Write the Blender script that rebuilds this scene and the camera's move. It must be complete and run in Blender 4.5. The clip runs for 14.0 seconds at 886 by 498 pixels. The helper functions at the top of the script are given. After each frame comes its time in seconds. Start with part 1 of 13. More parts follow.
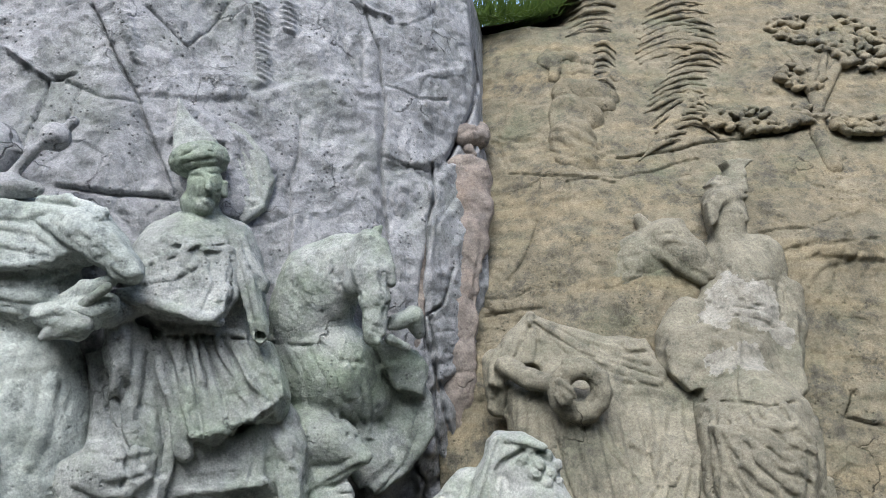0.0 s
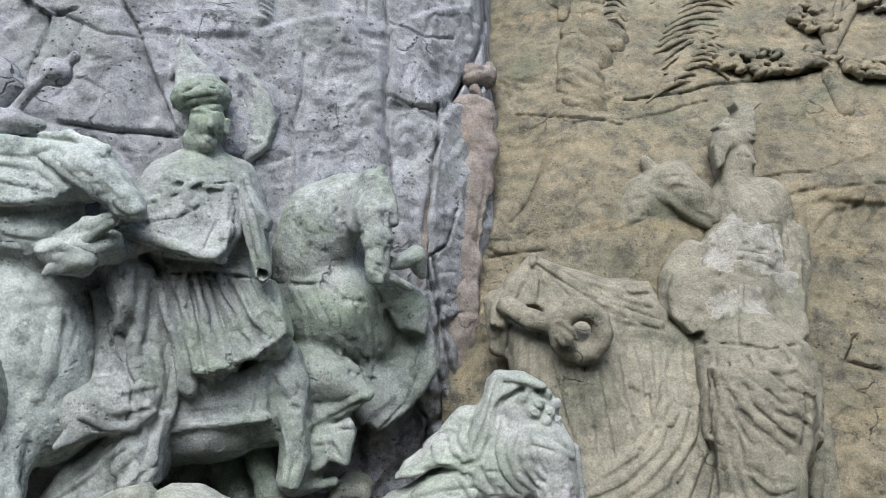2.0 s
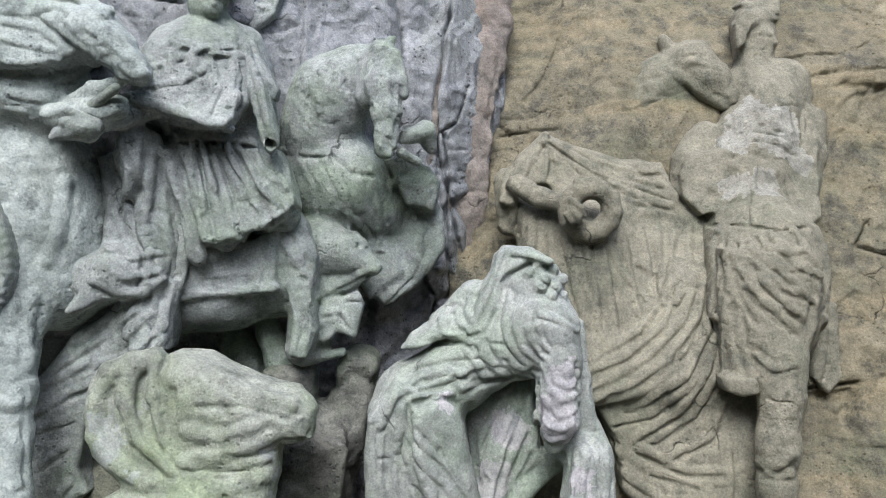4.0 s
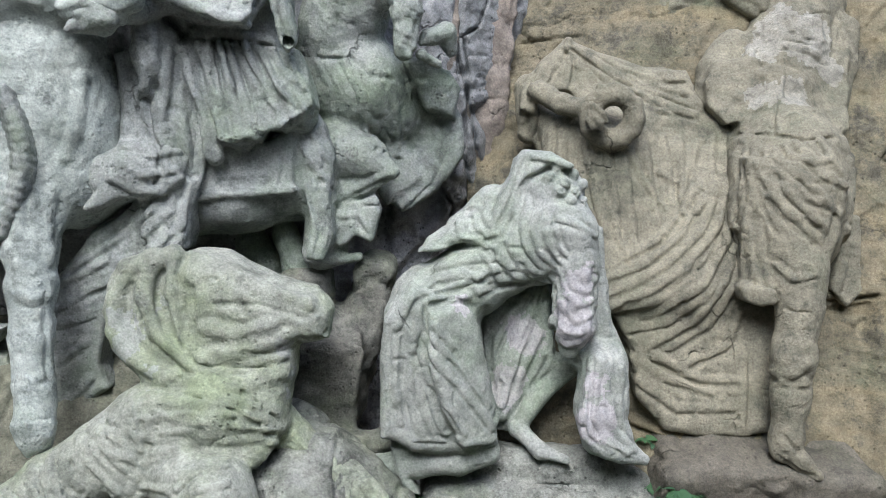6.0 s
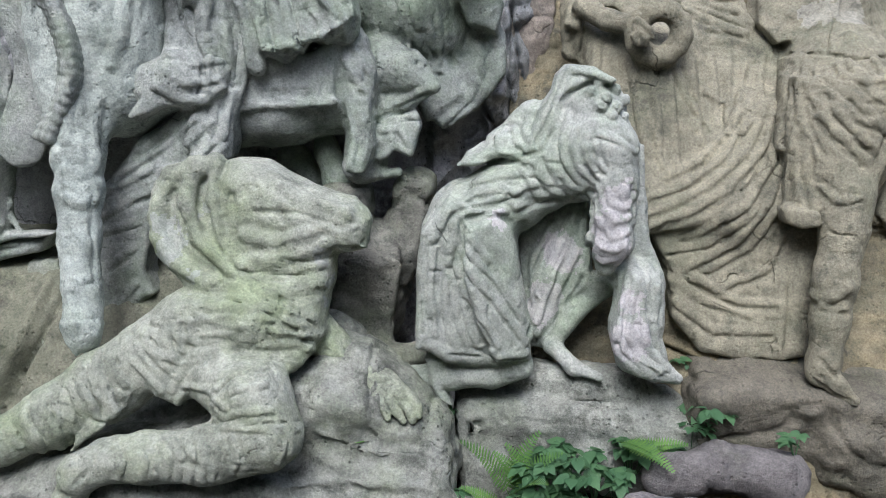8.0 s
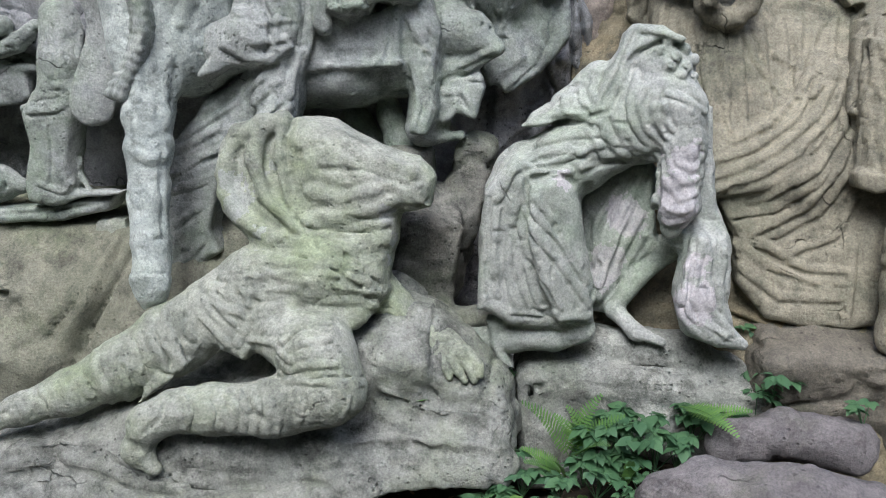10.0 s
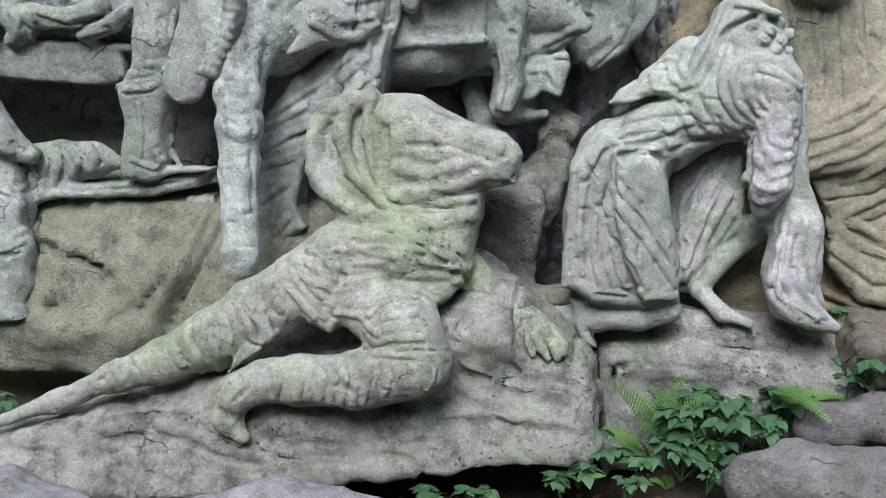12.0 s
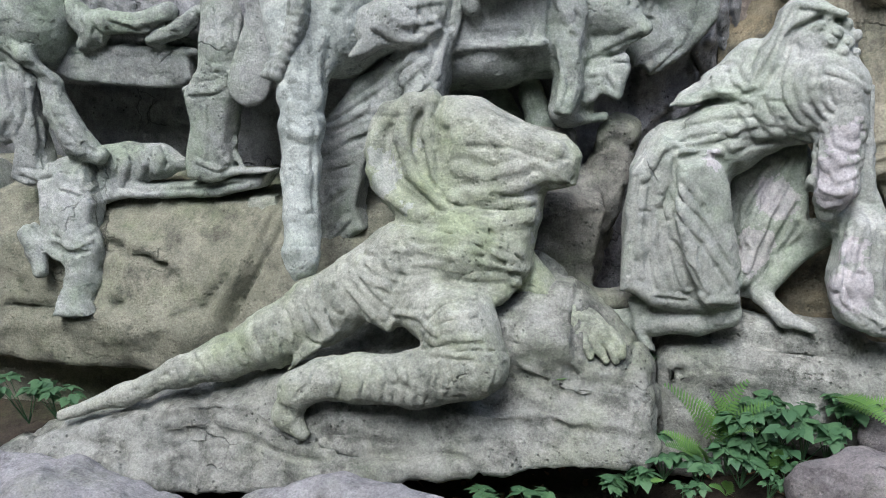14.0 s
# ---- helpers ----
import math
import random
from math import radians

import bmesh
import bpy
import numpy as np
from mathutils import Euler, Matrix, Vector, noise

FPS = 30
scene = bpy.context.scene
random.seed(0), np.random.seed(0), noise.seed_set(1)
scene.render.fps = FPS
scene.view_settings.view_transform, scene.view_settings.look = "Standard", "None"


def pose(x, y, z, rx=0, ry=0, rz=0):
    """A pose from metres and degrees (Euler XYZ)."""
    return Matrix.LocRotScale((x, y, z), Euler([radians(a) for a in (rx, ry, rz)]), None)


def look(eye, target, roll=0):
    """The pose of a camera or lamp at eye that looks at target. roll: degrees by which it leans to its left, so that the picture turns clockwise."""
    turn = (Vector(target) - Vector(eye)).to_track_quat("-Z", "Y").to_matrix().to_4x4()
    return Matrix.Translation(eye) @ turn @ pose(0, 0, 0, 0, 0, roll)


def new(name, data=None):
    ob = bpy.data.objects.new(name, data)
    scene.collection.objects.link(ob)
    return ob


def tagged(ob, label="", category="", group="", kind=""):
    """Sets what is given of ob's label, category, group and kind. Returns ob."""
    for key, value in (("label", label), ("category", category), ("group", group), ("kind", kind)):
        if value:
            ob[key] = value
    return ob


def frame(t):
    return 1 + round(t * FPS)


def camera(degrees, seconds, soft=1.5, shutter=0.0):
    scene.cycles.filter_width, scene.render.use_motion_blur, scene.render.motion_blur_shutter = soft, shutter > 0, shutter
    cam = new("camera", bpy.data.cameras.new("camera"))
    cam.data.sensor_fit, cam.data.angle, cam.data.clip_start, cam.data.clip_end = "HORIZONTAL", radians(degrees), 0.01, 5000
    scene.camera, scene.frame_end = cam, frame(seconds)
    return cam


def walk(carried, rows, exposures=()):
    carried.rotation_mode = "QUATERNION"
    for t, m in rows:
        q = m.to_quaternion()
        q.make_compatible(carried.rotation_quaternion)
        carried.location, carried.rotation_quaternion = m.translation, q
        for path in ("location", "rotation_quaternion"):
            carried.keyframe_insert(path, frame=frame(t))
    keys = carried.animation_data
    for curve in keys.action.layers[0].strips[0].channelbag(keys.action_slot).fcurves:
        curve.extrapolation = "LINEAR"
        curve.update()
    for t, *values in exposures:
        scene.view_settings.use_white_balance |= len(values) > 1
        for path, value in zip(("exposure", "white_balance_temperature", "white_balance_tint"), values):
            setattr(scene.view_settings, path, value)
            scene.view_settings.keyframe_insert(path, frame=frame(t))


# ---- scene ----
from math import cos, exp, pi, sin


# the camera and its walk
cam = camera(53.29, 14.0, soft=0.66)
walk(cam, [
    (0.0, pose(-0.048, -0.021, 1.791, 96.68, 2.19, -3.21)),
    (0.5, pose(-0.043, -0.026, 1.791, 96.51, 2.25, -3.02)),
    (1.0, pose(-0.032, -0.028, 1.787, 96.09, 2.14, -2.75)),
    (1.5, pose(-0.028, -0.025, 1.785, 95.43, 1.85, -2.67)),
    (2.0, pose(-0.022, -0.019, 1.777, 93.08, 1.60, -2.59)),
    (2.5, pose(-0.020, -0.017, 1.765, 91.08, 1.58, -2.58)),
    (3.0, pose(-0.010, -0.014, 1.754, 89.34, 1.36, -2.45)),
    (5.5, pose(-0.024, 0.015, 1.634, 82.74, -0.52, -1.02)),
    (6.0, pose(-0.017, 0.011, 1.623, 81.76, -0.31, -0.65)),
    (6.5, pose(0.000, 0.000, 1.600, 81.00, -0.00, 0.00)),
    (7.0, pose(0.001, 0.001, 1.576, 79.93, -0.19, 0.84)),
    (7.5, pose(0.014, -0.003, 1.563, 78.82, -0.80, 1.85)),
    (8.0, pose(0.018, -0.012, 1.539, 77.93, -1.07, 2.65)),
    (10.5, pose(-0.071, -0.043, 1.421, 77.21, -1.19, 6.52)),
    (11.0, pose(-0.091, -0.049, 1.401, 77.08, -1.11, 7.66)),
    (11.5, pose(-0.103, -0.053, 1.391, 76.88, -1.11, 8.36)),
    (12.0, pose(-0.113, -0.064, 1.393, 76.73, -1.03, 9.56)),
    (12.5, pose(-0.123, -0.070, 1.383, 76.83, -1.02, 10.69)),
    (13.0, pose(-0.128, -0.080, 1.385, 76.76, -0.96, 11.90)),
    (13.5, pose(-0.130, -0.084, 1.381, 77.15, -0.82, 12.49)),
    (14.0, pose(-0.138, -0.089, 1.377, 77.15, -0.88, 12.80)),
], exposures=[(0.0, -0.12, 6230, 8), (3.0, -0.1, 6180, 8), (6.5, -0.06, 6140, 8), (11.0, -0.08, 6180, 10), (14.0, 0.0, 6180, 10)])

# world, sun
world = bpy.data.worlds.new("world")
scene.world = world
world.use_nodes = True
wn = world.node_tree.nodes
sky = wn.new("ShaderNodeTexSky")
sky.sky_type = "NISHITA"
sky.sun_disc = False
SUN_UP, SUN_TURN = radians(56), radians(192)
sky.sun_elevation, sky.sun_rotation = SUN_UP, SUN_TURN
sky.air_density, sky.dust_density = 1.0, 4.0
wn["Background"].inputs["Strength"].default_value = 0.33
world.node_tree.links.new(sky.outputs[0], wn["Background"].inputs["Color"])
sun = new("sun", bpy.data.lights.new("sun", "SUN"))
sun.data.energy, sun.data.angle, sun.data.color = 2.7, radians(26), (0.9, 0.965, 1.0)
sun.matrix_world = look((sin(SUN_TURN) * cos(SUN_UP) * 20, cos(SUN_TURN) * cos(SUN_UP) * 20, sin(SUN_UP) * 20), (0, 3, 1))


# materials
def shader(name):
    m = bpy.data.materials.new(name)
    m.use_nodes = True
    return m, m.node_tree.nodes, m.node_tree.links


def ramp(nodes, links, src, a, b, ca=(0, 0, 0, 1), cb=(1, 1, 1, 1)):
    r = nodes.new("ShaderNodeValToRGB")
    r.color_ramp.elements[0].position, r.color_ramp.elements[1].position = a, b
    r.color_ramp.elements[0].color, r.color_ramp.elements[1].color = ca, cb
    links.new(src, r.inputs[0])
    return r.outputs[0]


def blend(nodes, links, fac, a, b, how="MIX"):
    x = nodes.new("ShaderNodeMix")
    x.data_type, x.blend_type = "RGBA", how
    for sock, v in ((x.inputs[0], fac), (x.inputs[6], a), (x.inputs[7], b)):
        if isinstance(v, (int, float, tuple)):
            sock.default_value = v
        else:
            links.new(v, sock)
    return x.outputs[2]


def rgb(c, s=1.0):
    return (c[0] * s, c[1] * s, c[2] * s, 1)


def stone(name, base, pale, tint, stain, tint_at=(0.5, 0.7), stain_at=(0.52, 0.68), pits=0.36, streak=0.0, bump=0.5, grain=1.0, bands=0.0, veins=0.6):
    """Weathered sandstone: two base tones, lichen tint, dirt stains, dark pits, fine grain."""
    m, n, l = shader(name)
    geo = n.new("ShaderNodeNewGeometry")
    base, pale, tint, stain = [tuple(v * 0.82 for v in c) for c in (base, pale, tint, stain)]

    def tex(scale, detail=6, rough=0.6, seed=0.0, squash=None):
        mp = n.new("ShaderNodeMapping")
        mp.inputs["Location"].default_value = (seed, seed * 1.7, -seed)
        if squash:
            mp.inputs["Scale"].default_value = squash
        l.new(geo.outputs["Position"], mp.inputs[0])
        t = n.new("ShaderNodeTexNoise")
        t.inputs["Scale"].default_value, t.inputs["Detail"].default_value, t.inputs["Roughness"].default_value = scale, detail, rough
        l.new(mp.outputs[0], t.inputs[0])
        return t.outputs[0]

    c = blend(n, l, ramp(n, l, tex(3.1, 8, 0.65), 0.36, 0.66), rgb(base), rgb(pale))
    c = blend(n, l, ramp(n, l, tex(2.3, 9, 0.72, 4.1), *tint_at), c, rgb(tint))
    if bands:
        k = blend(n, l, ramp(n, l, tex(3.0, 5, 0.6, 9.3, (0.35, 0.35, 3.2)), 0.45, 0.62), (0, 0, 0, 1), (bands, bands, bands, 1))
        c = blend(n, l, k, c, rgb((pale[0] * 1.08, pale[1] * 1.0, pale[2] * 0.86)))
    if streak:
        k = blend(n, l, ramp(n, l, tex(5.0, 5, 0.6, 7.7, (1.6, 1.6, 0.22)), 0.5, 0.72), (0, 0, 0, 1), (streak, streak, streak, 1))
        c = blend(n, l, k, c, rgb(stain))
    c = blend(n, l, ramp(n, l, tex(7.0, 10, 0.75, 2.2), *stain_at), c, rgb(stain))
    g = ramp(n, l, tex(130, 5, 0.75, 1.0), 0.34, 0.66, (0.64, 0.64, 0.65, 1), (1.22, 1.22, 1.21, 1))
    c = blend(n, l, 0.85 * grain if grain < 1 else 0.85, c, g, "MULTIPLY")
    g2 = ramp(n, l, tex(19, 8, 0.72, 3.0), 0.32, 0.66, (0.6, 0.61, 0.62, 1), (1.2, 1.19, 1.18, 1))
    c = blend(n, l, 0.8, c, g2, "MULTIPLY")
    vor = n.new("ShaderNodeTexVoronoi")
    vor.inputs["Scale"].default_value = 42
    l.new(geo.outputs["Position"], vor.inputs["Vector"])
    gate = ramp(n, l, tex(6, 3, 0.5, 5.0), 0.46, 0.58)
    hole = blend(n, l, 1.0, ramp(n, l, vor.outputs["Distance"], 0.1, 0.24, (1, 1, 1, 1), (0, 0, 0, 1)), gate, "MULTIPLY")
    c = blend(n, l, blend(n, l, 1.0, hole, (pits, pits, pits, 1), "MULTIPLY"), c, rgb(stain, 0.45))
    wob = n.new("ShaderNodeVectorMath")
    wob.operation = "MULTIPLY_ADD"
    wn3 = n.new("ShaderNodeTexNoise")
    wn3.inputs["Scale"].default_value, wn3.inputs["Detail"].default_value = 9, 6
    l.new(geo.outputs["Position"], wn3.inputs["Vector"])
    l.new(wn3.outputs["Color"], wob.inputs[0])
    wob.inputs[1].default_value = (0.16, 0.16, 0.16)
    l.new(geo.outputs["Position"], wob.inputs[2])
    net = n.new("ShaderNodeTexVoronoi")
    net.feature = "DISTANCE_TO_EDGE"
    net.inputs["Scale"].default_value = 4.5
    l.new(wob.outputs[0], net.inputs["Vector"])
    vein = blend(n, l, 1.0, ramp(n, l, net.outputs["Distance"], 0.004, 0.02, (1, 1, 1, 1), (0, 0, 0, 1)), ramp(n, l, tex(3.3, 4, 0.6, 6.6), veins, veins + 0.1), "MULTIPLY")
    c = blend(n, l, blend(n, l, 1.0, vein, (0.6, 0.6, 0.6, 1), "MULTIPLY"), c, rgb(stain, 0.4))
    p = n["Principled BSDF"]
    l.new(c, p.inputs["Base Color"])
    p.inputs["Roughness"].default_value = 0.92
    p.inputs["Specular IOR Level"].default_value = 0.2
    h = blend(n, l, 0.45, tex(14, 10, 0.68, 6.0), tex(60, 7, 0.7, 8.0))
    h = blend(n, l, 0.6, h, vein, "SUBTRACT")
    h = blend(n, l, 0.7 * pits, h, hole, "SUBTRACT")
    b = n.new("ShaderNodeBump")
    b.inputs["Strength"].default_value, b.inputs["Distance"].default_value = min(1.0, bump * 1.6), 0.019
    l.new(h, b.inputs["Height"])
    l.new(b.outputs[0], p.inputs["Normal"])
    return m


def leafy(name, a, b, rough=0.55):
    m, n, l = shader(name)
    oi, geo = n.new("ShaderNodeObjectInfo"), n.new("ShaderNodeNewGeometry")
    c = blend(n, l, oi.outputs["Random"], rgb(a), rgb(b))
    c = blend(n, l, geo.outputs["Random Per Island"], c, blend(n, l, 1.0, c, (1.35, 1.25, 0.95, 1), "MULTIPLY"))
    t = n.new("ShaderNodeTexNoise")
    t.inputs["Scale"].default_value = 60
    c = blend(n, l, 0.35, c, ramp(n, l, t.outputs[0], 0.3, 0.7, (0.6, 0.6, 0.6, 1), (1.2, 1.2, 1.1, 1)), "MULTIPLY")
    p = n["Principled BSDF"]
    l.new(c, p.inputs["Base Color"])
    p.inputs["Roughness"].default_value = rough
    tr = n.new("ShaderNodeBsdfTranslucent")
    l.new(c, tr.inputs[0])
    mx = n.new("ShaderNodeMixShader")
    mx.inputs[0].default_value = 0.3
    l.new(p.outputs[0], mx.inputs[1])
    l.new(tr.outputs[0], mx.inputs[2])
    l.new(mx.outputs[0], n["Material Output"].inputs[0])
    return m


MAT = {
    "grey": stone("grey_sandstone", (0.37, 0.375, 0.395), (0.56, 0.565, 0.59), (0.345, 0.37, 0.345), (0.21, 0.22, 0.225), streak=0.35, stain_at=(0.5, 0.64), veins=0.52, bump=0.8, pits=0.75),
    "rider": stone("greenish_grey_sandstone", (0.38, 0.40, 0.385), (0.54, 0.56, 0.55), (0.34, 0.40, 0.32), (0.18, 0.195, 0.185), tint_at=(0.44, 0.62)),
    "horse": stone("pale_mottled_sandstone", (0.47, 0.515, 0.49), (0.68, 0.73, 0.70), (0.44, 0.50, 0.44), (0.24, 0.265, 0.255), stain_at=(0.56, 0.66), streak=0.4),
    "bare": stone("bare_lilac_sandstone", (0.53, 0.505, 0.53), (0.70, 0.675, 0.695), (0.53, 0.54, 0.50), (0.36, 0.35, 0.36), tint_at=(0.55, 0.72), stain_at=(0.6, 0.78), pits=0.2, bump=0.3),
    "broken": stone("freshly_broken_sandstone", (0.38, 0.362, 0.31), (0.54, 0.52, 0.465), (0.34, 0.325, 0.265), (0.26, 0.245, 0.2), tint_at=(0.52, 0.7), pits=0.3, bump=0.6),
    "pale": stone("pale_green_sandstone", (0.40, 0.425, 0.385), (0.56, 0.57, 0.555), (0.37, 0.43, 0.345), (0.28, 0.30, 0.27), stain_at=(0.58, 0.76), pits=0.2, bump=0.35),
    "mossy": stone("mossy_sandstone", (0.37, 0.39, 0.335), (0.55, 0.565, 0.51), (0.365, 0.42, 0.285), (0.21, 0.225, 0.19), tint_at=(0.44, 0.64)),
    "ochre": stone("ochre_sandstone", (0.25, 0.222, 0.158), (0.36, 0.318, 0.23), (0.2, 0.21, 0.145), (0.135, 0.13, 0.105), bands=0.5, streak=0.35, pits=0.4, bump=0.9, stain_at=(0.5, 0.64)),
    "ochre_figure": stone("ochre_carved_sandstone", (0.285, 0.265, 0.205), (0.42, 0.39, 0.305), (0.235, 0.24, 0.175), (0.16, 0.155, 0.125), pits=0.25, streak=0.2),
    "red": stone("reddish_sandstone", (0.33, 0.28, 0.25), (0.42, 0.37, 0.33), (0.33, 0.26, 0.21), (0.17, 0.155, 0.145), pits=0.3, streak=0.3),
    "boulder": stone("lichen_boulder", (0.32, 0.33, 0.30), (0.47, 0.48, 0.45), (0.29, 0.325, 0.24), (0.15, 0.155, 0.14), pits=0.5, bump=0.8, stain_at=(0.47, 0.62), streak=0.3),
    # rock tone lowered to carry the shade of the corner gap
    "dark": stone("shade_toned_rock", (0.24, 0.24, 0.215), (0.33, 0.325, 0.29), (0.22, 0.25, 0.17), (0.08, 0.08, 0.075), bump=0.7),
    "front": stone("purplish_boulder", (0.33, 0.325, 0.34), (0.46, 0.455, 0.47), (0.33, 0.35, 0.30), (0.19, 0.185, 0.19), pits=0.3, bump=0.7),
    "ledge": stone("olive_ledge_rock", (0.25, 0.255, 0.195), (0.37, 0.365, 0.295), (0.24, 0.28, 0.175), (0.13, 0.13, 0.105), bump=0.6),
    "front_dark": stone("dark_purplish_boulder", (0.19, 0.175, 0.18), (0.29, 0.27, 0.275), (0.2, 0.2, 0.16), (0.11, 0.1, 0.1), bump=0.7),
    "plinth": stone("brown_damp_rock", (0.18, 0.165, 0.135), (0.27, 0.245, 0.205), (0.15, 0.16, 0.105), (0.12, 0.115, 0.1), bump=0.7),
    "soil": stone("forest_soil", (0.06, 0.05, 0.04), (0.11, 0.09, 0.07), (0.07, 0.08, 0.04), (0.03, 0.026, 0.022), bump=1.0),
    "unseen_woods": leafy("unseen_bank_foliage", (0.03, 0.055, 0.02), (0.04, 0.07, 0.025)),
    "leaf": leafy("herb_leaf", (0.048, 0.12, 0.07), (0.08, 0.175, 0.095)),
    "fern": leafy("fern_leaf", (0.085, 0.19, 0.06), (0.12, 0.24, 0.075)),
    "grass": leafy("grass_blade", (0.07, 0.13, 0.03), (0.11, 0.18, 0.05)),
    "dry": leafy("dry_leaf", (0.20, 0.12, 0.07), (0.13, 0.07, 0.04)),
}


# carving tools
def vnoise(p, freq, seed):
    """Smooth lattice noise, -1 to 1, at points p (n, 3)."""
    q = p * freq
    i = np.floor(q).astype(np.int64)
    f = q - i
    f = f * f * (3 - 2 * f)
    out = np.zeros(len(p))
    for c in range(8):
        o = np.array([c & 1, (c >> 1) & 1, c >> 2])
        n = i + o
        v = (n[:, 0] * 73856093) ^ (n[:, 1] * 19349663) ^ (n[:, 2] * 83492791) ^ (seed * 2654435)
        v = (v ^ (v >> 13)) * 1274126177 & 0x7FFFFFFF
        v = (v ^ (v >> 15)) & 0xFFFF
        w = np.where(o, f, 1 - f)
        out += (v / 32767.5 - 1) * w[:, 0] * w[:, 1] * w[:, 2]
    return out


def fbm(p, freq, seed, octaves=4):
    return sum(vnoise(p, freq * 2 ** o, seed + o) * 0.5 ** o for o in range(octaves))


class Form:
    """A carved body: rounded masses, limbs, folds and cuts that melt into one another, in metres."""

    def __init__(self):
        self.ops = []

    def add(self, sign, k, fn, lo, hi):
        m = k + 0.03
        self.ops.append((sign, k, fn, np.array(lo) - m, np.array(hi) + m))

    def limb(self, k, *pts, flat=1.0):
        for a, b in zip(pts, pts[1:]):
            self.tube(1, k, [a, b], flat)

    def tube(self, sign, k, pts, flat=1.0):
        pts = np.array(pts, float)
        segs = list(zip(pts, pts[1:]))

        def fn(p):
            d = None
            for a, b in segs:
                ab, pa = b[:3] - a[:3], p - a[:3]
                t = np.clip((pa @ ab) / max(ab @ ab, 1e-9), 0, 1)
                v = pa - t[..., None] * ab
                if flat != 1.0:
                    v = v * np.array([1, 1 / flat, 1])
                e = np.sqrt((v * v).sum(-1)) - (a[3] + (b[3] - a[3]) * t)
                if flat < 1.0:
                    e = e * (0.5 + 0.5 * flat)
                d = e if d is None else np.minimum(d, e)
            return d

        r = pts[:, 3:4] * max(1.0, flat)
        self.add(sign, k, fn, (pts[:, :3] - r).min(0), (pts[:, :3] + r).max(0))

    def ball(self, k, c, r, turn=(0, 0, 0)):
        m = np.array(Euler([radians(v) for v in turn]).to_matrix())
        c, r = np.array(c), np.array(r)

        def fn(p):
            q = (p - c) @ m
            k0 = np.sqrt(((q / r) ** 2).sum(-1))
            k1 = np.sqrt(((q / r ** 2) ** 2).sum(-1))
            return k0 * (k0 - 1) / np.maximum(k1, 1e-6)

        self.add(1, k, fn, c - r.max(), c + r.max())

    def block(self, k, c, half, turn=(0, 0, 0), edge=0.03):
        m = np.array(Euler([radians(v) for v in turn]).to_matrix())
        c, half = np.array(c), np.array(half)

        def fn(p):
            q = np.abs((p - c) @ m) - half + edge
            return np.sqrt((np.maximum(q, 0) ** 2).sum(-1)) + np.minimum(q.max(-1), 0) - edge

        r = float(np.linalg.norm(half))
        self.add(1, k, fn, c - r, c + r)

    def fold(self, k, *pts):
        """A crisp crest of cloth between two shallow hollows."""
        pts = np.array(pts, float)
        r, dist = float(pts[:, 3].max()), self.reach(pts)

        def fn(p):
            d = dist(p)
            return -1.1 * r * np.clip(1 - d / (2.4 * r), 0, 1) ** 1.4 + 0.25 * r * np.exp(-((d - 2.4 * r) / (0.8 * r)) ** 2)

        self.add(0, 4.4 * r, fn, pts[:, :3].min(0), pts[:, :3].max(0))

    def crease(self, r, depth, *pts):
        """A narrow valley with a sharp bottom, r wide to either side."""
        pts = np.array(pts, float)
        dist = self.reach(pts)
        self.add(0, 1.2 * r, lambda p: depth * np.clip(1 - dist(p) / r, 0, 1) ** 1.5, pts[:, :3].min(0), pts[:, :3].max(0))

    def plate(self, k, c, lean, half, edge, *pts):
        """A slab with a crisp outline (x, z) round the place c, its face leaning back by lean in x and z."""
        pts, c, lean = np.array(pts, float), np.array(c), np.array(lean)
        slant = 1 / np.sqrt(1 + lean @ lean)

        def fn(p):
            x, z = p[..., 0], p[..., 2]
            d, inside = np.full(x.shape, 9.0), np.zeros(x.shape, bool)
            for a, b in zip(pts, np.roll(pts, -1, 0)):
                ab = b - a
                t = np.clip(((x - a[0]) * ab[0] + (z - a[1]) * ab[1]) / max(ab @ ab, 1e-9), 0, 1)
                d = np.minimum(d, np.hypot(x - a[0] - t * ab[0], z - a[1] - t * ab[1]))
                inside ^= ((a[1] > z) != (b[1] > z)) & (x < a[0] + (z - a[1]) / (ab[1] if ab[1] else 1e-9) * ab[0])
            q0 = np.where(inside, -d, d) + edge
            q1 = np.abs(p[..., 1] - c[1] - lean[0] * (x - c[0]) - lean[1] * (z - c[2])) * slant - half + edge
            return np.hypot(np.maximum(q0, 0), np.maximum(q1, 0)) + np.minimum(np.maximum(q0, q1), 0) - edge

        y = c[1] + (pts - c[[0, 2]]) @ lean
        lo, hi = pts.min(0), pts.max(0)
        self.add(1, k, fn, (lo[0], y.min() - 1.5 * half, lo[1]), (hi[0], y.max() + 1.5 * half, hi[1]))

    @staticmethod
    def reach(pts):
        segs = list(zip(pts, pts[1:]))

        def dist(p):
            best = None
            for a, b in segs:
                ab, pa = b[:3] - a[:3], p - a[:3]
                t = np.clip((pa @ ab) / max(ab @ ab, 1e-9), 0, 1)
                v = pa - t[..., None] * ab
                e = np.sqrt((v * v).sum(-1))
                best = e if best is None else np.minimum(best, e)
            return best

        return dist

    def groove(self, k, *pts):
        self.tube(-1, k, pts)

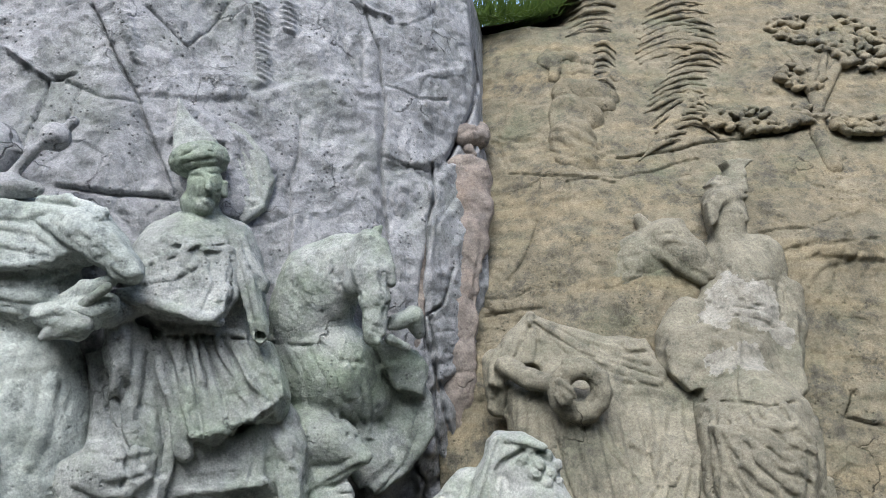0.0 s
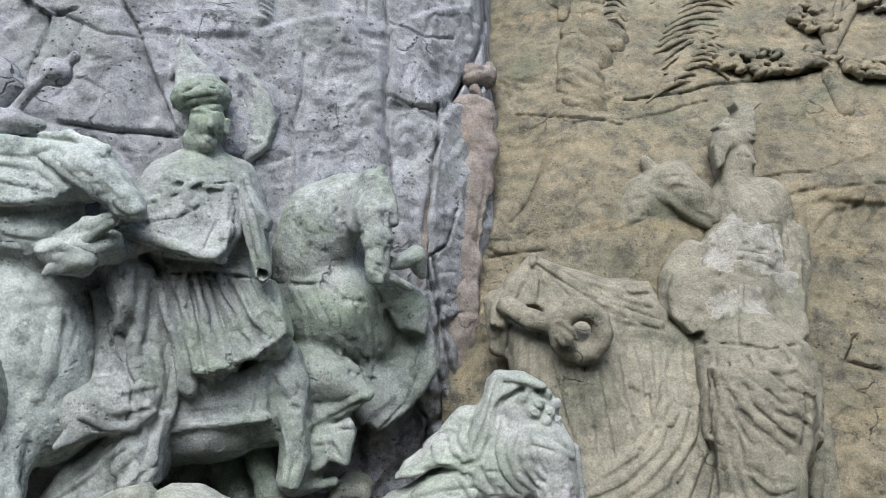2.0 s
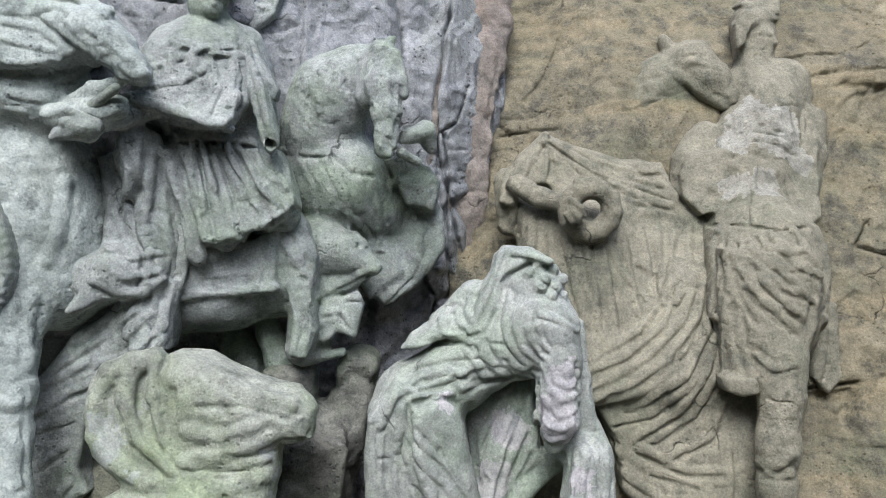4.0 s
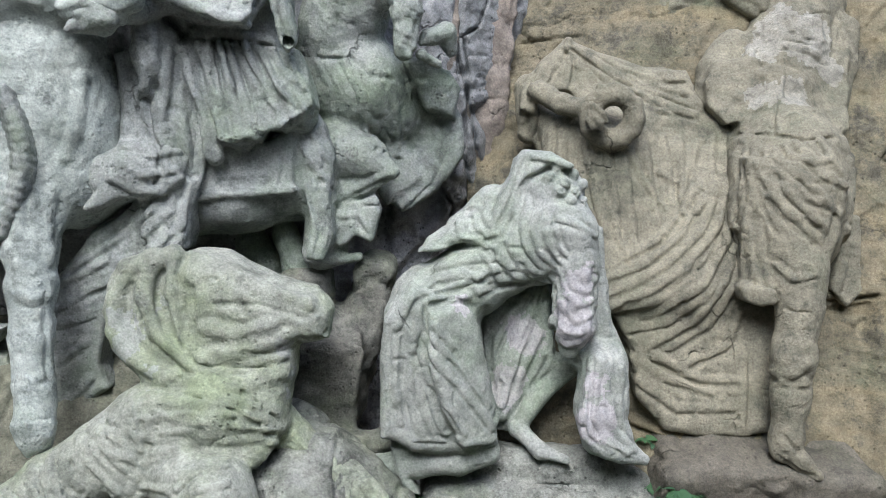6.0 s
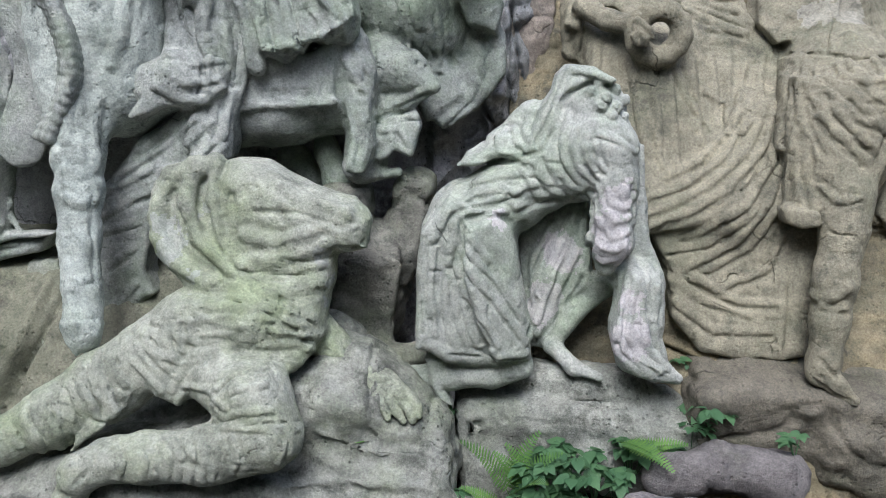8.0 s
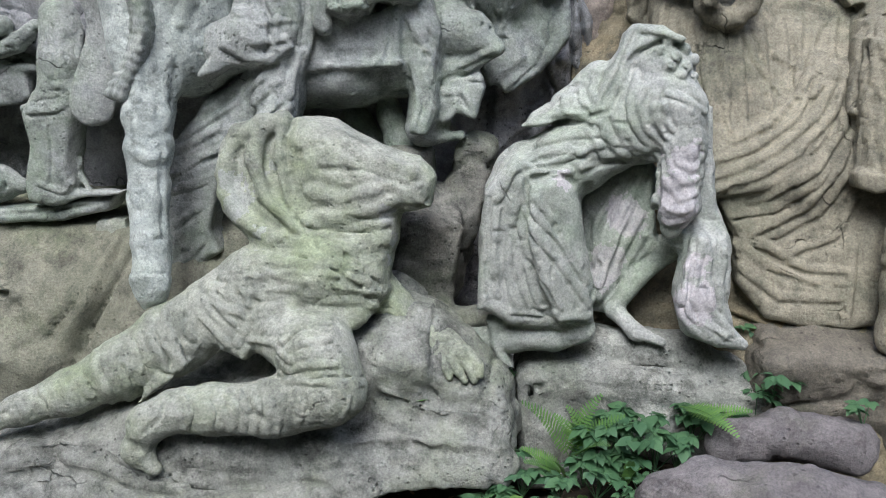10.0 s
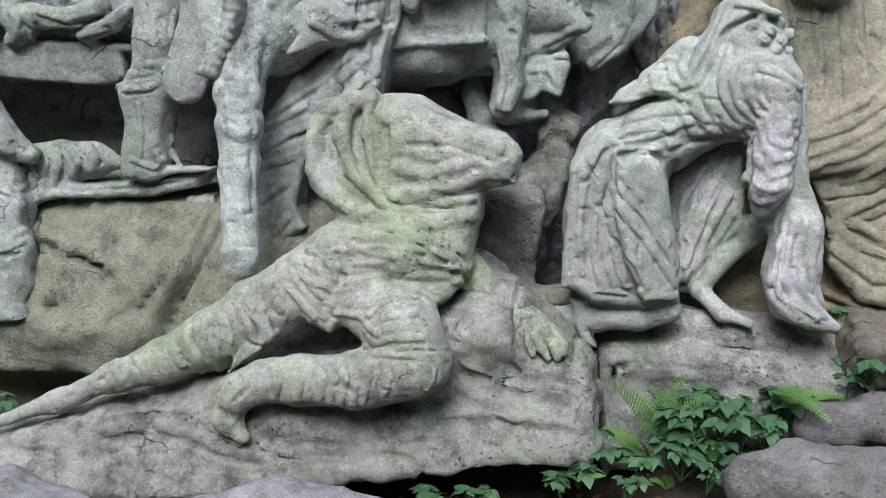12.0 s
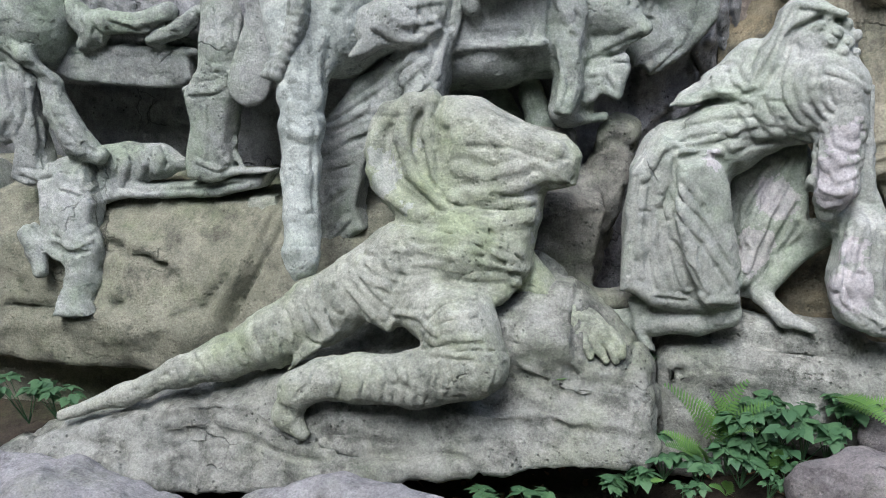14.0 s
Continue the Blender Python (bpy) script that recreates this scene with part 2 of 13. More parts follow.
    def pleats(self, c, r, along, spacing, amp, seed=1, wave=1.0):
        """Cloth folds over a region: sharp lopsided ridges, running across the direction along."""
        c, r, along = np.array(c), np.array(r), np.array(along, float)
        along = along / np.linalg.norm(along)

        def fn(p):
            q = p.reshape(-1, 3)
            w = np.clip(1.25 - (((q - c) / r) ** 2).sum(-1), 0, 1)
            w = w * w * (3 - 2 * w)
            on = w > 0
            out = np.zeros(len(q))
            if on.any():
                u = q[on]
                ph = (u @ along) / spacing + wave * vnoise(u, 3.2, seed) + 0.35 * wave * vnoise(u, 8.0, seed + 1)
                f = ph - np.floor(ph)
                saw = np.where(f < 0.3, f / 0.3, (1 - f) / 0.7) ** 1.25
                fade = np.clip(0.75 + 0.7 * vnoise(u, 5.0, seed + 2), 0.15, 1.2)
                out[on] = amp * w[on] * fade * (0.55 - saw) * 1.5
            return out.reshape(p.shape[:-1])

        self.add(0, 0.01, fn, c - r * 1.15, c + r * 1.15)

    def value(self, p):
        """Signed distance at points p (n, 3)."""
        d = np.full(len(p), 0.3)
        for op in self.ops:
            d = self.mix(d, op, p)
        return d

    @staticmethod
    def mix(d, op, p):
        sign, k, fn = op[:3]
        e = fn(p)
        if sign == 0:
            return d + e
        if sign > 0:
            h = np.maximum(k - np.abs(d - e), 0) / k
            return np.minimum(d, e) - h * h * k / 4
        h = np.maximum(k - np.abs(d + e), 0) / k
        return np.maximum(d, -e) + h * h * k / 4

    def surface(self, h):
        """Vertices and quads of the surface, on a grid of pitch h."""
        lo = np.min([o[3] for o in self.ops if o[0] > 0], 0)
        hi = np.max([o[4] for o in self.ops if o[0] > 0], 0)
        n = np.ceil((hi - lo) / h).astype(int) + 2
        ax = [lo[i] + h * np.arange(n[i]) for i in range(3)]
        f = np.full(n, 0.3, np.float32)
        for op in self.ops:
            s = [slice(max(int((op[3][i] - lo[i]) / h), 0), max(int((op[4][i] - lo[i]) / h) + 2, 0)) for i in range(3)]
            w = f[s[0], s[1], s[2]]
            if w.size:
                p = np.stack(np.meshgrid(*[ax[i][s[i]] for i in range(3)], indexing="ij"), -1)
                f[s[0], s[1], s[2]] = self.mix(w, op, p)
        inside = f < 0
        c = [slice(None, -1), slice(1, None)]
        count = sum(inside[c[a], c[b], c[d]].astype(np.int8) for a in (0, 1) for b in (0, 1) for d in (0, 1))
        cells = np.argwhere((count > 0) & (count < 8))
        index = np.full(count.shape, -1, np.int64)
        index[tuple(cells.T)] = np.arange(len(cells))
        total, hits = np.zeros((len(cells), 3)), np.zeros(len(cells))
        corners = [np.array((a, b, d)) for a in (0, 1) for b in (0, 1) for d in (0, 1)]
        for a in corners:
            for axis in range(3):
                if a[axis] == 0:
                    b = a.copy()
                    b[axis] = 1
                    fa, fb = f[tuple((cells + a).T)], f[tuple((cells + b).T)]
                    cross = (fa < 0) != (fb < 0)
                    t = np.where(cross, fa / np.where(cross, fa - fb, 1), 0)
                    total += np.where(cross[:, None], a + t[:, None] * (b - a), 0)
                    hits += cross
        verts = lo + h * (cells + total / hits[:, None])
        quads = []
        for axis in range(3):
            u, v = (axis + 1) % 3, (axis + 2) % 3
            step = np.zeros(3, int)
            step[axis] = 1
            a = inside[tuple(slice(0, n[i] - step[i]) for i in range(3))]
            b = inside[tuple(slice(step[i], n[i]) for i in range(3))]
            at = np.argwhere(a != b)
            at = at[(at[:, u] > 0) & (at[:, v] > 0) & (at[:, u] < n[u] - 1) & (at[:, v] < n[v] - 1)]
            du, dv = np.zeros(3, int), np.zeros(3, int)
            du[u], dv[v] = 1, 1
            q = np.stack([index[tuple((at - s).T)] for s in (0 * du, du, du + dv, dv)], 1)
            flip = b[tuple(at.T)]
            q[flip] = q[flip][:, ::-1]
            quads.append(q)
        return verts, np.concatenate(quads)


def mesh_object(name, verts, faces, mat, parent=None, origin=None, smooth=True):
    verts = np.asarray(verts, float)
    if origin is not None:
        verts = verts - np.array(origin)
    me = bpy.data.meshes.new(name)
    me.from_pydata(verts.tolist(), [], faces if isinstance(faces, list) else faces.tolist())
    me.materials.append(mat)
    if smooth:
        me.polygons.foreach_set("use_smooth", [True] * len(me.polygons))
    me.update()
    ob = new(name, me)
    if parent is not None:
        ob.parent = parent
    if origin is not None:
        ob.location = origin
    return ob


def carve(name, form, mat, label, category, h=0.01, rough=0.004, chip=0.0, seed=1, kind="", group="", worn=(), bare=""):
    """One mesh from a carved form, its skin roughened as weathered stone is; worn: balls (x, y, z, r) where the bare paler stone shows."""
    v, q = form.surface(h)
    tri = v[q]
    nrm = np.cross(tri[:, 2] - tri[:, 0], tri[:, 3] - tri[:, 1])
    vn = np.zeros_like(v)
    for i in range(4):
        np.add.at(vn, q[:, i], nrm)
    vn /= np.maximum(np.linalg.norm(vn, axis=1, keepdims=True), 1e-12)
    d = 1.5 * rough * fbm(v, 13, seed, 5)
    w = v + 0.02 * np.stack([vnoise(v, 15, seed + 61), vnoise(v, 15, seed + 62), vnoise(v, 15, seed + 63)], 1)
    d += 1.6 * rough * (np.sqrt(np.abs(vnoise(w, 10, seed + 64)) + 0.005) - 0.5) + 0.9 * rough * (np.sqrt(np.abs(vnoise(w, 24, seed + 65)) + 0.005) - 0.5)
    d -= 0.007 * np.clip(vnoise(v, 38, seed + 3) - 0.6, 0, 1) * 3
    if chip:
        big = fbm(v, 3.0, seed + 9, 5)
        d += chip * (1.1 * big - 0.6 * np.exp(-(vnoise(v, 4.5, seed + 5) / 0.05) ** 2) + 0.5 * np.abs(vnoise(v, 6.0, seed + 6)))
    v = v + vn * d[:, None]
    base = ((v[:, 0].min() + v[:, 0].max()) / 2, (v[:, 1].min() + v[:, 1].max()) / 2, v[:, 2].min())
    ob = mesh_object(name, v, q, MAT[mat], origin=base)
    if worn:
        ob.data.materials.append(MAT[bare])
        mid = v[q].mean(1)
        ragged = 0.035 * fbm(mid, 9, seed + 70, 4) + 0.02 * vnoise(mid, 70, seed + 75)
        bald = np.zeros(len(mid), bool)
        for x, y, z, r in worn:
            bald |= np.sqrt(((mid - (x, y, z)) ** 2).sum(1)) + ragged < r
        ob.data.polygons.foreach_set("material_index", bald.astype(np.int32))
    return tagged(ob, label, category, group, kind)


def ease(x, xs, ys):
    return np.interp(x, xs, ys)


def left_face(x, z):
    y = ease(x, [-4, -1.6, -1.0, -0.3, 0.1, 0.36, 0.6], [2.95, 2.92, 2.9, 3.25, 3.48, 3.72, 4.9])
    y = y + 0.24 * np.maximum(z - 2.1, 0)
    y = y + ease(z, [-0.5, 1.2, 1.42, 1.75], [0.35, 0.35, 0.05, 0.0]) * ease(x, [-4, -0.9, -0.3, 0.3], [1, 1, 0.4, 0.1])
    return y + 4.0 * np.maximum(z - 3.6, 0) * ease(x, [-0.1, 0.15], [0, 1])


def ledge_face(x, z):
    y = 2.92 + ease(z, [-0.4, 0.12, 0.17, 0.36, 0.62, 0.8, 0.86, 0.95], [0.02, 0.02, -0.16, -0.2, -0.14, 0.0, 0.2, 0.6])
    return y + 0.3 * np.maximum(x + 1.15, 0)


def right_face(x, z):
    y = 3.55 + np.where(z > 2.2, 0.8, 0.42) * (z - 2.2)
    y = y + 4.0 * np.maximum(z - 3.56, 0) * ease(x, [0.85, 1.1], [1, 0])
    return y + 0.45 * np.maximum(0.75 - x, 0) - 0.06 * np.maximum(x - 1.2, 0)


class Wall:
    """A rock face over a grid of x and z, with cracks and carved strokes cut into it or raised from it."""

    def __init__(self, face, x0, x1, z0, z1, step, seed, swell=0.05):
        fine = lambda a, b, lo, hi: np.concatenate([np.arange(a, lo, 2 * step), np.arange(max(a, lo), min(b, hi), step), np.arange(hi, b, 2 * step)])
        self.xs, self.zs = fine(x0, x1, -1.5, 2.7), fine(z0, z1, 1.0 if x0 < -1 else 0.3, 3.7)
        self.x, self.z = np.meshgrid(self.xs, self.zs, indexing="ij")
        self.y = face(self.x, self.z)
        p = np.stack([self.x.ravel(), self.y.ravel(), self.z.ravel()], 1)
        n = swell * fbm(p, 1.3, seed, 5) + 0.015 * fbm(p, 7, seed + 20, 5)
        warp = p + 0.05 * np.stack([vnoise(p, 7, seed + 40), vnoise(p, 7, seed + 41), vnoise(p, 7, seed + 42)], 1)
        n += 0.011 * np.exp(-(vnoise(warp * np.array([1, 1, 1.6]), 2.6, seed + 30) / 0.02) ** 2)
        n += 0.006 * np.exp(-(vnoise(warp, 5.5, seed + 31) / 0.025) ** 2) + 0.010 * np.sqrt(np.abs(vnoise(warp, 11, seed + 32)))
        n += 0.008 * fbm(warp, 24, seed + 50, 3) + 0.02 * np.clip(vnoise(warp, 19, seed + 52) - 0.55, 0, 1)
        self.y += n.reshape(self.x.shape)

    def near(self, pts, reach):
        pts = np.array(pts, float)
        lo, hi = pts[:, :2].min(0) - reach, pts[:, :2].max(0) + reach
        s = (slice(*np.searchsorted(self.xs, (lo[0], hi[0]))), slice(*np.searchsorted(self.zs, (lo[1], hi[1]))))
        x, z = self.x[s], self.z[s]
        d = np.full(x.shape, 9.0)
        for a, b in zip(pts, pts[1:]):
            ab = b[:2] - a[:2]
            t = np.clip(((x - a[0]) * ab[0] + (z - a[1]) * ab[1]) / max(ab @ ab, 1e-9), 0, 1)
            d = np.minimum(d, np.hypot(x - a[0] - t * ab[0], z - a[1] - t * ab[1]))
        return s, d

    def crack(self, width, depth, *pts):
        """A cleft (depth > 0) or a raised edge (depth < 0) along points (x, z)."""
        pts = [np.array(p, float) for p in pts]
        fine = []
        for a, b in zip(pts, pts[1:]):
            for t in np.linspace(0, 1, max(2, int(np.linalg.norm(b - a) / 0.05))):
                w = a + t * (b - a)
                j = 0.012 * fbm(np.array([[w[0] * 7, w[1] * 7, 3.1]]), 1, 5, 3)[0] if depth > 0 else 0
                fine.append((w[0] + j, w[1] - j))
        if depth > 0:
            width, depth = width * 0.62, depth * 1.6
        s, d = self.near(fine, width * 3)
        self.y[s] += depth * np.exp(-(d / width) ** 2)

    def step(self, height, edge, *pts):
        """Raise (towards the viewer) the area inside a closed outline (x, z), with a sharp rounded edge."""
        pts = [np.array(p, float) for p in pts]
        s, d = self.near(pts + pts[:1], edge)
        x, z = self.x[s], self.z[s]
        ins = np.zeros(x.shape, bool)
        for a, b in zip(pts, pts[1:] + pts[:1]):
            c = (a[1] > z) != (b[1] > z)
            t = a[0] + (z - a[1]) / (b[1] - a[1] if b[1] != a[1] else 1e-9) * (b[0] - a[0])
            ins ^= c & (x < t)
        sd = np.where(ins, d, -d)
        self.y[s] -= height * np.clip(0.5 + sd / edge, 0, 1)

    def build(self, name, mat, label, back):
        nx, nz = self.x.shape
        v = np.stack([self.x.ravel(), self.y.ravel(), self.z.ravel()], 1)
        i = np.arange(nx * nz).reshape(nx, nz)
        f = np.stack([i[:-1, :-1], i[1:, :-1], i[1:, 1:], i[:-1, 1:]], -1).reshape(-1, 4).tolist()
        rim = np.concatenate([i[:, 0], i[-1, 1:], i[-2::-1, -1], i[0, -2:0:-1]])
        k = len(v)
        rear = v[rim].copy()
        rear[:, 1] = back
        v = np.concatenate([v, rear])
        m = len(rim)
        f += [[int(rim[(j + 1) % m]), int(rim[j]), k + j, k + (j + 1) % m] for j in range(m)]
        f.append([k + j for j in range(m)][::-1])
        return tagged(mesh_object(name, v, f, MAT[mat]), label, "rock face", kind="structure")


# the rock faces
left_wall = Wall(left_face, -2.9, 0.6, -0.4, 4.1, 0.0074, 3)
left_wall.crack(0.01, 0.03, (-1.123, 3.122), (-1.024, 2.908), (-0.932, 2.737), (-0.88, 2.59), (-0.791, 2.373))
left_wall.crack(0.0072, 0.028, (-0.135, 3.308), (-0.064, 3.075), (-0.058, 2.785), (-0.069, 2.533), (-0.068, 2.248))
left_wall.crack(0.007, 0.015, (-0.372, 2.716), (-0.402, 2.501), (-0.419, 2.276), (-0.414, 2.126))
left_wall.crack(0.007, 0.02, (-1.168, 2.844), (-1.265, 2.825), (-1.277, 2.672), (-1.284, 2.482))
left_wall.crack(0.006, 0.012, (-1.141, 2.777), (-1.168, 2.647))
left_wall.crack(0.014, 0.02, (-1.161, 2.396), (-0.974, 2.361), (-0.79, 2.353))
left_wall.crack(0.007, 0.016, (-0.938, 3.131), (-0.783, 2.968))
left_wall.crack(0.006, 0.014, (-0.656, 3.191), (-0.729, 3.051), (-0.783, 2.968))
left_wall.crack(0.006, 0.012, (-0.594, 3.127), (-0.6, 2.976))
left_wall.crack(0.006, 0.012, (-0.23, 3.148), (-0.197, 3.022), (-0.143, 2.901))
left_wall.crack(0.006, 0.016, (-0.138, 3.141), (-0.138, 2.902))
left_wall.crack(0.006, 0.014, (-0.049, 2.917), (0.094, 2.874), (0.223, 2.895))
left_wall.crack(0.006, 0.012, (-0.059, 2.583), (0.127, 2.529), (0.179, 2.564))
left_wall.crack(0.008, 0.012, (-0.913, 2.717), (-1.039, 2.729), (-1.205, 2.823), (-1.351, 2.884))
left_wall.step(0.02, 0.02, (-0.942, 2.758), (-0.796, 2.86), (-0.568, 2.883), (-0.507, 2.849), (-0.585, 2.773), (-0.773, 2.748))
left_wall.step(0.022, 0.025, (-0.565, 2.787), (-0.404, 2.871), (-0.232, 2.911), (-0.073, 2.9), (-0.09, 2.247), (-0.418, 2.126), (-0.402, 2.501))
left_wall.step(0.02, 0.02, (-0.046, 2.891), (0.151, 3.013), (0.316, 3.078), (0.325, 2.781), (0.154, 2.56), (-0.055, 2.559))
left_wall.step(0.035, 0.02, (-0.79, 2.734), (-0.677, 2.68), (-0.502, 2.561), (-0.461, 2.496), (-0.48, 2.405), (-0.572, 2.291), (-0.636, 2.288), (-0.636, 2.571), (-0.765, 2.58), (-0.818, 2.574))
left_wall.crack(0.006, 0.01, (-0.62, 2.641), (-0.559, 2.511), (-0.521, 2.559))
left_wall.crack(0.006, 0.01, (-0.597, 2.53), (-0.537, 2.401), (-0.461, 2.474))
left_wall.crack(0.008, -0.024, (-1.014, 3.092), (-0.992, 3.082), (-0.979, 3.075))
left_wall.crack(0.008, -0.024, (-1.007, 3.07), (-0.986, 3.06), (-0.973, 3.053))
left_wall.crack(0.008, -0.024, (-1, 3.047), (-0.98, 3.039), (-0.967, 3.032))
left_wall.crack(0.008, -0.024, (-0.994, 3.026), (-0.974, 3.018), (-0.962, 3.011))
left_wall.crack(0.008, -0.024, (-0.989, 3.004), (-0.969, 2.997), (-0.956, 2.99))
left_wall.crack(0.008, -0.024, (-0.983, 2.983), (-0.963, 2.975), (-0.95, 2.968))
left_wall.crack(0.008, -0.024, (-0.977, 2.962), (-0.957, 2.954), (-0.944, 2.947))
left_wall.crack(0.008, -0.024, (-0.971, 2.941), (-0.952, 2.933), (-0.939, 2.926))
left_wall.crack(0.008, -0.024, (-0.966, 2.92), (-0.946, 2.912), (-0.933, 2.905))
left_wall.crack(0.008, -0.024, (-0.96, 2.899), (-0.94, 2.891), (-0.927, 2.884))
left_wall.crack(0.008, -0.024, (-0.548, 3.199), (-0.525, 3.191), (-0.511, 3.183))
left_wall.crack(0.008, -0.024, (-0.547, 3.174), (-0.524, 3.166), (-0.51, 3.158))
left_wall.crack(0.008, -0.024, (-0.546, 3.149), (-0.524, 3.141), (-0.509, 3.134))
left_wall.crack(0.008, -0.024, (-0.545, 3.125), (-0.523, 3.117), (-0.508, 3.109))
left_wall.crack(0.008, -0.024, (-0.544, 3.1), (-0.522, 3.092), (-0.507, 3.085))
left_wall.crack(0.008, -0.024, (-0.544, 3.076), (-0.521, 3.068), (-0.506, 3.06))
left_wall.crack(0.008, -0.024, (-0.543, 3.052), (-0.52, 3.043), (-0.505, 3.036))
left_wall.crack(0.008, -0.024, (-0.542, 3.028), (-0.519, 3.019), (-0.504, 3.012))
left_wall.crack(0.008, -0.024, (-0.541, 3.004), (-0.518, 2.995), (-0.504, 2.988))
left_wall.crack(0.008, -0.024, (-0.54, 2.98), (-0.517, 2.971), (-0.503, 2.964))
left_wall.crack(0.008, -0.024, (-0.539, 2.956), (-0.516, 2.947), (-0.502, 2.94))
left_wall.crack(0.008, -0.024, (-0.538, 2.932), (-0.515, 2.924), (-0.501, 2.916))
left_wall.crack(0.008, -0.024, (-0.537, 2.909), (-0.515, 2.9), (-0.5, 2.892))
left_wall.crack(0.008, -0.024, (-0.536, 2.885), (-0.514, 2.877), (-0.499, 2.869))
left_wall.crack(0.008, -0.024, (-1.428, 2.957), (-1.404, 2.944), (-1.389, 2.935))
left_wall.crack(0.008, -0.024, (-1.407, 2.94), (-1.384, 2.928), (-1.368, 2.918))
left_wall.crack(0.008, -0.024, (-1.386, 2.924), (-1.363, 2.912), (-1.348, 2.902))
left_wall.crack(0.008, -0.024, (-1.366, 2.908), (-1.342, 2.895), (-1.327, 2.886))
left_wall.crack(0.008, -0.024, (-1.345, 2.891), (-1.322, 2.879), (-1.307, 2.87))
left_wall.crack(0.008, -0.024, (-1.325, 2.875), (-1.301, 2.863), (-1.286, 2.853))
left_wall.crack(0.008, -0.024, (-1.304, 2.859), (-1.281, 2.847), (-1.266, 2.837))
left_wall.crack(0.008, -0.024, (-1.284, 2.843), (-1.261, 2.831), (-1.246, 2.821))
left_wall.crack(0.008, -0.024, (-0.448, 3.233), (-0.424, 3.225), (-0.409, 3.217))
left_wall.crack(0.008, -0.024, (-0.447, 3.207), (-0.423, 3.198), (-0.408, 3.191))
left_wall.crack(0.008, -0.024, (-0.446, 3.181), (-0.422, 3.172), (-0.407, 3.165))
left_wall.crack(0.008, -0.024, (-0.445, 3.155), (-0.421, 3.146), (-0.406, 3.139))
left_wall.crack(0.008, -0.024, (-0.444, 3.129), (-0.42, 3.12), (-0.405, 3.113))
left_wall.crack(0.008, -0.024, (-0.443, 3.103), (-0.419, 3.094), (-0.404, 3.087))
left_wall.crack(0.012, -0.03, (-0.171, 3.299), (-0.088, 3.263), (-0.016, 3.252))
left_wall.step(0.05, 0.03, (0.125, 2.479), (0.233, 2.6), (0.522, 2.819), (0.634, 2.851), (0.519, 2.383), (0.323, 1.936), (0.314, 1.747), (0.09, 1.648), (0.089, 1.935))
left_wall.step(0.03, 0.03, (-0.024, 2.25), (0.083, 2.351), (0.154, 2.56), (0.107, 2.115), (0.055, 1.628), (-0.039, 1.763))
left_wall.crack(0.011, 0.04, (0.154, 2.56), (0.114, 2.257), (0.069, 2.024), (0.086, 1.846), (0.135, 1.622), (0.174, 1.396))
left_wall.crack(0.007, 0.02, (0.204, 2.121), (0.149, 1.98), (0.089, 1.935))
left_wall.crack(0.014, 0.05, (0.402, 3.243), (0.407, 3.063), (0.297, 2.775), (0.208, 2.621))
left_wall.crack(0.011, 0.03, (0.1, 1.928), (0.123, 1.738), (0.102, 1.498), (0.127, 1.317))
left_wall.crack(0.011, 0.03, (-0.009, 1.413), (0.058, 1.297), (0.036, 1.136))
left_wall.step(0.05, 0.03, (0.124, 1.651), (0.194, 1.586), (0.22, 1.45), (0.15, 1.362), (0.069, 1.411))
left_wall.step(0.05, 0.03, (0.013, 1.434), (0.091, 1.443), (0.115, 1.318), (0.036, 1.252))
left_wall.step(0.05, 0.03, (0.07, 1.262), (0.151, 1.292), (0.141, 1.175), (0.048, 1.136))
left_wall.step(0.05, 0.03, (-0.054, 1.186), (0.058, 1.297), (0.036, 1.136), (-0.032, 1.071))
left_wall.step(0.04, 0.03, (-0.182, 1.307), (-0.096, 1.349), (-0.054, 1.141), (-0.187, 1.013))
left_wall.step(0.04, 0.03, (-0.099, 1.053), (-0.009, 1.07), (0.014, 0.86), (-0.145, 0.78))
left_wall.build("wall_left", "grey", "grey weathered sandstone cliff with cracks and shallow carving", 6.5)

right_wall = Wall(right_face, 0.12, 3.3, -0.4, 4.1, 0.0086, 8, 0.025)
right_wall.crack(0.03, 0.09, (0.474, 3.478), (0.421, 3.147))
right_wall.crack(0.008, 0.015, (0.488, 2.797), (0.511, 2.594), (0.969, 2.522))
right_wall.crack(0.0072, 0.025, (1.002, 2.647), (1.277, 2.686), (1.671, 2.75), (1.954, 2.788))
right_wall.crack(0.007, 0.012, (0.742, 2.53), (1.028, 2.551), (1.39, 2.631))
right_wall.crack(0.007, 0.012, (1.458, 2.218), (1.712, 2.261), (1.855, 2.31))
right_wall.step(0.025, 0.02, (1.712, 2.261), (1.865, 2.281), (1.872, 2.2), (1.979, 2.171), (1.974, 2.097), (1.689, 2.133))
right_wall.crack(0.006, 0.01, (1.379, 2.097), (1.604, 2.161), (2.006, 2.195))
right_wall.crack(0.005, 0.01, (0.76, 2.622), (0.698, 2.25))
right_wall.crack(0.006, 0.014, (0.442, 2.07), (0.551, 2.238), (0.619, 2.369))
right_wall.crack(0.007, 0.016, (0.34, 1.932), (0.562, 1.955))
right_wall.crack(0.0072, 0.02, (0.349, 2.285), (0.333, 1.98), (0.385, 1.93))
right_wall.crack(0.006, 0.008, (1.968, 2.54), (1.767, 2.01))
right_wall.crack(0.008, 0.02, (1.684, 1.591), (1.632, 1.491), (1.76, 1.446))
right_wall.crack(0.014, 0.03, (0.653, 0.589), (0.888, 0.515), (1.046, 0.576), (1.145, 0.611))
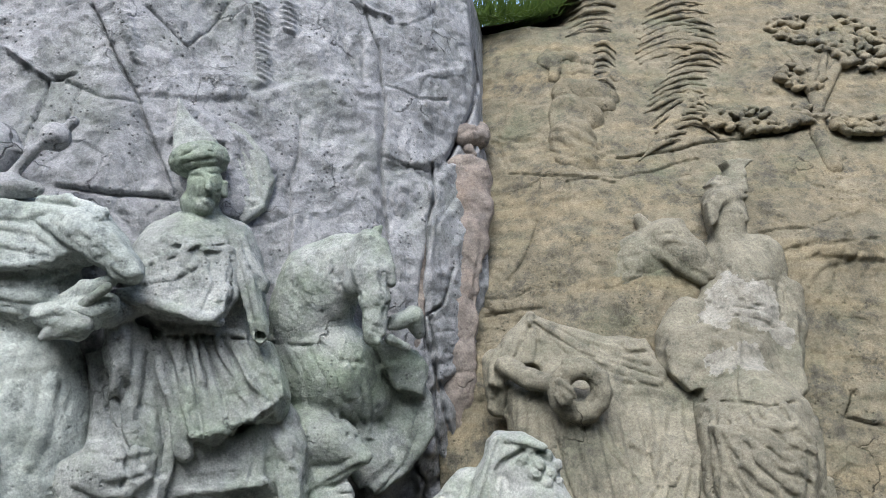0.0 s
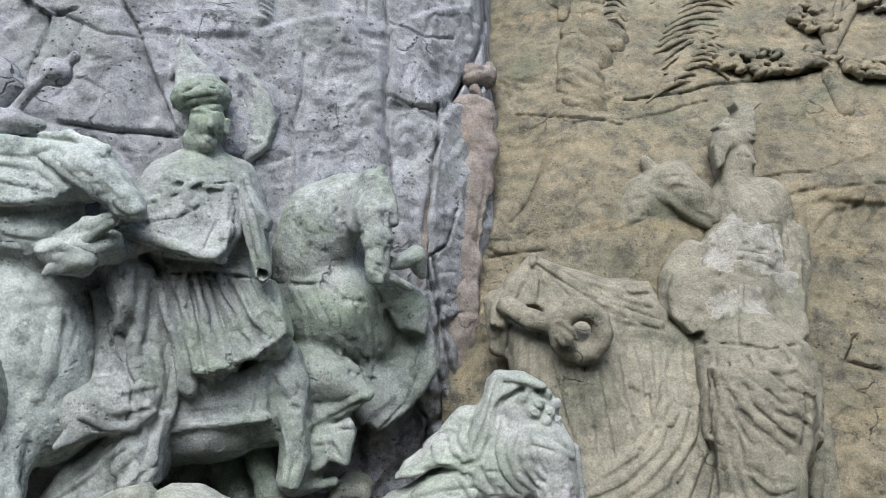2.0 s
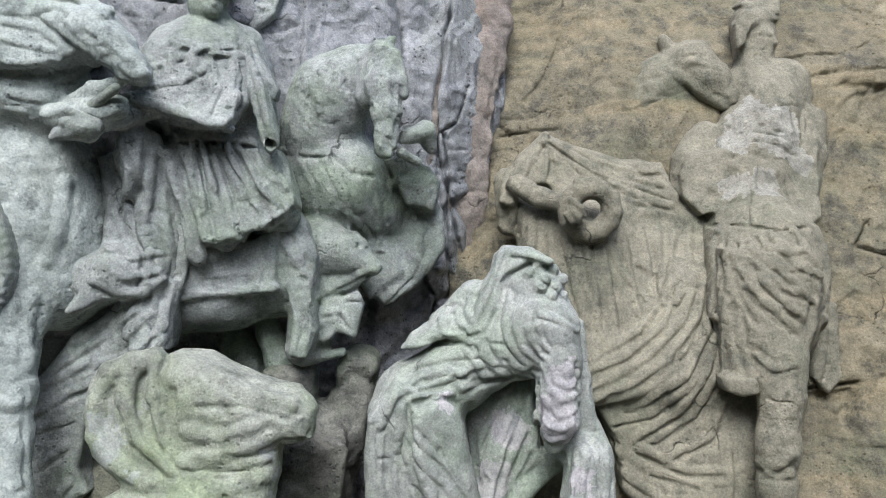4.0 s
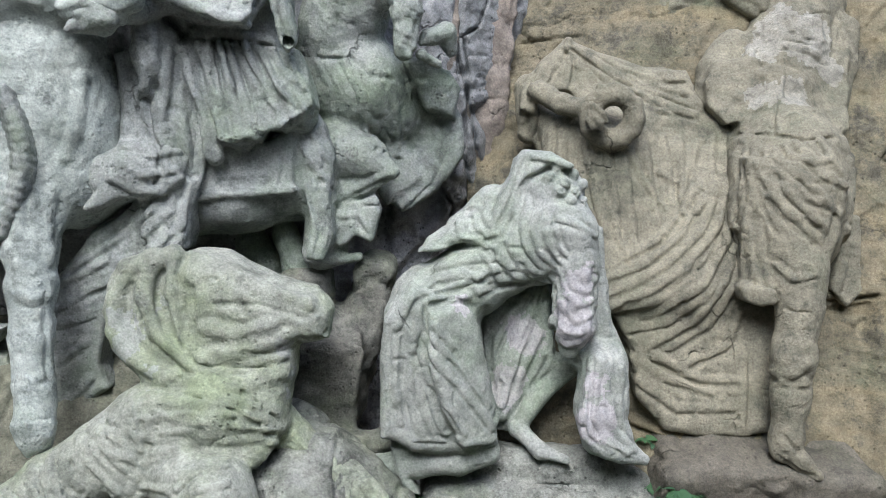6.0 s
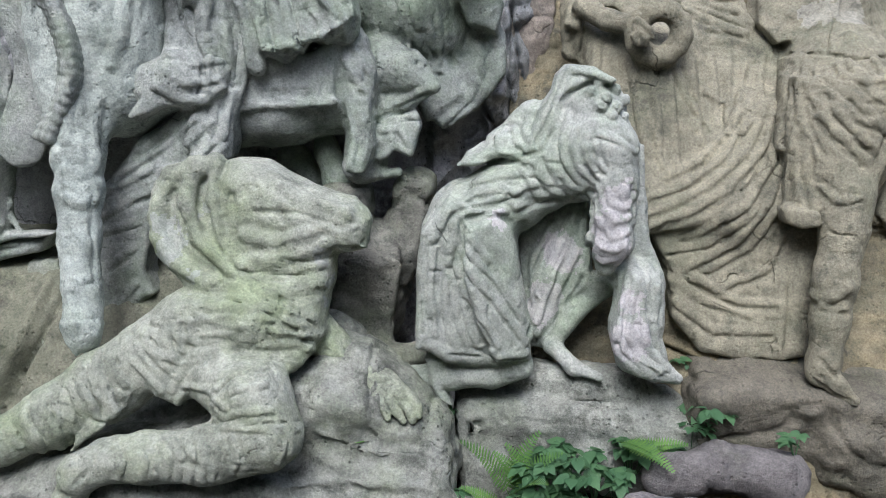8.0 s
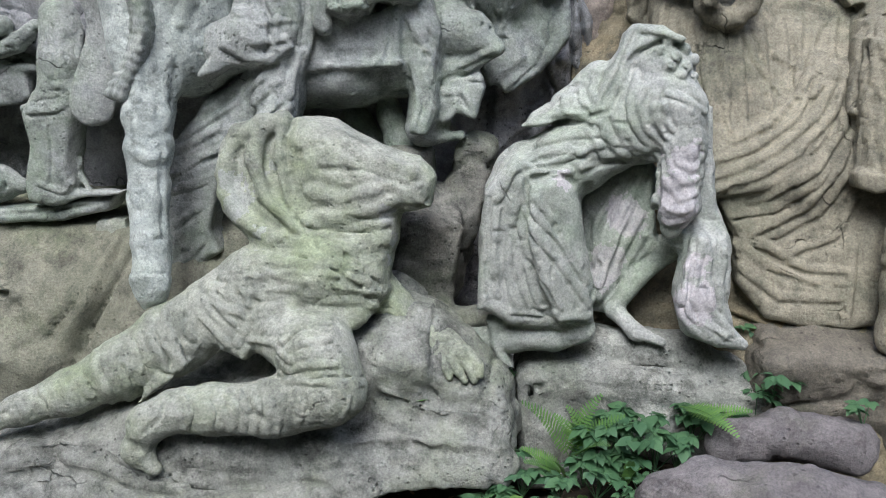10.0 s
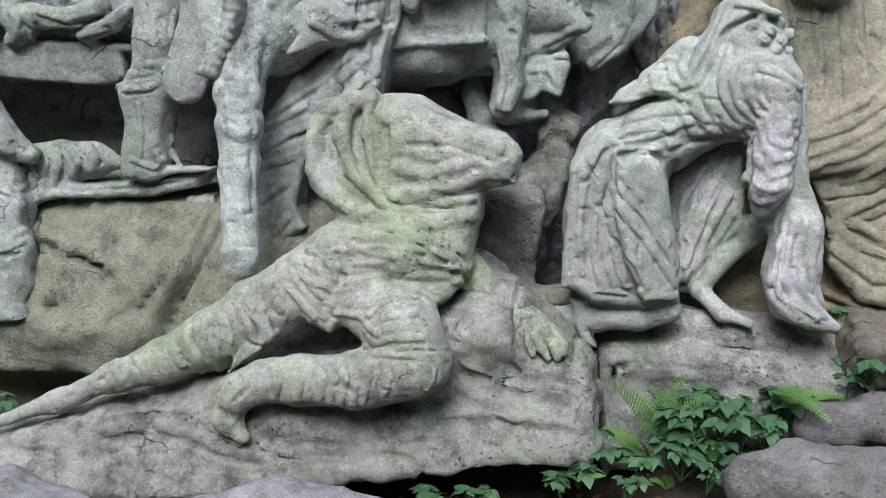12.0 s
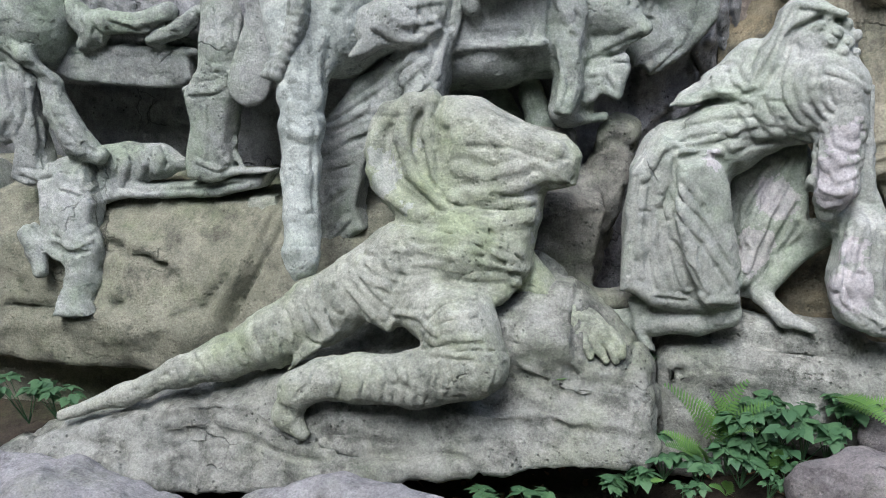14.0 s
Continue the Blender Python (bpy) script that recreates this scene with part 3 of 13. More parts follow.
right_wall.crack(0.012, 0.02, (1.3, 1), (1.549, 1.021))
right_wall.step(-0.04, 0.03, (1.298, 0.981), (1.547, 1.003), (1.463, 0.335), (1.243, 0.465))
right_wall.build("wall_right", "ochre", "ochre sandstone cliff leaning back with faint bedding", 6.5)
ledge_wall = Wall(ledge_face, -2.9, -0.62, -0.35, 0.95, 0.011, 15)
ledge_wall.crack(0.016, -0.035, (-2.139, 0.676), (-1.984, 0.647), (-1.784, 0.571))
ledge_wall.crack(0.014, 0.03, (-2.092, 0.622), (-1.923, 0.582), (-1.806, 0.559))
ledge_wall.crack(0.02, -0.04, (-1.614, 0.412), (-1.517, 0.598), (-1.477, 0.766))
ledge_wall.crack(0.014, 0.03, (-1.59, 0.338), (-1.472, 0.582), (-1.422, 0.732))
ledge_wall.crack(0.012, 0.02, (-1.684, 0.447), (-1.582, 0.574))
ledge_wall.crack(0.012, 0.03, (-2.51, 0.374), (-2.264, 0.386), (-2.004, 0.422))
ledge_wall.crack(0.01, 0.02, (-2.468, 0.472), (-2.404, 0.333))
ledge_wall.crack(0.012, 0.02, (-1.937, 0.363), (-1.728, 0.433))
ledge_wall.step(0.03, 0.04, (-2.591, 0.306), (-2.191, 0.377), (-2.147, 0.432), (-1.954, 0.385), (-1.728, 0.433), (-1.611, 0.372), (-1.757, 0.15), (-2.727, 0.006))
ledge_wall.build("wall_base", "ledge", "sloping pale olive rock ledge under the carved horse", 3.6)

# the kneeling hooded figure
s = Form()
s.limb(0.05, (-0.009, 2.86, 1.013, 0.134), (-0.018, 2.84, 0.846, 0.157), (-0.007, 2.83, 0.694, 0.162))
s.limb(0.05, (-0.028, 2.87, 1.04, 0.116), (0.101, 2.85, 1.101, 0.111), (0.236, 2.83, 1.197, 0.106), (0.324, 2.82, 1.272, 0.108))
s.plate(0.03, (0.002, 2.8, 0.78), (0.15, -0.02), 0.12, 0.035, (-0.168, 1.012), (-0.082, 1.121), (0.082, 1.08), (0.131, 0.967), (0.156, 0.813), (0.186, 0.695), (0.194, 0.572), (0.107, 0.556), (-0.007, 0.577), (-0.078, 0.588), (-0.128, 0.622), (-0.179, 0.632), (-0.176, 0.862))
s.plate(0.02, (0.078, 2.73, 0.848), (0.5, 0.1), 0.07, 0.03, (-0.026, 1.045), (0.053, 1.07), (0.11, 1.033), (0.137, 0.904), (0.18, 0.733), (0.187, 0.602), (0.084, 0.604), (0.014, 0.738), (-0.025, 0.886))
s.limb(0.012, (0.165, 2.75, 0.563, 0.041), (0.068, 2.76, 0.531, 0.05), (-0.062, 2.78, 0.518, 0.054), (-0.196, 2.82, 0.488, 0.038), (-0.305, 2.86, 0.478, 0.025))
s.plate(0.012, (-0.1, 2.78, 0.496), (0, 0), 0.05, 0.02, (-0.152, 0.582), (-0.081, 0.589), (-0.09, 0.475), (-0.053, 0.416), (-0.096, 0.423), (-0.128, 0.49))
s.ball(0.05, (0.363, 2.8, 1.283), (0.136, 0.13, 0.147))
s.limb(0.03, (0.279, 2.84, 1.333, 0.091), (0.244, 2.82, 1.226, 0.094), (0.333, 2.8, 1.184, 0.076))
s.limb(0.03, (0.42, 2.74, 1.281, 0.081), (0.434, 2.73, 1.167, 0.067), (0.429, 2.72, 1.071, 0.064), (0.426, 2.72, 0.989, 0.066), (0.418, 2.73, 0.918, 0.036))
s.ball(0.02, (0.362, 2.82, 1.404), (0.104, 0.11, 0.09))
s.plate(0.012, (0.262, 2.8, 1.409), (-0.3, 0.25), 0.055, 0.02, (0.225, 1.456), (0.242, 1.506), (0.27, 1.534), (0.356, 1.529), (0.427, 1.49), (0.403, 1.476), (0.342, 1.486), (0.284, 1.45), (0.26, 1.404), (0.249, 1.32), (0.211, 1.26), (0.151, 1.226), (0.134, 1.255), (0.172, 1.336), (0.195, 1.392))
s.plate(0.012, (0.09, 2.84, 1.279), (-0.2, 0.5), 0.05, 0.018, (-0.069, 1.208), (-0.029, 1.237), (0.012, 1.245), (0.059, 1.307), (0.135, 1.324), (0.181, 1.388), (0.244, 1.4), (0.215, 1.281), (0.17, 1.225), (0.081, 1.24), (-0.01, 1.213))
s.limb(0.02, (0.182, 2.88, 1.366, 0.055), (0.082, 2.88, 1.274, 0.048), (-0.01, 2.87, 1.233, 0.026))
s.plate(0.015, (0.55, 2.83, 0.996), (0.1, 0.1), 0.05, 0.02, (0.504, 1.297), (0.532, 1.287), (0.549, 1.114), (0.566, 0.985), (0.614, 0.883), (0.622, 0.78), (0.568, 0.744), (0.509, 0.857), (0.487, 1.005))
s.limb(0.03, (0.479, 2.79, 0.872, 0.048), (0.533, 2.78, 0.846, 0.069), (0.536, 2.77, 0.717, 0.077), (0.531, 2.76, 0.624, 0.066))
s.plate(0.02, (0.552, 2.76, 0.695), (0.25, 0.05), 0.07, 0.03, (0.494, 0.899), (0.589, 0.903), (0.614, 0.79), (0.614, 0.677), (0.638, 0.6), (0.688, 0.523), (0.586, 0.537), (0.498, 0.582), (0.456, 0.633), (0.443, 0.69), (0.459, 0.8))
s.limb(0.015, (0.513, 2.73, 0.615, 0.047), (0.594, 2.72, 0.578, 0.031), (0.668, 2.72, 0.551, 0.015))
s.plate(0.02, (0.27, 2.93, 0.817), (-0.35, 0.0), 0.06, 0.025, (0.146, 0.972), (0.238, 1.057), (0.365, 1.104), (0.399, 0.837), (0.346, 0.773), (0.292, 0.697), (0.263, 0.578), (0.198, 0.578), (0.172, 0.735))
s.limb(0.02, (0.341, 2.92, 1.043, 0.057), (0.259, 2.9, 0.832, 0.061), (0.213, 2.88, 0.66, 0.038))
s.limb(0.012, (0.437, 2.88, 0.815, 0.042), (0.344, 2.87, 0.719, 0.036), (0.274, 2.85, 0.607, 0.032), (0.34, 2.8, 0.546, 0.028), (0.427, 2.77, 0.526, 0.015))
s.limb(0.02, (0.476, 2.82, 0.877, 0.041), (0.407, 2.87, 0.812, 0.038))
s.crease(0.022, 0.035, (0.153, 2.76, 1.034), (0.174, 2.906, 0.889), (0.18, 2.895, 0.754), (0.183, 2.713, 0.694))
s.crease(0.02, 0.04, (0.363, 2.71, 1.099), (0.36, 2.69, 0.996), (0.399, 2.847, 0.866), (0.445, 2.757, 0.861))
s.crease(0.02, 0.03, (0.168, 2.737, 1.111), (0.276, 2.753, 1.116), (0.359, 2.712, 1.148))
s.crease(0.014, 0.02, (0.477, 2.674, 1.176), (0.492, 2.692, 1.05), (0.517, 2.771, 0.942), (0.542, 2.702, 0.885))
s.crease(0.014, 0.025, (0.149, 2.739, 1.245), (0.209, 2.726, 1.273), (0.243, 2.736, 1.342), (0.248, 2.747, 1.408), (0.279, 2.758, 1.445), (0.347, 2.764, 1.48))
s.crease(0.012, 0.02, (0.079, 2.778, 1.245), (0.132, 2.758, 1.248), (0.175, 2.74, 1.262))
s.crease(0.012, 0.018, (0.045, 2.847, 1.211), (0.124, 2.769, 1.228), (0.167, 2.733, 1.205))
s.fold(0.008, (0.246, 2.748, 1.341, 0.008), (0.228, 2.733, 1.29, 0.008), (0.243, 2.711, 1.222, 0.008), (0.298, 2.717, 1.169, 0.008), (0.361, 2.729, 1.14, 0.008))
s.crease(0.0096, 0.0096, (0.234, 2.743, 1.335), (0.217, 2.739, 1.282), (0.232, 2.711, 1.215), (0.287, 2.723, 1.161), (0.352, 2.747, 1.131))
s.fold(0.008, (0.278, 2.748, 1.385, 0.008), (0.259, 2.714, 1.309, 0.008), (0.271, 2.699, 1.241, 0.008), (0.314, 2.711, 1.184, 0.008), (0.363, 2.72, 1.16, 0.008))
s.crease(0.0096, 0.0096, (0.266, 2.749, 1.38), (0.248, 2.726, 1.303), (0.259, 2.705, 1.236), (0.302, 2.712, 1.179), (0.351, 2.726, 1.154))
s.fold(0.008, (0.309, 2.7, 1.346, 0.008), (0.292, 2.691, 1.295, 0.008), (0.31, 2.688, 1.234, 0.008), (0.356, 2.7, 1.186, 0.008))
s.crease(0.0096, 0.0096, (0.321, 2.693, 1.35), (0.304, 2.684, 1.299), (0.322, 2.681, 1.239), (0.368, 2.693, 1.19))
s.fold(0.008, (0.338, 2.683, 1.33, 0.008), (0.333, 2.673, 1.288, 0.008), (0.353, 2.682, 1.227, 0.008), (0.374, 2.681, 1.201, 0.008))
s.crease(0.0096, 0.0096, (0.351, 2.681, 1.333), (0.345, 2.672, 1.291), (0.365, 2.674, 1.231), (0.386, 2.674, 1.205))
s.fold(0.008, (0.218, 2.724, 1.256, 0.008), (0.244, 2.714, 1.195, 0.008), (0.3, 2.732, 1.149, 0.008), (0.347, 2.753, 1.127, 0.008))
s.crease(0.0096, 0.0096, (0.208, 2.723, 1.246), (0.235, 2.713, 1.186), (0.292, 2.749, 1.136), (0.34, 2.77, 1.115))
s.fold(0.008, (0.358, 2.671, 1.297, 0.008), (0.365, 2.677, 1.253, 0.008), (0.382, 2.672, 1.228, 0.008))
s.crease(0.0096, 0.0096, (0.37, 2.67, 1.301), (0.377, 2.67, 1.258), (0.395, 2.67, 1.232))
s.fold(0.008, (0.158, 2.746, 1.208, 0.008), (0.21, 2.715, 1.186, 0.008), (0.254, 2.721, 1.168, 0.008), (0.271, 2.744, 1.129, 0.008))
s.crease(0.0096, 0.0096, (0.15, 2.739, 1.198), (0.202, 2.72, 1.174), (0.246, 2.72, 1.157), (0.266, 2.766, 1.113))
s.crease(0.012, 0.01, (0.392, 2.683, 1.347), (0.434, 2.674, 1.323), (0.481, 2.687, 1.287))
s.fold(0.007, (0.367, 2.679, 1.33, 0.007), (0.417, 2.67, 1.314, 0.007), (0.482, 2.692, 1.278, 0.007))
s.crease(0.0084, 0.0084, (0.362, 2.679, 1.32), (0.411, 2.664, 1.305), (0.476, 2.686, 1.268))
s.fold(0.007, (0.375, 2.683, 1.174, 0.007), (0.389, 2.67, 1.106, 0.007), (0.431, 2.651, 1.071, 0.007), (0.477, 2.67, 1.08, 0.007))
s.fold(0.007, (0.371, 2.697, 1.137, 0.007), (0.384, 2.668, 1.054, 0.007), (0.424, 2.654, 1.018, 0.007), (0.474, 2.668, 1.037, 0.007))
s.fold(0.007, (0.388, 2.678, 1.192, 0.007), (0.414, 2.664, 1.125, 0.007), (0.457, 2.66, 1.108, 0.007), (0.487, 2.691, 1.138, 0.007))
s.fold(0.007, (0.371, 2.707, 1.028, 0.007), (0.391, 2.658, 0.985, 0.007), (0.434, 2.65, 0.978, 0.007), (0.464, 2.663, 1.002, 0.007))
s.fold(0.007, (0.367, 2.713, 0.991, 0.007), (0.396, 2.683, 0.934, 0.007), (0.437, 2.667, 0.947, 0.007))
s.fold(0.007, (0.463, 2.671, 1.229, 0.007), (0.484, 2.684, 1.175, 0.007), (0.476, 2.675, 1.106, 0.007))
s.fold(0.007, (0.444, 2.655, 1.039, 0.007), (0.464, 2.659, 0.985, 0.007), (0.452, 2.697, 0.922, 0.007))
s.fold(0.009, (-0.154, 2.771, 1.03, 0.009), (-0.109, 2.787, 1.101, 0.009), (-0.028, 2.803, 1.154, 0.009), (0.08, 2.765, 1.187, 0.009), (0.167, 2.738, 1.2, 0.009))
s.crease(0.0108, 0.0108, (-0.141, 2.669, 1.036), (-0.099, 2.72, 1.099), (-0.021, 2.783, 1.143), (0.086, 2.751, 1.175), (0.174, 2.736, 1.187))
s.fold(0.009, (-0.121, 2.656, 1, 0.009), (-0.078, 2.663, 1.087, 0.009), (-0.009, 2.762, 1.124, 0.009), (0.079, 2.74, 1.146, 0.009), (0.132, 2.731, 1.139, 0.009))
s.crease(0.0108, 0.0108, (-0.114, 2.66, 0.986), (-0.07, 2.661, 1.074), (-0.001, 2.748, 1.113), (0.087, 2.732, 1.134), (0.14, 2.729, 1.126))
s.fold(0.009, (-0.044, 2.685, 1.101, 0.009), (0.044, 2.735, 1.111, 0.009), (0.114, 2.726, 1.14, 0.009), (0.184, 2.726, 1.167, 0.009))
s.crease(0.0108, 0.0108, (-0.039, 2.677, 1.088), (0.049, 2.727, 1.097), (0.119, 2.735, 1.123), (0.189, 2.724, 1.152))
s.fold(0.009, (0.133, 2.73, 1.094, 0.009), (0.187, 2.749, 1.118, 0.009), (0.247, 2.73, 1.145, 0.009))
s.crease(0.0108, 0.0108, (0.139, 2.733, 1.079), (0.193, 2.752, 1.103), (0.256, 2.757, 1.126))
s.fold(0.009, (-0.061, 2.669, 1.051, 0.009), (-0.043, 2.669, 0.962, 0.009), (-0.039, 2.67, 0.889, 0.009))
s.crease(0.0108, 0.0108, (-0.046, 2.67, 1.053), (-0.028, 2.664, 0.965), (-0.024, 2.63, 0.902))
s.fold(0.009, (-0.07, 2.705, 1.115, 0.009), (-0.061, 2.666, 1.034, 0.009), (-0.078, 2.666, 0.926, 0.009))
s.crease(0.0108, 0.0108, (-0.055, 2.705, 1.115), (-0.046, 2.672, 1.032), (-0.063, 2.672, 0.924))
s.fold(0.009, (-0.017, 2.676, 1.085, 0.009), (0.044, 2.693, 1.079, 0.009), (0.094, 2.729, 1.08, 0.009))
s.crease(0.0108, 0.0108, (-0.017, 2.673, 1.07), (0.044, 2.679, 1.066), (0.094, 2.72, 1.066))
s.fold(0.009, (0.142, 2.766, 1.214, 0.009), (0.175, 2.721, 1.167, 0.009), (0.204, 2.748, 1.119, 0.009))
s.crease(0.0108, 0.0108, (0.128, 2.754, 1.208), (0.162, 2.72, 1.159), (0.192, 2.753, 1.109))
s.fold(0.009, (0.183, 2.729, 1.228, 0.009), (0.219, 2.724, 1.167, 0.009), (0.255, 2.729, 1.14, 0.009))
s.crease(0.0108, 0.0108, (0.172, 2.734, 1.218), (0.207, 2.723, 1.158), (0.244, 2.728, 1.13))
s.crease(0.014, 0.018, (-0.021, 2.678, 1.063), (0.052, 2.694, 1.082), (0.112, 2.733, 1.043), (0.134, 2.709, 0.935))
s.crease(0.01, 0.014, (-0.151, 2.661, 0.999), (-0.148, 2.657, 0.856), (-0.15, 2.658, 0.773), (-0.152, 2.663, 0.689))
s.crease(0.01, 0.012, (-0.104, 2.662, 0.891), (-0.099, 2.664, 0.744), (-0.069, 2.675, 0.639))
s.fold(0.008, (-0.026, 2.651, 1.019, 0.008), (-0.008, 2.626, 0.963, 0.008), (0.08, 2.657, 0.867, 0.008), (0.163, 2.691, 0.738, 0.008))
s.crease(0.0096, 0.0096, (-0.037, 2.673, 1.007), (-0.019, 2.63, 0.954), (0.069, 2.649, 0.86), (0.151, 2.683, 0.732))
s.fold(0.008, (-0.034, 2.669, 0.962, 0.008), (-0.008, 2.618, 0.903, 0.008), (0.072, 2.646, 0.806, 0.008), (0.173, 2.691, 0.664, 0.008))
s.crease(0.0096, 0.0096, (-0.045, 2.667, 0.954), (-0.018, 2.622, 0.894), (0.061, 2.639, 0.8), (0.161, 2.678, 0.66))
s.fold(0.008, (-0.052, 2.67, 0.916, 0.008), (-0.016, 2.663, 0.819, 0.008), (0.046, 2.627, 0.739, 0.008), (0.082, 2.638, 0.662, 0.008))
s.crease(0.0096, 0.0096, (-0.064, 2.674, 0.909), (-0.028, 2.667, 0.811), (0.034, 2.625, 0.733), (0.07, 2.636, 0.656))
s.fold(0.008, (-0.039, 2.667, 0.854, 0.008), (-0.016, 2.672, 0.743, 0.008), (0.02, 2.673, 0.65, 0.008), (0.073, 2.643, 0.639, 0.008))
s.crease(0.0096, 0.0096, (-0.051, 2.665, 0.848), (-0.028, 2.67, 0.737), (0.008, 2.671, 0.644), (0.062, 2.692, 0.614))
s.fold(0.008, (-0.008, 2.63, 1.006, 0.008), (0.08, 2.663, 0.892, 0.008), (0.144, 2.684, 0.796, 0.008))
s.crease(0.0096, 0.0096, (-0.019, 2.628, 0.998), (0.069, 2.65, 0.887), (0.132, 2.671, 0.791))
s.fold(0.008, (-0.125, 2.66, 0.963, 0.008), (-0.131, 2.66, 0.819, 0.008), (-0.113, 2.665, 0.689, 0.008))
s.crease(0.0096, 0.0096, (-0.111, 2.661, 0.964), (-0.117, 2.661, 0.819), (-0.1, 2.666, 0.689))
s.fold(0.008, (-0.087, 2.666, 0.854, 0.008), (-0.078, 2.671, 0.743, 0.008), (-0.042, 2.675, 0.639, 0.008))
s.crease(0.0096, 0.0096, (-0.073, 2.667, 0.857), (-0.064, 2.666, 0.747), (-0.029, 2.671, 0.644))
s.fold(0.007, (-0.069, 2.679, 0.634, 0.007), (0.012, 2.678, 0.627, 0.007), (0.1, 2.645, 0.629, 0.007), (0.181, 2.697, 0.628, 0.007))
s.crease(0.0084, 0.0084, (-0.069, 2.675, 0.623), (0.012, 2.68, 0.614), (0.1, 2.652, 0.614), (0.181, 2.699, 0.614))
s.fold(0.009, (0.332, 2.85, 1.074, 0.009), (0.272, 2.856, 0.921, 0.009), (0.218, 2.852, 0.786, 0.009), (0.19, 2.736, 0.668, 0.009))
s.crease(0.0108, 0.0108, (0.347, 2.842, 1.07), (0.286, 2.848, 0.917), (0.233, 2.843, 0.783), (0.216, 2.887, 0.612))
s.fold(0.009, (0.36, 2.844, 1.057, 0.009), (0.336, 2.844, 0.924, 0.009), (0.284, 2.852, 0.787, 0.009), (0.242, 2.878, 0.611, 0.009))
s.crease(0.0108, 0.0108, (0.36, 2.724, 1.074), (0.351, 2.841, 0.92), (0.3, 2.855, 0.781), (0.254, 2.83, 0.622))
s.fold(0.009, (0.288, 2.863, 1.053, 0.009), (0.218, 2.888, 0.932, 0.009), (0.183, 2.915, 0.828, 0.009))
s.crease(0.0108, 0.0108, (0.302, 2.861, 1.045), (0.232, 2.88, 0.926), (0.196, 2.883, 0.828))
s.fold(0.009, (0.356, 2.724, 1.006, 0.009), (0.347, 2.843, 0.848, 0.009), (0.304, 2.863, 0.764, 0.009))
s.crease(0.0108, 0.0108, (0.368, 2.709, 1.004), (0.362, 2.84, 0.843), (0.319, 2.854, 0.761))
s.fold(0.009, (0.252, 2.871, 1.013, 0.009), (0.191, 2.895, 0.872, 0.009), (0.181, 2.913, 0.749, 0.009))
s.crease(0.0108, 0.0108, (0.267, 2.863, 1.009), (0.206, 2.887, 0.869), (0.195, 2.887, 0.751))
s.fold(0.009, (0.316, 2.85, 0.999, 0.009), (0.263, 2.845, 0.846, 0.009), (0.215, 2.843, 0.691, 0.009))
s.crease(0.0108, 0.0108, (0.331, 2.847, 0.994), (0.278, 2.843, 0.842), (0.231, 2.846, 0.685))
s.fold(0.008, (0.484, 2.724, 0.879, 0.008), (0.468, 2.681, 0.781, 0.008), (0.456, 2.674, 0.69, 0.008))
s.crease(0.0096, 0.0096, (0.493, 2.698, 0.884), (0.481, 2.678, 0.78), (0.469, 2.671, 0.69))
s.fold(0.008, (0.544, 2.713, 0.882, 0.008), (0.535, 2.687, 0.779, 0.008), (0.557, 2.686, 0.669, 0.008), (0.626, 2.701, 0.589, 0.008))
s.crease(0.0096, 0.0096, (0.556, 2.706, 0.888), (0.549, 2.691, 0.782), (0.571, 2.69, 0.671), (0.644, 2.722, 0.585))
s.fold(0.008, (0.58, 2.708, 0.866, 0.008), (0.579, 2.698, 0.739, 0.008), (0.598, 2.707, 0.643, 0.008))
s.crease(0.0096, 0.0096, (0.598, 2.728, 0.861), (0.594, 2.701, 0.739), (0.612, 2.71, 0.643))
s.fold(0.008, (0.498, 2.686, 0.816, 0.008), (0.491, 2.674, 0.709, 0.008), (0.531, 2.682, 0.623, 0.008), (0.606, 2.69, 0.583, 0.008))
s.crease(0.0096, 0.0096, (0.485, 2.686, 0.81), (0.478, 2.674, 0.703), (0.517, 2.676, 0.619), (0.592, 2.685, 0.579))
s.fold(0.008, (0.462, 2.671, 0.747, 0.008), (0.483, 2.67, 0.655, 0.008), (0.551, 2.686, 0.593, 0.008))
s.crease(0.0096, 0.0096, (0.453, 2.682, 0.736), (0.471, 2.669, 0.648), (0.538, 2.681, 0.588))
s.fold(0.008, (0.579, 2.757, 0.909, 0.008), (0.579, 2.704, 0.848, 0.008))
s.crease(0.0096, 0.0096, (0.597, 2.778, 0.905), (0.599, 2.73, 0.843))
s.fold(0.008, (0.533, 2.791, 1.086, 0.008), (0.544, 2.78, 0.977, 0.008), (0.562, 2.734, 0.905, 0.008))
s.crease(0.0096, 0.0096, (0.549, 2.8, 1.087), (0.559, 2.784, 0.979), (0.576, 2.738, 0.906))
s.crease(0.01, 0.015, (0.539, 2.7, 0.877), (0.549, 2.696, 0.777), (0.567, 2.695, 0.684))
s.fold(0.008, (0.26, 2.774, 1.514, 0.008), (0.235, 2.768, 1.453, 0.008), (0.209, 2.754, 1.376, 0.008), (0.174, 2.744, 1.306, 0.008))
s.crease(0.0096, 0.0096, (0.272, 2.767, 1.509), (0.247, 2.761, 1.449), (0.221, 2.747, 1.371), (0.186, 2.737, 1.302))
s.fold(0.008, (0.169, 2.829, 1.379, 0.008), (0.151, 2.802, 1.327, 0.008), (0.175, 2.742, 1.28, 0.008))
s.crease(0.0096, 0.0096, (0.183, 2.822, 1.381), (0.164, 2.795, 1.329), (0.188, 2.735, 1.282))
s.fold(0.008, (0.116, 2.828, 1.325, 0.008), (0.132, 2.781, 1.284, 0.008), (0.175, 2.746, 1.262, 0.008))
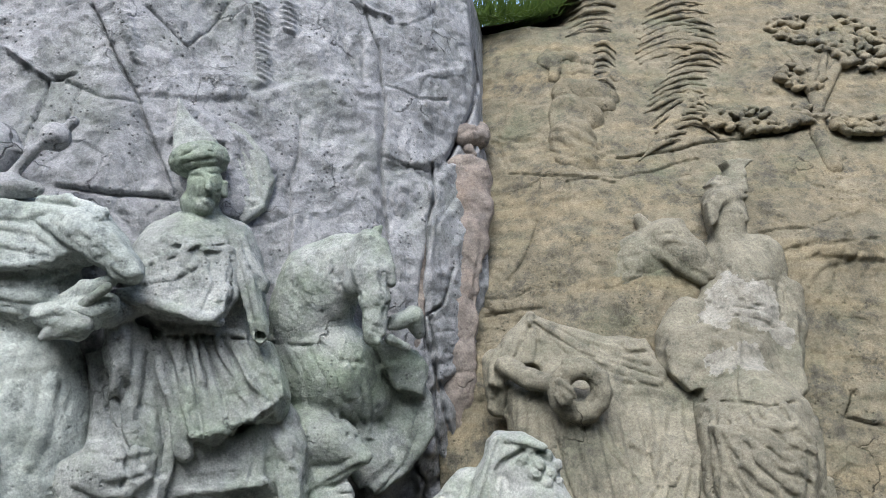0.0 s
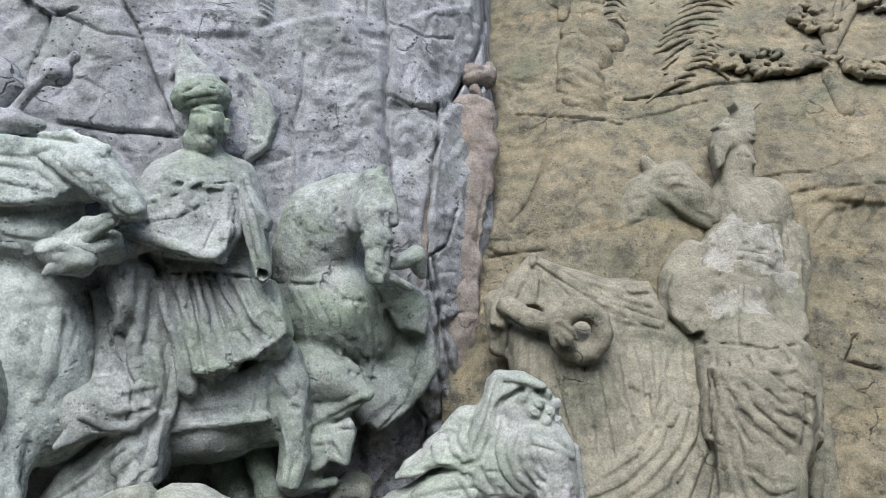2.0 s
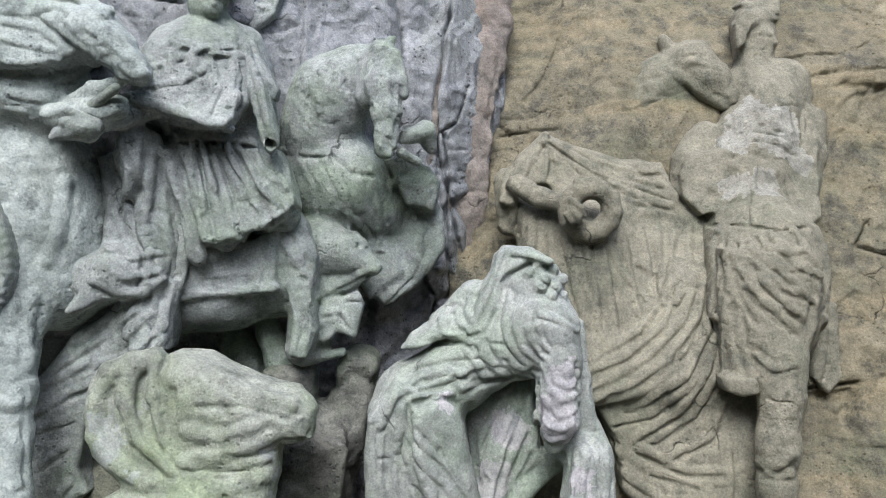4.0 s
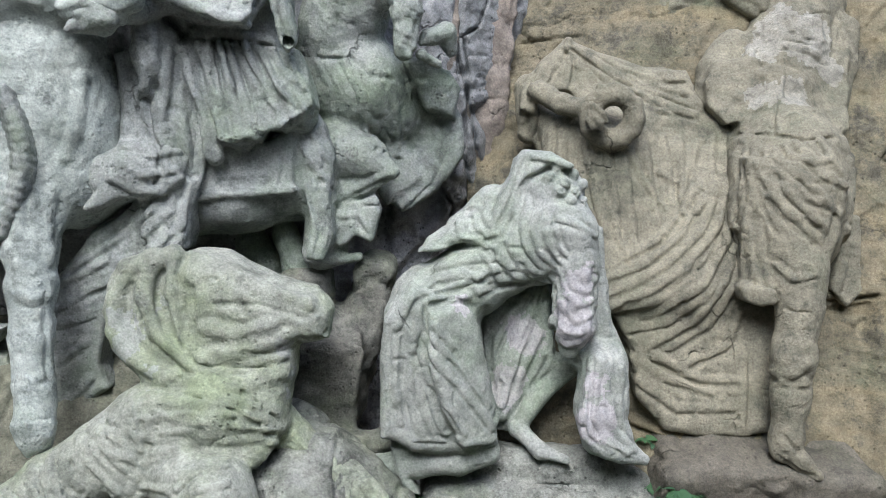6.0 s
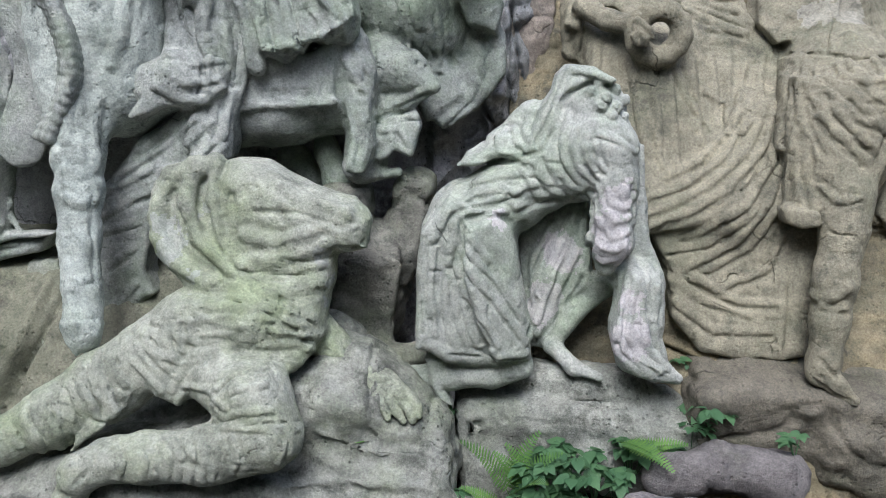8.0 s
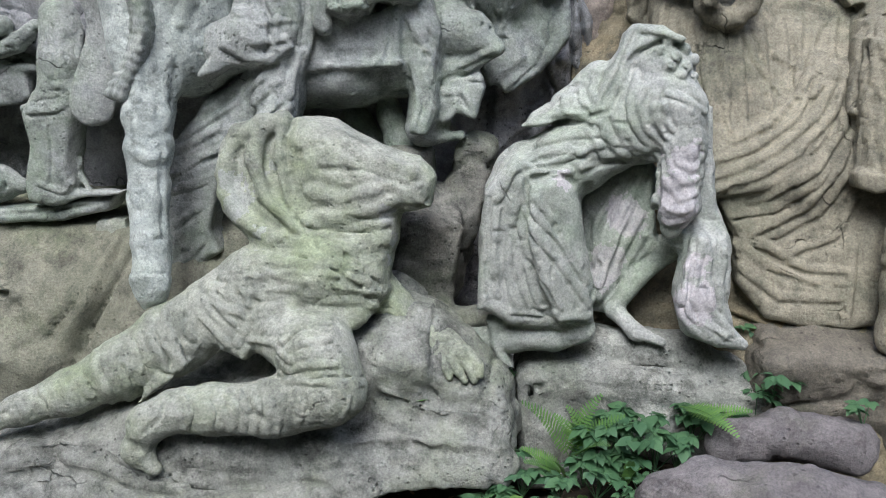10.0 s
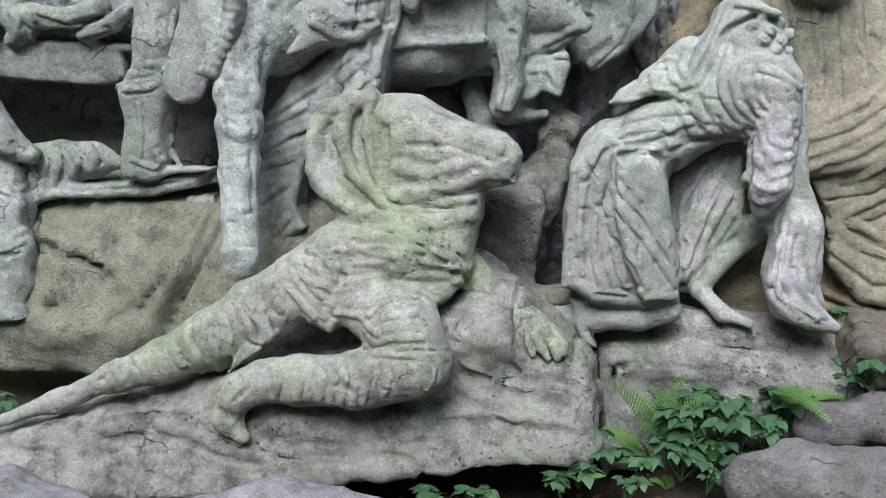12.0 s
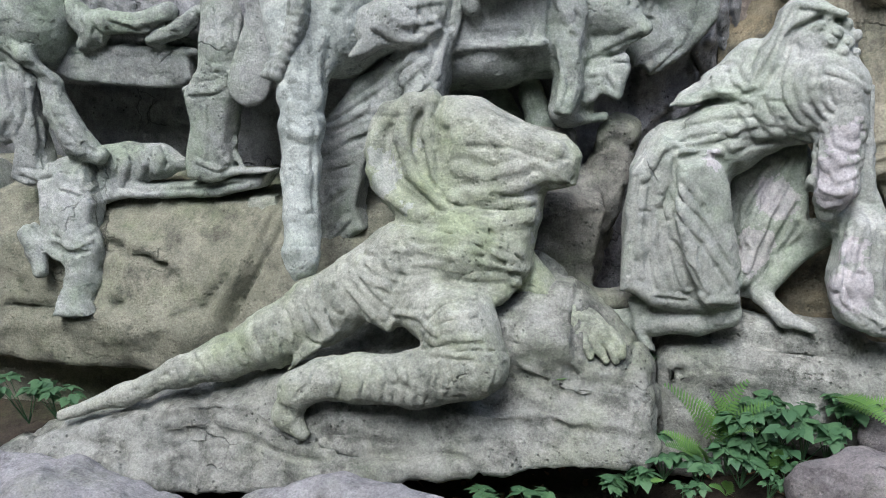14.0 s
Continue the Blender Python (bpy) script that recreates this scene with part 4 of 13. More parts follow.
s.crease(0.0096, 0.0096, (0.105, 2.815, 1.316), (0.122, 2.78, 1.275), (0.165, 2.745, 1.253))
s.fold(0.008, (0.062, 2.822, 1.307, 0.008), (0.07, 2.781, 1.266, 0.008), (0.132, 2.771, 1.25, 0.008))
s.crease(0.0096, 0.0096, (0.052, 2.815, 1.297), (0.061, 2.78, 1.256), (0.123, 2.77, 1.239))
s.fold(0.008, (-0.01, 2.815, 1.24, 0.008), (0.061, 2.786, 1.256, 0.008), (0.115, 2.772, 1.249, 0.008))
s.crease(0.0096, 0.0096, (-0.01, 2.784, 1.23), (0.062, 2.778, 1.243), (0.116, 2.788, 1.234))
s.fold(0.008, (0.294, 2.759, 1.515, 0.008), (0.352, 2.74, 1.507, 0.008), (0.402, 2.726, 1.49, 0.008))
s.crease(0.0096, 0.0096, (0.291, 2.759, 1.501), (0.349, 2.74, 1.494), (0.404, 2.756, 1.476))
s.ball(0.004, (0.344, 2.733, 1.45), (0.023, 0.02, 0.023))
s.ball(0.004, (0.369, 2.755, 1.477), (0.019, 0.02, 0.019))
s.ball(0.004, (0.386, 2.72, 1.436), (0.022, 0.02, 0.022))
s.ball(0.004, (0.372, 2.715, 1.41), (0.019, 0.02, 0.019))
s.ball(0.004, (0.417, 2.759, 1.46), (0.021, 0.02, 0.021))
s.ball(0.004, (0.423, 2.732, 1.409), (0.021, 0.02, 0.021))
s.ball(0.004, (0.45, 2.771, 1.428), (0.019, 0.02, 0.019))
s.ball(0.004, (0.45, 2.75, 1.38), (0.019, 0.02, 0.019))
s.ball(0.004, (0.408, 2.714, 1.383), (0.017, 0.02, 0.017))
s.crease(0.006, 0.01, (0.329, 2.722, 1.451), (0.343, 2.72, 1.437), (0.354, 2.719, 1.451), (0.342, 2.715, 1.459))
s.crease(0.006, 0.01, (0.371, 2.71, 1.436), (0.385, 2.708, 1.423), (0.395, 2.707, 1.436), (0.383, 2.703, 1.445))
s.crease(0.006, 0.01, (0.41, 2.721, 1.41), (0.422, 2.719, 1.398), (0.431, 2.718, 1.41), (0.42, 2.714, 1.418))
s.crease(0.006, 0.01, (0.361, 2.704, 1.411), (0.371, 2.702, 1.401), (0.379, 2.702, 1.411), (0.37, 2.697, 1.417))
s.crease(0.006, 0.01, (0.437, 2.734, 1.381), (0.447, 2.731, 1.371), (0.456, 2.737, 1.381), (0.447, 2.733, 1.388))
s.crease(0.006, 0.01, (0.403, 2.749, 1.46), (0.415, 2.741, 1.448), (0.424, 2.74, 1.461), (0.414, 2.742, 1.468))
s.crease(0.006, 0.006, (0.587, 2.689, 0.602), (0.645, 2.701, 0.564))
s.crease(0.006, 0.006, (0.569, 2.688, 0.589), (0.626, 2.696, 0.558))
s.crease(0.006, 0.006, (0.365, 2.771, 0.545), (0.416, 2.759, 0.531))
carve("kneeling_statue", s, "pale", "pale grey-green stone statue of a hooded kneeling figure, head bowed", "statue", h=0.0053, seed=1, rough=0.0025, worn=[(0.429, 2.655, 1.127, 0.065), (0.415, 2.654, 1.039, 0.066), (0.418, 2.657, 0.968, 0.063), (0.48, 2.689, 0.815, 0.046), (0.491, 2.674, 0.691, 0.06), (0.29, 2.849, 0.923, 0.082), (0.236, 2.84, 0.77, 0.075), (0.079, 2.687, 1.048, 0.046)], bare="bare")

# the reclining headless figure
s = Form()
s.limb(0.05, (-0.678, 2.73, 1.074, 0.132), (-0.515, 2.7, 1.029, 0.108), (-0.397, 2.68, 1.037, 0.064))
s.limb(0.05, (-0.633, 2.71, 0.912, 0.121), (-0.559, 2.68, 0.782, 0.095))
s.plate(0.04, (-0.521, 2.7, 0.983), (0, 0.1), 0.11, 0.07, (-0.79, 1.171), (-0.754, 1.229), (-0.652, 1.211), (-0.521, 1.14), (-0.377, 1.11), (-0.328, 1.054), (-0.33, 0.966), (-0.395, 0.95), (-0.436, 0.952), (-0.438, 0.853), (-0.467, 0.77), (-0.481, 0.696), (-0.594, 0.743), (-0.751, 0.9))
s.limb(0.05, (-0.879, 2.64, 0.704, 0.112), (-0.672, 2.6, 0.736, 0.122), (-0.557, 2.62, 0.739, 0.093))
s.plate(0.04, (-0.732, 2.6, 0.677), (0.1, 0.2), 0.1, 0.05, (-0.918, 0.812), (-0.828, 0.837), (-0.663, 0.831), (-0.534, 0.774), (-0.473, 0.706), (-0.499, 0.634), (-0.541, 0.596), (-0.776, 0.585), (-0.881, 0.489), (-0.957, 0.522), (-1.002, 0.664))
s.limb(0.05, (-0.921, 2.62, 0.677, 0.115), (-1.133, 2.55, 0.525, 0.108), (-1.294, 2.5, 0.429, 0.088), (-1.439, 2.46, 0.362, 0.066), (-1.584, 2.42, 0.315, 0.043), (-1.774, 2.38, 0.227, 0.03), (-1.988, 2.34, 0.149, 0.021))
s.limb(0.03, (-0.819, 2.56, 0.605, 0.102), (-0.652, 2.45, 0.543, 0.114), (-0.596, 2.41, 0.449, 0.106))
s.limb(0.03, (-0.592, 2.39, 0.439, 0.095), (-0.761, 2.38, 0.389, 0.085), (-0.939, 2.37, 0.375, 0.073), (-1.056, 2.36, 0.367, 0.063), (-1.137, 2.34, 0.329, 0.056), (-1.172, 2.33, 0.244, 0.039), (-1.118, 2.32, 0.195, 0.025))
s.limb(0.03, (-0.483, 2.69, 0.672, 0.063), (-0.408, 2.69, 0.554, 0.074), (-0.28, 2.64, 0.516, 0.054), (-0.197, 2.6, 0.495, 0.035))
s.limb(0.006, (-0.229, 2.59, 0.514, 0.018), (-0.192, 2.575, 0.476, 0.016), (-0.175, 2.57, 0.433, 0.011))
s.limb(0.006, (-0.258, 2.59, 0.502, 0.018), (-0.226, 2.575, 0.46, 0.016), (-0.206, 2.57, 0.43, 0.011))
s.limb(0.006, (-0.202, 2.59, 0.526, 0.018), (-0.168, 2.575, 0.488, 0.016), (-0.159, 2.57, 0.453, 0.011))
s.limb(0.006, (-0.294, 2.59, 0.508, 0.018), (-0.265, 2.575, 0.469, 0.016), (-0.254, 2.57, 0.44, 0.011))
s.plate(0.01, (-1.142, 2.47, 0.465), (-0.1, 0.1), 0.035, 0.015, (-1.205, 0.557), (-1.125, 0.575), (-1.044, 0.487), (-1.073, 0.458), (-1.172, 0.375), (-1.212, 0.347), (-1.163, 0.451))
s.plate(0.025, (-0.8, 2.678, 0.952), (-0.1, 0.24), 0.068, 0.028, (-1.002, 1.153), (-0.942, 1.205), (-0.81, 1.231), (-0.793, 1.099), (-0.761, 0.931), (-0.626, 0.834), (-0.489, 0.714), (-0.56, 0.691), (-0.737, 0.799), (-0.894, 0.832), (-0.993, 0.925), (-1.03, 1.042))
s.limb(0.012, (-0.946, 2.69, 1.168, 0.026), (-0.983, 2.66, 1.078, 0.027), (-0.981, 2.64, 0.989, 0.027), (-0.922, 2.62, 0.912, 0.029), (-0.82, 2.59, 0.862, 0.031), (-0.684, 2.56, 0.844, 0.03), (-0.561, 2.58, 0.766, 0.028), (-0.482, 2.61, 0.695, 0.018))
s.limb(0.012, (-0.866, 2.67, 1.204, 0.025), (-0.887, 2.64, 1.093, 0.027), (-0.847, 2.62, 0.988, 0.027), (-0.735, 2.58, 0.904, 0.027), (-0.605, 2.57, 0.829, 0.025))
s.limb(0.012, (-0.797, 2.66, 1.224, 0.018), (-0.803, 2.63, 1.106, 0.021), (-0.767, 2.61, 0.975, 0.021), (-0.683, 2.59, 0.902, 0.018))
s.groove(0.012, (-0.741, 2.6, 1.125, 0.018), (-0.752, 2.59, 1.041, 0.025), (-0.742, 2.58, 0.975, 0.018))
s.limb(0.03, (-0.946, 2.69, 1.172, 0.026), (-0.874, 2.68, 1.196, 0.029), (-0.795, 2.67, 1.217, 0.022))
s.crease(0.016, 0.018, (-0.837, 2.662, 1.164), (-0.849, 2.645, 1.085), (-0.808, 2.599, 0.984), (-0.702, 2.552, 0.893))
s.crease(0.016, 0.02, (-0.931, 2.664, 1.125), (-0.938, 2.648, 1.054), (-0.903, 2.619, 0.95), (-0.799, 2.579, 0.888))
s.crease(0.014, 0.02, (-0.873, 2.58, 0.829), (-0.708, 2.506, 0.823), (-0.584, 2.506, 0.772), (-0.49, 2.544, 0.689))
s.crease(0.012, 0.018, (-0.745, 2.58, 0.927), (-0.63, 2.555, 0.866), (-0.551, 2.543, 0.802), (-0.477, 2.562, 0.731))
s.fold(0.014, (-0.707, 2.575, 0.921, 0.014), (-0.619, 2.582, 0.933, 0.014), (-0.532, 2.583, 0.964, 0.014), (-0.447, 2.597, 0.984, 0.014))
s.fold(0.014, (-0.619, 2.642, 1.181, 0.014), (-0.506, 2.612, 1.118, 0.014), (-0.384, 2.616, 1.085, 0.014))
s.fold(0.014, (-0.627, 2.539, 0.843, 0.014), (-0.544, 2.573, 0.85, 0.014), (-0.46, 2.6, 0.868, 0.014))
s.fold(0.014, (-0.694, 2.591, 1.008, 0.014), (-0.604, 2.587, 0.986, 0.014), (-0.498, 2.583, 1.018, 0.014))
s.crease(0.016, 0.012, (-0.661, 2.594, 1.079), (-0.537, 2.591, 1.081), (-0.397, 2.597, 1.038))
s.crease(0.014, 0.014, (-0.439, 2.607, 0.965), (-0.387, 2.613, 0.97), (-0.338, 2.632, 0.987))
s.crease(0.014, 0.012, (-0.583, 2.576, 0.936), (-0.496, 2.588, 0.93), (-0.44, 2.627, 0.935))
s.crease(0.012, 0.01, (-0.618, 2.581, 0.889), (-0.53, 2.589, 0.889), (-0.454, 2.613, 0.901))
s.fold(0.0075, (-0.865, 2.518, 0.796, 0.007), (-0.77, 2.541, 0.819, 0.007), (-0.639, 2.514, 0.825, 0.007), (-0.536, 2.536, 0.787, 0.007))
s.fold(0.0075, (-0.869, 2.501, 0.755, 0.007), (-0.739, 2.488, 0.775, 0.007), (-0.616, 2.49, 0.779, 0.007), (-0.509, 2.536, 0.744, 0.007))
s.fold(0.0075, (-0.857, 2.493, 0.712, 0.007), (-0.718, 2.476, 0.729, 0.007), (-0.597, 2.49, 0.74, 0.007), (-0.506, 2.523, 0.715, 0.007))
s.fold(0.0075, (-0.843, 2.477, 0.662, 0.007), (-0.718, 2.478, 0.689, 0.007), (-0.597, 2.497, 0.693, 0.007), (-0.514, 2.526, 0.683, 0.007))
s.fold(0.0075, (-0.835, 2.51, 0.782, 0.007), (-0.757, 2.492, 0.755, 0.007), (-0.682, 2.471, 0.756, 0.007))
s.fold(0.0075, (-0.839, 2.494, 0.695, 0.007), (-0.755, 2.485, 0.699, 0.007), (-0.681, 2.474, 0.714, 0.007))
s.fold(0.0075, (-0.901, 2.55, 0.815, 0.007), (-0.851, 2.502, 0.765, 0.007), (-0.855, 2.485, 0.677, 0.007))
s.fold(0.0075, (-0.778, 2.437, 0.641, 0.007), (-0.678, 2.462, 0.669, 0.007), (-0.581, 2.508, 0.652, 0.007), (-0.522, 2.535, 0.626, 0.007))
s.crease(0.008, 0.006, (-0.832, 2.501, 0.739), (-0.699, 2.469, 0.761), (-0.582, 2.503, 0.755))
s.crease(0.008, 0.006, (-0.837, 2.486, 0.688), (-0.698, 2.469, 0.711), (-0.565, 2.513, 0.709))
s.crease(0.008, 0.006, (-0.858, 2.464, 0.628), (-0.798, 2.444, 0.638), (-0.73, 2.456, 0.667), (-0.63, 2.484, 0.667))
s.fold(0.009, (-0.91, 2.58, 0.818, 0.009), (-0.887, 2.5, 0.745, 0.009), (-0.862, 2.478, 0.66, 0.009))
s.crease(0.0108, 0.0108, (-0.893, 2.579, 0.821), (-0.87, 2.499, 0.747), (-0.846, 2.477, 0.663))
s.fold(0.009, (-0.92, 2.487, 0.709, 0.009), (-0.878, 2.47, 0.625, 0.009))
s.crease(0.0108, 0.0108, (-0.955, 2.594, 0.798), (-0.904, 2.487, 0.714), (-0.862, 2.47, 0.63))
s.fold(0.009, (-1.011, 2.541, 0.727, 0.009), (-0.951, 2.47, 0.656, 0.009), (-0.877, 2.466, 0.589, 0.009))
s.crease(0.0108, 0.0108, (-1.03, 2.551, 0.717), (-0.966, 2.469, 0.649), (-0.89, 2.461, 0.584))
s.fold(0.009, (-1.066, 2.531, 0.688, 0.009), (-1, 2.474, 0.614, 0.009), (-0.929, 2.458, 0.55, 0.009))
s.crease(0.0108, 0.0108, (-1.081, 2.531, 0.681), (-1.015, 2.474, 0.607), (-0.948, 2.468, 0.54))
s.fold(0.009, (-1.1, 2.492, 0.639, 0.009), (-1.044, 2.465, 0.567, 0.009))
s.crease(0.0108, 0.0108, (-1.114, 2.486, 0.634), (-1.057, 2.458, 0.562), (-1.034, 2.525, 0.458))
s.fold(0.009, (-1.139, 2.52, 0.648, 0.009), (-1.129, 2.465, 0.607, 0.009), (-1.083, 2.442, 0.542, 0.009), (-1.064, 2.438, 0.47, 0.009))
s.crease(0.0108, 0.0108, (-1.123, 2.521, 0.653), (-1.113, 2.466, 0.611), (-1.069, 2.448, 0.545), (-1.062, 2.476, 0.462))
s.fold(0.009, (-1.194, 2.51, 0.618, 0.009), (-1.169, 2.445, 0.572, 0.009), (-1.128, 2.432, 0.504, 0.009), (-1.12, 2.436, 0.466, 0.009))
s.crease(0.0108, 0.0108, (-1.176, 2.506, 0.625), (-1.154, 2.446, 0.577), (-1.112, 2.434, 0.509), (-1.104, 2.437, 0.471))
s.fold(0.009, (-1.229, 2.447, 0.529, 0.009), (-1.195, 2.431, 0.461, 0.009), (-1.19, 2.438, 0.382, 0.009))
s.crease(0.0108, 0.0108, (-1.244, 2.526, 0.584), (-1.211, 2.443, 0.534), (-1.181, 2.437, 0.463), (-1.172, 2.434, 0.388))
s.fold(0.009, (-1.279, 2.426, 0.493, 0.009), (-1.239, 2.418, 0.423, 0.009), (-1.25, 2.461, 0.349, 0.009))
s.crease(0.0108, 0.0108, (-1.264, 2.428, 0.498), (-1.226, 2.425, 0.426), (-1.245, 2.489, 0.344))
s.fold(0.009, (-1.36, 2.474, 0.5, 0.009), (-1.331, 2.409, 0.456, 0.009), (-1.293, 2.407, 0.402, 0.009), (-1.303, 2.447, 0.339, 0.009))
s.crease(0.0108, 0.0108, (-1.339, 2.466, 0.509), (-1.316, 2.412, 0.461), (-1.278, 2.409, 0.408), (-1.285, 2.444, 0.346))
s.fold(0.009, (-1.385, 2.416, 0.429, 0.009), (-1.352, 2.405, 0.378, 0.009))
s.crease(0.0108, 0.0108, (-1.367, 2.413, 0.437), (-1.337, 2.408, 0.384))
s.fold(0.009, (-0.861, 2.475, 0.625, 0.009), (-0.892, 2.457, 0.554, 0.009))
s.crease(0.0108, 0.0108, (-0.845, 2.458, 0.619), (-0.881, 2.457, 0.543))
s.fold(0.009, (-0.787, 2.469, 0.669, 0.009), (-0.857, 2.461, 0.574, 0.009), (-0.877, 2.468, 0.515, 0.009))
s.crease(0.0108, 0.0108, (-0.771, 2.458, 0.664), (-0.842, 2.456, 0.568))
s.fold(0.009, (-0.971, 2.533, 0.75, 0.009), (-0.883, 2.486, 0.712, 0.009), (-0.829, 2.491, 0.696, 0.009))
s.crease(0.0108, 0.0108, (-0.976, 2.522, 0.738), (-0.892, 2.492, 0.696), (-0.837, 2.491, 0.682))
s.fold(0.009, (-1.035, 2.555, 0.713, 0.009), (-0.933, 2.469, 0.657, 0.009), (-0.86, 2.472, 0.635, 0.009))
s.crease(0.0108, 0.0108, (-1.04, 2.538, 0.703), (-0.941, 2.464, 0.646), (-0.868, 2.466, 0.623))
s.crease(0.01, 0.013, (-0.992, 2.568, 0.76), (-0.956, 2.484, 0.689), (-0.895, 2.466, 0.606))
s.crease(0.01, 0.013, (-1.101, 2.577, 0.684), (-1.068, 2.481, 0.626), (-1.022, 2.482, 0.516))
s.crease(0.01, 0.013, (-1.163, 2.506, 0.631), (-1.142, 2.447, 0.564), (-1.103, 2.442, 0.484))
s.crease(0.01, 0.013, (-1.248, 2.421, 0.478), (-1.226, 2.453, 0.373))
s.crease(0.01, 0.013, (-1.356, 2.416, 0.413), (-1.33, 2.42, 0.356))
s.crease(0.01, 0.013, (-1.149, 2.437, 0.463), (-1.093, 2.438, 0.445), (-1.053, 2.487, 0.465))
s.fold(0.006, (-1.514, 2.411, 0.39, 0.006), (-1.472, 2.384, 0.355, 0.006), (-1.475, 2.405, 0.304, 0.006))
s.crease(0.0072, 0.0072, (-1.528, 2.416, 0.383), (-1.482, 2.384, 0.35), (-1.491, 2.414, 0.294))
s.fold(0.006, (-1.585, 2.389, 0.362, 0.006), (-1.553, 2.372, 0.328, 0.006), (-1.555, 2.383, 0.288, 0.006))
s.crease(0.0072, 0.0072, (-1.596, 2.388, 0.357), (-1.563, 2.371, 0.323), (-1.566, 2.382, 0.284))
s.fold(0.006, (-1.653, 2.379, 0.31, 0.006), (-1.637, 2.381, 0.261, 0.006))
s.crease(0.0072, 0.0072, (-1.664, 2.377, 0.305), (-1.648, 2.38, 0.256))
s.fold(0.008, (-0.736, 2.375, 0.591, 0.008), (-0.679, 2.391, 0.644, 0.008), (-0.601, 2.427, 0.649, 0.008))
s.crease(0.0096, 0.0096, (-0.732, 2.366, 0.581), (-0.675, 2.376, 0.635), (-0.596, 2.413, 0.64))
s.fold(0.008, (-0.748, 2.376, 0.546, 0.008), (-0.669, 2.349, 0.605, 0.008), (-0.59, 2.374, 0.613, 0.008))
s.crease(0.0096, 0.0096, (-0.746, 2.372, 0.533), (-0.668, 2.345, 0.592), (-0.588, 2.37, 0.6))
s.fold(0.008, (-0.745, 2.38, 0.5, 0.008), (-0.647, 2.327, 0.544, 0.008), (-0.566, 2.349, 0.544, 0.008))
s.crease(0.0096, 0.0096, (-0.742, 2.371, 0.489), (-0.646, 2.323, 0.532), (-0.564, 2.34, 0.534))
s.fold(0.008, (-0.699, 2.336, 0.492, 0.008), (-0.592, 2.311, 0.502, 0.008), (-0.494, 2.382, 0.478, 0.008))
s.crease(0.0096, 0.0096, (-0.698, 2.326, 0.482), (-0.592, 2.306, 0.49), (-0.493, 2.372, 0.468))
s.fold(0.008, (-0.733, 2.397, 0.62, 0.008), (-0.669, 2.422, 0.657, 0.008), (-0.592, 2.472, 0.646, 0.008))
s.crease(0.0096, 0.0096, (-0.725, 2.378, 0.613), (-0.661, 2.397, 0.652), (-0.584, 2.447, 0.64))
s.fold(0.008, (-0.677, 2.315, 0.475, 0.008), (-0.655, 2.297, 0.431, 0.008), (-0.675, 2.316, 0.359, 0.008))
s.crease(0.0096, 0.0096, (-0.663, 2.313, 0.477), (-0.642, 2.3, 0.431), (-0.661, 2.313, 0.362))
s.fold(0.008, (-0.756, 2.357, 0.479, 0.008), (-0.716, 2.303, 0.432, 0.008), (-0.733, 2.303, 0.346, 0.008))
s.crease(0.0096, 0.0096, (-0.742, 2.355, 0.482), (-0.702, 2.301, 0.434), (-0.72, 2.307, 0.347))
s.fold(0.008, (-0.826, 2.352, 0.462, 0.008), (-0.784, 2.298, 0.414, 0.008), (-0.805, 2.313, 0.334, 0.008))
s.crease(0.0096, 0.0096, (-0.811, 2.35, 0.465), (-0.77, 2.296, 0.417), (-0.79, 2.306, 0.339))
s.fold(0.008, (-0.895, 2.347, 0.45, 0.008), (-0.855, 2.301, 0.406, 0.008), (-0.871, 2.314, 0.334, 0.008))
s.crease(0.0096, 0.0096, (-0.883, 2.351, 0.451), (-0.843, 2.306, 0.407), (-0.857, 2.313, 0.337))
s.fold(0.008, (-0.963, 2.334, 0.441, 0.008), (-0.924, 2.296, 0.395, 0.008), (-0.934, 2.298, 0.344, 0.008))
s.crease(0.0096, 0.0096, (-0.949, 2.334, 0.444), (-0.91, 2.295, 0.399), (-0.92, 2.298, 0.348))
s.fold(0.008, (-1.025, 2.328, 0.428, 0.008), (-0.993, 2.302, 0.386, 0.008), (-1.008, 2.304, 0.338, 0.008))
s.crease(0.0096, 0.0096, (-1.012, 2.333, 0.429), (-0.978, 2.302, 0.389), (-0.994, 2.303, 0.341))
s.fold(0.008, (-0.558, 2.311, 0.488, 0.008), (-0.526, 2.323, 0.452, 0.008), (-0.54, 2.319, 0.399, 0.008))
s.crease(0.0096, 0.0096, (-0.546, 2.314, 0.49), (-0.514, 2.331, 0.453), (-0.528, 2.322, 0.402))
s.fold(0.008, (-0.854, 2.453, 0.567, 0.008), (-0.767, 2.396, 0.582, 0.008), (-0.702, 2.343, 0.551, 0.008))
s.crease(0.0096, 0.0096, (-0.862, 2.459, 0.552), (-0.774, 2.397, 0.569), (-0.708, 2.344, 0.538))
s.fold(0.008, (-0.857, 2.338, 0.45, 0.008), (-0.819, 2.3, 0.41, 0.008), (-0.835, 2.313, 0.338, 0.008))
s.crease(0.0096, 0.0096, (-0.845, 2.342, 0.451), (-0.806, 2.299, 0.413), (-0.821, 2.311, 0.342))
s.fold(0.008, (-0.79, 2.352, 0.473, 0.008), (-0.748, 2.299, 0.425, 0.008), (-0.762, 2.301, 0.343, 0.008))
s.crease(0.0096, 0.0096, (-0.778, 2.356, 0.474), (-0.735, 2.302, 0.426), (-0.748, 2.3, 0.347))
s.crease(0.011, 0.016, (-0.643, 2.314, 0.505), (-0.546, 2.335, 0.512), (-0.495, 2.423, 0.483))
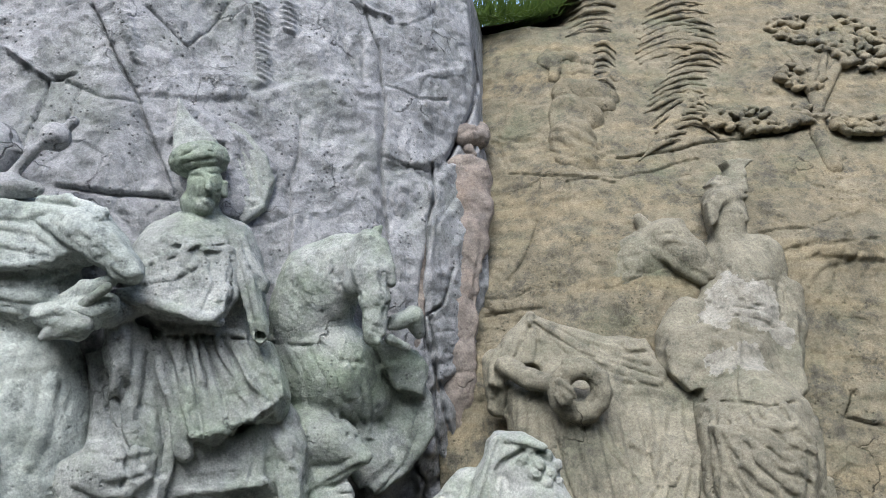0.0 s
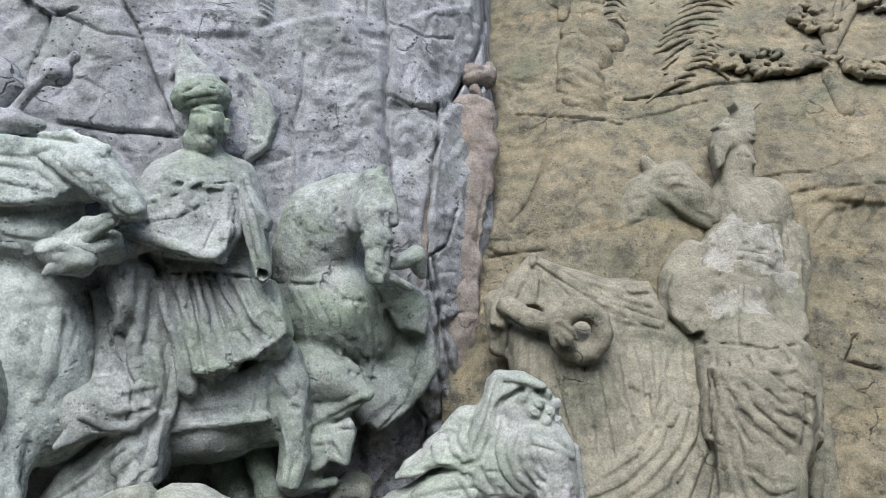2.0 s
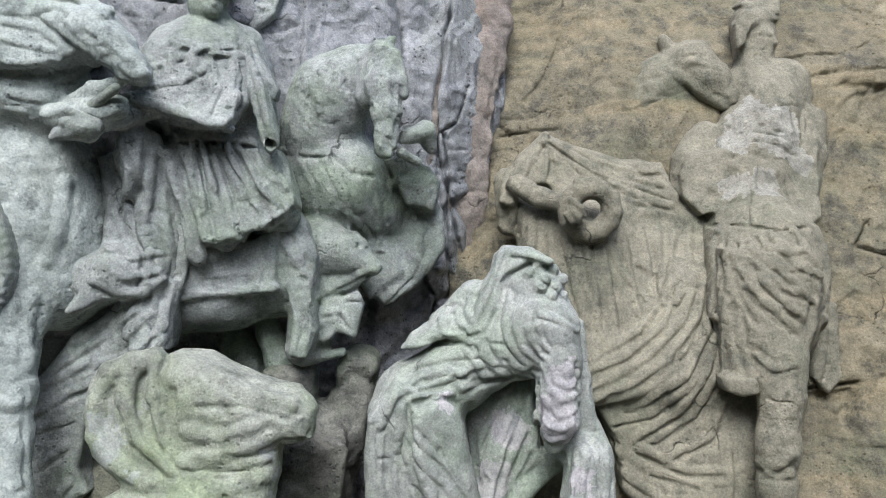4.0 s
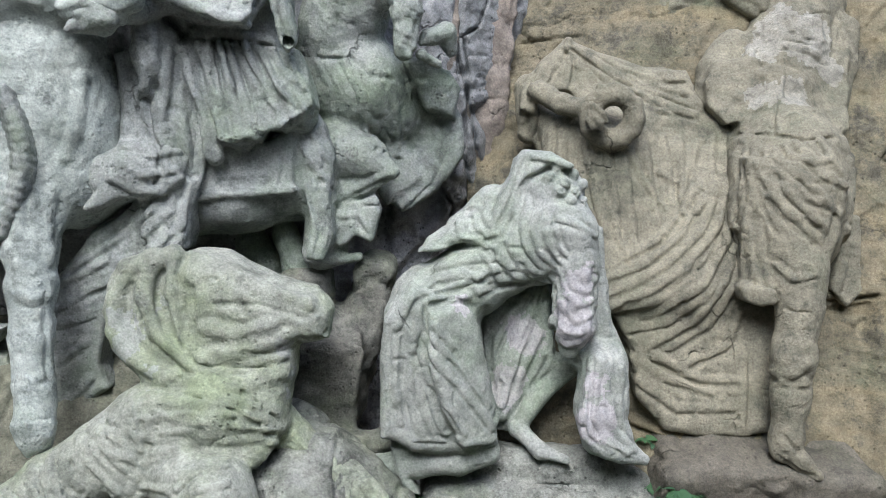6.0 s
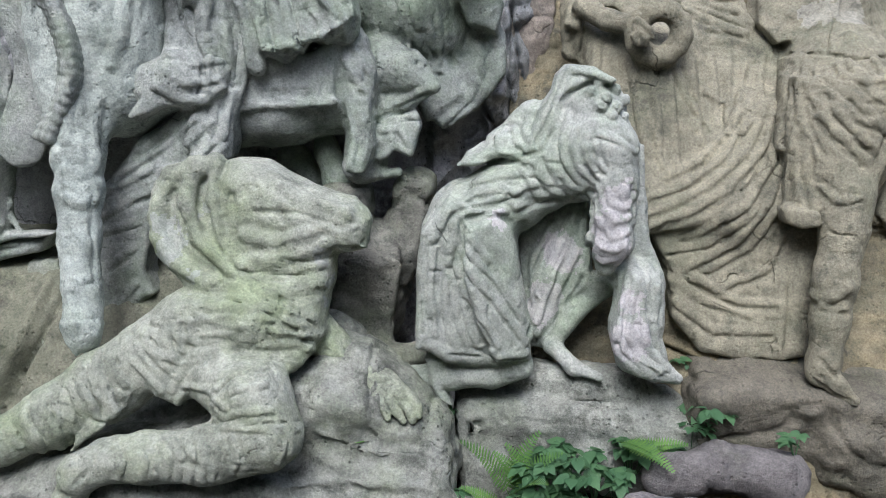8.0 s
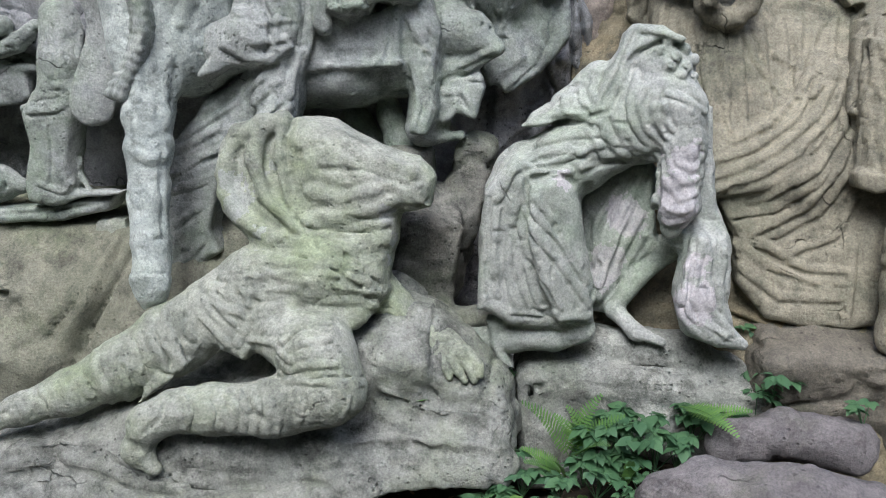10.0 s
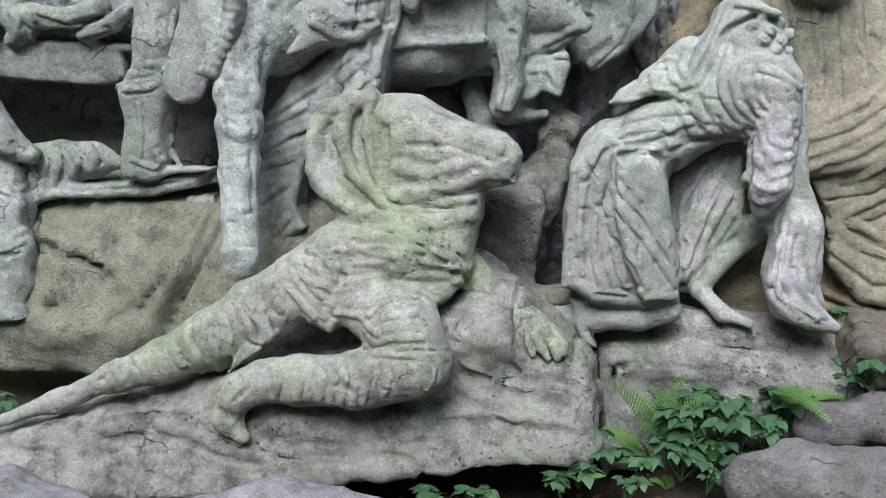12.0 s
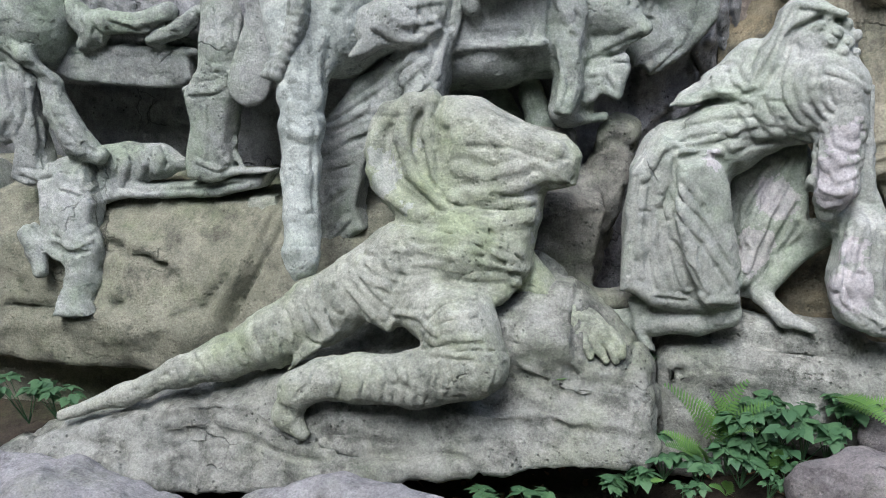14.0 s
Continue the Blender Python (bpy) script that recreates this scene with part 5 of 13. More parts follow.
s.crease(0.011, 0.016, (-0.757, 2.391, 0.558), (-0.757, 2.395, 0.512), (-0.699, 2.333, 0.502))
s.crease(0.011, 0.016, (-1.069, 2.324, 0.425), (-1.079, 2.291, 0.372), (-1.127, 2.28, 0.326))
s.fold(0.01, (-0.498, 2.538, 0.672, 0.01), (-0.437, 2.627, 0.626, 0.01), (-0.363, 2.623, 0.586, 0.01))
s.crease(0.012, 0.012, (-0.504, 2.533, 0.657), (-0.443, 2.622, 0.61), (-0.369, 2.612, 0.572))
s.fold(0.01, (-0.472, 2.64, 0.553, 0.01), (-0.395, 2.609, 0.55, 0.01), (-0.323, 2.602, 0.549, 0.01))
s.crease(0.012, 0.012, (-0.477, 2.657, 0.53), (-0.398, 2.61, 0.532), (-0.325, 2.597, 0.532))
s.fold(0.01, (-0.452, 2.641, 0.507, 0.01), (-0.358, 2.62, 0.493, 0.01))
s.fold(0.01, (-0.438, 2.634, 0.652, 0.01), (-0.373, 2.627, 0.603, 0.01), (-0.327, 2.624, 0.579, 0.01))
s.crease(0.012, 0.012, (-0.447, 2.624, 0.639), (-0.381, 2.616, 0.59), (-0.336, 2.613, 0.567))
s.crease(0.012, 0.015, (-0.344, 2.622, 0.578), (-0.322, 2.594, 0.523))
carve("reclining_statue", s, "mossy", "mossy stone statue of a reclining headless draped figure", "statue", h=0.0056, seed=2, rough=0.003, worn=[(-0.967, 2.63, 1.027, 0.047), (-0.936, 2.603, 0.95, 0.047), (-0.852, 2.57, 0.878, 0.039), (-0.837, 2.648, 1.085, 0.036), (-0.439, 2.644, 0.861, 0.043), (-0.452, 2.629, 0.79, 0.039), (-0.464, 2.611, 0.928, 0.028)], bare="pale")

# the long boulder under it
s = Form()
s.plate(0.05, (-0.9, 2.56, 0.17), (0.08, 0.55), 0.16, 0.05, (-2.254, -0.021), (-2.029, 0.079), (-1.686, 0.203), (-1.298, 0.295), (-0.909, 0.334), (-0.536, 0.423), (-0.331, 0.441), (-0.163, 0.423), (-0.096, 0.381), (-0.052, 0.286), (-0.042, 0.191), (-0.071, 0.139), (-0.247, 0.114), (-0.496, 0.074), (-0.755, 0.067), (-0.976, 0.033), (-1.159, -0.015), (-1.467, -0.043), (-1.735, -0.011), (-2.046, -0.007))
s.limb(0.05, (-0.421, 2.72, 0.436, 0.207), (-0.629, 2.72, 0.336, 0.212), (-0.917, 2.68, 0.219, 0.157), (-1.313, 2.62, 0.096, 0.12), (-1.829, 2.55, 0.002, 0.081))
s.limb(0.06, (-0.501, 2.86, 0.548, 0.137), (-0.317, 2.8, 0.459, 0.115), (-0.178, 2.74, 0.373, 0.094))
s.limb(0.06, (-0.76, 2.86, 0.444, 0.161), (-1.108, 2.76, 0.255, 0.122))
s.crease(0.014, 0.02, (-1.66, 2.281, 0.102), (-1.519, 2.323, 0.15), (-1.384, 2.33, 0.152), (-1.318, 2.312, 0.11))
s.crease(0.014, 0.02, (-1.226, 2.322, 0.116), (-1.122, 2.352, 0.144), (-1.016, 2.373, 0.176), (-0.905, 2.377, 0.168), (-0.797, 2.384, 0.159), (-0.715, 2.396, 0.17), (-0.633, 2.405, 0.181), (-0.552, 2.418, 0.191))
s.crease(0.014, 0.02, (-0.534, 2.496, 0.35), (-0.424, 2.486, 0.29), (-0.315, 2.466, 0.236), (-0.275, 2.436, 0.179))
s.crease(0.014, 0.02, (-0.509, 2.532, 0.489), (-0.4, 2.518, 0.467), (-0.311, 2.538, 0.394))
s.crease(0.014, 0.02, (-0.316, 2.55, 0.482), (-0.226, 2.573, 0.408), (-0.151, 2.534, 0.337))
s.crease(0.014, 0.02, (-1.084, 2.35, 0.14), (-0.934, 2.351, 0.119), (-0.847, 2.366, 0.137), (-0.76, 2.384, 0.154))
s.crease(0.014, 0.02, (-0.398, 2.518, 0.43), (-0.329, 2.542, 0.409), (-0.255, 2.529, 0.347))
s.fold(0.014, (-1.6, 2.366, 0.211, 0.014), (-1.482, 2.373, 0.226, 0.014), (-1.366, 2.382, 0.24, 0.014), (-1.265, 2.373, 0.211, 0.014), (-1.166, 2.366, 0.181, 0.014))
s.crease(0.0168, 0.0168, (-1.595, 2.345, 0.194), (-1.48, 2.358, 0.206), (-1.366, 2.371, 0.218), (-1.265, 2.362, 0.189), (-1.167, 2.355, 0.16))
s.fold(0.014, (-0.504, 2.515, 0.421, 0.014), (-0.413, 2.512, 0.384, 0.014), (-0.324, 2.518, 0.344, 0.014), (-0.212, 2.529, 0.342, 0.014), (-0.1, 2.547, 0.338, 0.014))
s.crease(0.0168, 0.0168, (-0.508, 2.506, 0.399), (-0.418, 2.509, 0.36), (-0.328, 2.509, 0.323), (-0.216, 2.515, 0.323), (-0.105, 2.528, 0.32))
s.fold(0.014, (-0.56, 2.451, 0.252, 0.014), (-0.472, 2.46, 0.258, 0.014), (-0.387, 2.477, 0.26, 0.014), (-0.308, 2.477, 0.26, 0.014), (-0.23, 2.48, 0.258, 0.014), (-0.154, 2.487, 0.254, 0.014), (-0.077, 2.497, 0.249, 0.014))
s.crease(0.0168, 0.0168, (-0.559, 2.442, 0.23), (-0.472, 2.451, 0.236), (-0.386, 2.463, 0.241), (-0.308, 2.468, 0.238), (-0.23, 2.471, 0.237), (-0.154, 2.472, 0.236), (-0.078, 2.482, 0.231))
carve("boulder", s, "boulder", "long lichen-grey boulder under the reclining figure", "boulder", h=0.012, seed=3, rough=0.006, chip=0.034)

# the block under the kneeling figure
s = Form()
s.block(0.05, (0.399, 3, 0.273), (0.431, 0.26, 0.156), (4, 2, -4), 0.05)
s.block(0.05, (0.134, 2.98, 0.192), (0.169, 0.24, 0.209), (0, 3, 6), 0.05)
s.limb(0.03, (0.202, 2.9, 0.466, 0.078), (0.387, 2.9, 0.451, 0.078), (0.546, 2.88, 0.45, 0.073))
s.limb(0.03, (0.654, 2.86, 0.388, 0.086), (0.686, 2.84, 0.368, 0.076))
s.groove(0.01, (-0.035, 2.778, 0.328, 0.003), (0.053, 2.727, 0.36, 0.008), (0.138, 2.732, 0.368, 0.008), (0.214, 2.735, 0.372, 0.008), (0.284, 2.736, 0.375, 0.008), (0.353, 2.737, 0.379, 0.008), (0.422, 2.736, 0.386, 0.008), (0.49, 2.738, 0.394, 0.008), (0.558, 2.743, 0.4, 0.008), (0.628, 2.755, 0.405, 0.003))
carve("boulder", s, "boulder", "squared grey rock slab under the kneeling figure", "boulder", h=0.012, seed=4, rough=0.006, chip=0.018)

# the near horse
s = Form()
s.limb(0.06, (-1.293, 2.86, 2.157, 0.172), (-1.162, 2.84, 2.187, 0.13), (-1.042, 2.8, 2.196, 0.093))
s.limb(0.03, (-1.073, 2.74, 2.233, 0.063), (-0.974, 2.7, 2.198, 0.065), (-0.896, 2.67, 2.14, 0.058), (-0.834, 2.64, 2.075, 0.04), (-0.805, 2.62, 2.054, 0.027))
s.limb(0.02, (-1.038, 2.74, 2.171, 0.059), (-0.98, 2.72, 2.131, 0.038))
s.plate(0.012, (-1.021, 2.72, 2.159), (0.1, 0.2), 0.05, 0.02, (-1.335, 2.299), (-1.207, 2.312), (-1.074, 2.286), (-0.931, 2.272), (-0.895, 2.229), (-0.848, 2.146), (-0.814, 2.074), (-0.826, 2.039), (-0.884, 2.055), (-0.945, 2.109), (-1.004, 2.128), (-1.058, 2.098), (-1.153, 2.082), (-1.313, 2.103))
s.limb(0.01, (-1.117, 2.72, 2.307, 0.012), (-1.029, 2.71, 2.306, 0.014), (-0.923, 2.7, 2.263, 0.016))
s.limb(0.01, (-0.91, 2.69, 2.258, 0.017), (-0.923, 2.69, 2.227, 0.021))
s.limb(0.05, (-1.307, 2.82, 2.028, 0.124), (-1.169, 2.82, 2.024, 0.11), (-1.09, 2.84, 2.022, 0.072))
s.limb(0.02, (-1.053, 2.74, 1.986, 0.028), (-0.955, 2.7, 2.025, 0.031), (-0.882, 2.68, 2.052, 0.02))
s.limb(0.02, (-1.095, 2.72, 1.946, 0.038), (-0.988, 2.7, 1.955, 0.041), (-0.905, 2.7, 1.972, 0.034))
s.limb(0.02, (-1.078, 2.72, 1.894, 0.024), (-0.991, 2.71, 1.89, 0.024), (-0.949, 2.71, 1.92, 0.02))
s.groove(0.015, (-0.982, 2.68, 2.082, 0.022), (-0.947, 2.7, 2.073, 0.029), (-0.899, 2.68, 2.08, 0.014))
s.limb(0.06, (-1.221, 2.96, 1.813, 0.194), (-1.236, 2.96, 1.631, 0.216), (-1.208, 2.94, 1.453, 0.19))
s.limb(0.06, (-1.762, 3.1, 1.833, 0.211), (-1.481, 3.06, 1.747, 0.209))
s.limb(0.03, (-1.076, 2.92, 1.415, 0.081), (-0.941, 2.88, 1.466, 0.08), (-0.906, 2.88, 1.43, 0.071))
s.limb(0.05, (-1.285, 2.94, 1.76, 0.221), (-1.289, 2.9, 1.578, 0.165), (-1.292, 2.84, 1.435, 0.12), (-1.281, 2.8, 1.33, 0.097))
s.limb(0.03, (-1.281, 2.8, 1.33, 0.097), (-1.268, 2.74, 1.21, 0.076), (-1.252, 2.7, 1.109, 0.072), (-1.241, 2.66, 0.956, 0.06), (-1.225, 2.62, 0.822, 0.054), (-1.218, 2.6, 0.756, 0.054))
s.limb(0.02, (-1.218, 2.6, 0.756, 0.056), (-1.212, 2.58, 0.712, 0.062), (-1.21, 2.57, 0.675, 0.052))
s.limb(0.012, (-1.246, 2.58, 0.726, 0.024), (-1.24, 2.56, 0.678, 0.021), (-1.226, 2.55, 0.628, 0.016))
s.limb(0.012, (-1.19, 2.58, 0.726, 0.028), (-1.173, 2.56, 0.697, 0.024), (-1.154, 2.56, 0.719, 0.014))
s.ball(0.03, (-1.246, 2.7, 1.127), (0.067, 0.06, 0.046))
s.crease(0.014, 0.012, (-1.283, 2.641, 1.154), (-1.263, 2.619, 1.053), (-1.252, 2.601, 0.978), (-1.243, 2.587, 0.902))
s.crease(0.014, 0.012, (-1.187, 2.656, 1.135), (-1.191, 2.634, 0.998), (-1.186, 2.623, 0.911), (-1.173, 2.593, 0.83))
s.fold(0.012, (-1.269, 2.653, 1.187, 0.012), (-1.226, 2.651, 1.17, 0.012), (-1.189, 2.71, 1.188, 0.012))
s.fold(0.012, (-1.261, 2.623, 1.105, 0.012), (-1.213, 2.629, 1.087, 0.012), (-1.18, 2.673, 1.097, 0.012))
s.fold(0.012, (-1.152, 2.759, 1.509, 0.012), (-1.115, 2.768, 1.596, 0.012), (-1.105, 2.777, 1.673, 0.012), (-1.098, 2.795, 1.751, 0.012))
s.fold(0.012, (-1.294, 2.722, 1.51, 0.012), (-1.278, 2.703, 1.373, 0.012), (-1.275, 2.681, 1.271, 0.012))
s.fold(0.012, (-1.189, 2.745, 1.405, 0.012), (-1.207, 2.729, 1.301, 0.012), (-1.187, 2.699, 1.199, 0.012))
s.crease(0.008, 0.012, (-1.218, 2.528, 0.752), (-1.186, 2.526, 0.74), (-1.161, 2.552, 0.744))
s.crease(0.008, 0.014, (-1.194, 2.52, 0.737), (-1.193, 2.52, 0.693))
s.fold(0.008, (-1.118, 2.681, 2.252, 0.008), (-1.007, 2.653, 2.159, 0.008), (-0.899, 2.628, 2.085, 0.008))
s.crease(0.0096, 0.0096, (-1.125, 2.68, 2.241), (-1.02, 2.668, 2.15))
s.fold(0.008, (-1.052, 2.683, 2.268, 0.008), (-0.95, 2.63, 2.188, 0.008), (-0.834, 2.603, 2.097, 0.008))
s.crease(0.0096, 0.0096, (-1.058, 2.677, 2.256), (-0.957, 2.629, 2.178), (-0.84, 2.596, 2.086))
s.fold(0.008, (-1.209, 2.662, 2.217, 0.008), (-1.113, 2.671, 2.199, 0.008), (-1.045, 2.666, 2.144, 0.008))
s.crease(0.0096, 0.0096, (-1.213, 2.662, 2.205), (-1.116, 2.666, 2.186), (-1.047, 2.661, 2.132))
s.fold(0.008, (-1.203, 2.652, 2.165, 0.008), (-1.125, 2.661, 2.146, 0.008), (-1.028, 2.668, 2.127, 0.008))
s.crease(0.0096, 0.0096, (-1.206, 2.653, 2.152), (-1.125, 2.656, 2.133), (-1.033, 2.674, 2.115))
s.fold(0.008, (-1.198, 2.643, 2.096, 0.008), (-1.106, 2.656, 2.094, 0.008), (-1.076, 2.754, 2.068, 0.008))
s.crease(0.0096, 0.0096, (-1.222, 2.693, 2.089), (-1.126, 2.701, 2.086), (-1.078, 2.754, 2.055))
s.fold(0.008, (-1.221, 2.7, 2.017, 0.008), (-1.142, 2.709, 1.998, 0.008), (-1.073, 2.747, 2.015, 0.008))
s.crease(0.0096, 0.0096, (-1.221, 2.701, 2.004), (-1.142, 2.71, 1.985), (-1.06, 2.714, 1.999))
s.fold(0.008, (-1.227, 2.715, 1.967, 0.008), (-1.117, 2.69, 1.945, 0.008), (-1.028, 2.671, 1.966, 0.008))
s.crease(0.0096, 0.0096, (-1.231, 2.727, 1.955), (-1.116, 2.691, 1.932), (-1.025, 2.666, 1.953))
s.fold(0.008, (-1.114, 2.712, 2.306, 0.008), (-1.025, 2.701, 2.296, 0.008), (-0.901, 2.682, 2.245, 0.008))
s.crease(0.0096, 0.0096, (-1.113, 2.702, 2.291), (-1.029, 2.702, 2.283), (-0.904, 2.683, 2.233))
s.fold(0.008, (-0.859, 2.63, 2.168, 0.008), (-0.822, 2.617, 2.115, 0.008), (-0.796, 2.61, 2.08, 0.008))
s.crease(0.0096, 0.0096, (-0.866, 2.617, 2.159), (-0.829, 2.603, 2.106), (-0.804, 2.602, 2.072))
s.fold(0.008, (-0.99, 2.659, 1.964, 0.008), (-0.946, 2.675, 1.938, 0.008), (-0.896, 2.672, 1.962, 0.008))
s.crease(0.0096, 0.0096, (-0.988, 2.654, 1.951), (-0.948, 2.682, 1.926), (-0.898, 2.678, 1.949))
s.fold(0.008, (-1.051, 2.691, 1.917, 0.008), (-0.965, 2.683, 1.914, 0.008), (-0.918, 2.691, 1.938, 0.008))
s.crease(0.0096, 0.0096, (-1.049, 2.692, 1.905), (-0.965, 2.69, 1.901))
s.fold(0.008, (-1.188, 2.698, 2.05, 0.008), (-1.114, 2.722, 2.049, 0.008), (-1.04, 2.797, 2.089, 0.008))
s.crease(0.0096, 0.0096, (-1.186, 2.7, 2.037), (-1.112, 2.724, 2.036), (-1.038, 2.799, 2.075))
s.fold(0.008, (-1.214, 2.673, 2.253, 0.008), (-1.149, 2.676, 2.243, 0.008), (-1.071, 2.689, 2.269, 0.008))
s.crease(0.0096, 0.0096, (-1.211, 2.67, 2.24), (-1.146, 2.673, 2.229), (-1.066, 2.681, 2.254))
s.fold(0.008, (-0.859, 2.603, 2.081, 0.008), (-0.824, 2.598, 2.054, 0.008), (-0.787, 2.602, 2.059, 0.008))
s.crease(0.0096, 0.0096, (-0.862, 2.604, 2.069), (-0.83, 2.604, 2.043), (-0.79, 2.602, 2.046))
s.ball(0.006, (-0.815, 2.61, 2.087), (0.015, 0.015, 0.015))
s.crease(0.007, 0.01, (-0.822, 2.6, 2.093), (-0.808, 2.606, 2.08))
s.ball(0.006, (-0.923, 2.658, 2.229), (0.019, 0.019, 0.019))
s.crease(0.006, 0.008, (-0.933, 2.642, 2.23), (-0.908, 2.652, 2.22))
s.fold(0.006, (-0.997, 2.673, 2.13, 0.006), (-0.91, 2.61, 2.15, 0.006), (-0.889, 2.728, 2.217, 0.006))
s.crease(0.0072, 0.0072, (-0.993, 2.675, 2.122), (-0.904, 2.607, 2.141), (-0.883, 2.725, 2.208))
s.fold(0.006, (-0.969, 2.686, 2.274, 0.006), (-0.904, 2.616, 2.168, 0.006), (-0.863, 2.618, 2.049, 0.006))
s.crease(0.0072, 0.0072, (-0.978, 2.684, 2.27), (-0.912, 2.614, 2.164), (-0.885, 2.661, 2.05))
s.fold(0.006, (-0.928, 2.668, 1.963, 0.006), (-0.923, 2.683, 1.938, 0.006), (-0.936, 2.706, 1.909, 0.006))
s.fold(0.006, (-0.908, 2.667, 1.97, 0.006), (-0.904, 2.689, 1.944, 0.006))
carve("horse_statue", s, "horse", "pale mottled stone horse with a bowed head", "statue", h=0.0075, seed=5, rough=0.004)

# braided fringe of the saddle cloth
s = Form()
s.limb(0.0024, (-1.371, 2.76, 1.716, 0.016), (-1.299, 2.69, 1.706, 0.023), (-1.287, 2.74, 1.691, 0.018))
s.limb(0.0024, (-1.359, 2.76, 1.687, 0.016), (-1.288, 2.69, 1.678, 0.023), (-1.275, 2.74, 1.663, 0.018))
s.limb(0.0024, (-1.348, 2.76, 1.659, 0.016), (-1.277, 2.69, 1.651, 0.023), (-1.264, 2.74, 1.634, 0.018))
s.limb(0.0024, (-1.339, 2.76, 1.63, 0.016), (-1.268, 2.69, 1.623, 0.023), (-1.255, 2.74, 1.606, 0.018))
s.limb(0.0024, (-1.331, 2.76, 1.601, 0.016), (-1.26, 2.69, 1.595, 0.023), (-1.246, 2.74, 1.577, 0.018))
s.limb(0.0024, (-1.325, 2.76, 1.573, 0.016), (-1.254, 2.69, 1.567, 0.023), (-1.24, 2.74, 1.549, 0.018))
s.limb(0.0024, (-1.321, 2.76, 1.544, 0.016), (-1.251, 2.69, 1.538, 0.023), (-1.237, 2.74, 1.52, 0.018))
s.limb(0.0024, (-1.32, 2.76, 1.515, 0.016), (-1.25, 2.69, 1.51, 0.023), (-1.236, 2.74, 1.491, 0.018))
s.limb(0.0024, (-1.323, 2.76, 1.486, 0.016), (-1.252, 2.69, 1.482, 0.023), (-1.238, 2.74, 1.462, 0.018))
s.limb(0.0024, (-1.328, 2.76, 1.457, 0.016), (-1.257, 2.69, 1.453, 0.023), (-1.243, 2.74, 1.433, 0.018))
s.limb(0.0024, (-1.336, 2.76, 1.427, 0.016), (-1.264, 2.69, 1.425, 0.023), (-1.251, 2.74, 1.404, 0.018))
s.limb(0.0024, (-1.346, 2.76, 1.398, 0.016), (-1.275, 2.69, 1.396, 0.023), (-1.261, 2.74, 1.375, 0.018))
s.limb(0.0024, (-1.359, 2.76, 1.369, 0.016), (-1.287, 2.69, 1.368, 0.023), (-1.273, 2.74, 1.346, 0.018))
s.limb(0.0024, (-1.373, 2.76, 1.339, 0.016), (-1.301, 2.69, 1.339, 0.023), (-1.288, 2.74, 1.316, 0.018))
s.limb(0.0024, (-1.389, 2.76, 1.31, 0.016), (-1.316, 2.69, 1.31, 0.023), (-1.303, 2.74, 1.287, 0.018))
s.limb(0.0024, (-1.405, 2.76, 1.28, 0.016), (-1.332, 2.69, 1.281, 0.023), (-1.319, 2.74, 1.257, 0.018))
s.limb(0.018, (-1.488, 2.86, 1.73, 0.09), (-1.425, 2.86, 1.499, 0.078), (-1.51, 2.86, 1.242, 0.084), flat=0.4)
carve("saddle_cloth", s, "rider", "grey stone saddle cloth edged with a twisted fringe", "carving", h=0.008, seed=6, rough=0.002)

# the turbaned rider
s = Form()
s.limb(0.03, (-0.788, 2.98, 2.173, 0.102), (-0.69, 2.96, 2.206, 0.093), (-0.581, 2.98, 2.186, 0.078))
s.limb(0.036, (-0.7, 2.96, 2.111, 0.165), (-0.707, 2.95, 2.016, 0.155))
s.ball(0.05, (-0.743, 2.93, 2.068), (0.183, 0.13, 0.15), (0, 15, 0))
s.limb(0.03, (-0.844, 2.98, 2.099, 0.098), (-0.858, 2.96, 2.003, 0.07))
s.limb(0.03, (-0.567, 3, 2.111, 0.089), (-0.553, 3.02, 1.939, 0.079))
s.limb(0.03, (-0.638, 3.02, 1.942, 0.139), (-0.63, 3.02, 1.846, 0.135))
s.limb(0.009, (-0.851, 2.82, 2.012, 0.028), (-0.733, 2.79, 1.962, 0.028), (-0.587, 2.8, 1.916, 0.02))
s.groove(0.012, (-0.821, 2.86, 1.92, 0.021), (-0.721, 2.85, 1.898, 0.022), (-0.59, 2.86, 1.879, 0.019))
s.limb(0.009, (-0.573, 2.88, 2.136, 0.027), (-0.574, 2.83, 2.003, 0.037), (-0.594, 2.82, 1.935, 0.022))
s.limb(0.0072, (-0.58, 2.92, 2.197, 0.027), (-0.507, 2.86, 2.04, 0.03), (-0.473, 2.84, 1.906, 0.034), (-0.47, 2.84, 1.877, 0.034))
s.limb(0.03, (-0.733, 2.98, 1.849, 0.118), (-0.693, 2.96, 1.7, 0.117), (-0.637, 2.95, 1.579, 0.081))
s.limb(0.03, (-0.604, 2.98, 1.826, 0.118), (-0.509, 2.96, 1.692, 0.117), (-0.453, 2.95, 1.644, 0.058))
s.limb(0.024, (-0.794, 3, 1.871, 0.069), (-0.794, 3, 1.795, 0.079))
s.limb(0.012, (-0.845, 2.85, 1.996, 0.052), (-0.923, 2.76, 1.949, 0.044), (-0.971, 2.7, 1.931, 0.036), (-1.022, 2.66, 1.915, 0.028))
s.ball(0.02, (-1.001, 2.67, 1.91), (0.06, 0.04, 0.032), (0, 8, 0))
s.limb(0.0072, (-1.019, 2.65, 1.915, 0.017), (-1.056, 2.63, 1.891, 0.014))
s.limb(0.0072, (-1.015, 2.65, 1.893, 0.017), (-1.068, 2.63, 1.878, 0.012))
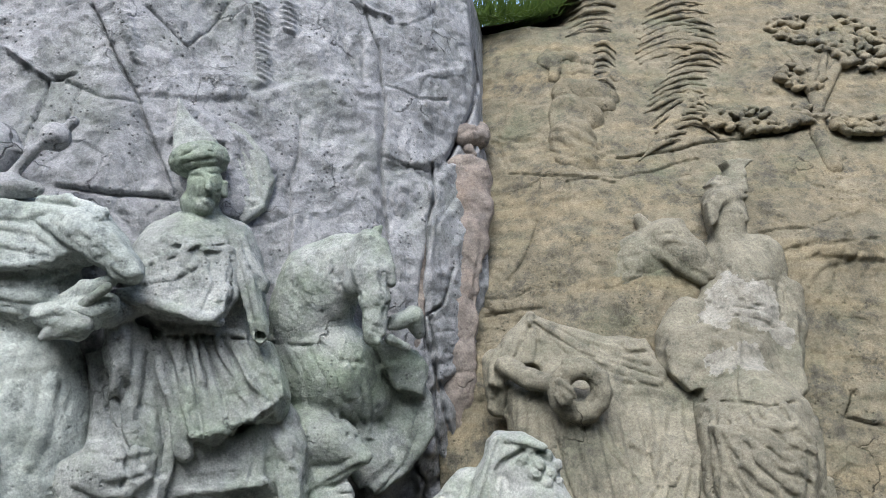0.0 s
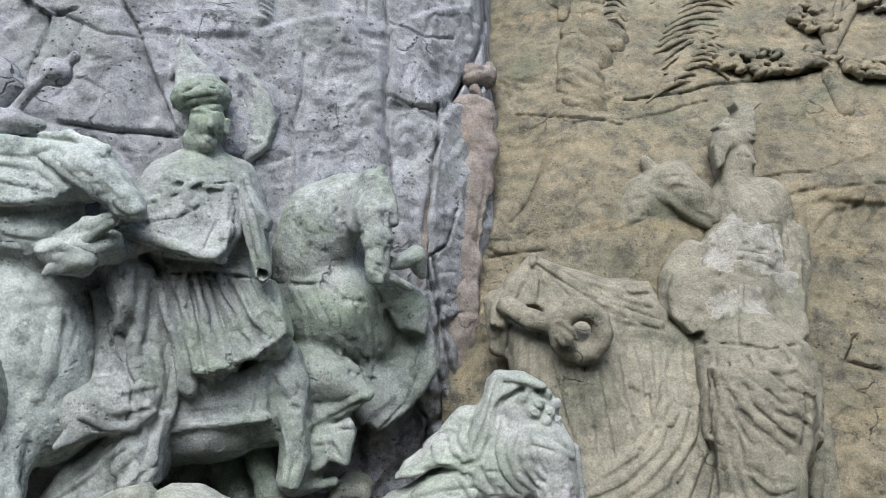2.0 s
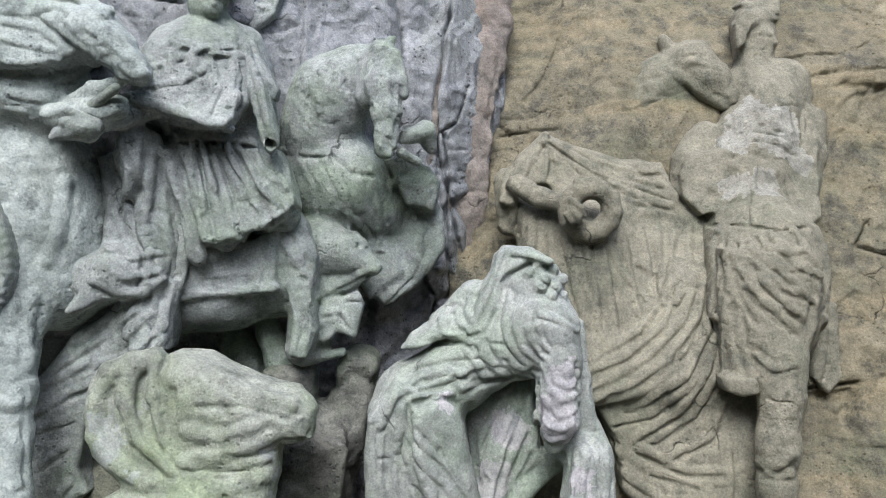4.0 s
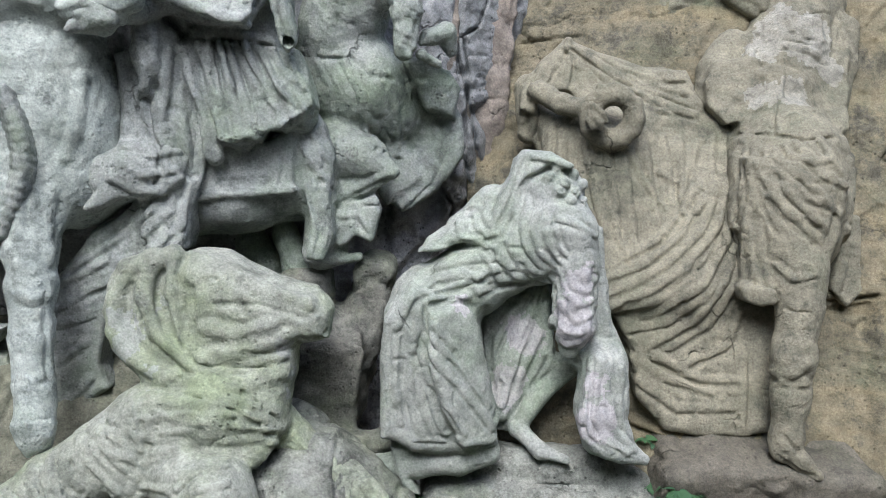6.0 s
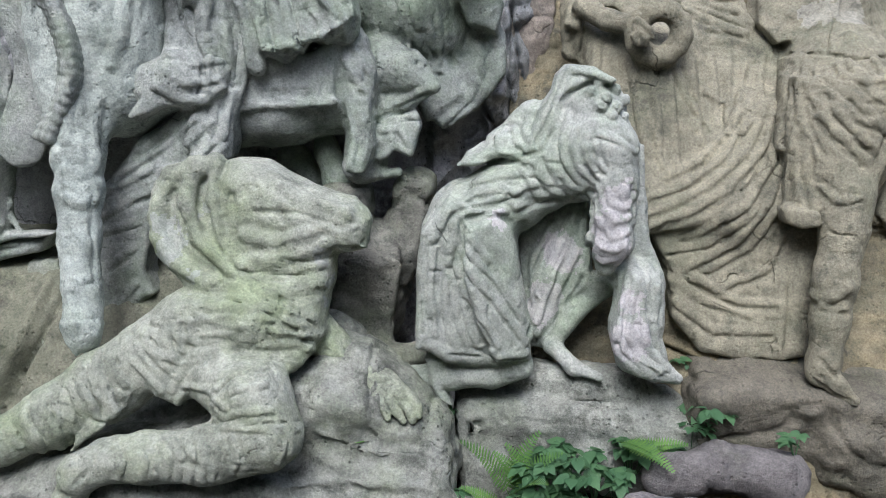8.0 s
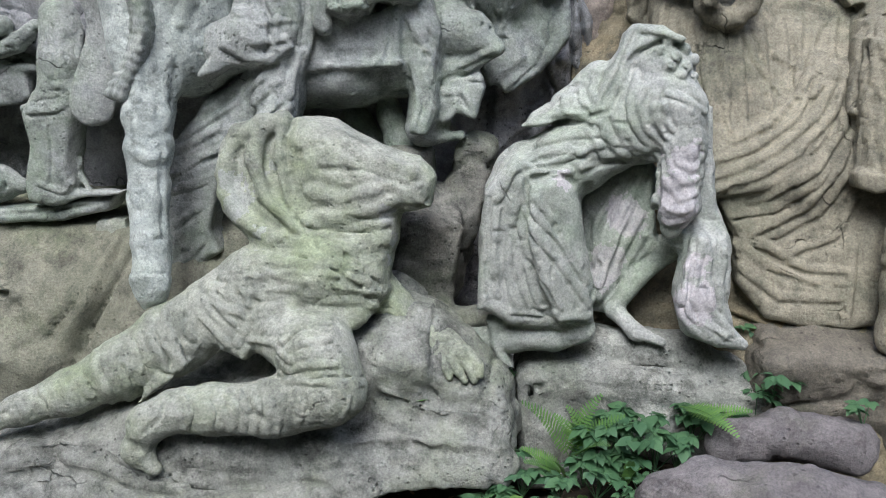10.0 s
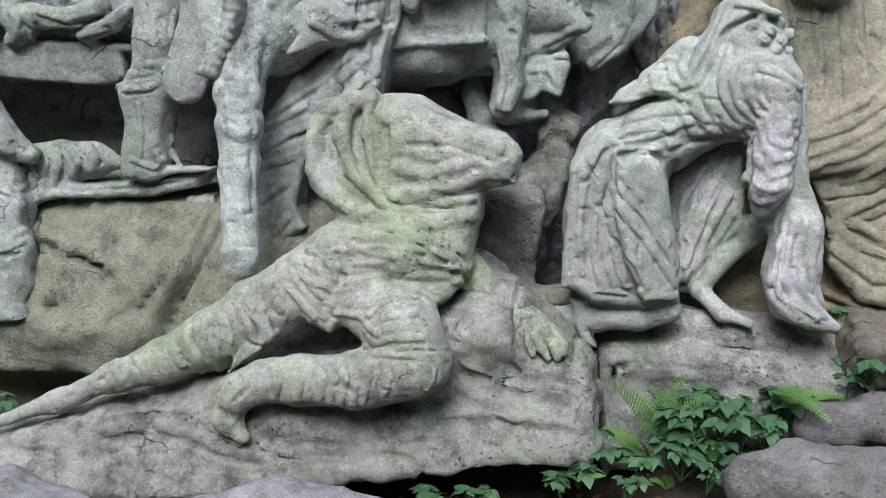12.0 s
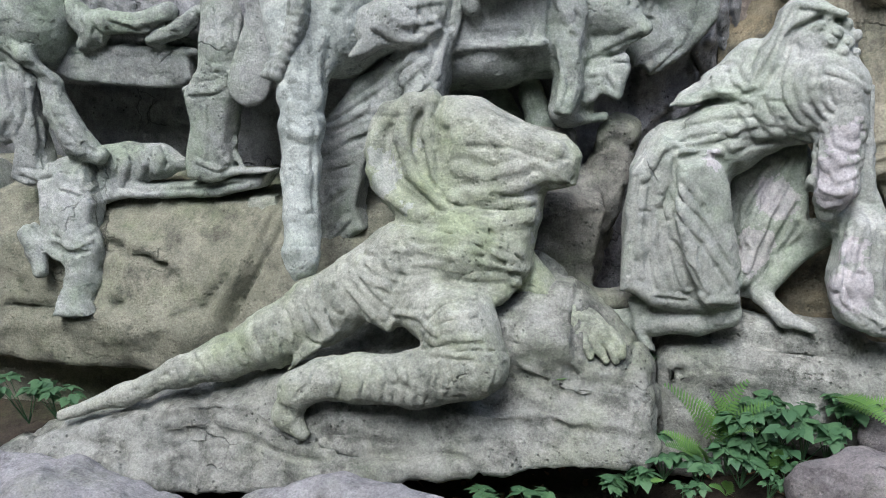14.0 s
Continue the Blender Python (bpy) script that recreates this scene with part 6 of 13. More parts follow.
s.limb(0.006, (-1.006, 2.65, 1.929, 0.016), (-1.041, 2.63, 1.92, 0.012))
s.limb(0.006, (-0.99, 2.66, 1.939, 0.017), (-1.024, 2.64, 1.953, 0.014))
s.limb(0.006, (-0.981, 2.68, 1.965, 0.016), (-0.886, 2.64, 2.021, 0.014))
s.limb(0.012, (-0.904, 2.84, 1.89, 0.056), (-0.901, 2.83, 1.783, 0.048), (-0.918, 2.83, 1.723, 0.019))
s.limb(0.012, (-0.86, 2.87, 1.871, 0.042), (-0.865, 2.86, 1.782, 0.034))
s.limb(0.03, (-0.867, 2.93, 1.726, 0.106), (-0.846, 2.92, 1.546, 0.096), (-0.855, 2.92, 1.404, 0.086))
s.limb(0.024, (-0.945, 2.92, 1.657, 0.054), (-0.946, 2.9, 1.429, 0.053))
s.limb(0.012, (-0.818, 2.88, 1.833, 0.03), (-0.742, 2.86, 1.688, 0.032), (-0.716, 2.86, 1.511, 0.034))
s.pleats((-0.601, 2.96, 1.714), (0.253, 0.3, 0.195), (0.97, 0.15, 0.242), 0.07, 0.0214, 13, 1.0)
s.pleats((-0.723, 2.94, 2.053), (0.213, 0.3, 0.135), (0.866, 0.15, 0.5), 0.0928, 0.0155, 14, 1.0)
s.pleats((-0.927, 2.98, 1.616), (0.176, 0.3, 0.294), (0.996, 0.15, 0.087), 0.0627, 0.0215, 15, 1.0)
s.pleats((-0.919, 2.92, 1.819), (0.096, 0.2, 0.115), (0.94, 0.15, 0.342), 0.0576, 0.0154, 16, 1.0)
s.fold(0.012, (-0.763, 2.822, 2.19, 0.004), (-0.679, 2.799, 2.155, 0.011), (-0.617, 2.819, 2.147, 0.011), (-0.564, 2.861, 2.152, 0.004))
s.groove(0.01, (-0.764, 2.81, 2.17, 0.003), (-0.66, 2.797, 2.134, 0.008), (-0.562, 2.851, 2.132, 0.003))
s.groove(0.01, (-0.569, 2.856, 2.142, 0.003), (-0.562, 2.805, 2.035, 0.008), (-0.576, 2.789, 1.93, 0.003))
s.fold(0.01, (-0.829, 2.79, 1.974, 0.004), (-0.764, 2.773, 1.962, 0.011), (-0.702, 2.766, 1.948, 0.011), (-0.647, 2.773, 1.93, 0.011), (-0.592, 2.781, 1.909, 0.004))
s.fold(0.01, (-0.747, 2.813, 2.17, 0.004), (-0.792, 2.8, 2.071, 0.011), (-0.829, 2.793, 1.992, 0.004))
s.fold(0.01, (-0.569, 2.861, 2.143, 0.004), (-0.568, 2.823, 2.061, 0.011), (-0.576, 2.793, 1.992, 0.011), (-0.593, 2.789, 1.93, 0.004))
s.fold(0.01, (-0.692, 2.805, 2.14, 0.004), (-0.732, 2.785, 2.05, 0.011), (-0.756, 2.776, 1.979, 0.004))
s.fold(0.01, (-0.545, 2.875, 2.153, 0.004), (-0.513, 2.842, 2.075, 0.011), (-0.486, 2.824, 2, 0.011), (-0.465, 2.811, 1.926, 0.011), (-0.45, 2.824, 1.855, 0.004))
s.fold(0.01, (-0.639, 2.801, 2.075, 0.004), (-0.661, 2.8, 2, 0.011), (-0.683, 2.762, 1.95, 0.004))
s.fold(0.01, (-0.761, 2.866, 1.867, 0.004), (-0.742, 2.852, 1.795, 0.011), (-0.721, 2.84, 1.721, 0.011), (-0.702, 2.85, 1.642, 0.011), (-0.686, 2.885, 1.56, 0.004))
s.fold(0.01, (-0.728, 2.861, 1.866, 0.004), (-0.708, 2.849, 1.793, 0.011), (-0.685, 2.83, 1.719, 0.011), (-0.666, 2.841, 1.64, 0.011), (-0.648, 2.871, 1.556, 0.004))
s.fold(0.01, (-0.693, 2.864, 1.865, 0.004), (-0.674, 2.854, 1.792, 0.011), (-0.654, 2.845, 1.718, 0.011), (-0.636, 2.866, 1.639, 0.011), (-0.612, 2.868, 1.558, 0.004))
s.fold(0.01, (-0.654, 2.867, 1.863, 0.004), (-0.635, 2.863, 1.79, 0.011), (-0.613, 2.854, 1.718, 0.011), (-0.59, 2.853, 1.646, 0.011), (-0.571, 2.889, 1.572, 0.004))
s.fold(0.01, (-0.608, 2.863, 1.861, 0.004), (-0.587, 2.853, 1.789, 0.011), (-0.562, 2.839, 1.719, 0.011), (-0.541, 2.862, 1.655, 0.011), (-0.527, 2.947, 1.587, 0.004))
s.fold(0.01, (-0.566, 2.879, 1.86, 0.004), (-0.539, 2.853, 1.787, 0.011), (-0.506, 2.84, 1.708, 0.011), (-0.462, 2.88, 1.613, 0.004))
s.fold(0.01, (-0.523, 2.89, 1.859, 0.004), (-0.496, 2.869, 1.785, 0.011), (-0.459, 2.854, 1.714, 0.011), (-0.41, 2.899, 1.645, 0.004))
s.fold(0.01, (-0.476, 2.817, 1.856, 0.004), (-0.461, 2.874, 1.784, 0.011), (-0.427, 2.871, 1.719, 0.004))
s.fold(0.01, (-0.686, 2.882, 1.556, 0.005), (-0.593, 2.895, 1.569, 0.014), (-0.506, 2.887, 1.601, 0.014), (-0.434, 2.875, 1.637, 0.005))
s.groove(0.01, (-0.761, 2.867, 1.876, 0.002), (-0.667, 2.876, 1.877, 0.006), (-0.592, 2.873, 1.87, 0.006), (-0.532, 2.886, 1.859, 0.006), (-0.462, 2.842, 1.847, 0.002))
s.fold(0.012, (-0.78, 2.871, 1.895, 0.003), (-0.716, 2.866, 1.897, 0.009), (-0.655, 2.873, 1.896, 0.009), (-0.592, 2.874, 1.886, 0.009), (-0.533, 2.894, 1.874, 0.003))
s.groove(0.01, (-0.724, 2.859, 1.794, 0.003), (-0.679, 2.823, 1.691, 0.008), (-0.661, 2.849, 1.597, 0.003))
s.groove(0.01, (-0.669, 2.855, 1.81, 0.003), (-0.644, 2.86, 1.746, 0.008), (-0.619, 2.862, 1.676, 0.008), (-0.597, 2.886, 1.591, 0.003))
s.groove(0.01, (-0.609, 2.866, 1.807, 0.003), (-0.558, 2.833, 1.704, 0.008), (-0.537, 2.899, 1.606, 0.003))
s.fold(0.01, (-0.924, 2.792, 1.872, 0.004), (-0.91, 2.777, 1.789, 0.011), (-0.909, 2.803, 1.715, 0.004))
s.fold(0.01, (-0.873, 2.794, 1.888, 0.004), (-0.876, 2.783, 1.809, 0.011), (-0.872, 2.823, 1.747, 0.004))
s.fold(0.01, (-0.84, 2.832, 1.834, 0.004), (-0.844, 2.817, 1.764, 0.011), (-0.854, 2.818, 1.694, 0.011), (-0.866, 2.819, 1.625, 0.011), (-0.878, 2.815, 1.557, 0.004))
s.fold(0.01, (-0.79, 2.84, 1.797, 0.004), (-0.769, 2.826, 1.725, 0.011), (-0.755, 2.83, 1.655, 0.011), (-0.745, 2.833, 1.584, 0.011), (-0.736, 2.832, 1.515, 0.004))
s.fold(0.01, (-0.899, 2.826, 1.696, 0.004), (-0.927, 2.847, 1.626, 0.011), (-0.942, 2.839, 1.558, 0.011), (-0.958, 2.853, 1.488, 0.011), (-0.963, 2.844, 1.42, 0.004))
s.fold(0.01, (-0.855, 2.825, 1.59, 0.004), (-0.856, 2.813, 1.522, 0.011), (-0.868, 2.837, 1.451, 0.011), (-0.875, 2.837, 1.383, 0.004))
s.fold(0.01, (-0.806, 2.834, 1.622, 0.004), (-0.796, 2.829, 1.561, 0.011), (-0.79, 2.841, 1.499, 0.011), (-0.787, 2.861, 1.435, 0.011), (-0.784, 2.884, 1.371, 0.004))
s.groove(0.006, (-0.467, 2.82, 1.863, 0.017), (-0.475, 2.85, 1.901, 0.015))
s.groove(0.012, (-0.97, 2.9, 1.876, 0.017), (-0.973, 2.9, 1.731, 0.019), (-0.993, 2.92, 1.588, 0.015))
s.groove(0.01, (-0.942, 2.795, 1.873, 0.005), (-0.944, 2.804, 1.768, 0.005))
s.ball(0.01, (-0.654, 2.9, 2.368), (0.06, 0.065, 0.079))
s.limb(0.012, (-0.688, 2.91, 2.313, 0.049), (-0.648, 2.87, 2.298, 0.03))
s.limb(0.02, (-0.671, 2.94, 2.28, 0.057), (-0.673, 2.95, 2.233, 0.068))
s.ball(0.008, (-0.679, 2.93, 2.463), (0.099, 0.1, 0.063), (0, -6, 0))
s.plate(0.02, (-0.706, 3.08, 2.553), (0.1, 0.4), 0.03, 0.012, (-0.793, 2.49), (-0.793, 2.744), (-0.731, 2.648), (-0.658, 2.579), (-0.611, 2.511), (-0.615, 2.456), (-0.744, 2.456))
s.plate(0.02, (-0.564, 3.2, 2.474), (0.1, 0.3), 0.03, 0.015, (-0.658, 2.707), (-0.562, 2.636), (-0.498, 2.544), (-0.459, 2.441), (-0.492, 2.331), (-0.569, 2.267), (-0.632, 2.354), (-0.64, 2.533))
s.limb(0.004, (-0.635, 2.845, 2.379, 0.007), (-0.627, 2.83, 2.346, 0.011))
s.ball(0.004, (-0.64, 2.846, 2.305), (0.013, 0.013, 0.013))
s.limb(0.004, (-0.713, 2.9, 2.331, 0.011), (-0.706, 2.9, 2.297, 0.011))
s.limb(0.004, (-0.588, 2.9, 2.375, 0.011), (-0.59, 2.9, 2.337, 0.011))
s.crease(0.009, 0.012, (-0.692, 2.855, 2.392), (-0.664, 2.843, 2.391))
s.crease(0.009, 0.012, (-0.623, 2.856, 2.4), (-0.602, 2.896, 2.404))
s.crease(0.006, 0.007, (-0.662, 2.85, 2.325), (-0.637, 2.85, 2.32), (-0.618, 2.864, 2.33))
s.fold(0.005, (-0.7, 2.875, 2.409, 0.005), (-0.669, 2.851, 2.407, 0.005), (-0.65, 2.844, 2.398, 0.005))
s.crease(0.006, 0.006, (-0.7, 2.871, 2.399), (-0.669, 2.846, 2.397), (-0.65, 2.84, 2.388))
s.fold(0.005, (-0.629, 2.852, 2.409, 0.005), (-0.614, 2.884, 2.421, 0.005), (-0.607, 2.947, 2.426, 0.005))
s.crease(0.006, 0.006, (-0.629, 2.848, 2.399), (-0.612, 2.874, 2.409))
s.fold(0.007, (-0.763, 2.906, 2.429, 0.007), (-0.708, 2.839, 2.451, 0.007), (-0.637, 2.844, 2.465, 0.007), (-0.583, 2.919, 2.458, 0.007))
s.crease(0.0084, 0.0084, (-0.707, 2.842, 2.439), (-0.635, 2.848, 2.453), (-0.586, 2.945, 2.451))
s.fold(0.007, (-0.761, 2.884, 2.447, 0.007), (-0.699, 2.841, 2.477, 0.007), (-0.629, 2.854, 2.486, 0.007), (-0.583, 2.921, 2.476, 0.007))
s.crease(0.0084, 0.0084, (-0.76, 2.887, 2.435), (-0.697, 2.838, 2.464), (-0.627, 2.851, 2.473), (-0.581, 2.919, 2.462))
s.fold(0.007, (-0.745, 2.863, 2.472, 0.007), (-0.693, 2.856, 2.5, 0.007), (-0.633, 2.873, 2.506, 0.007), (-0.592, 2.928, 2.495, 0.007))
s.crease(0.0084, 0.0084, (-0.743, 2.86, 2.459), (-0.688, 2.836, 2.482), (-0.627, 2.848, 2.487), (-0.586, 2.902, 2.476))
s.fold(0.007, (-0.74, 2.895, 2.417, 0.007), (-0.683, 2.849, 2.43, 0.007), (-0.623, 2.865, 2.443, 0.007), (-0.629, 3.171, 2.494, 0.007))
s.crease(0.0084, 0.0084, (-0.684, 2.857, 2.419), (-0.623, 2.874, 2.432), (-0.627, 3.169, 2.479))
s.fold(0.007, (-0.72, 2.852, 2.488, 0.007), (-0.709, 3.057, 2.565, 0.007), (-0.651, 3.059, 2.556, 0.007))
s.crease(0.0084, 0.0084, (-0.716, 2.844, 2.473), (-0.664, 2.855, 2.501), (-0.614, 2.879, 2.498))
s.fold(0.007, (-0.761, 2.892, 2.438, 0.007), (-0.72, 2.85, 2.472, 0.007), (-0.672, 2.843, 2.492, 0.007))
s.crease(0.0084, 0.0084, (-0.752, 2.89, 2.427), (-0.708, 2.836, 2.459), (-0.664, 2.841, 2.482))
s.crease(0.006, 0.01, (-0.761, 2.893, 2.434), (-0.704, 2.843, 2.463), (-0.632, 2.849, 2.476), (-0.583, 2.918, 2.465))
s.crease(0.006, 0.01, (-0.749, 2.866, 2.456), (-0.695, 2.839, 2.486), (-0.629, 2.852, 2.493), (-0.584, 2.907, 2.482))
s.crease(0.006, 0.01, (-0.748, 2.893, 2.42), (-0.693, 2.85, 2.442), (-0.626, 2.855, 2.454), (-0.584, 2.927, 2.45))
s.fold(0.007, (-0.621, 3.225, 2.664, 0.007), (-0.534, 3.192, 2.526, 0.007), (-0.509, 3.15, 2.391, 0.007))
s.crease(0.0084, 0.0084, (-0.633, 3.219, 2.657), (-0.546, 3.186, 2.519), (-0.522, 3.149, 2.386))
s.fold(0.007, (-0.627, 3.198, 2.593, 0.007), (-0.571, 3.164, 2.458, 0.007), (-0.557, 3.129, 2.327, 0.007))
s.crease(0.0084, 0.0084, (-0.615, 3.206, 2.598), (-0.559, 3.171, 2.462), (-0.544, 3.131, 2.33))
s.fold(0.007, (-0.557, 3.217, 2.617, 0.007), (-0.482, 3.185, 2.481, 0.007), (-0.489, 3.151, 2.37, 0.007))
s.fold(0.007, (-0.589, 3.143, 2.392, 0.007), (-0.528, 3.137, 2.348, 0.007), (-0.474, 3.185, 2.396, 0.007))
s.crease(0.0084, 0.0084, (-0.588, 3.14, 2.377), (-0.528, 3.133, 2.333))
s.plate(0.015, (-0.732, 2.84, 2.047), (0.05, 0.45), 0.045, 0.014, (-0.863, 2.13), (-0.819, 2.184), (-0.773, 2.222), (-0.684, 2.244), (-0.586, 2.214), (-0.563, 2.098), (-0.56, 2.003), (-0.573, 1.945), (-0.595, 1.907), (-0.64, 1.911), (-0.717, 1.939), (-0.797, 1.967), (-0.857, 1.976), (-0.913, 2.002), (-0.904, 2.023), (-0.857, 2.031))
s.plate(0.012, (-0.518, 2.92, 2.117), (0.3, 0.3), 0.04, 0.014, (-0.6, 2.238), (-0.534, 2.207), (-0.477, 2.101), (-0.447, 2.043), (-0.46, 2.005), (-0.5, 2.043), (-0.544, 2.14), (-0.585, 2.159))
s.groove(0.015, (-0.828, 2.8, 1.947, 0.018), (-0.727, 2.8, 1.908, 0.023), (-0.616, 2.81, 1.879, 0.02))
s.fold(0.01, (-0.891, 2.764, 2.007, 0.01), (-0.8, 2.761, 1.979, 0.01), (-0.702, 2.751, 1.95, 0.01), (-0.625, 2.744, 1.923, 0.01), (-0.578, 2.771, 1.938, 0.01), (-0.559, 2.794, 2.019, 0.01))
s.crease(0.012, 0.012, (-0.887, 2.754, 1.989), (-0.808, 2.791, 1.964), (-0.701, 2.752, 1.933), (-0.631, 2.781, 1.907), (-0.58, 2.784, 1.922), (-0.556, 2.784, 2.001))
s.fold(0.007, (-0.75, 2.825, 2.2, 0.007), (-0.658, 2.808, 2.167, 0.007), (-0.579, 2.865, 2.176, 0.007))
s.crease(0.0084, 0.0084, (-0.748, 2.809, 2.185), (-0.658, 2.803, 2.155), (-0.579, 2.855, 2.162))
s.fold(0.007, (-0.84, 2.814, 2.102, 0.007), (-0.744, 2.799, 2.129, 0.007), (-0.665, 2.8, 2.163, 0.007))
s.crease(0.0084, 0.0084, (-0.834, 2.811, 2.09), (-0.74, 2.801, 2.118), (-0.661, 2.803, 2.152))
s.fold(0.007, (-0.828, 2.786, 2.045, 0.007), (-0.724, 2.786, 2.059, 0.007), (-0.664, 2.796, 2.094, 0.007))
s.crease(0.0084, 0.0084, (-0.823, 2.782, 2.033), (-0.721, 2.788, 2.048), (-0.661, 2.798, 2.082))
s.fold(0.007, (-0.575, 2.861, 2.171, 0.007), (-0.578, 2.805, 2.056, 0.007), (-0.597, 2.761, 1.956, 0.007))
s.crease(0.0084, 0.0084, (-0.566, 2.881, 2.171), (-0.567, 2.808, 2.054), (-0.585, 2.757, 1.953))
s.fold(0.007, (-0.642, 2.815, 2.14, 0.007), (-0.617, 2.793, 2.038, 0.007), (-0.647, 2.751, 1.948, 0.007))
s.crease(0.0084, 0.0084, (-0.63, 2.817, 2.139), (-0.605, 2.796, 2.037), (-0.635, 2.753, 1.947))
s.fold(0.007, (-0.546, 2.884, 2.173, 0.007), (-0.493, 2.828, 2.037, 0.007), (-0.474, 2.808, 1.927, 0.007))
s.crease(0.0084, 0.0084, (-0.535, 2.891, 2.177), (-0.484, 2.841, 2.041), (-0.463, 2.809, 1.93))
s.fold(0.007, (-0.563, 2.853, 2.152, 0.007), (-0.523, 2.843, 2.021, 0.007), (-0.503, 2.822, 1.911, 0.007))
s.crease(0.0084, 0.0084, (-0.553, 2.866, 2.156), (-0.508, 2.827, 2.022), (-0.491, 2.818, 1.913))
s.fold(0.007, (-0.814, 2.809, 2.1, 0.007), (-0.814, 2.783, 2.044, 0.007))
s.crease(0.0084, 0.0084, (-0.803, 2.812, 2.098), (-0.803, 2.786, 2.043))
s.crease(0.008, 0.012, (-0.758, 2.819, 2.19), (-0.658, 2.81, 2.149), (-0.571, 2.868, 2.168))
s.crease(0.008, 0.014, (-0.572, 2.873, 2.173), (-0.553, 2.833, 2.076), (-0.565, 2.797, 1.965))
s.plate(0.015, (-0.559, 2.9, 1.672), (0.1, 0.35), 0.05, 0.014, (-0.761, 1.884), (-0.601, 1.882), (-0.457, 1.847), (-0.418, 1.782), (-0.403, 1.672), (-0.429, 1.644), (-0.467, 1.625), (-0.498, 1.595), (-0.544, 1.59), (-0.57, 1.561), (-0.616, 1.567), (-0.642, 1.547), (-0.687, 1.553), (-0.728, 1.686))
s.fold(0.008, (-0.722, 2.866, 1.866, 0.008), (-0.709, 2.858, 1.785, 0.008), (-0.693, 2.836, 1.705, 0.008), (-0.664, 2.804, 1.566, 0.008))
s.crease(0.0096, 0.0096, (-0.709, 2.869, 1.868), (-0.697, 2.867, 1.786), (-0.68, 2.839, 1.706), (-0.651, 2.807, 1.568))
s.fold(0.008, (-0.692, 2.861, 1.865, 0.008), (-0.672, 2.848, 1.783, 0.008), (-0.655, 2.85, 1.703, 0.008), (-0.625, 2.818, 1.56, 0.008))
s.crease(0.0096, 0.0096, (-0.681, 2.87, 1.867), (-0.663, 2.868, 1.786), (-0.641, 2.847, 1.705), (-0.622, 2.867, 1.558))
s.fold(0.008, (-0.672, 2.884, 1.868, 0.008), (-0.644, 2.866, 1.784, 0.008), (-0.617, 2.852, 1.701, 0.008), (-0.583, 2.815, 1.572, 0.008))
s.crease(0.0096, 0.0096, (-0.659, 2.886, 1.871), (-0.63, 2.863, 1.787), (-0.604, 2.854, 1.704), (-0.57, 2.817, 1.575))
s.fold(0.008, (-0.643, 2.884, 1.867, 0.008), (-0.608, 2.867, 1.783, 0.008), (-0.576, 2.86, 1.699, 0.008), (-0.543, 2.83, 1.594, 0.008))
s.crease(0.0096, 0.0096, (-0.631, 2.886, 1.871), (-0.592, 2.852, 1.787), (-0.56, 2.844, 1.704), (-0.53, 2.826, 1.598))
s.fold(0.008, (-0.608, 2.86, 1.862, 0.008), (-0.537, 2.855, 1.716, 0.008), (-0.498, 2.832, 1.606, 0.008))
s.crease(0.0096, 0.0096, (-0.626, 2.887, 1.857), (-0.548, 2.841, 1.711), (-0.51, 2.83, 1.601))
s.fold(0.008, (-0.581, 2.878, 1.857, 0.008), (-0.5, 2.843, 1.732, 0.008), (-0.458, 2.852, 1.634, 0.008))
s.crease(0.0096, 0.0096, (-0.592, 2.87, 1.851), (-0.51, 2.829, 1.726), (-0.47, 2.85, 1.628))
s.fold(0.008, (-0.541, 2.885, 1.851, 0.008), (-0.467, 2.866, 1.748, 0.008), (-0.424, 2.863, 1.654, 0.008))
s.crease(0.0096, 0.0096, (-0.551, 2.871, 1.843), (-0.478, 2.859, 1.742), (-0.434, 2.856, 1.647))
s.fold(0.008, (-0.504, 2.915, 1.848, 0.008), (-0.442, 2.882, 1.765, 0.008), (-0.406, 2.873, 1.674, 0.008))
s.crease(0.0096, 0.0096, (-0.513, 2.896, 1.841), (-0.453, 2.869, 1.759), (-0.418, 2.865, 1.668))
s.fold(0.008, (-0.731, 2.859, 1.848, 0.008), (-0.72, 2.843, 1.768, 0.008), (-0.711, 2.837, 1.688, 0.008), (-0.68, 2.8, 1.567, 0.008))
s.crease(0.0096, 0.0096, (-0.718, 2.862, 1.85), (-0.707, 2.846, 1.769), (-0.695, 2.829, 1.69), (-0.666, 2.797, 1.569))
s.crease(0.009, 0.014, (-0.711, 2.881, 1.866), (-0.696, 2.873, 1.784), (-0.676, 2.846, 1.704), (-0.644, 2.808, 1.562))
s.crease(0.009, 0.014, (-0.655, 2.869, 1.864), (-0.627, 2.87, 1.781), (-0.597, 2.862, 1.7), (-0.563, 2.819, 1.581))
s.crease(0.009, 0.014, (-0.593, 2.875, 1.854), (-0.515, 2.84, 1.724), (-0.479, 2.848, 1.618))
s.crease(0.009, 0.014, (-0.683, 2.875, 1.865), (-0.663, 2.874, 1.783), (-0.638, 2.854, 1.702), (-0.614, 2.869, 1.562))
s.fold(0.006, (-0.669, 2.803, 1.57, 0.006), (-0.623, 2.807, 1.568, 0.006), (-0.583, 2.809, 1.58, 0.006), (-0.542, 2.824, 1.603, 0.006), (-0.491, 2.833, 1.612, 0.006), (-0.449, 2.853, 1.641, 0.006), (-0.41, 2.902, 1.662, 0.006))
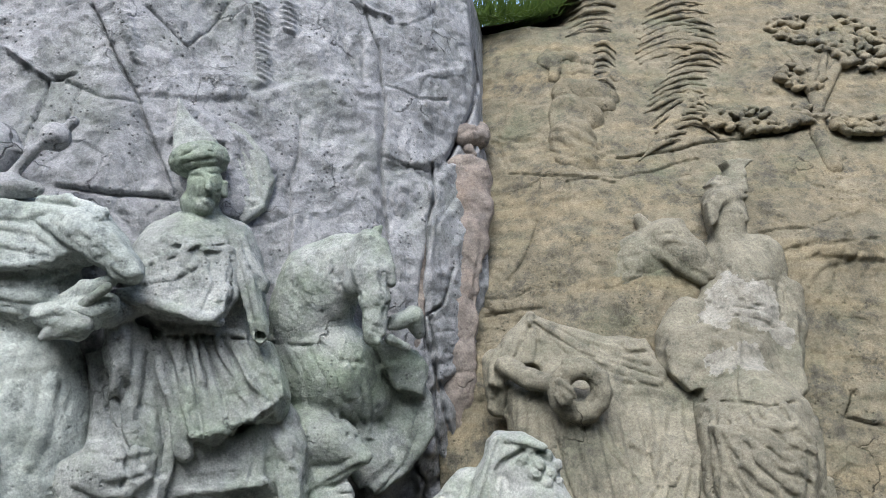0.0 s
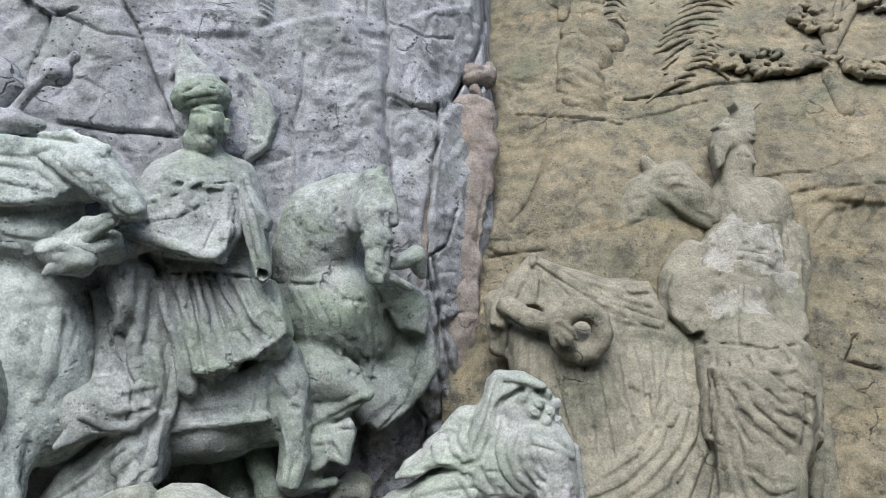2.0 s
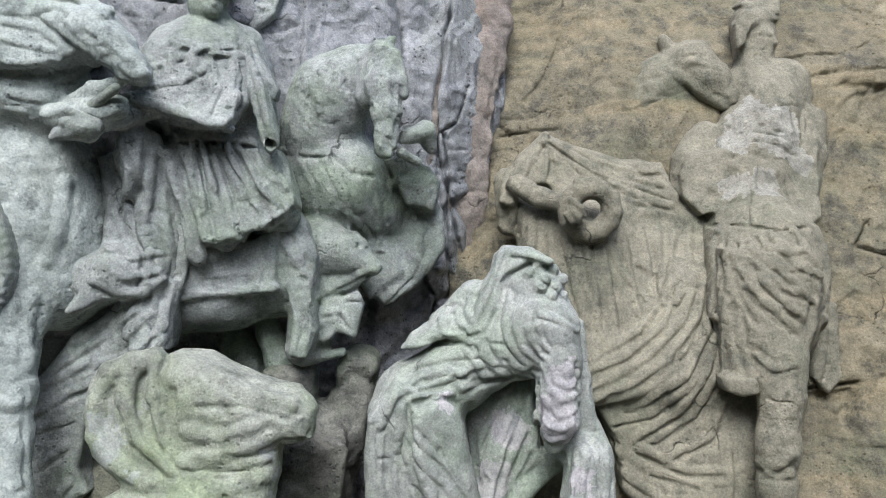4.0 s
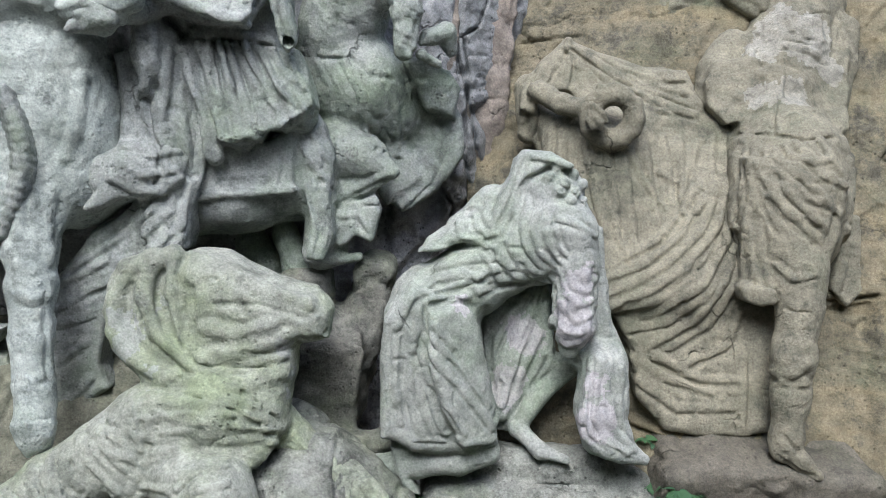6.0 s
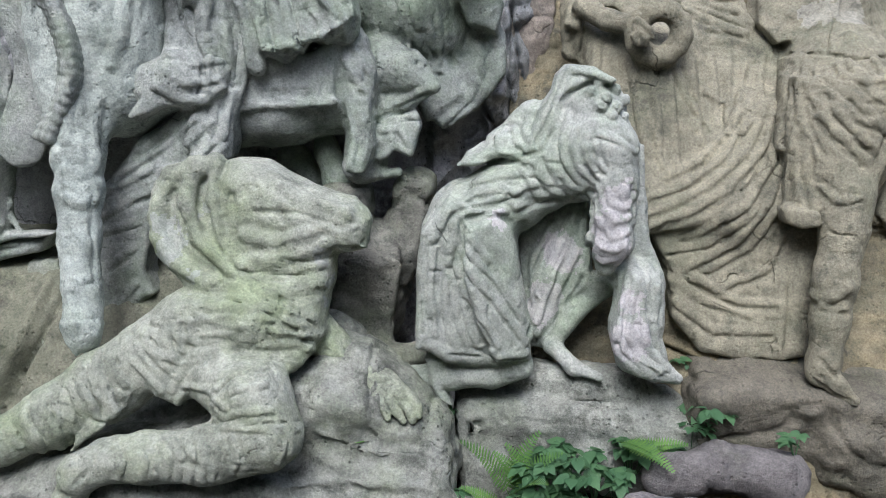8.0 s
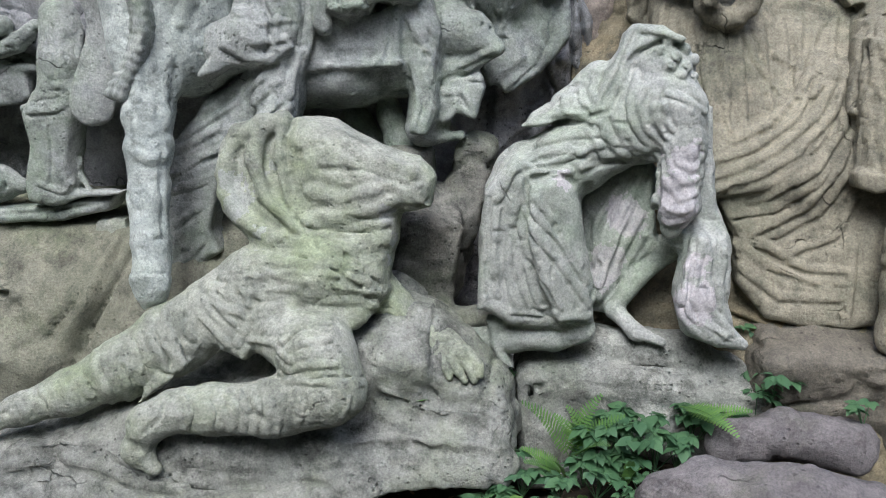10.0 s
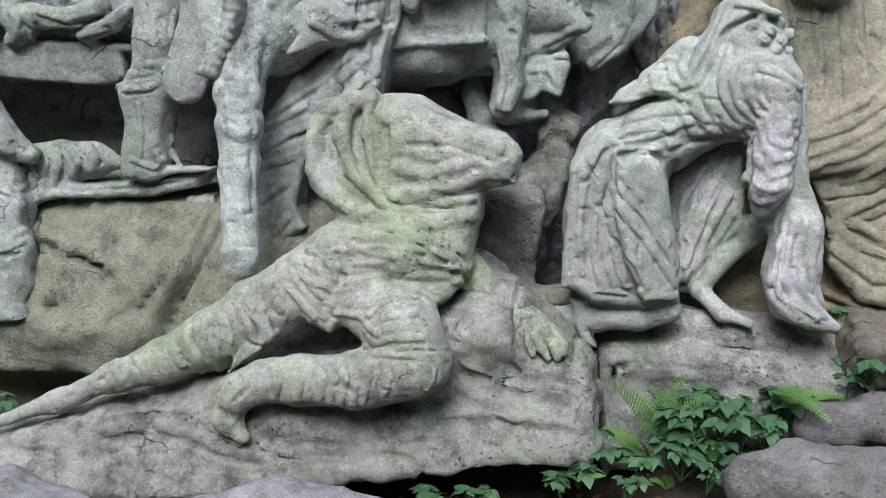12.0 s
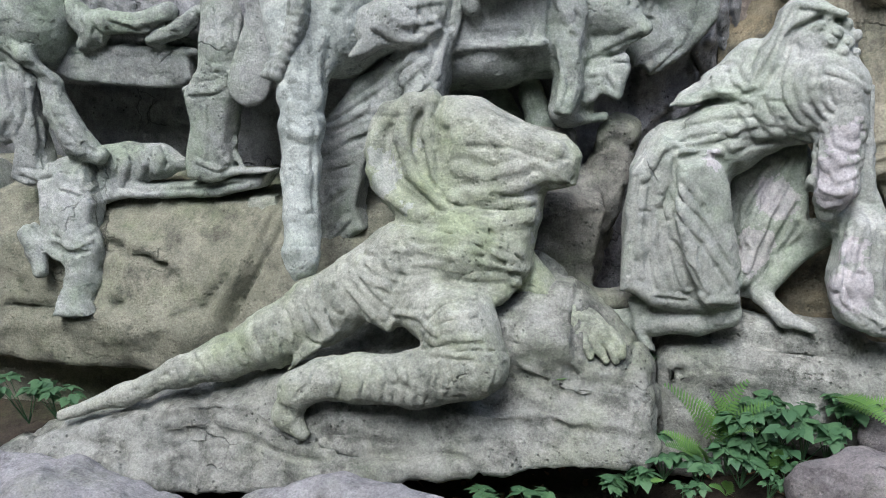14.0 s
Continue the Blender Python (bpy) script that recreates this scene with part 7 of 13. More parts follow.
s.crease(0.0072, 0.0072, (-0.664, 2.797, 1.561), (-0.622, 2.818, 1.557), (-0.58, 2.809, 1.57), (-0.539, 2.824, 1.593), (-0.492, 2.863, 1.601), (-0.449, 2.877, 1.63), (-0.407, 2.908, 1.652))
s.fold(0.008, (-0.744, 2.867, 1.885, 0.008), (-0.656, 2.874, 1.889, 0.008), (-0.549, 2.883, 1.875, 0.008))
s.crease(0.0096, 0.0096, (-0.746, 2.873, 1.871), (-0.661, 2.892, 1.876), (-0.553, 2.895, 1.861), (-0.45, 2.941, 1.835))
s.crease(0.007, 0.01, (-0.743, 2.88, 1.871), (-0.652, 2.9, 1.875), (-0.542, 2.891, 1.86), (-0.451, 2.954, 1.835))
carve("rider_statue", s, "rider", "grey stone rider with a turban, short cape and pleated skirt", "statue", h=0.0055, seed=7, rough=0.0025)

# the second horse
s = Form()
s.limb(0.06, (-0.365, 3.24, 1.942, 0.165), (-0.298, 3.2, 2.061, 0.14), (-0.208, 3.16, 2.136, 0.082), (-0.138, 3.12, 2.17, 0.052))
s.limb(0.06, (-0.411, 3.26, 1.779, 0.155), (-0.267, 3.24, 1.733, 0.165), (-0.168, 3.28, 1.646, 0.125))
s.limb(0.02, (-0.117, 3.06, 2.178, 0.05), (-0.118, 3.02, 2.079, 0.058), (-0.107, 3, 1.98, 0.05), (-0.105, 2.99, 1.903, 0.04), (-0.114, 2.98, 1.849, 0.03))
s.limb(0.02, (-0.148, 3.08, 2.136, 0.056), (-0.166, 3.07, 2.046, 0.047))
s.limb(0.008, (-0.11, 3.06, 2.192, 0.024), (-0.09, 3.08, 2.228, 0.016), (-0.073, 3.1, 2.247, 0.006))
s.limb(0.008, (-0.075, 3.02, 2.172, 0.02), (-0.05, 3, 2.094, 0.017), (-0.048, 3, 2.036, 0.015))
s.groove(0.012, (-0.183, 2.98, 2, 0.023), (-0.188, 2.98, 1.947, 0.032), (-0.172, 3.02, 1.896, 0.023))
s.limb(0.01, (-0.036, 3.06, 1.903, 0.031), (0.024, 3.1, 1.922, 0.036), (0.047, 3.12, 1.862, 0.024))
s.limb(0.01, (-0.058, 3.02, 1.844, 0.019), (0, 3.06, 1.813, 0.016))
s.plate(0.02, (-0.007, 3.22, 1.753), (0.3, 0), 0.05, 0.02, (-0.12, 1.829), (-0.058, 1.847), (0.044, 1.803), (0.083, 1.739), (0.055, 1.638), (-0.043, 1.664))
s.plate(0.03, (-0.071, 3.3, 1.551), (0.1, 0.1), 0.06, 0.025, (-0.262, 1.671), (-0.133, 1.816), (-0.006, 1.77), (0.093, 1.639), (0.097, 1.49), (0.004, 1.369), (-0.128, 1.288), (-0.226, 1.379))
s.plate(0.02, (-0.174, 3.26, 1.583), (0.1, 0), 0.06, 0.02, (-0.23, 1.838), (-0.151, 1.836), (-0.137, 1.585), (-0.058, 1.415), (-0.185, 1.316), (-0.283, 1.507))
s.limb(0.04, (-0.873, 3.07, 1.366, 0.148), (-0.68, 3.07, 1.398, 0.156), (-0.49, 3.1, 1.427, 0.138), (-0.34, 3.2, 1.513, 0.123))
s.plate(0.015, (-0.638, 2.95, 1.458), (0.1, 0.05), 0.05, 0.02, (-0.796, 1.567), (-0.542, 1.557), (-0.467, 1.611), (-0.474, 1.386), (-0.617, 1.374), (-0.758, 1.362), (-0.807, 1.355))
s.limb(0.012, (-0.753, 2.9, 1.381, 0.013), (-0.608, 2.9, 1.388, 0.013), (-0.471, 2.92, 1.399, 0.013))
s.limb(0.03, (-0.443, 3.02, 1.598, 0.066), (-0.42, 3, 1.494, 0.061), (-0.403, 3.02, 1.357, 0.05), (-0.399, 3.04, 1.238, 0.05), (-0.42, 3.04, 1.171, 0.05))
s.plate(0.015, (-0.4, 2.98, 1.37), (0.1, 0.2), 0.045, 0.018, (-0.474, 1.571), (-0.379, 1.615), (-0.345, 1.49), (-0.361, 1.36), (-0.346, 1.25), (-0.38, 1.161), (-0.435, 1.168), (-0.426, 1.308), (-0.454, 1.42))
s.limb(0.03, (-0.362, 3.12, 1.52, 0.088), (-0.251, 3.08, 1.496, 0.075), (-0.171, 3.04, 1.459, 0.027), (-0.148, 3.03, 1.451, 0.019))
s.limb(0.02, (-0.162, 3.04, 1.443, 0.021), (-0.253, 3.08, 1.398, 0.039), (-0.35, 3.1, 1.359, 0.051))
s.plate(0.012, (-0.281, 3.06, 1.274), (-0.2, 0.1), 0.045, 0.018, (-0.357, 1.315), (-0.273, 1.346), (-0.209, 1.369), (-0.191, 1.319), (-0.224, 1.216), (-0.285, 1.227), (-0.335, 1.189), (-0.374, 1.212))
s.limb(0.02, (-0.337, 3.08, 1.189, 0.027), (-0.414, 3.06, 1.138, 0.027), (-0.279, 3.08, 1.148, 0.02))
s.limb(0.03, (-0.68, 3.24, 1.171, 0.062), (-0.627, 3.22, 1.092, 0.053), (-0.599, 3.22, 0.989, 0.045))
s.limb(0.03, (-0.544, 3.16, 1.222, 0.052), (-0.504, 3.14, 1.104, 0.048), (-0.487, 3.14, 0.965, 0.044))
s.fold(0.006, (-0.115, 3.013, 2.196, 0.006), (-0.145, 2.99, 2.135, 0.006), (-0.163, 2.987, 2.039, 0.006))
s.crease(0.0072, 0.0072, (-0.104, 3.014, 2.193), (-0.134, 2.985, 2.131), (-0.152, 2.975, 2.034))
s.fold(0.006, (-0.049, 2.993, 2.123, 0.006), (-0.071, 2.977, 2.035, 0.006), (-0.089, 2.954, 1.92, 0.006))
s.crease(0.0072, 0.0072, (-0.06, 2.995, 2.034), (-0.078, 2.96, 1.918))
s.fold(0.006, (-0.145, 3.005, 2.157, 0.006), (-0.107, 2.965, 2.093, 0.006), (-0.05, 2.986, 2.074, 0.006))
s.crease(0.0072, 0.0072, (-0.152, 3.006, 2.148), (-0.114, 2.96, 2.084), (-0.058, 2.987, 2.065))
s.fold(0.006, (-0.148, 2.966, 1.998, 0.006), (-0.101, 2.951, 1.967, 0.006), (-0.053, 2.993, 1.978, 0.006))
s.crease(0.0072, 0.0072, (-0.15, 2.967, 1.988), (-0.103, 2.952, 1.956), (-0.056, 2.988, 1.966))
s.fold(0.006, (-0.14, 2.965, 1.922, 0.006), (-0.097, 2.949, 1.897, 0.006), (-0.055, 3.05, 1.922, 0.006))
s.crease(0.0072, 0.0072, (-0.141, 2.965, 1.911), (-0.097, 2.949, 1.886), (-0.056, 3.039, 1.911))
s.ball(0.006, (-0.1, 2.967, 2.077), (0.015, 0.015, 0.015))
s.ball(0.005, (-0.083, 2.968, 1.863), (0.015, 0.015, 0.015))
s.ball(0.005, (-0.123, 2.955, 1.864), (0.015, 0.015, 0.015))
s.ball(0.005, (-0.099, 2.962, 1.835), (0.015, 0.015, 0.015))
s.ball(0.005, (-0.056, 3.052, 1.883), (0.014, 0.014, 0.014))
s.crease(0.008, 0.012, (-0.136, 2.949, 1.861), (-0.106, 2.955, 1.873), (-0.069, 3.01, 1.852))
s.crease(0.008, 0.01, (-0.122, 2.965, 2.093), (-0.092, 2.971, 2.101), (-0.065, 2.979, 2.077))
s.fold(0.005, (-0.285, 3.057, 2.049, 0.005), (-0.295, 3.058, 2.034, 0.005), (-0.282, 3.06, 2.021, 0.005), (-0.294, 3.059, 2.012, 0.005))
s.crease(0.006, 0.006, (-0.276, 3.058, 2.047), (-0.286, 3.058, 2.032), (-0.273, 3.06, 2.019), (-0.285, 3.06, 2.009))
s.fold(0.005, (-0.255, 3.058, 2.059, 0.005), (-0.246, 3.066, 2.049, 0.005), (-0.26, 3.06, 2.039, 0.005), (-0.248, 3.067, 2.033, 0.005))
s.crease(0.006, 0.006, (-0.246, 3.065, 2.062), (-0.237, 3.066, 2.051), (-0.25, 3.06, 2.042), (-0.239, 3.067, 2.035))
s.fold(0.005, (-0.32, 3.071, 2.128, 0.005), (-0.33, 3.071, 2.118, 0.005), (-0.316, 3.061, 2.108, 0.005), (-0.328, 3.061, 2.103, 0.005))
s.crease(0.006, 0.006, (-0.312, 3.072, 2.124), (-0.321, 3.066, 2.114), (-0.307, 3.062, 2.105), (-0.319, 3.062, 2.1))
s.fold(0.005, (-0.325, 3.081, 2.139, 0.005), (-0.335, 3.07, 2.122, 0.005), (-0.32, 3.061, 2.107, 0.005), (-0.332, 3.061, 2.098, 0.005))
s.crease(0.006, 0.006, (-0.316, 3.076, 2.136), (-0.325, 3.065, 2.12), (-0.311, 3.062, 2.105), (-0.323, 3.062, 2.096))
s.fold(0.005, (-0.398, 3.079, 2.023, 0.005), (-0.408, 3.085, 2.008, 0.005), (-0.395, 3.081, 1.993, 0.005), (-0.407, 3.086, 1.983, 0.005))
s.crease(0.006, 0.006, (-0.388, 3.074, 2.021), (-0.399, 3.08, 2.005), (-0.385, 3.076, 1.99), (-0.397, 3.082, 1.981))
s.fold(0.005, (-0.271, 3.059, 2.037, 0.005), (-0.281, 3.059, 2.025, 0.005), (-0.268, 3.067, 2.015, 0.005), (-0.28, 3.067, 2.008, 0.005))
s.crease(0.006, 0.006, (-0.262, 3.06, 2.034), (-0.272, 3.06, 2.023), (-0.259, 3.068, 2.012), (-0.271, 3.068, 2.005))
s.fold(0.005, (-0.315, 3.054, 2.055, 0.005), (-0.305, 3.056, 2.04, 0.005), (-0.319, 3.056, 2.028, 0.005), (-0.308, 3.058, 2.018, 0.005))
s.crease(0.006, 0.006, (-0.305, 3.055, 2.057), (-0.296, 3.057, 2.042), (-0.31, 3.057, 2.029), (-0.299, 3.058, 2.02))
s.fold(0.005, (-0.363, 3.07, 2.099, 0.005), (-0.353, 3.066, 2.088, 0.005), (-0.367, 3.065, 2.08, 0.005), (-0.355, 3.061, 2.073, 0.005))
s.crease(0.006, 0.006, (-0.354, 3.07, 2.102), (-0.344, 3.066, 2.091), (-0.357, 3.06, 2.082), (-0.346, 3.062, 2.076))
s.fold(0.005, (-0.252, 3.064, 2.07, 0.005), (-0.242, 3.071, 2.061, 0.005), (-0.256, 3.059, 2.051, 0.005), (-0.244, 3.066, 2.045, 0.005))
s.crease(0.006, 0.006, (-0.242, 3.064, 2.073), (-0.233, 3.066, 2.063), (-0.247, 3.059, 2.054), (-0.236, 3.073, 2.048))
s.fold(0.005, (-0.257, 3.062, 2.087, 0.005), (-0.267, 3.056, 2.072, 0.005), (-0.254, 3.059, 2.059, 0.005), (-0.266, 3.058, 2.05, 0.005))
s.crease(0.006, 0.006, (-0.248, 3.063, 2.085), (-0.258, 3.057, 2.07), (-0.245, 3.065, 2.057), (-0.257, 3.059, 2.048))
s.fold(0.005, (-0.355, 3.068, 1.98, 0.005), (-0.346, 3.07, 1.967, 0.005), (-0.36, 3.075, 1.957, 0.005), (-0.349, 3.076, 1.949, 0.005))
s.crease(0.006, 0.006, (-0.346, 3.069, 1.982), (-0.337, 3.07, 1.969), (-0.351, 3.07, 1.958), (-0.34, 3.077, 1.951))
s.fold(0.005, (-0.353, 3.061, 2.072, 0.005), (-0.363, 3.061, 2.061, 0.005), (-0.349, 3.057, 2.051, 0.005), (-0.362, 3.063, 2.045, 0.005))
s.crease(0.006, 0.006, (-0.344, 3.062, 2.069), (-0.354, 3.056, 2.058), (-0.341, 3.058, 2.048), (-0.352, 3.058, 2.041))
s.fold(0.005, (-0.384, 3.075, 2.084, 0.005), (-0.374, 3.071, 2.07, 0.005), (-0.388, 3.077, 2.059, 0.005), (-0.376, 3.067, 2.049, 0.005))
s.crease(0.006, 0.006, (-0.374, 3.07, 2.086), (-0.363, 3.06, 2.071), (-0.379, 3.072, 2.06), (-0.366, 3.062, 2.051))
s.fold(0.005, (-0.255, 3.063, 2.131, 0.005), (-0.265, 3.064, 2.115, 0.005), (-0.251, 3.061, 2.1, 0.005), (-0.263, 3.061, 2.09, 0.005))
s.crease(0.006, 0.006, (-0.245, 3.064, 2.129), (-0.255, 3.059, 2.113), (-0.242, 3.062, 2.098), (-0.254, 3.062, 2.088))
s.fold(0.005, (-0.337, 3.062, 2.005, 0.005), (-0.348, 3.068, 1.993, 0.005), (-0.334, 3.064, 1.982, 0.005), (-0.346, 3.069, 1.975, 0.005))
s.crease(0.006, 0.006, (-0.328, 3.063, 2.002), (-0.338, 3.063, 1.99), (-0.325, 3.065, 1.979), (-0.337, 3.07, 1.972))
s.fold(0.005, (-0.347, 3.061, 2.001, 0.005), (-0.358, 3.067, 1.99, 0.005), (-0.344, 3.063, 1.979, 0.005), (-0.356, 3.068, 1.972, 0.005))
s.crease(0.006, 0.006, (-0.338, 3.062, 1.998), (-0.348, 3.062, 1.987), (-0.335, 3.064, 1.976), (-0.347, 3.069, 1.969))
s.fold(0.005, (-0.252, 3.063, 2.074, 0.005), (-0.262, 3.058, 2.061, 0.005), (-0.249, 3.06, 2.049, 0.005), (-0.26, 3.06, 2.041, 0.005))
s.crease(0.006, 0.006, (-0.243, 3.064, 2.072), (-0.253, 3.059, 2.058), (-0.24, 3.066, 2.047), (-0.251, 3.06, 2.039))
s.fold(0.005, (-0.391, 3.08, 2.012, 0.005), (-0.381, 3.076, 1.996, 0.005), (-0.395, 3.082, 1.984, 0.005), (-0.383, 3.078, 1.973, 0.005))
s.crease(0.006, 0.006, (-0.381, 3.075, 2.013), (-0.371, 3.071, 1.997), (-0.385, 3.077, 1.985), (-0.374, 3.078, 1.975))
s.fold(0.005, (-0.253, 3.061, 2.098, 0.005), (-0.263, 3.056, 2.081, 0.005), (-0.25, 3.058, 2.066, 0.005), (-0.262, 3.058, 2.056, 0.005))
s.crease(0.006, 0.006, (-0.244, 3.068, 2.097), (-0.254, 3.063, 2.08), (-0.241, 3.065, 2.065), (-0.252, 3.059, 2.054))
s.fold(0.005, (-0.263, 3.06, 2.097, 0.005), (-0.273, 3.061, 2.083, 0.005), (-0.259, 3.057, 2.07, 0.005), (-0.271, 3.057, 2.062, 0.005))
s.crease(0.006, 0.006, (-0.253, 3.055, 2.094), (-0.264, 3.056, 2.08), (-0.25, 3.058, 2.068), (-0.262, 3.058, 2.06))
s.fold(0.005, (-0.299, 3.056, 2.053, 0.005), (-0.29, 3.051, 2.042, 0.005), (-0.304, 3.057, 2.034, 0.005), (-0.292, 3.058, 2.027, 0.005))
s.crease(0.006, 0.006, (-0.29, 3.056, 2.056), (-0.281, 3.058, 2.045), (-0.294, 3.051, 2.036), (-0.283, 3.059, 2.029))
s.fold(0.005, (-0.344, 3.063, 2.067, 0.005), (-0.335, 3.059, 2.049, 0.005), (-0.348, 3.059, 2.034, 0.005), (-0.337, 3.055, 2.023, 0.005))
s.crease(0.006, 0.006, (-0.334, 3.057, 2.067), (-0.325, 3.06, 2.05), (-0.339, 3.054, 2.035), (-0.327, 3.056, 2.024))
s.fold(0.005, (-0.231, 3.072, 2.056, 0.005), (-0.241, 3.067, 2.042, 0.005), (-0.228, 3.075, 2.031, 0.005), (-0.24, 3.074, 2.023, 0.005))
s.crease(0.006, 0.006, (-0.222, 3.073, 2.053), (-0.232, 3.068, 2.04), (-0.219, 3.081, 2.029), (-0.231, 3.075, 2.021))
s.fold(0.005, (-0.395, 3.082, 1.972, 0.005), (-0.385, 3.078, 1.955, 0.005), (-0.399, 3.084, 1.941, 0.005), (-0.388, 3.085, 1.93, 0.005))
s.crease(0.006, 0.006, (-0.385, 3.077, 1.973), (-0.376, 3.079, 1.956), (-0.389, 3.079, 1.942), (-0.378, 3.08, 1.931))
s.fold(0.005, (-0.379, 3.067, 2.045, 0.005), (-0.39, 3.079, 2.033, 0.005), (-0.376, 3.069, 2.02, 0.005), (-0.388, 3.075, 2.012, 0.005))
s.crease(0.006, 0.006, (-0.37, 3.068, 2.043), (-0.38, 3.068, 2.03), (-0.366, 3.064, 2.017), (-0.379, 3.076, 2.01))
s.fold(0.005, (-0.256, 3.059, 2.049, 0.005), (-0.247, 3.067, 2.034, 0.005), (-0.261, 3.067, 2.021, 0.005), (-0.25, 3.075, 2.012, 0.005))
s.crease(0.006, 0.006, (-0.247, 3.066, 2.052), (-0.238, 3.073, 2.036), (-0.251, 3.068, 2.023), (-0.24, 3.075, 2.013))
s.fold(0.005, (-0.296, 3.054, 2.071, 0.005), (-0.286, 3.057, 2.053, 0.005), (-0.3, 3.051, 2.038, 0.005), (-0.289, 3.053, 2.027, 0.005))
s.crease(0.006, 0.006, (-0.286, 3.055, 2.072), (-0.277, 3.057, 2.055), (-0.291, 3.051, 2.04), (-0.28, 3.059, 2.029))
s.fold(0.005, (-0.234, 3.064, 2.08, 0.005), (-0.225, 3.072, 2.067, 0.005), (-0.239, 3.072, 2.056, 0.005), (-0.227, 3.073, 2.048, 0.005))
s.crease(0.006, 0.006, (-0.225, 3.064, 2.082), (-0.215, 3.066, 2.069), (-0.229, 3.066, 2.058), (-0.218, 3.074, 2.05))
s.fold(0.005, (-0.355, 3.075, 2.112, 0.005), (-0.345, 3.072, 2.097, 0.005), (-0.359, 3.066, 2.083, 0.005), (-0.347, 3.062, 2.073, 0.005))
s.crease(0.006, 0.006, (-0.346, 3.076, 2.114), (-0.335, 3.061, 2.097), (-0.35, 3.066, 2.085), (-0.338, 3.062, 2.075))
s.fold(0.005, (-0.34, 3.053, 2.041, 0.005), (-0.35, 3.059, 2.029, 0.005), (-0.336, 3.055, 2.018, 0.005), (-0.349, 3.061, 2.011, 0.005))
s.crease(0.006, 0.006, (-0.331, 3.06, 2.039), (-0.341, 3.054, 2.026), (-0.327, 3.056, 2.015), (-0.34, 3.062, 2.009))
s.fold(0.005, (-0.233, 3.067, 2.049, 0.005), (-0.243, 3.067, 2.036, 0.005), (-0.23, 3.075, 2.024, 0.005), (-0.242, 3.075, 2.016, 0.005))
s.crease(0.006, 0.006, (-0.224, 3.073, 2.047), (-0.234, 3.068, 2.034), (-0.222, 3.088, 2.023), (-0.233, 3.075, 2.014))
s.fold(0.005, (-0.367, 3.065, 2.079, 0.005), (-0.357, 3.061, 2.068, 0.005), (-0.371, 3.067, 2.06, 0.005), (-0.358, 3.056, 2.052, 0.005))
s.crease(0.006, 0.006, (-0.357, 3.066, 2.081), (-0.347, 3.056, 2.07), (-0.361, 3.061, 2.062), (-0.35, 3.063, 2.056))
s.fold(0.005, (-0.381, 3.077, 1.985, 0.005), (-0.372, 3.079, 1.972, 0.005), (-0.386, 3.078, 1.961, 0.005), (-0.374, 3.08, 1.953, 0.005))
s.crease(0.006, 0.006, (-0.371, 3.072, 1.987), (-0.361, 3.068, 1.973), (-0.376, 3.079, 1.963), (-0.364, 3.075, 1.955))
s.fold(0.005, (-0.28, 3.077, 2.157, 0.005), (-0.29, 3.072, 2.142, 0.005), (-0.276, 3.068, 2.128, 0.005), (-0.287, 3.062, 2.119, 0.005))
s.crease(0.006, 0.006, (-0.271, 3.078, 2.155), (-0.28, 3.067, 2.139), (-0.266, 3.063, 2.125), (-0.278, 3.063, 2.116))
s.fold(0.005, (-0.259, 3.058, 2.12, 0.005), (-0.269, 3.059, 2.103, 0.005), (-0.256, 3.062, 2.087, 0.005), (-0.267, 3.056, 2.077, 0.005))
s.crease(0.006, 0.006, (-0.25, 3.065, 2.118), (-0.26, 3.06, 2.101), (-0.247, 3.069, 2.086), (-0.258, 3.057, 2.075))
s.fold(0.005, (-0.412, 3.106, 2.104, 0.005), (-0.423, 3.118, 2.095, 0.005), (-0.406, 3.091, 2.082, 0.005), (-0.42, 3.102, 2.076, 0.005))
s.crease(0.006, 0.006, (-0.401, 3.096, 2.1), (-0.411, 3.096, 2.09), (-0.397, 3.086, 2.079), (-0.409, 3.091, 2.072))
s.fold(0.005, (-0.328, 3.065, 2.116, 0.005), (-0.318, 3.061, 2.104, 0.005), (-0.332, 3.061, 2.095, 0.005), (-0.32, 3.057, 2.087, 0.005))
s.crease(0.006, 0.006, (-0.319, 3.072, 2.119), (-0.309, 3.068, 2.107), (-0.323, 3.062, 2.097), (-0.311, 3.057, 2.089))
s.fold(0.005, (-0.424, 3.099, 2.03, 0.005), (-0.413, 3.089, 2.018, 0.005), (-0.428, 3.1, 2.01, 0.005), (-0.415, 3.09, 2.003, 0.005))
s.crease(0.006, 0.006, (-0.414, 3.094, 2.032), (-0.402, 3.078, 2.02), (-0.417, 3.089, 2.012), (-0.405, 3.085, 2.005))
s.fold(0.005, (-0.23, 3.065, 2.069, 0.005), (-0.221, 3.079, 2.056, 0.005), (-0.234, 3.067, 2.044, 0.005), (-0.224, 3.08, 2.036, 0.005))
s.crease(0.006, 0.006, (-0.221, 3.072, 2.071), (-0.211, 3.061, 2.056), (-0.226, 3.073, 2.046), (-0.214, 3.075, 2.037))
s.fold(0.005, (-0.23, 3.074, 2.032, 0.005), (-0.221, 3.088, 2.018, 0.005), (-0.235, 3.082, 2.005, 0.005), (-0.224, 3.089, 1.996, 0.005))
s.crease(0.006, 0.006, (-0.22, 3.075, 2.034), (-0.212, 3.088, 2.02), (-0.225, 3.082, 2.007), (-0.215, 3.102, 1.999))
s.fold(0.005, (-0.325, 3.081, 2.145, 0.005), (-0.335, 3.075, 2.134, 0.005), (-0.321, 3.071, 2.123, 0.005), (-0.332, 3.065, 2.116, 0.005))
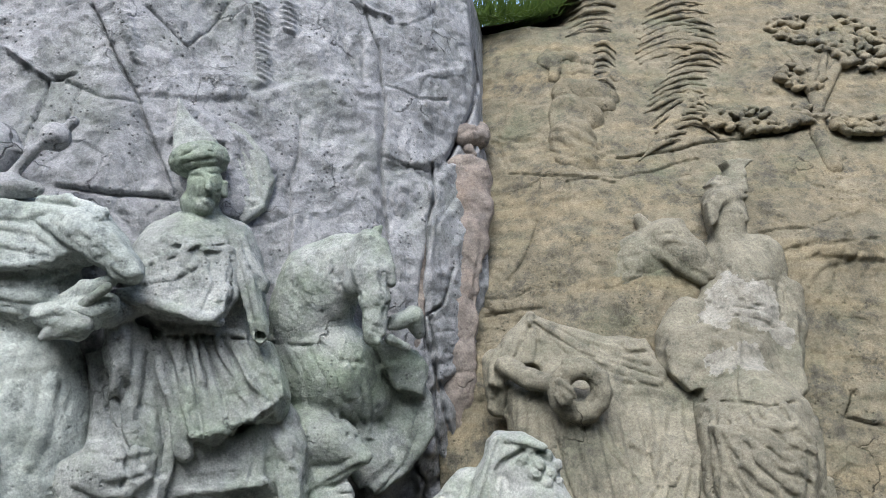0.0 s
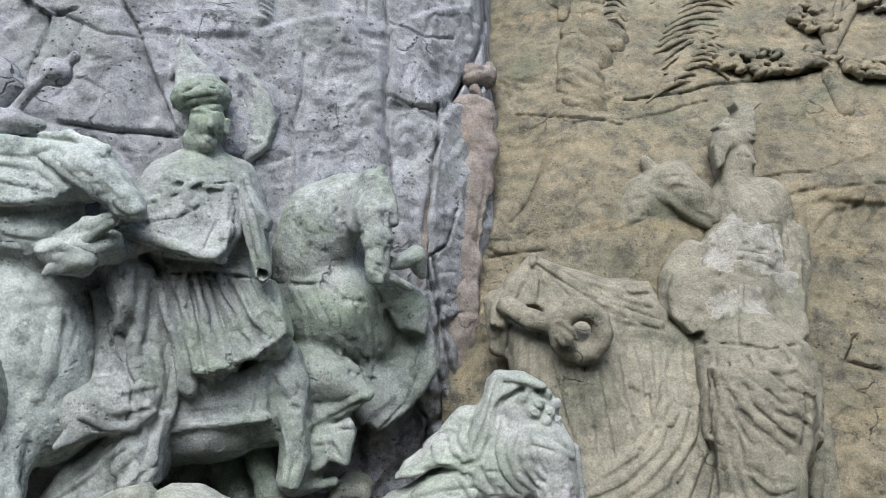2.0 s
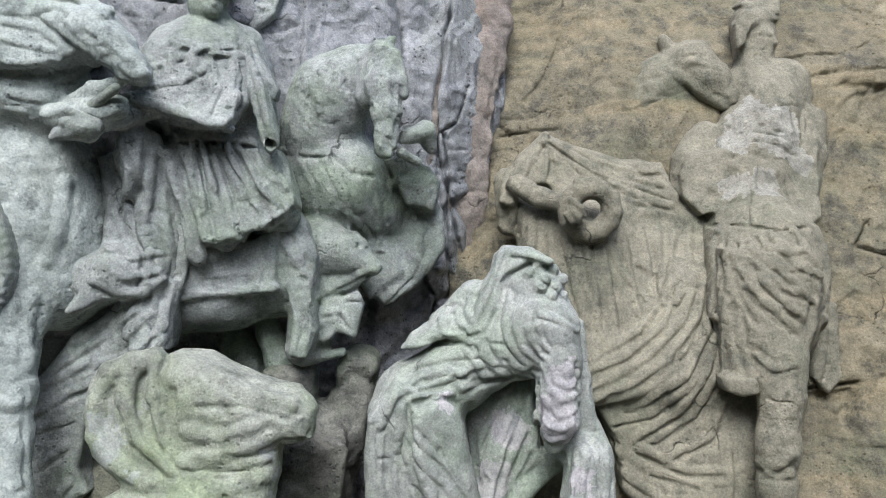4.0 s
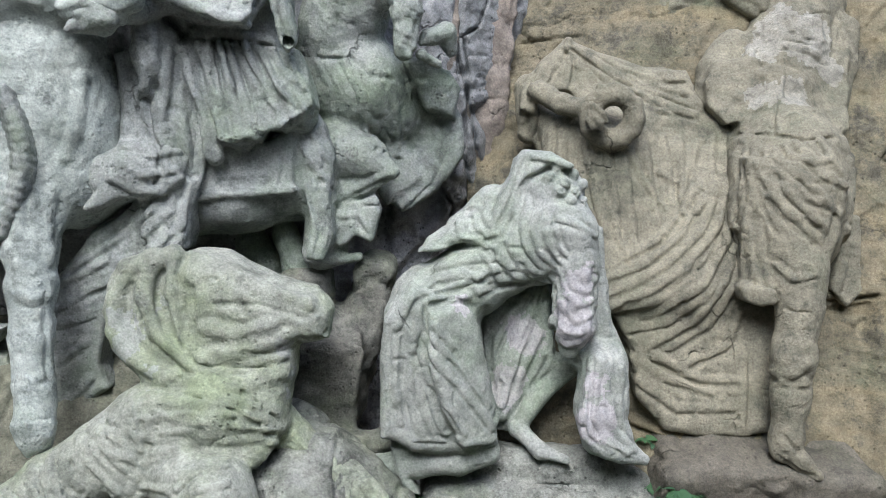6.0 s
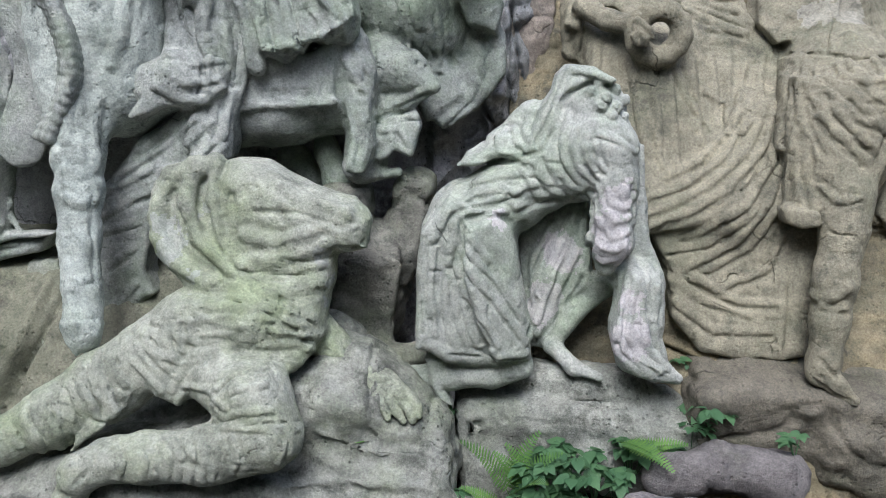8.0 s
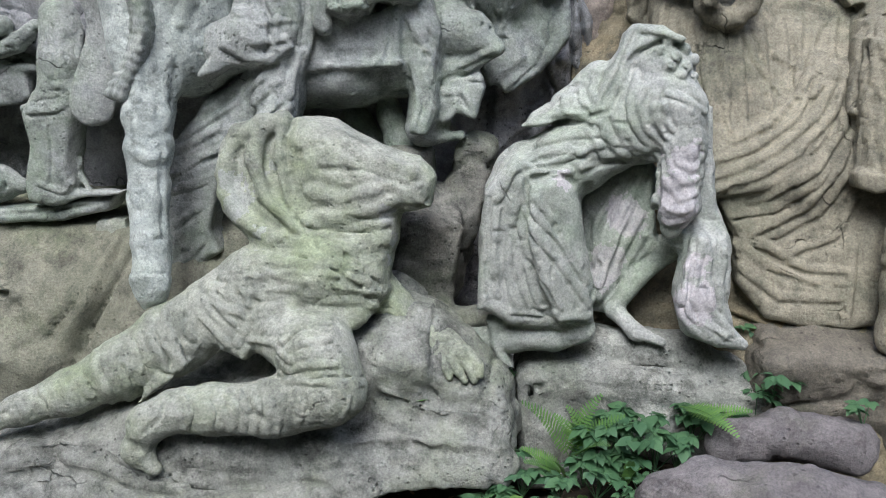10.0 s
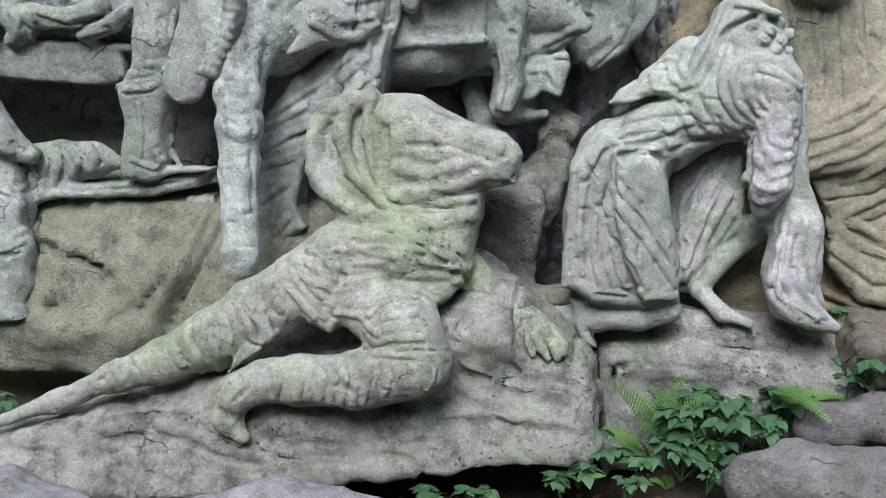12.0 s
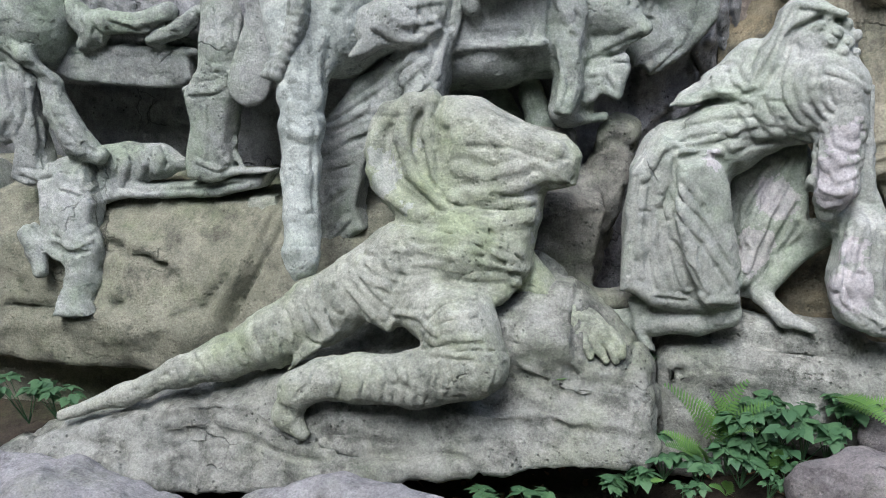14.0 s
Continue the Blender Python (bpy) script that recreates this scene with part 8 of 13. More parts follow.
s.crease(0.006, 0.006, (-0.316, 3.082, 2.142), (-0.325, 3.07, 2.13), (-0.312, 3.072, 2.12), (-0.323, 3.06, 2.113))
s.fold(0.005, (-0.284, 3.062, 2.125, 0.005), (-0.294, 3.062, 2.115, 0.005), (-0.281, 3.064, 2.105, 0.005), (-0.292, 3.058, 2.099, 0.005))
s.crease(0.006, 0.006, (-0.276, 3.069, 2.122), (-0.285, 3.063, 2.112), (-0.271, 3.059, 2.102), (-0.283, 3.059, 2.096))
s.fold(0.005, (-0.35, 3.061, 2.004, 0.005), (-0.34, 3.063, 1.987, 0.005), (-0.355, 3.068, 1.973, 0.005), (-0.344, 3.076, 1.962, 0.005))
s.crease(0.006, 0.006, (-0.34, 3.062, 2.006), (-0.331, 3.064, 1.989), (-0.345, 3.063, 1.974), (-0.334, 3.071, 1.963))
s.fold(0.005, (-0.362, 3.074, 1.971, 0.005), (-0.353, 3.076, 1.954, 0.005), (-0.368, 3.081, 1.94, 0.005), (-0.356, 3.083, 1.929, 0.005))
s.crease(0.006, 0.006, (-0.352, 3.063, 1.971), (-0.344, 3.077, 1.955), (-0.358, 3.076, 1.941), (-0.347, 3.083, 1.931))
s.fold(0.005, (-0.274, 3.069, 2.126, 0.005), (-0.264, 3.059, 2.108, 0.005), (-0.278, 3.066, 2.094, 0.005), (-0.266, 3.056, 2.082, 0.005))
s.crease(0.006, 0.006, (-0.264, 3.069, 2.128), (-0.255, 3.066, 2.11), (-0.268, 3.06, 2.095), (-0.257, 3.056, 2.084))
s.fold(0.005, (-0.318, 3.077, 2.132, 0.005), (-0.308, 3.067, 2.116, 0.005), (-0.321, 3.055, 2.103, 0.005), (-0.31, 3.063, 2.094, 0.005))
s.crease(0.006, 0.006, (-0.309, 3.077, 2.134), (-0.298, 3.062, 2.117), (-0.312, 3.062, 2.105), (-0.3, 3.058, 2.095))
s.fold(0.007, (-0.478, 3.131, 1.862, 0.007), (-0.372, 3.096, 1.845, 0.007), (-0.294, 3.097, 1.85, 0.007), (-0.228, 3.078, 1.789, 0.007), (-0.162, 3.105, 1.786, 0.007))
s.crease(0.0084, 0.0084, (-0.481, 3.131, 1.849), (-0.375, 3.096, 1.832), (-0.297, 3.091, 1.837), (-0.23, 3.072, 1.776), (-0.165, 3.105, 1.773))
s.crease(0.008, 0.012, (-0.475, 3.132, 1.842), (-0.344, 3.099, 1.832), (-0.236, 3.071, 1.764), (-0.159, 3.105, 1.767))
s.fold(0.007, (-0.423, 3.108, 1.839, 0.007), (-0.374, 3.09, 1.74, 0.007), (-0.359, 3.117, 1.622, 0.007))
s.crease(0.0084, 0.0084, (-0.41, 3.104, 1.843), (-0.361, 3.085, 1.744), (-0.347, 3.118, 1.625))
s.fold(0.007, (-0.314, 3.095, 1.835, 0.007), (-0.256, 3.063, 1.717, 0.007), (-0.244, 3.13, 1.577, 0.007))
s.crease(0.0084, 0.0084, (-0.301, 3.096, 1.839), (-0.243, 3.064, 1.72), (-0.232, 3.149, 1.58))
s.fold(0.007, (-0.159, 3.111, 1.77, 0.007), (-0.143, 3.127, 1.671, 0.007), (-0.139, 3.203, 1.528, 0.007))
s.crease(0.0084, 0.0084, (-0.146, 3.123, 1.772), (-0.13, 3.146, 1.672), (-0.125, 3.209, 1.529))
s.fold(0.007, (-0.059, 3.155, 1.806, 0.007), (-0.102, 3.172, 1.728, 0.007), (-0.126, 3.179, 1.609, 0.007))
s.crease(0.0084, 0.0084, (-0.046, 3.161, 1.802), (-0.089, 3.196, 1.723), (-0.113, 3.179, 1.604))
s.fold(0.007, (-0.111, 3.166, 1.768, 0.007), (-0.098, 3.172, 1.724, 0.007), (-0.073, 3.155, 1.757, 0.007))
s.crease(0.0084, 0.0084, (-0.115, 3.16, 1.755), (-0.102, 3.166, 1.711), (-0.077, 3.155, 1.744))
s.fold(0.008, (-0.323, 3.096, 1.818, 0.008), (-0.263, 3.059, 1.718, 0.008), (-0.251, 3.122, 1.596, 0.008))
s.crease(0.0096, 0.0096, (-0.337, 3.089, 1.813), (-0.278, 3.064, 1.713), (-0.266, 3.121, 1.592))
s.fold(0.008, (-0.205, 3.075, 1.755, 0.008), (-0.171, 3.129, 1.634, 0.008), (-0.147, 3.206, 1.506, 0.008))
s.crease(0.0096, 0.0096, (-0.19, 3.082, 1.759), (-0.156, 3.135, 1.637), (-0.132, 3.207, 1.51))
s.fold(0.008, (-0.248, 3.094, 1.637, 0.008), (-0.176, 3.196, 1.549, 0.008), (-0.178, 3.205, 1.508, 0.008))
s.crease(0.0096, 0.0096, (-0.262, 3.099, 1.629), (-0.19, 3.195, 1.541), (-0.182, 3.036, 1.513))
s.fold(0.008, (-0.428, 2.958, 1.592, 0.008), (-0.364, 2.959, 1.496, 0.008), (-0.352, 3.001, 1.415, 0.008))
s.crease(0.0096, 0.0096, (-0.44, 2.956, 1.586), (-0.377, 2.951, 1.49), (-0.36, 2.957, 1.414))
s.fold(0.008, (-0.446, 2.946, 1.537, 0.008), (-0.393, 2.95, 1.441, 0.008), (-0.351, 2.994, 1.406, 0.008))
s.crease(0.0096, 0.0096, (-0.457, 2.944, 1.528), (-0.404, 2.948, 1.432), (-0.359, 2.956, 1.402))
s.fold(0.008, (-0.332, 3.065, 1.328, 0.008), (-0.251, 3.026, 1.351, 0.008), (-0.202, 3.023, 1.349, 0.008))
s.crease(0.0096, 0.0096, (-0.327, 3.033, 1.318), (-0.248, 3.018, 1.337), (-0.2, 3.015, 1.336))
s.fold(0.008, (-0.329, 3.029, 1.295, 0.008), (-0.27, 3.018, 1.304, 0.008), (-0.232, 3.007, 1.257, 0.008))
s.crease(0.0096, 0.0096, (-0.335, 3.027, 1.282), (-0.276, 3.016, 1.291), (-0.238, 3.005, 1.244))
s.fold(0.008, (-0.283, 3.066, 1.346, 0.008), (-0.29, 3.018, 1.276, 0.008), (-0.312, 3.029, 1.208, 0.008))
s.crease(0.0096, 0.0096, (-0.265, 3.025, 1.348), (-0.276, 3.019, 1.273))
s.fold(0.008, (-0.346, 3.018, 1.355, 0.008), (-0.25, 3.039, 1.407, 0.008), (-0.17, 3.013, 1.446, 0.008))
s.crease(0.0096, 0.0096, (-0.343, 3.058, 1.336), (-0.243, 3.038, 1.394), (-0.164, 3.017, 1.432))
s.fold(0.008, (-0.393, 2.935, 1.368, 0.008), (-0.366, 2.928, 1.294, 0.008), (-0.384, 2.904, 1.206, 0.008))
s.crease(0.0096, 0.0096, (-0.378, 2.937, 1.368), (-0.354, 2.947, 1.291), (-0.37, 2.911, 1.205))
s.fold(0.008, (-0.43, 2.934, 1.351, 0.008), (-0.402, 2.917, 1.26, 0.008), (-0.42, 2.902, 1.189, 0.008))
s.crease(0.0096, 0.0096, (-0.415, 2.93, 1.352), (-0.388, 2.919, 1.26), (-0.406, 2.898, 1.19))
s.fold(0.008, (-0.048, 3.159, 1.75, 0.008), (-0.01, 3.258, 1.623, 0.008), (0.007, 3.244, 1.499, 0.008))
s.crease(0.0096, 0.0096, (-0.033, 3.165, 1.754), (0.005, 3.258, 1.627), (0.023, 3.25, 1.501))
s.fold(0.008, (0.032, 3.182, 1.707, 0.008), (0.02, 3.256, 1.581, 0.008), (-0.014, 3.244, 1.499, 0.008))
s.crease(0.0096, 0.0096, (0.048, 3.188, 1.703), (0.036, 3.255, 1.577), (0.002, 3.244, 1.496))
s.fold(0.008, (-0.535, 2.918, 1.523, 0.008), (-0.517, 2.916, 1.467, 0.008), (-0.535, 2.907, 1.414, 0.008))
s.crease(0.0096, 0.0096, (-0.521, 2.921, 1.523), (-0.503, 2.919, 1.467), (-0.521, 2.91, 1.413))
s.fold(0.005, (-0.732, 2.893, 1.437, 0.005), (-0.607, 2.903, 1.444, 0.005), (-0.475, 2.928, 1.456, 0.005))
s.crease(0.006, 0.006, (-0.731, 2.892, 1.428), (-0.606, 2.903, 1.435), (-0.475, 2.933, 1.446))
s.crease(0.006, 0.008, (-0.715, 2.894, 1.41), (-0.708, 2.898, 1.428), (-0.7, 2.892, 1.414))
s.crease(0.006, 0.008, (-0.699, 2.898, 1.41), (-0.692, 2.902, 1.428), (-0.684, 2.896, 1.414))
s.crease(0.006, 0.008, (-0.681, 2.896, 1.411), (-0.674, 2.9, 1.429), (-0.667, 2.9, 1.414))
s.crease(0.006, 0.008, (-0.664, 2.9, 1.411), (-0.658, 2.903, 1.429), (-0.649, 2.897, 1.415))
s.crease(0.006, 0.008, (-0.648, 2.903, 1.411), (-0.64, 2.901, 1.43), (-0.633, 2.901, 1.415))
s.crease(0.006, 0.008, (-0.63, 2.901, 1.412), (-0.623, 2.905, 1.43), (-0.616, 2.904, 1.415))
s.crease(0.006, 0.008, (-0.613, 2.905, 1.412), (-0.606, 2.908, 1.43), (-0.598, 2.902, 1.416))
s.crease(0.006, 0.008, (-0.597, 2.908, 1.412), (-0.589, 2.906, 1.431), (-0.581, 2.905, 1.416))
s.crease(0.006, 0.008, (-0.58, 2.911, 1.412), (-0.572, 2.909, 1.431), (-0.565, 2.908, 1.416))
s.crease(0.006, 0.008, (-0.562, 2.908, 1.413), (-0.555, 2.912, 1.431), (-0.547, 2.906, 1.417))
s.crease(0.006, 0.008, (-0.544, 2.906, 1.414), (-0.537, 2.909, 1.432), (-0.53, 2.909, 1.417))
s.crease(0.006, 0.008, (-0.527, 2.909, 1.414), (-0.52, 2.912, 1.432), (-0.514, 2.917, 1.416))
s.crease(0.006, 0.008, (-0.51, 2.912, 1.414), (-0.503, 2.915, 1.432), (-0.496, 2.914, 1.417))
s.crease(0.006, 0.008, (-0.493, 2.914, 1.415), (-0.486, 2.918, 1.433), (-0.48, 2.923, 1.417))
s.crease(0.012, 0.02, (-0.373, 3.063, 1.603), (-0.342, 3.01, 1.49), (-0.353, 2.994, 1.359))
s.crease(0.012, 0.02, (-0.35, 3.015, 1.336), (-0.272, 3.062, 1.358), (-0.209, 3.052, 1.388))
s.crease(0.01, 0.02, (-0.245, 3.072, 1.717), (-0.259, 3.115, 1.597), (-0.207, 3.024, 1.523), (-0.138, 3.211, 1.485))
s.crease(0.01, 0.02, (-0.126, 3.219, 1.295), (-0.017, 3.234, 1.397), (0.028, 3.25, 1.497))
s.crease(0.01, 0.015, (-0.047, 3.159, 1.771), (-0.072, 3.204, 1.627), (-0.056, 3.235, 1.46))
carve("horse_statue", s, "rider", "grey stone horse with a curled mane and raised foreleg", "statue", h=0.0072, seed=8, rough=0.003)

# drapery between the horses
s = Form()
s.limb(0.03, (-0.939, 2.96, 1.762, 0.111), (-0.91, 2.95, 1.543, 0.112), (-0.902, 2.95, 1.319, 0.099), (-0.97, 2.96, 1.164, 0.096))
s.plate(0.02, (-0.891, 2.9, 1.521), (0.1, 0.1), 0.06, 0.022, (-1.032, 1.83), (-0.925, 1.866), (-0.82, 1.76), (-0.732, 1.598), (-0.752, 1.452), (-0.799, 1.324), (-0.81, 1.214), (-0.919, 1.192), (-0.954, 1.27), (-0.897, 1.434), (-0.931, 1.543), (-1.011, 1.561), (-0.99, 1.705))
s.limb(0.03, (-1.061, 2.86, 1.444, 0.077), (-0.956, 2.85, 1.463, 0.084), (-0.886, 2.86, 1.454, 0.073))
s.plate(0.015, (-0.955, 2.84, 1.439), (0.05, 0.1), 0.05, 0.02, (-1.117, 1.343), (-1.034, 1.445), (-1.005, 1.558), (-0.862, 1.547), (-0.809, 1.526), (-0.8, 1.437), (-0.874, 1.386), (-1, 1.379), (-1.09, 1.329))
s.plate(0.03, (-1.099, 2.94, 1.028), (-0.15, 0.1), 0.07, 0.025, (-0.829, 1.321), (-0.817, 1.209), (-1.042, 1.143), (-1.086, 0.992), (-1.121, 0.817), (-1.082, 0.741), (-1.262, 0.614), (-1.298, 0.809), (-1.304, 0.965), (-1.27, 1.083), (-1.141, 1.258), (-0.957, 1.356))
s.limb(0.04, (-0.891, 2.97, 1.259, 0.077), (-1.071, 2.97, 1.142, 0.089), (-1.19, 2.96, 1.046, 0.077), (-1.22, 2.95, 0.809, 0.078), (-1.274, 2.9, 0.581, 0.07))
s.groove(0.02, (-1.107, 2.86, 1.288, 0.026), (-1.175, 2.86, 1.242, 0.03), (-1.224, 2.88, 1.192, 0.022))
s.fold(0.009, (-0.864, 2.827, 1.329, 0.009), (-0.937, 2.816, 1.257, 0.009), (-1.091, 2.87, 1.157, 0.009), (-1.257, 2.894, 1.076, 0.009))
s.crease(0.0108, 0.0108, (-0.854, 2.823, 1.317), (-0.927, 2.811, 1.245), (-1.081, 2.865, 1.144), (-1.247, 2.89, 1.063))
s.fold(0.009, (-0.819, 2.825, 1.293, 0.009), (-0.901, 2.811, 1.221, 0.009), (-1.054, 2.871, 1.157, 0.009))
s.crease(0.0108, 0.0108, (-0.814, 2.831, 1.279), (-0.893, 2.811, 1.208), (-1.044, 2.866, 1.144))
s.fold(0.009, (-0.917, 2.824, 1.338, 0.009), (-1.053, 2.881, 1.231, 0.009), (-1.134, 2.889, 1.182, 0.009), (-1.218, 2.9, 1.133, 0.009))
s.crease(0.0108, 0.0108, (-0.907, 2.82, 1.326), (-1.043, 2.877, 1.218), (-1.124, 2.885, 1.17), (-1.207, 2.896, 1.12))
s.fold(0.009, (-0.993, 2.888, 1.342, 0.009), (-1.115, 2.896, 1.229, 0.009))
s.crease(0.0108, 0.0108, (-0.981, 2.878, 1.33), (-1.102, 2.886, 1.217))
s.fold(0.009, (-0.813, 2.828, 1.247, 0.009), (-0.936, 2.859, 1.193, 0.009))
s.crease(0.0108, 0.0108, (-0.811, 2.839, 1.231), (-0.93, 2.859, 1.178))
s.fold(0.009, (-1.066, 2.87, 1.1, 0.009), (-1.155, 2.875, 1.061, 0.009), (-1.259, 2.886, 1.001, 0.009))
s.crease(0.0108, 0.0108, (-1.062, 2.876, 1.085), (-1.149, 2.875, 1.046), (-1.252, 2.886, 0.986))
s.fold(0.009, (-1.07, 2.897, 1.038, 0.009), (-1.14, 2.872, 0.985, 0.009), (-1.26, 2.88, 0.944, 0.009))
s.crease(0.0108, 0.0108, (-1.076, 2.93, 1.017), (-1.134, 2.872, 0.97), (-1.254, 2.879, 0.929))
s.fold(0.009, (-1.098, 2.905, 0.939, 0.009), (-1.164, 2.868, 0.889, 0.009), (-1.241, 2.861, 0.832, 0.009))
s.crease(0.0108, 0.0108, (-1.102, 2.939, 0.918), (-1.153, 2.863, 0.877), (-1.23, 2.856, 0.819))
s.fold(0.009, (-1.146, 2.853, 0.776, 0.009), (-1.245, 2.843, 0.66, 0.009))
s.crease(0.0108, 0.0108, (-1.135, 2.853, 0.764), (-1.234, 2.844, 0.647))
s.fold(0.009, (-1.174, 2.907, 0.66, 0.009), (-1.232, 2.849, 0.598, 0.009))
s.fold(0.009, (-0.889, 2.856, 1.755, 0.009), (-0.873, 2.852, 1.677, 0.009), (-0.857, 2.846, 1.597, 0.009), (-0.852, 2.803, 1.518, 0.009), (-0.857, 2.793, 1.439, 0.009))
s.crease(0.0108, 0.0108, (-0.874, 2.861, 1.757), (-0.859, 2.857, 1.678), (-0.843, 2.851, 1.599), (-0.838, 2.808, 1.519), (-0.843, 2.797, 1.44))
s.fold(0.009, (-0.839, 2.867, 1.721, 0.009), (-0.789, 2.86, 1.58, 0.009), (-0.804, 2.829, 1.473, 0.009))
s.crease(0.0108, 0.0108, (-0.825, 2.871, 1.724), (-0.773, 2.858, 1.582), (-0.794, 2.85, 1.475))
s.fold(0.009, (-0.94, 2.856, 1.79, 0.009), (-0.925, 2.843, 1.667, 0.009), (-0.892, 2.836, 1.562, 0.009))
s.crease(0.0108, 0.0108, (-0.925, 2.855, 1.793), (-0.911, 2.847, 1.671), (-0.878, 2.84, 1.565))
s.fold(0.009, (-0.806, 2.872, 1.686, 0.009), (-0.747, 2.865, 1.544, 0.009), (-0.768, 2.855, 1.418, 0.009))
s.crease(0.0108, 0.0108, (-0.792, 2.876, 1.689), (-0.739, 2.898, 1.546), (-0.765, 2.906, 1.418))
s.fold(0.009, (-0.845, 2.831, 1.383, 0.009), (-0.865, 2.824, 1.293, 0.009), (-0.884, 2.816, 1.221, 0.009))
s.crease(0.0108, 0.0108, (-0.83, 2.835, 1.38), (-0.849, 2.822, 1.29), (-0.87, 2.82, 1.217))
s.fold(0.009, (-0.792, 2.842, 1.419, 0.009), (-0.821, 2.832, 1.311, 0.009), (-0.83, 2.822, 1.239, 0.009))
s.crease(0.0108, 0.0108, (-0.777, 2.846, 1.416), (-0.808, 2.842, 1.307), (-0.816, 2.826, 1.235))
s.fold(0.009, (-0.979, 2.8, 1.544, 0.009), (-0.899, 2.795, 1.509, 0.009), (-0.817, 2.82, 1.527, 0.009))
s.crease(0.0108, 0.0108, (-0.98, 2.793, 1.529), (-0.899, 2.788, 1.494), (-0.817, 2.814, 1.512))
s.fold(0.009, (-1.001, 2.778, 1.492, 0.009), (-0.914, 2.775, 1.448, 0.009), (-0.824, 2.804, 1.465, 0.009))
s.crease(0.0108, 0.0108, (-1.002, 2.771, 1.477), (-0.916, 2.774, 1.433), (-0.826, 2.803, 1.45))
s.fold(0.009, (-1.021, 2.775, 1.439, 0.009), (-0.937, 2.784, 1.4, 0.009), (-0.87, 2.799, 1.4, 0.009))
s.crease(0.0108, 0.0108, (-1.027, 2.779, 1.424), (-0.947, 2.799, 1.384), (-0.881, 2.82, 1.383))
s.fold(0.009, (-0.95, 2.85, 1.737, 0.009), (-0.962, 2.843, 1.65, 0.009), (-0.936, 2.834, 1.57, 0.009))
s.crease(0.0108, 0.0108, (-0.932, 2.843, 1.739), (-0.948, 2.848, 1.651), (-0.922, 2.839, 1.572))
s.crease(0.013, 0.02, (-0.869, 2.818, 1.544), (-0.884, 2.791, 1.439), (-0.919, 2.832, 1.365))
s.crease(0.013, 0.02, (-1.084, 2.784, 1.339), (-0.861, 2.826, 1.384))
s.crease(0.013, 0.02, (-0.923, 2.842, 1.702), (-0.907, 2.837, 1.623), (-0.887, 2.818, 1.544), (-0.863, 2.786, 1.457))
carve("drapery", s, "rider", "grey stone drapery hanging in diagonal folds", "carving", h=0.0072, seed=9, rough=0.003)

# the armoured man
s = Form()
s.ball(0.02, (1.373, 3.6, 2.337), (0.086, 0.085, 0.096))
s.limb(0.015, (1.383, 3.54, 2.303, 0.052), (1.385, 3.53, 2.254, 0.04))
s.plate(0.006, (1.347, 3.54, 2.361), (0.2, 0.3), 0.035, 0.012, (1.257, 2.363), (1.307, 2.409), (1.384, 2.427), (1.448, 2.402), (1.458, 2.38), (1.401, 2.384), (1.321, 2.348), (1.297, 2.284), (1.259, 2.259))
s.plate(0.008, (1.412, 3.64, 2.495), (0, 0.6), 0.05, 0.012, (1.298, 2.451), (1.348, 2.494), (1.388, 2.481), (1.414, 2.531), (1.404, 2.566), (1.468, 2.576), (1.53, 2.565), (1.483, 2.529), (1.458, 2.405), (1.394, 2.42), (1.354, 2.432))
s.limb(0.006, (1.406, 3.51, 2.319, 0.012), (1.421, 3.5, 2.284, 0.012))
s.limb(0.006, (1.401, 3.51, 2.258, 0.014), (1.39, 3.51, 2.23, 0.019))
s.limb(0.03, (1.357, 3.58, 2.262, 0.071), (1.344, 3.52, 2.148, 0.079))
s.limb(0.03, (1.356, 3.6, 2.374, 0.081), (1.366, 3.58, 2.286, 0.076))
s.limb(0.04, (1.28, 3.56, 2.107, 0.08), (1.372, 3.54, 2.102, 0.093), (1.478, 3.53, 2.133, 0.084), (1.51, 3.52, 2.072, 0.07))
s.limb(0.05, (1.374, 3.5, 2.028, 0.143), (1.328, 3.44, 1.889, 0.153), (1.271, 3.36, 1.713, 0.158), (1.247, 3.32, 1.607, 0.142))
s.plate(0.02, (1.347, 3.42, 1.918), (0.1, 0.7), 0.06, 0.02, (1.285, 2.111), (1.501, 2.162), (1.551, 2.049), (1.545, 1.904), (1.508, 1.791), (1.338, 1.806), (1.278, 1.833), (1.228, 1.823), (1.118, 1.805), (1.146, 1.94))
s.plate(0.012, (1.091, 3.25, 1.705), (-0.25, 0.55), 0.06, 0.014, (1.008, 1.842), (1.135, 1.859), (1.243, 1.821), (1.219, 1.695), (1.191, 1.58), (1.078, 1.581), (1.071, 1.631), (1.024, 1.612), (0.969, 1.683), (0.971, 1.768))
s.plate(0.015, (1.367, 3.28, 1.682), (0.25, 0.5), 0.07, 0.025, (1.263, 1.844), (1.514, 1.882), (1.512, 1.747), (1.479, 1.6), (1.424, 1.558), (1.302, 1.552), (1.221, 1.581), (1.234, 1.715))
s.limb(0.03, (1.553, 3.46, 1.973, 0.059), (1.53, 3.4, 1.836, 0.049), (1.496, 3.34, 1.683, 0.035))
s.limb(0.02, (1.115, 3.42, 1.896, 0.076), (1.033, 3.36, 1.809, 0.061), (1.002, 3.32, 1.702, 0.052))
s.plate(0.012, (1.002, 3.22, 1.495), (0, 0.3), 0.04, 0.015, (0.956, 1.589), (1.053, 1.605), (1.074, 1.555), (1.029, 1.398), (0.969, 1.389), (0.932, 1.441))
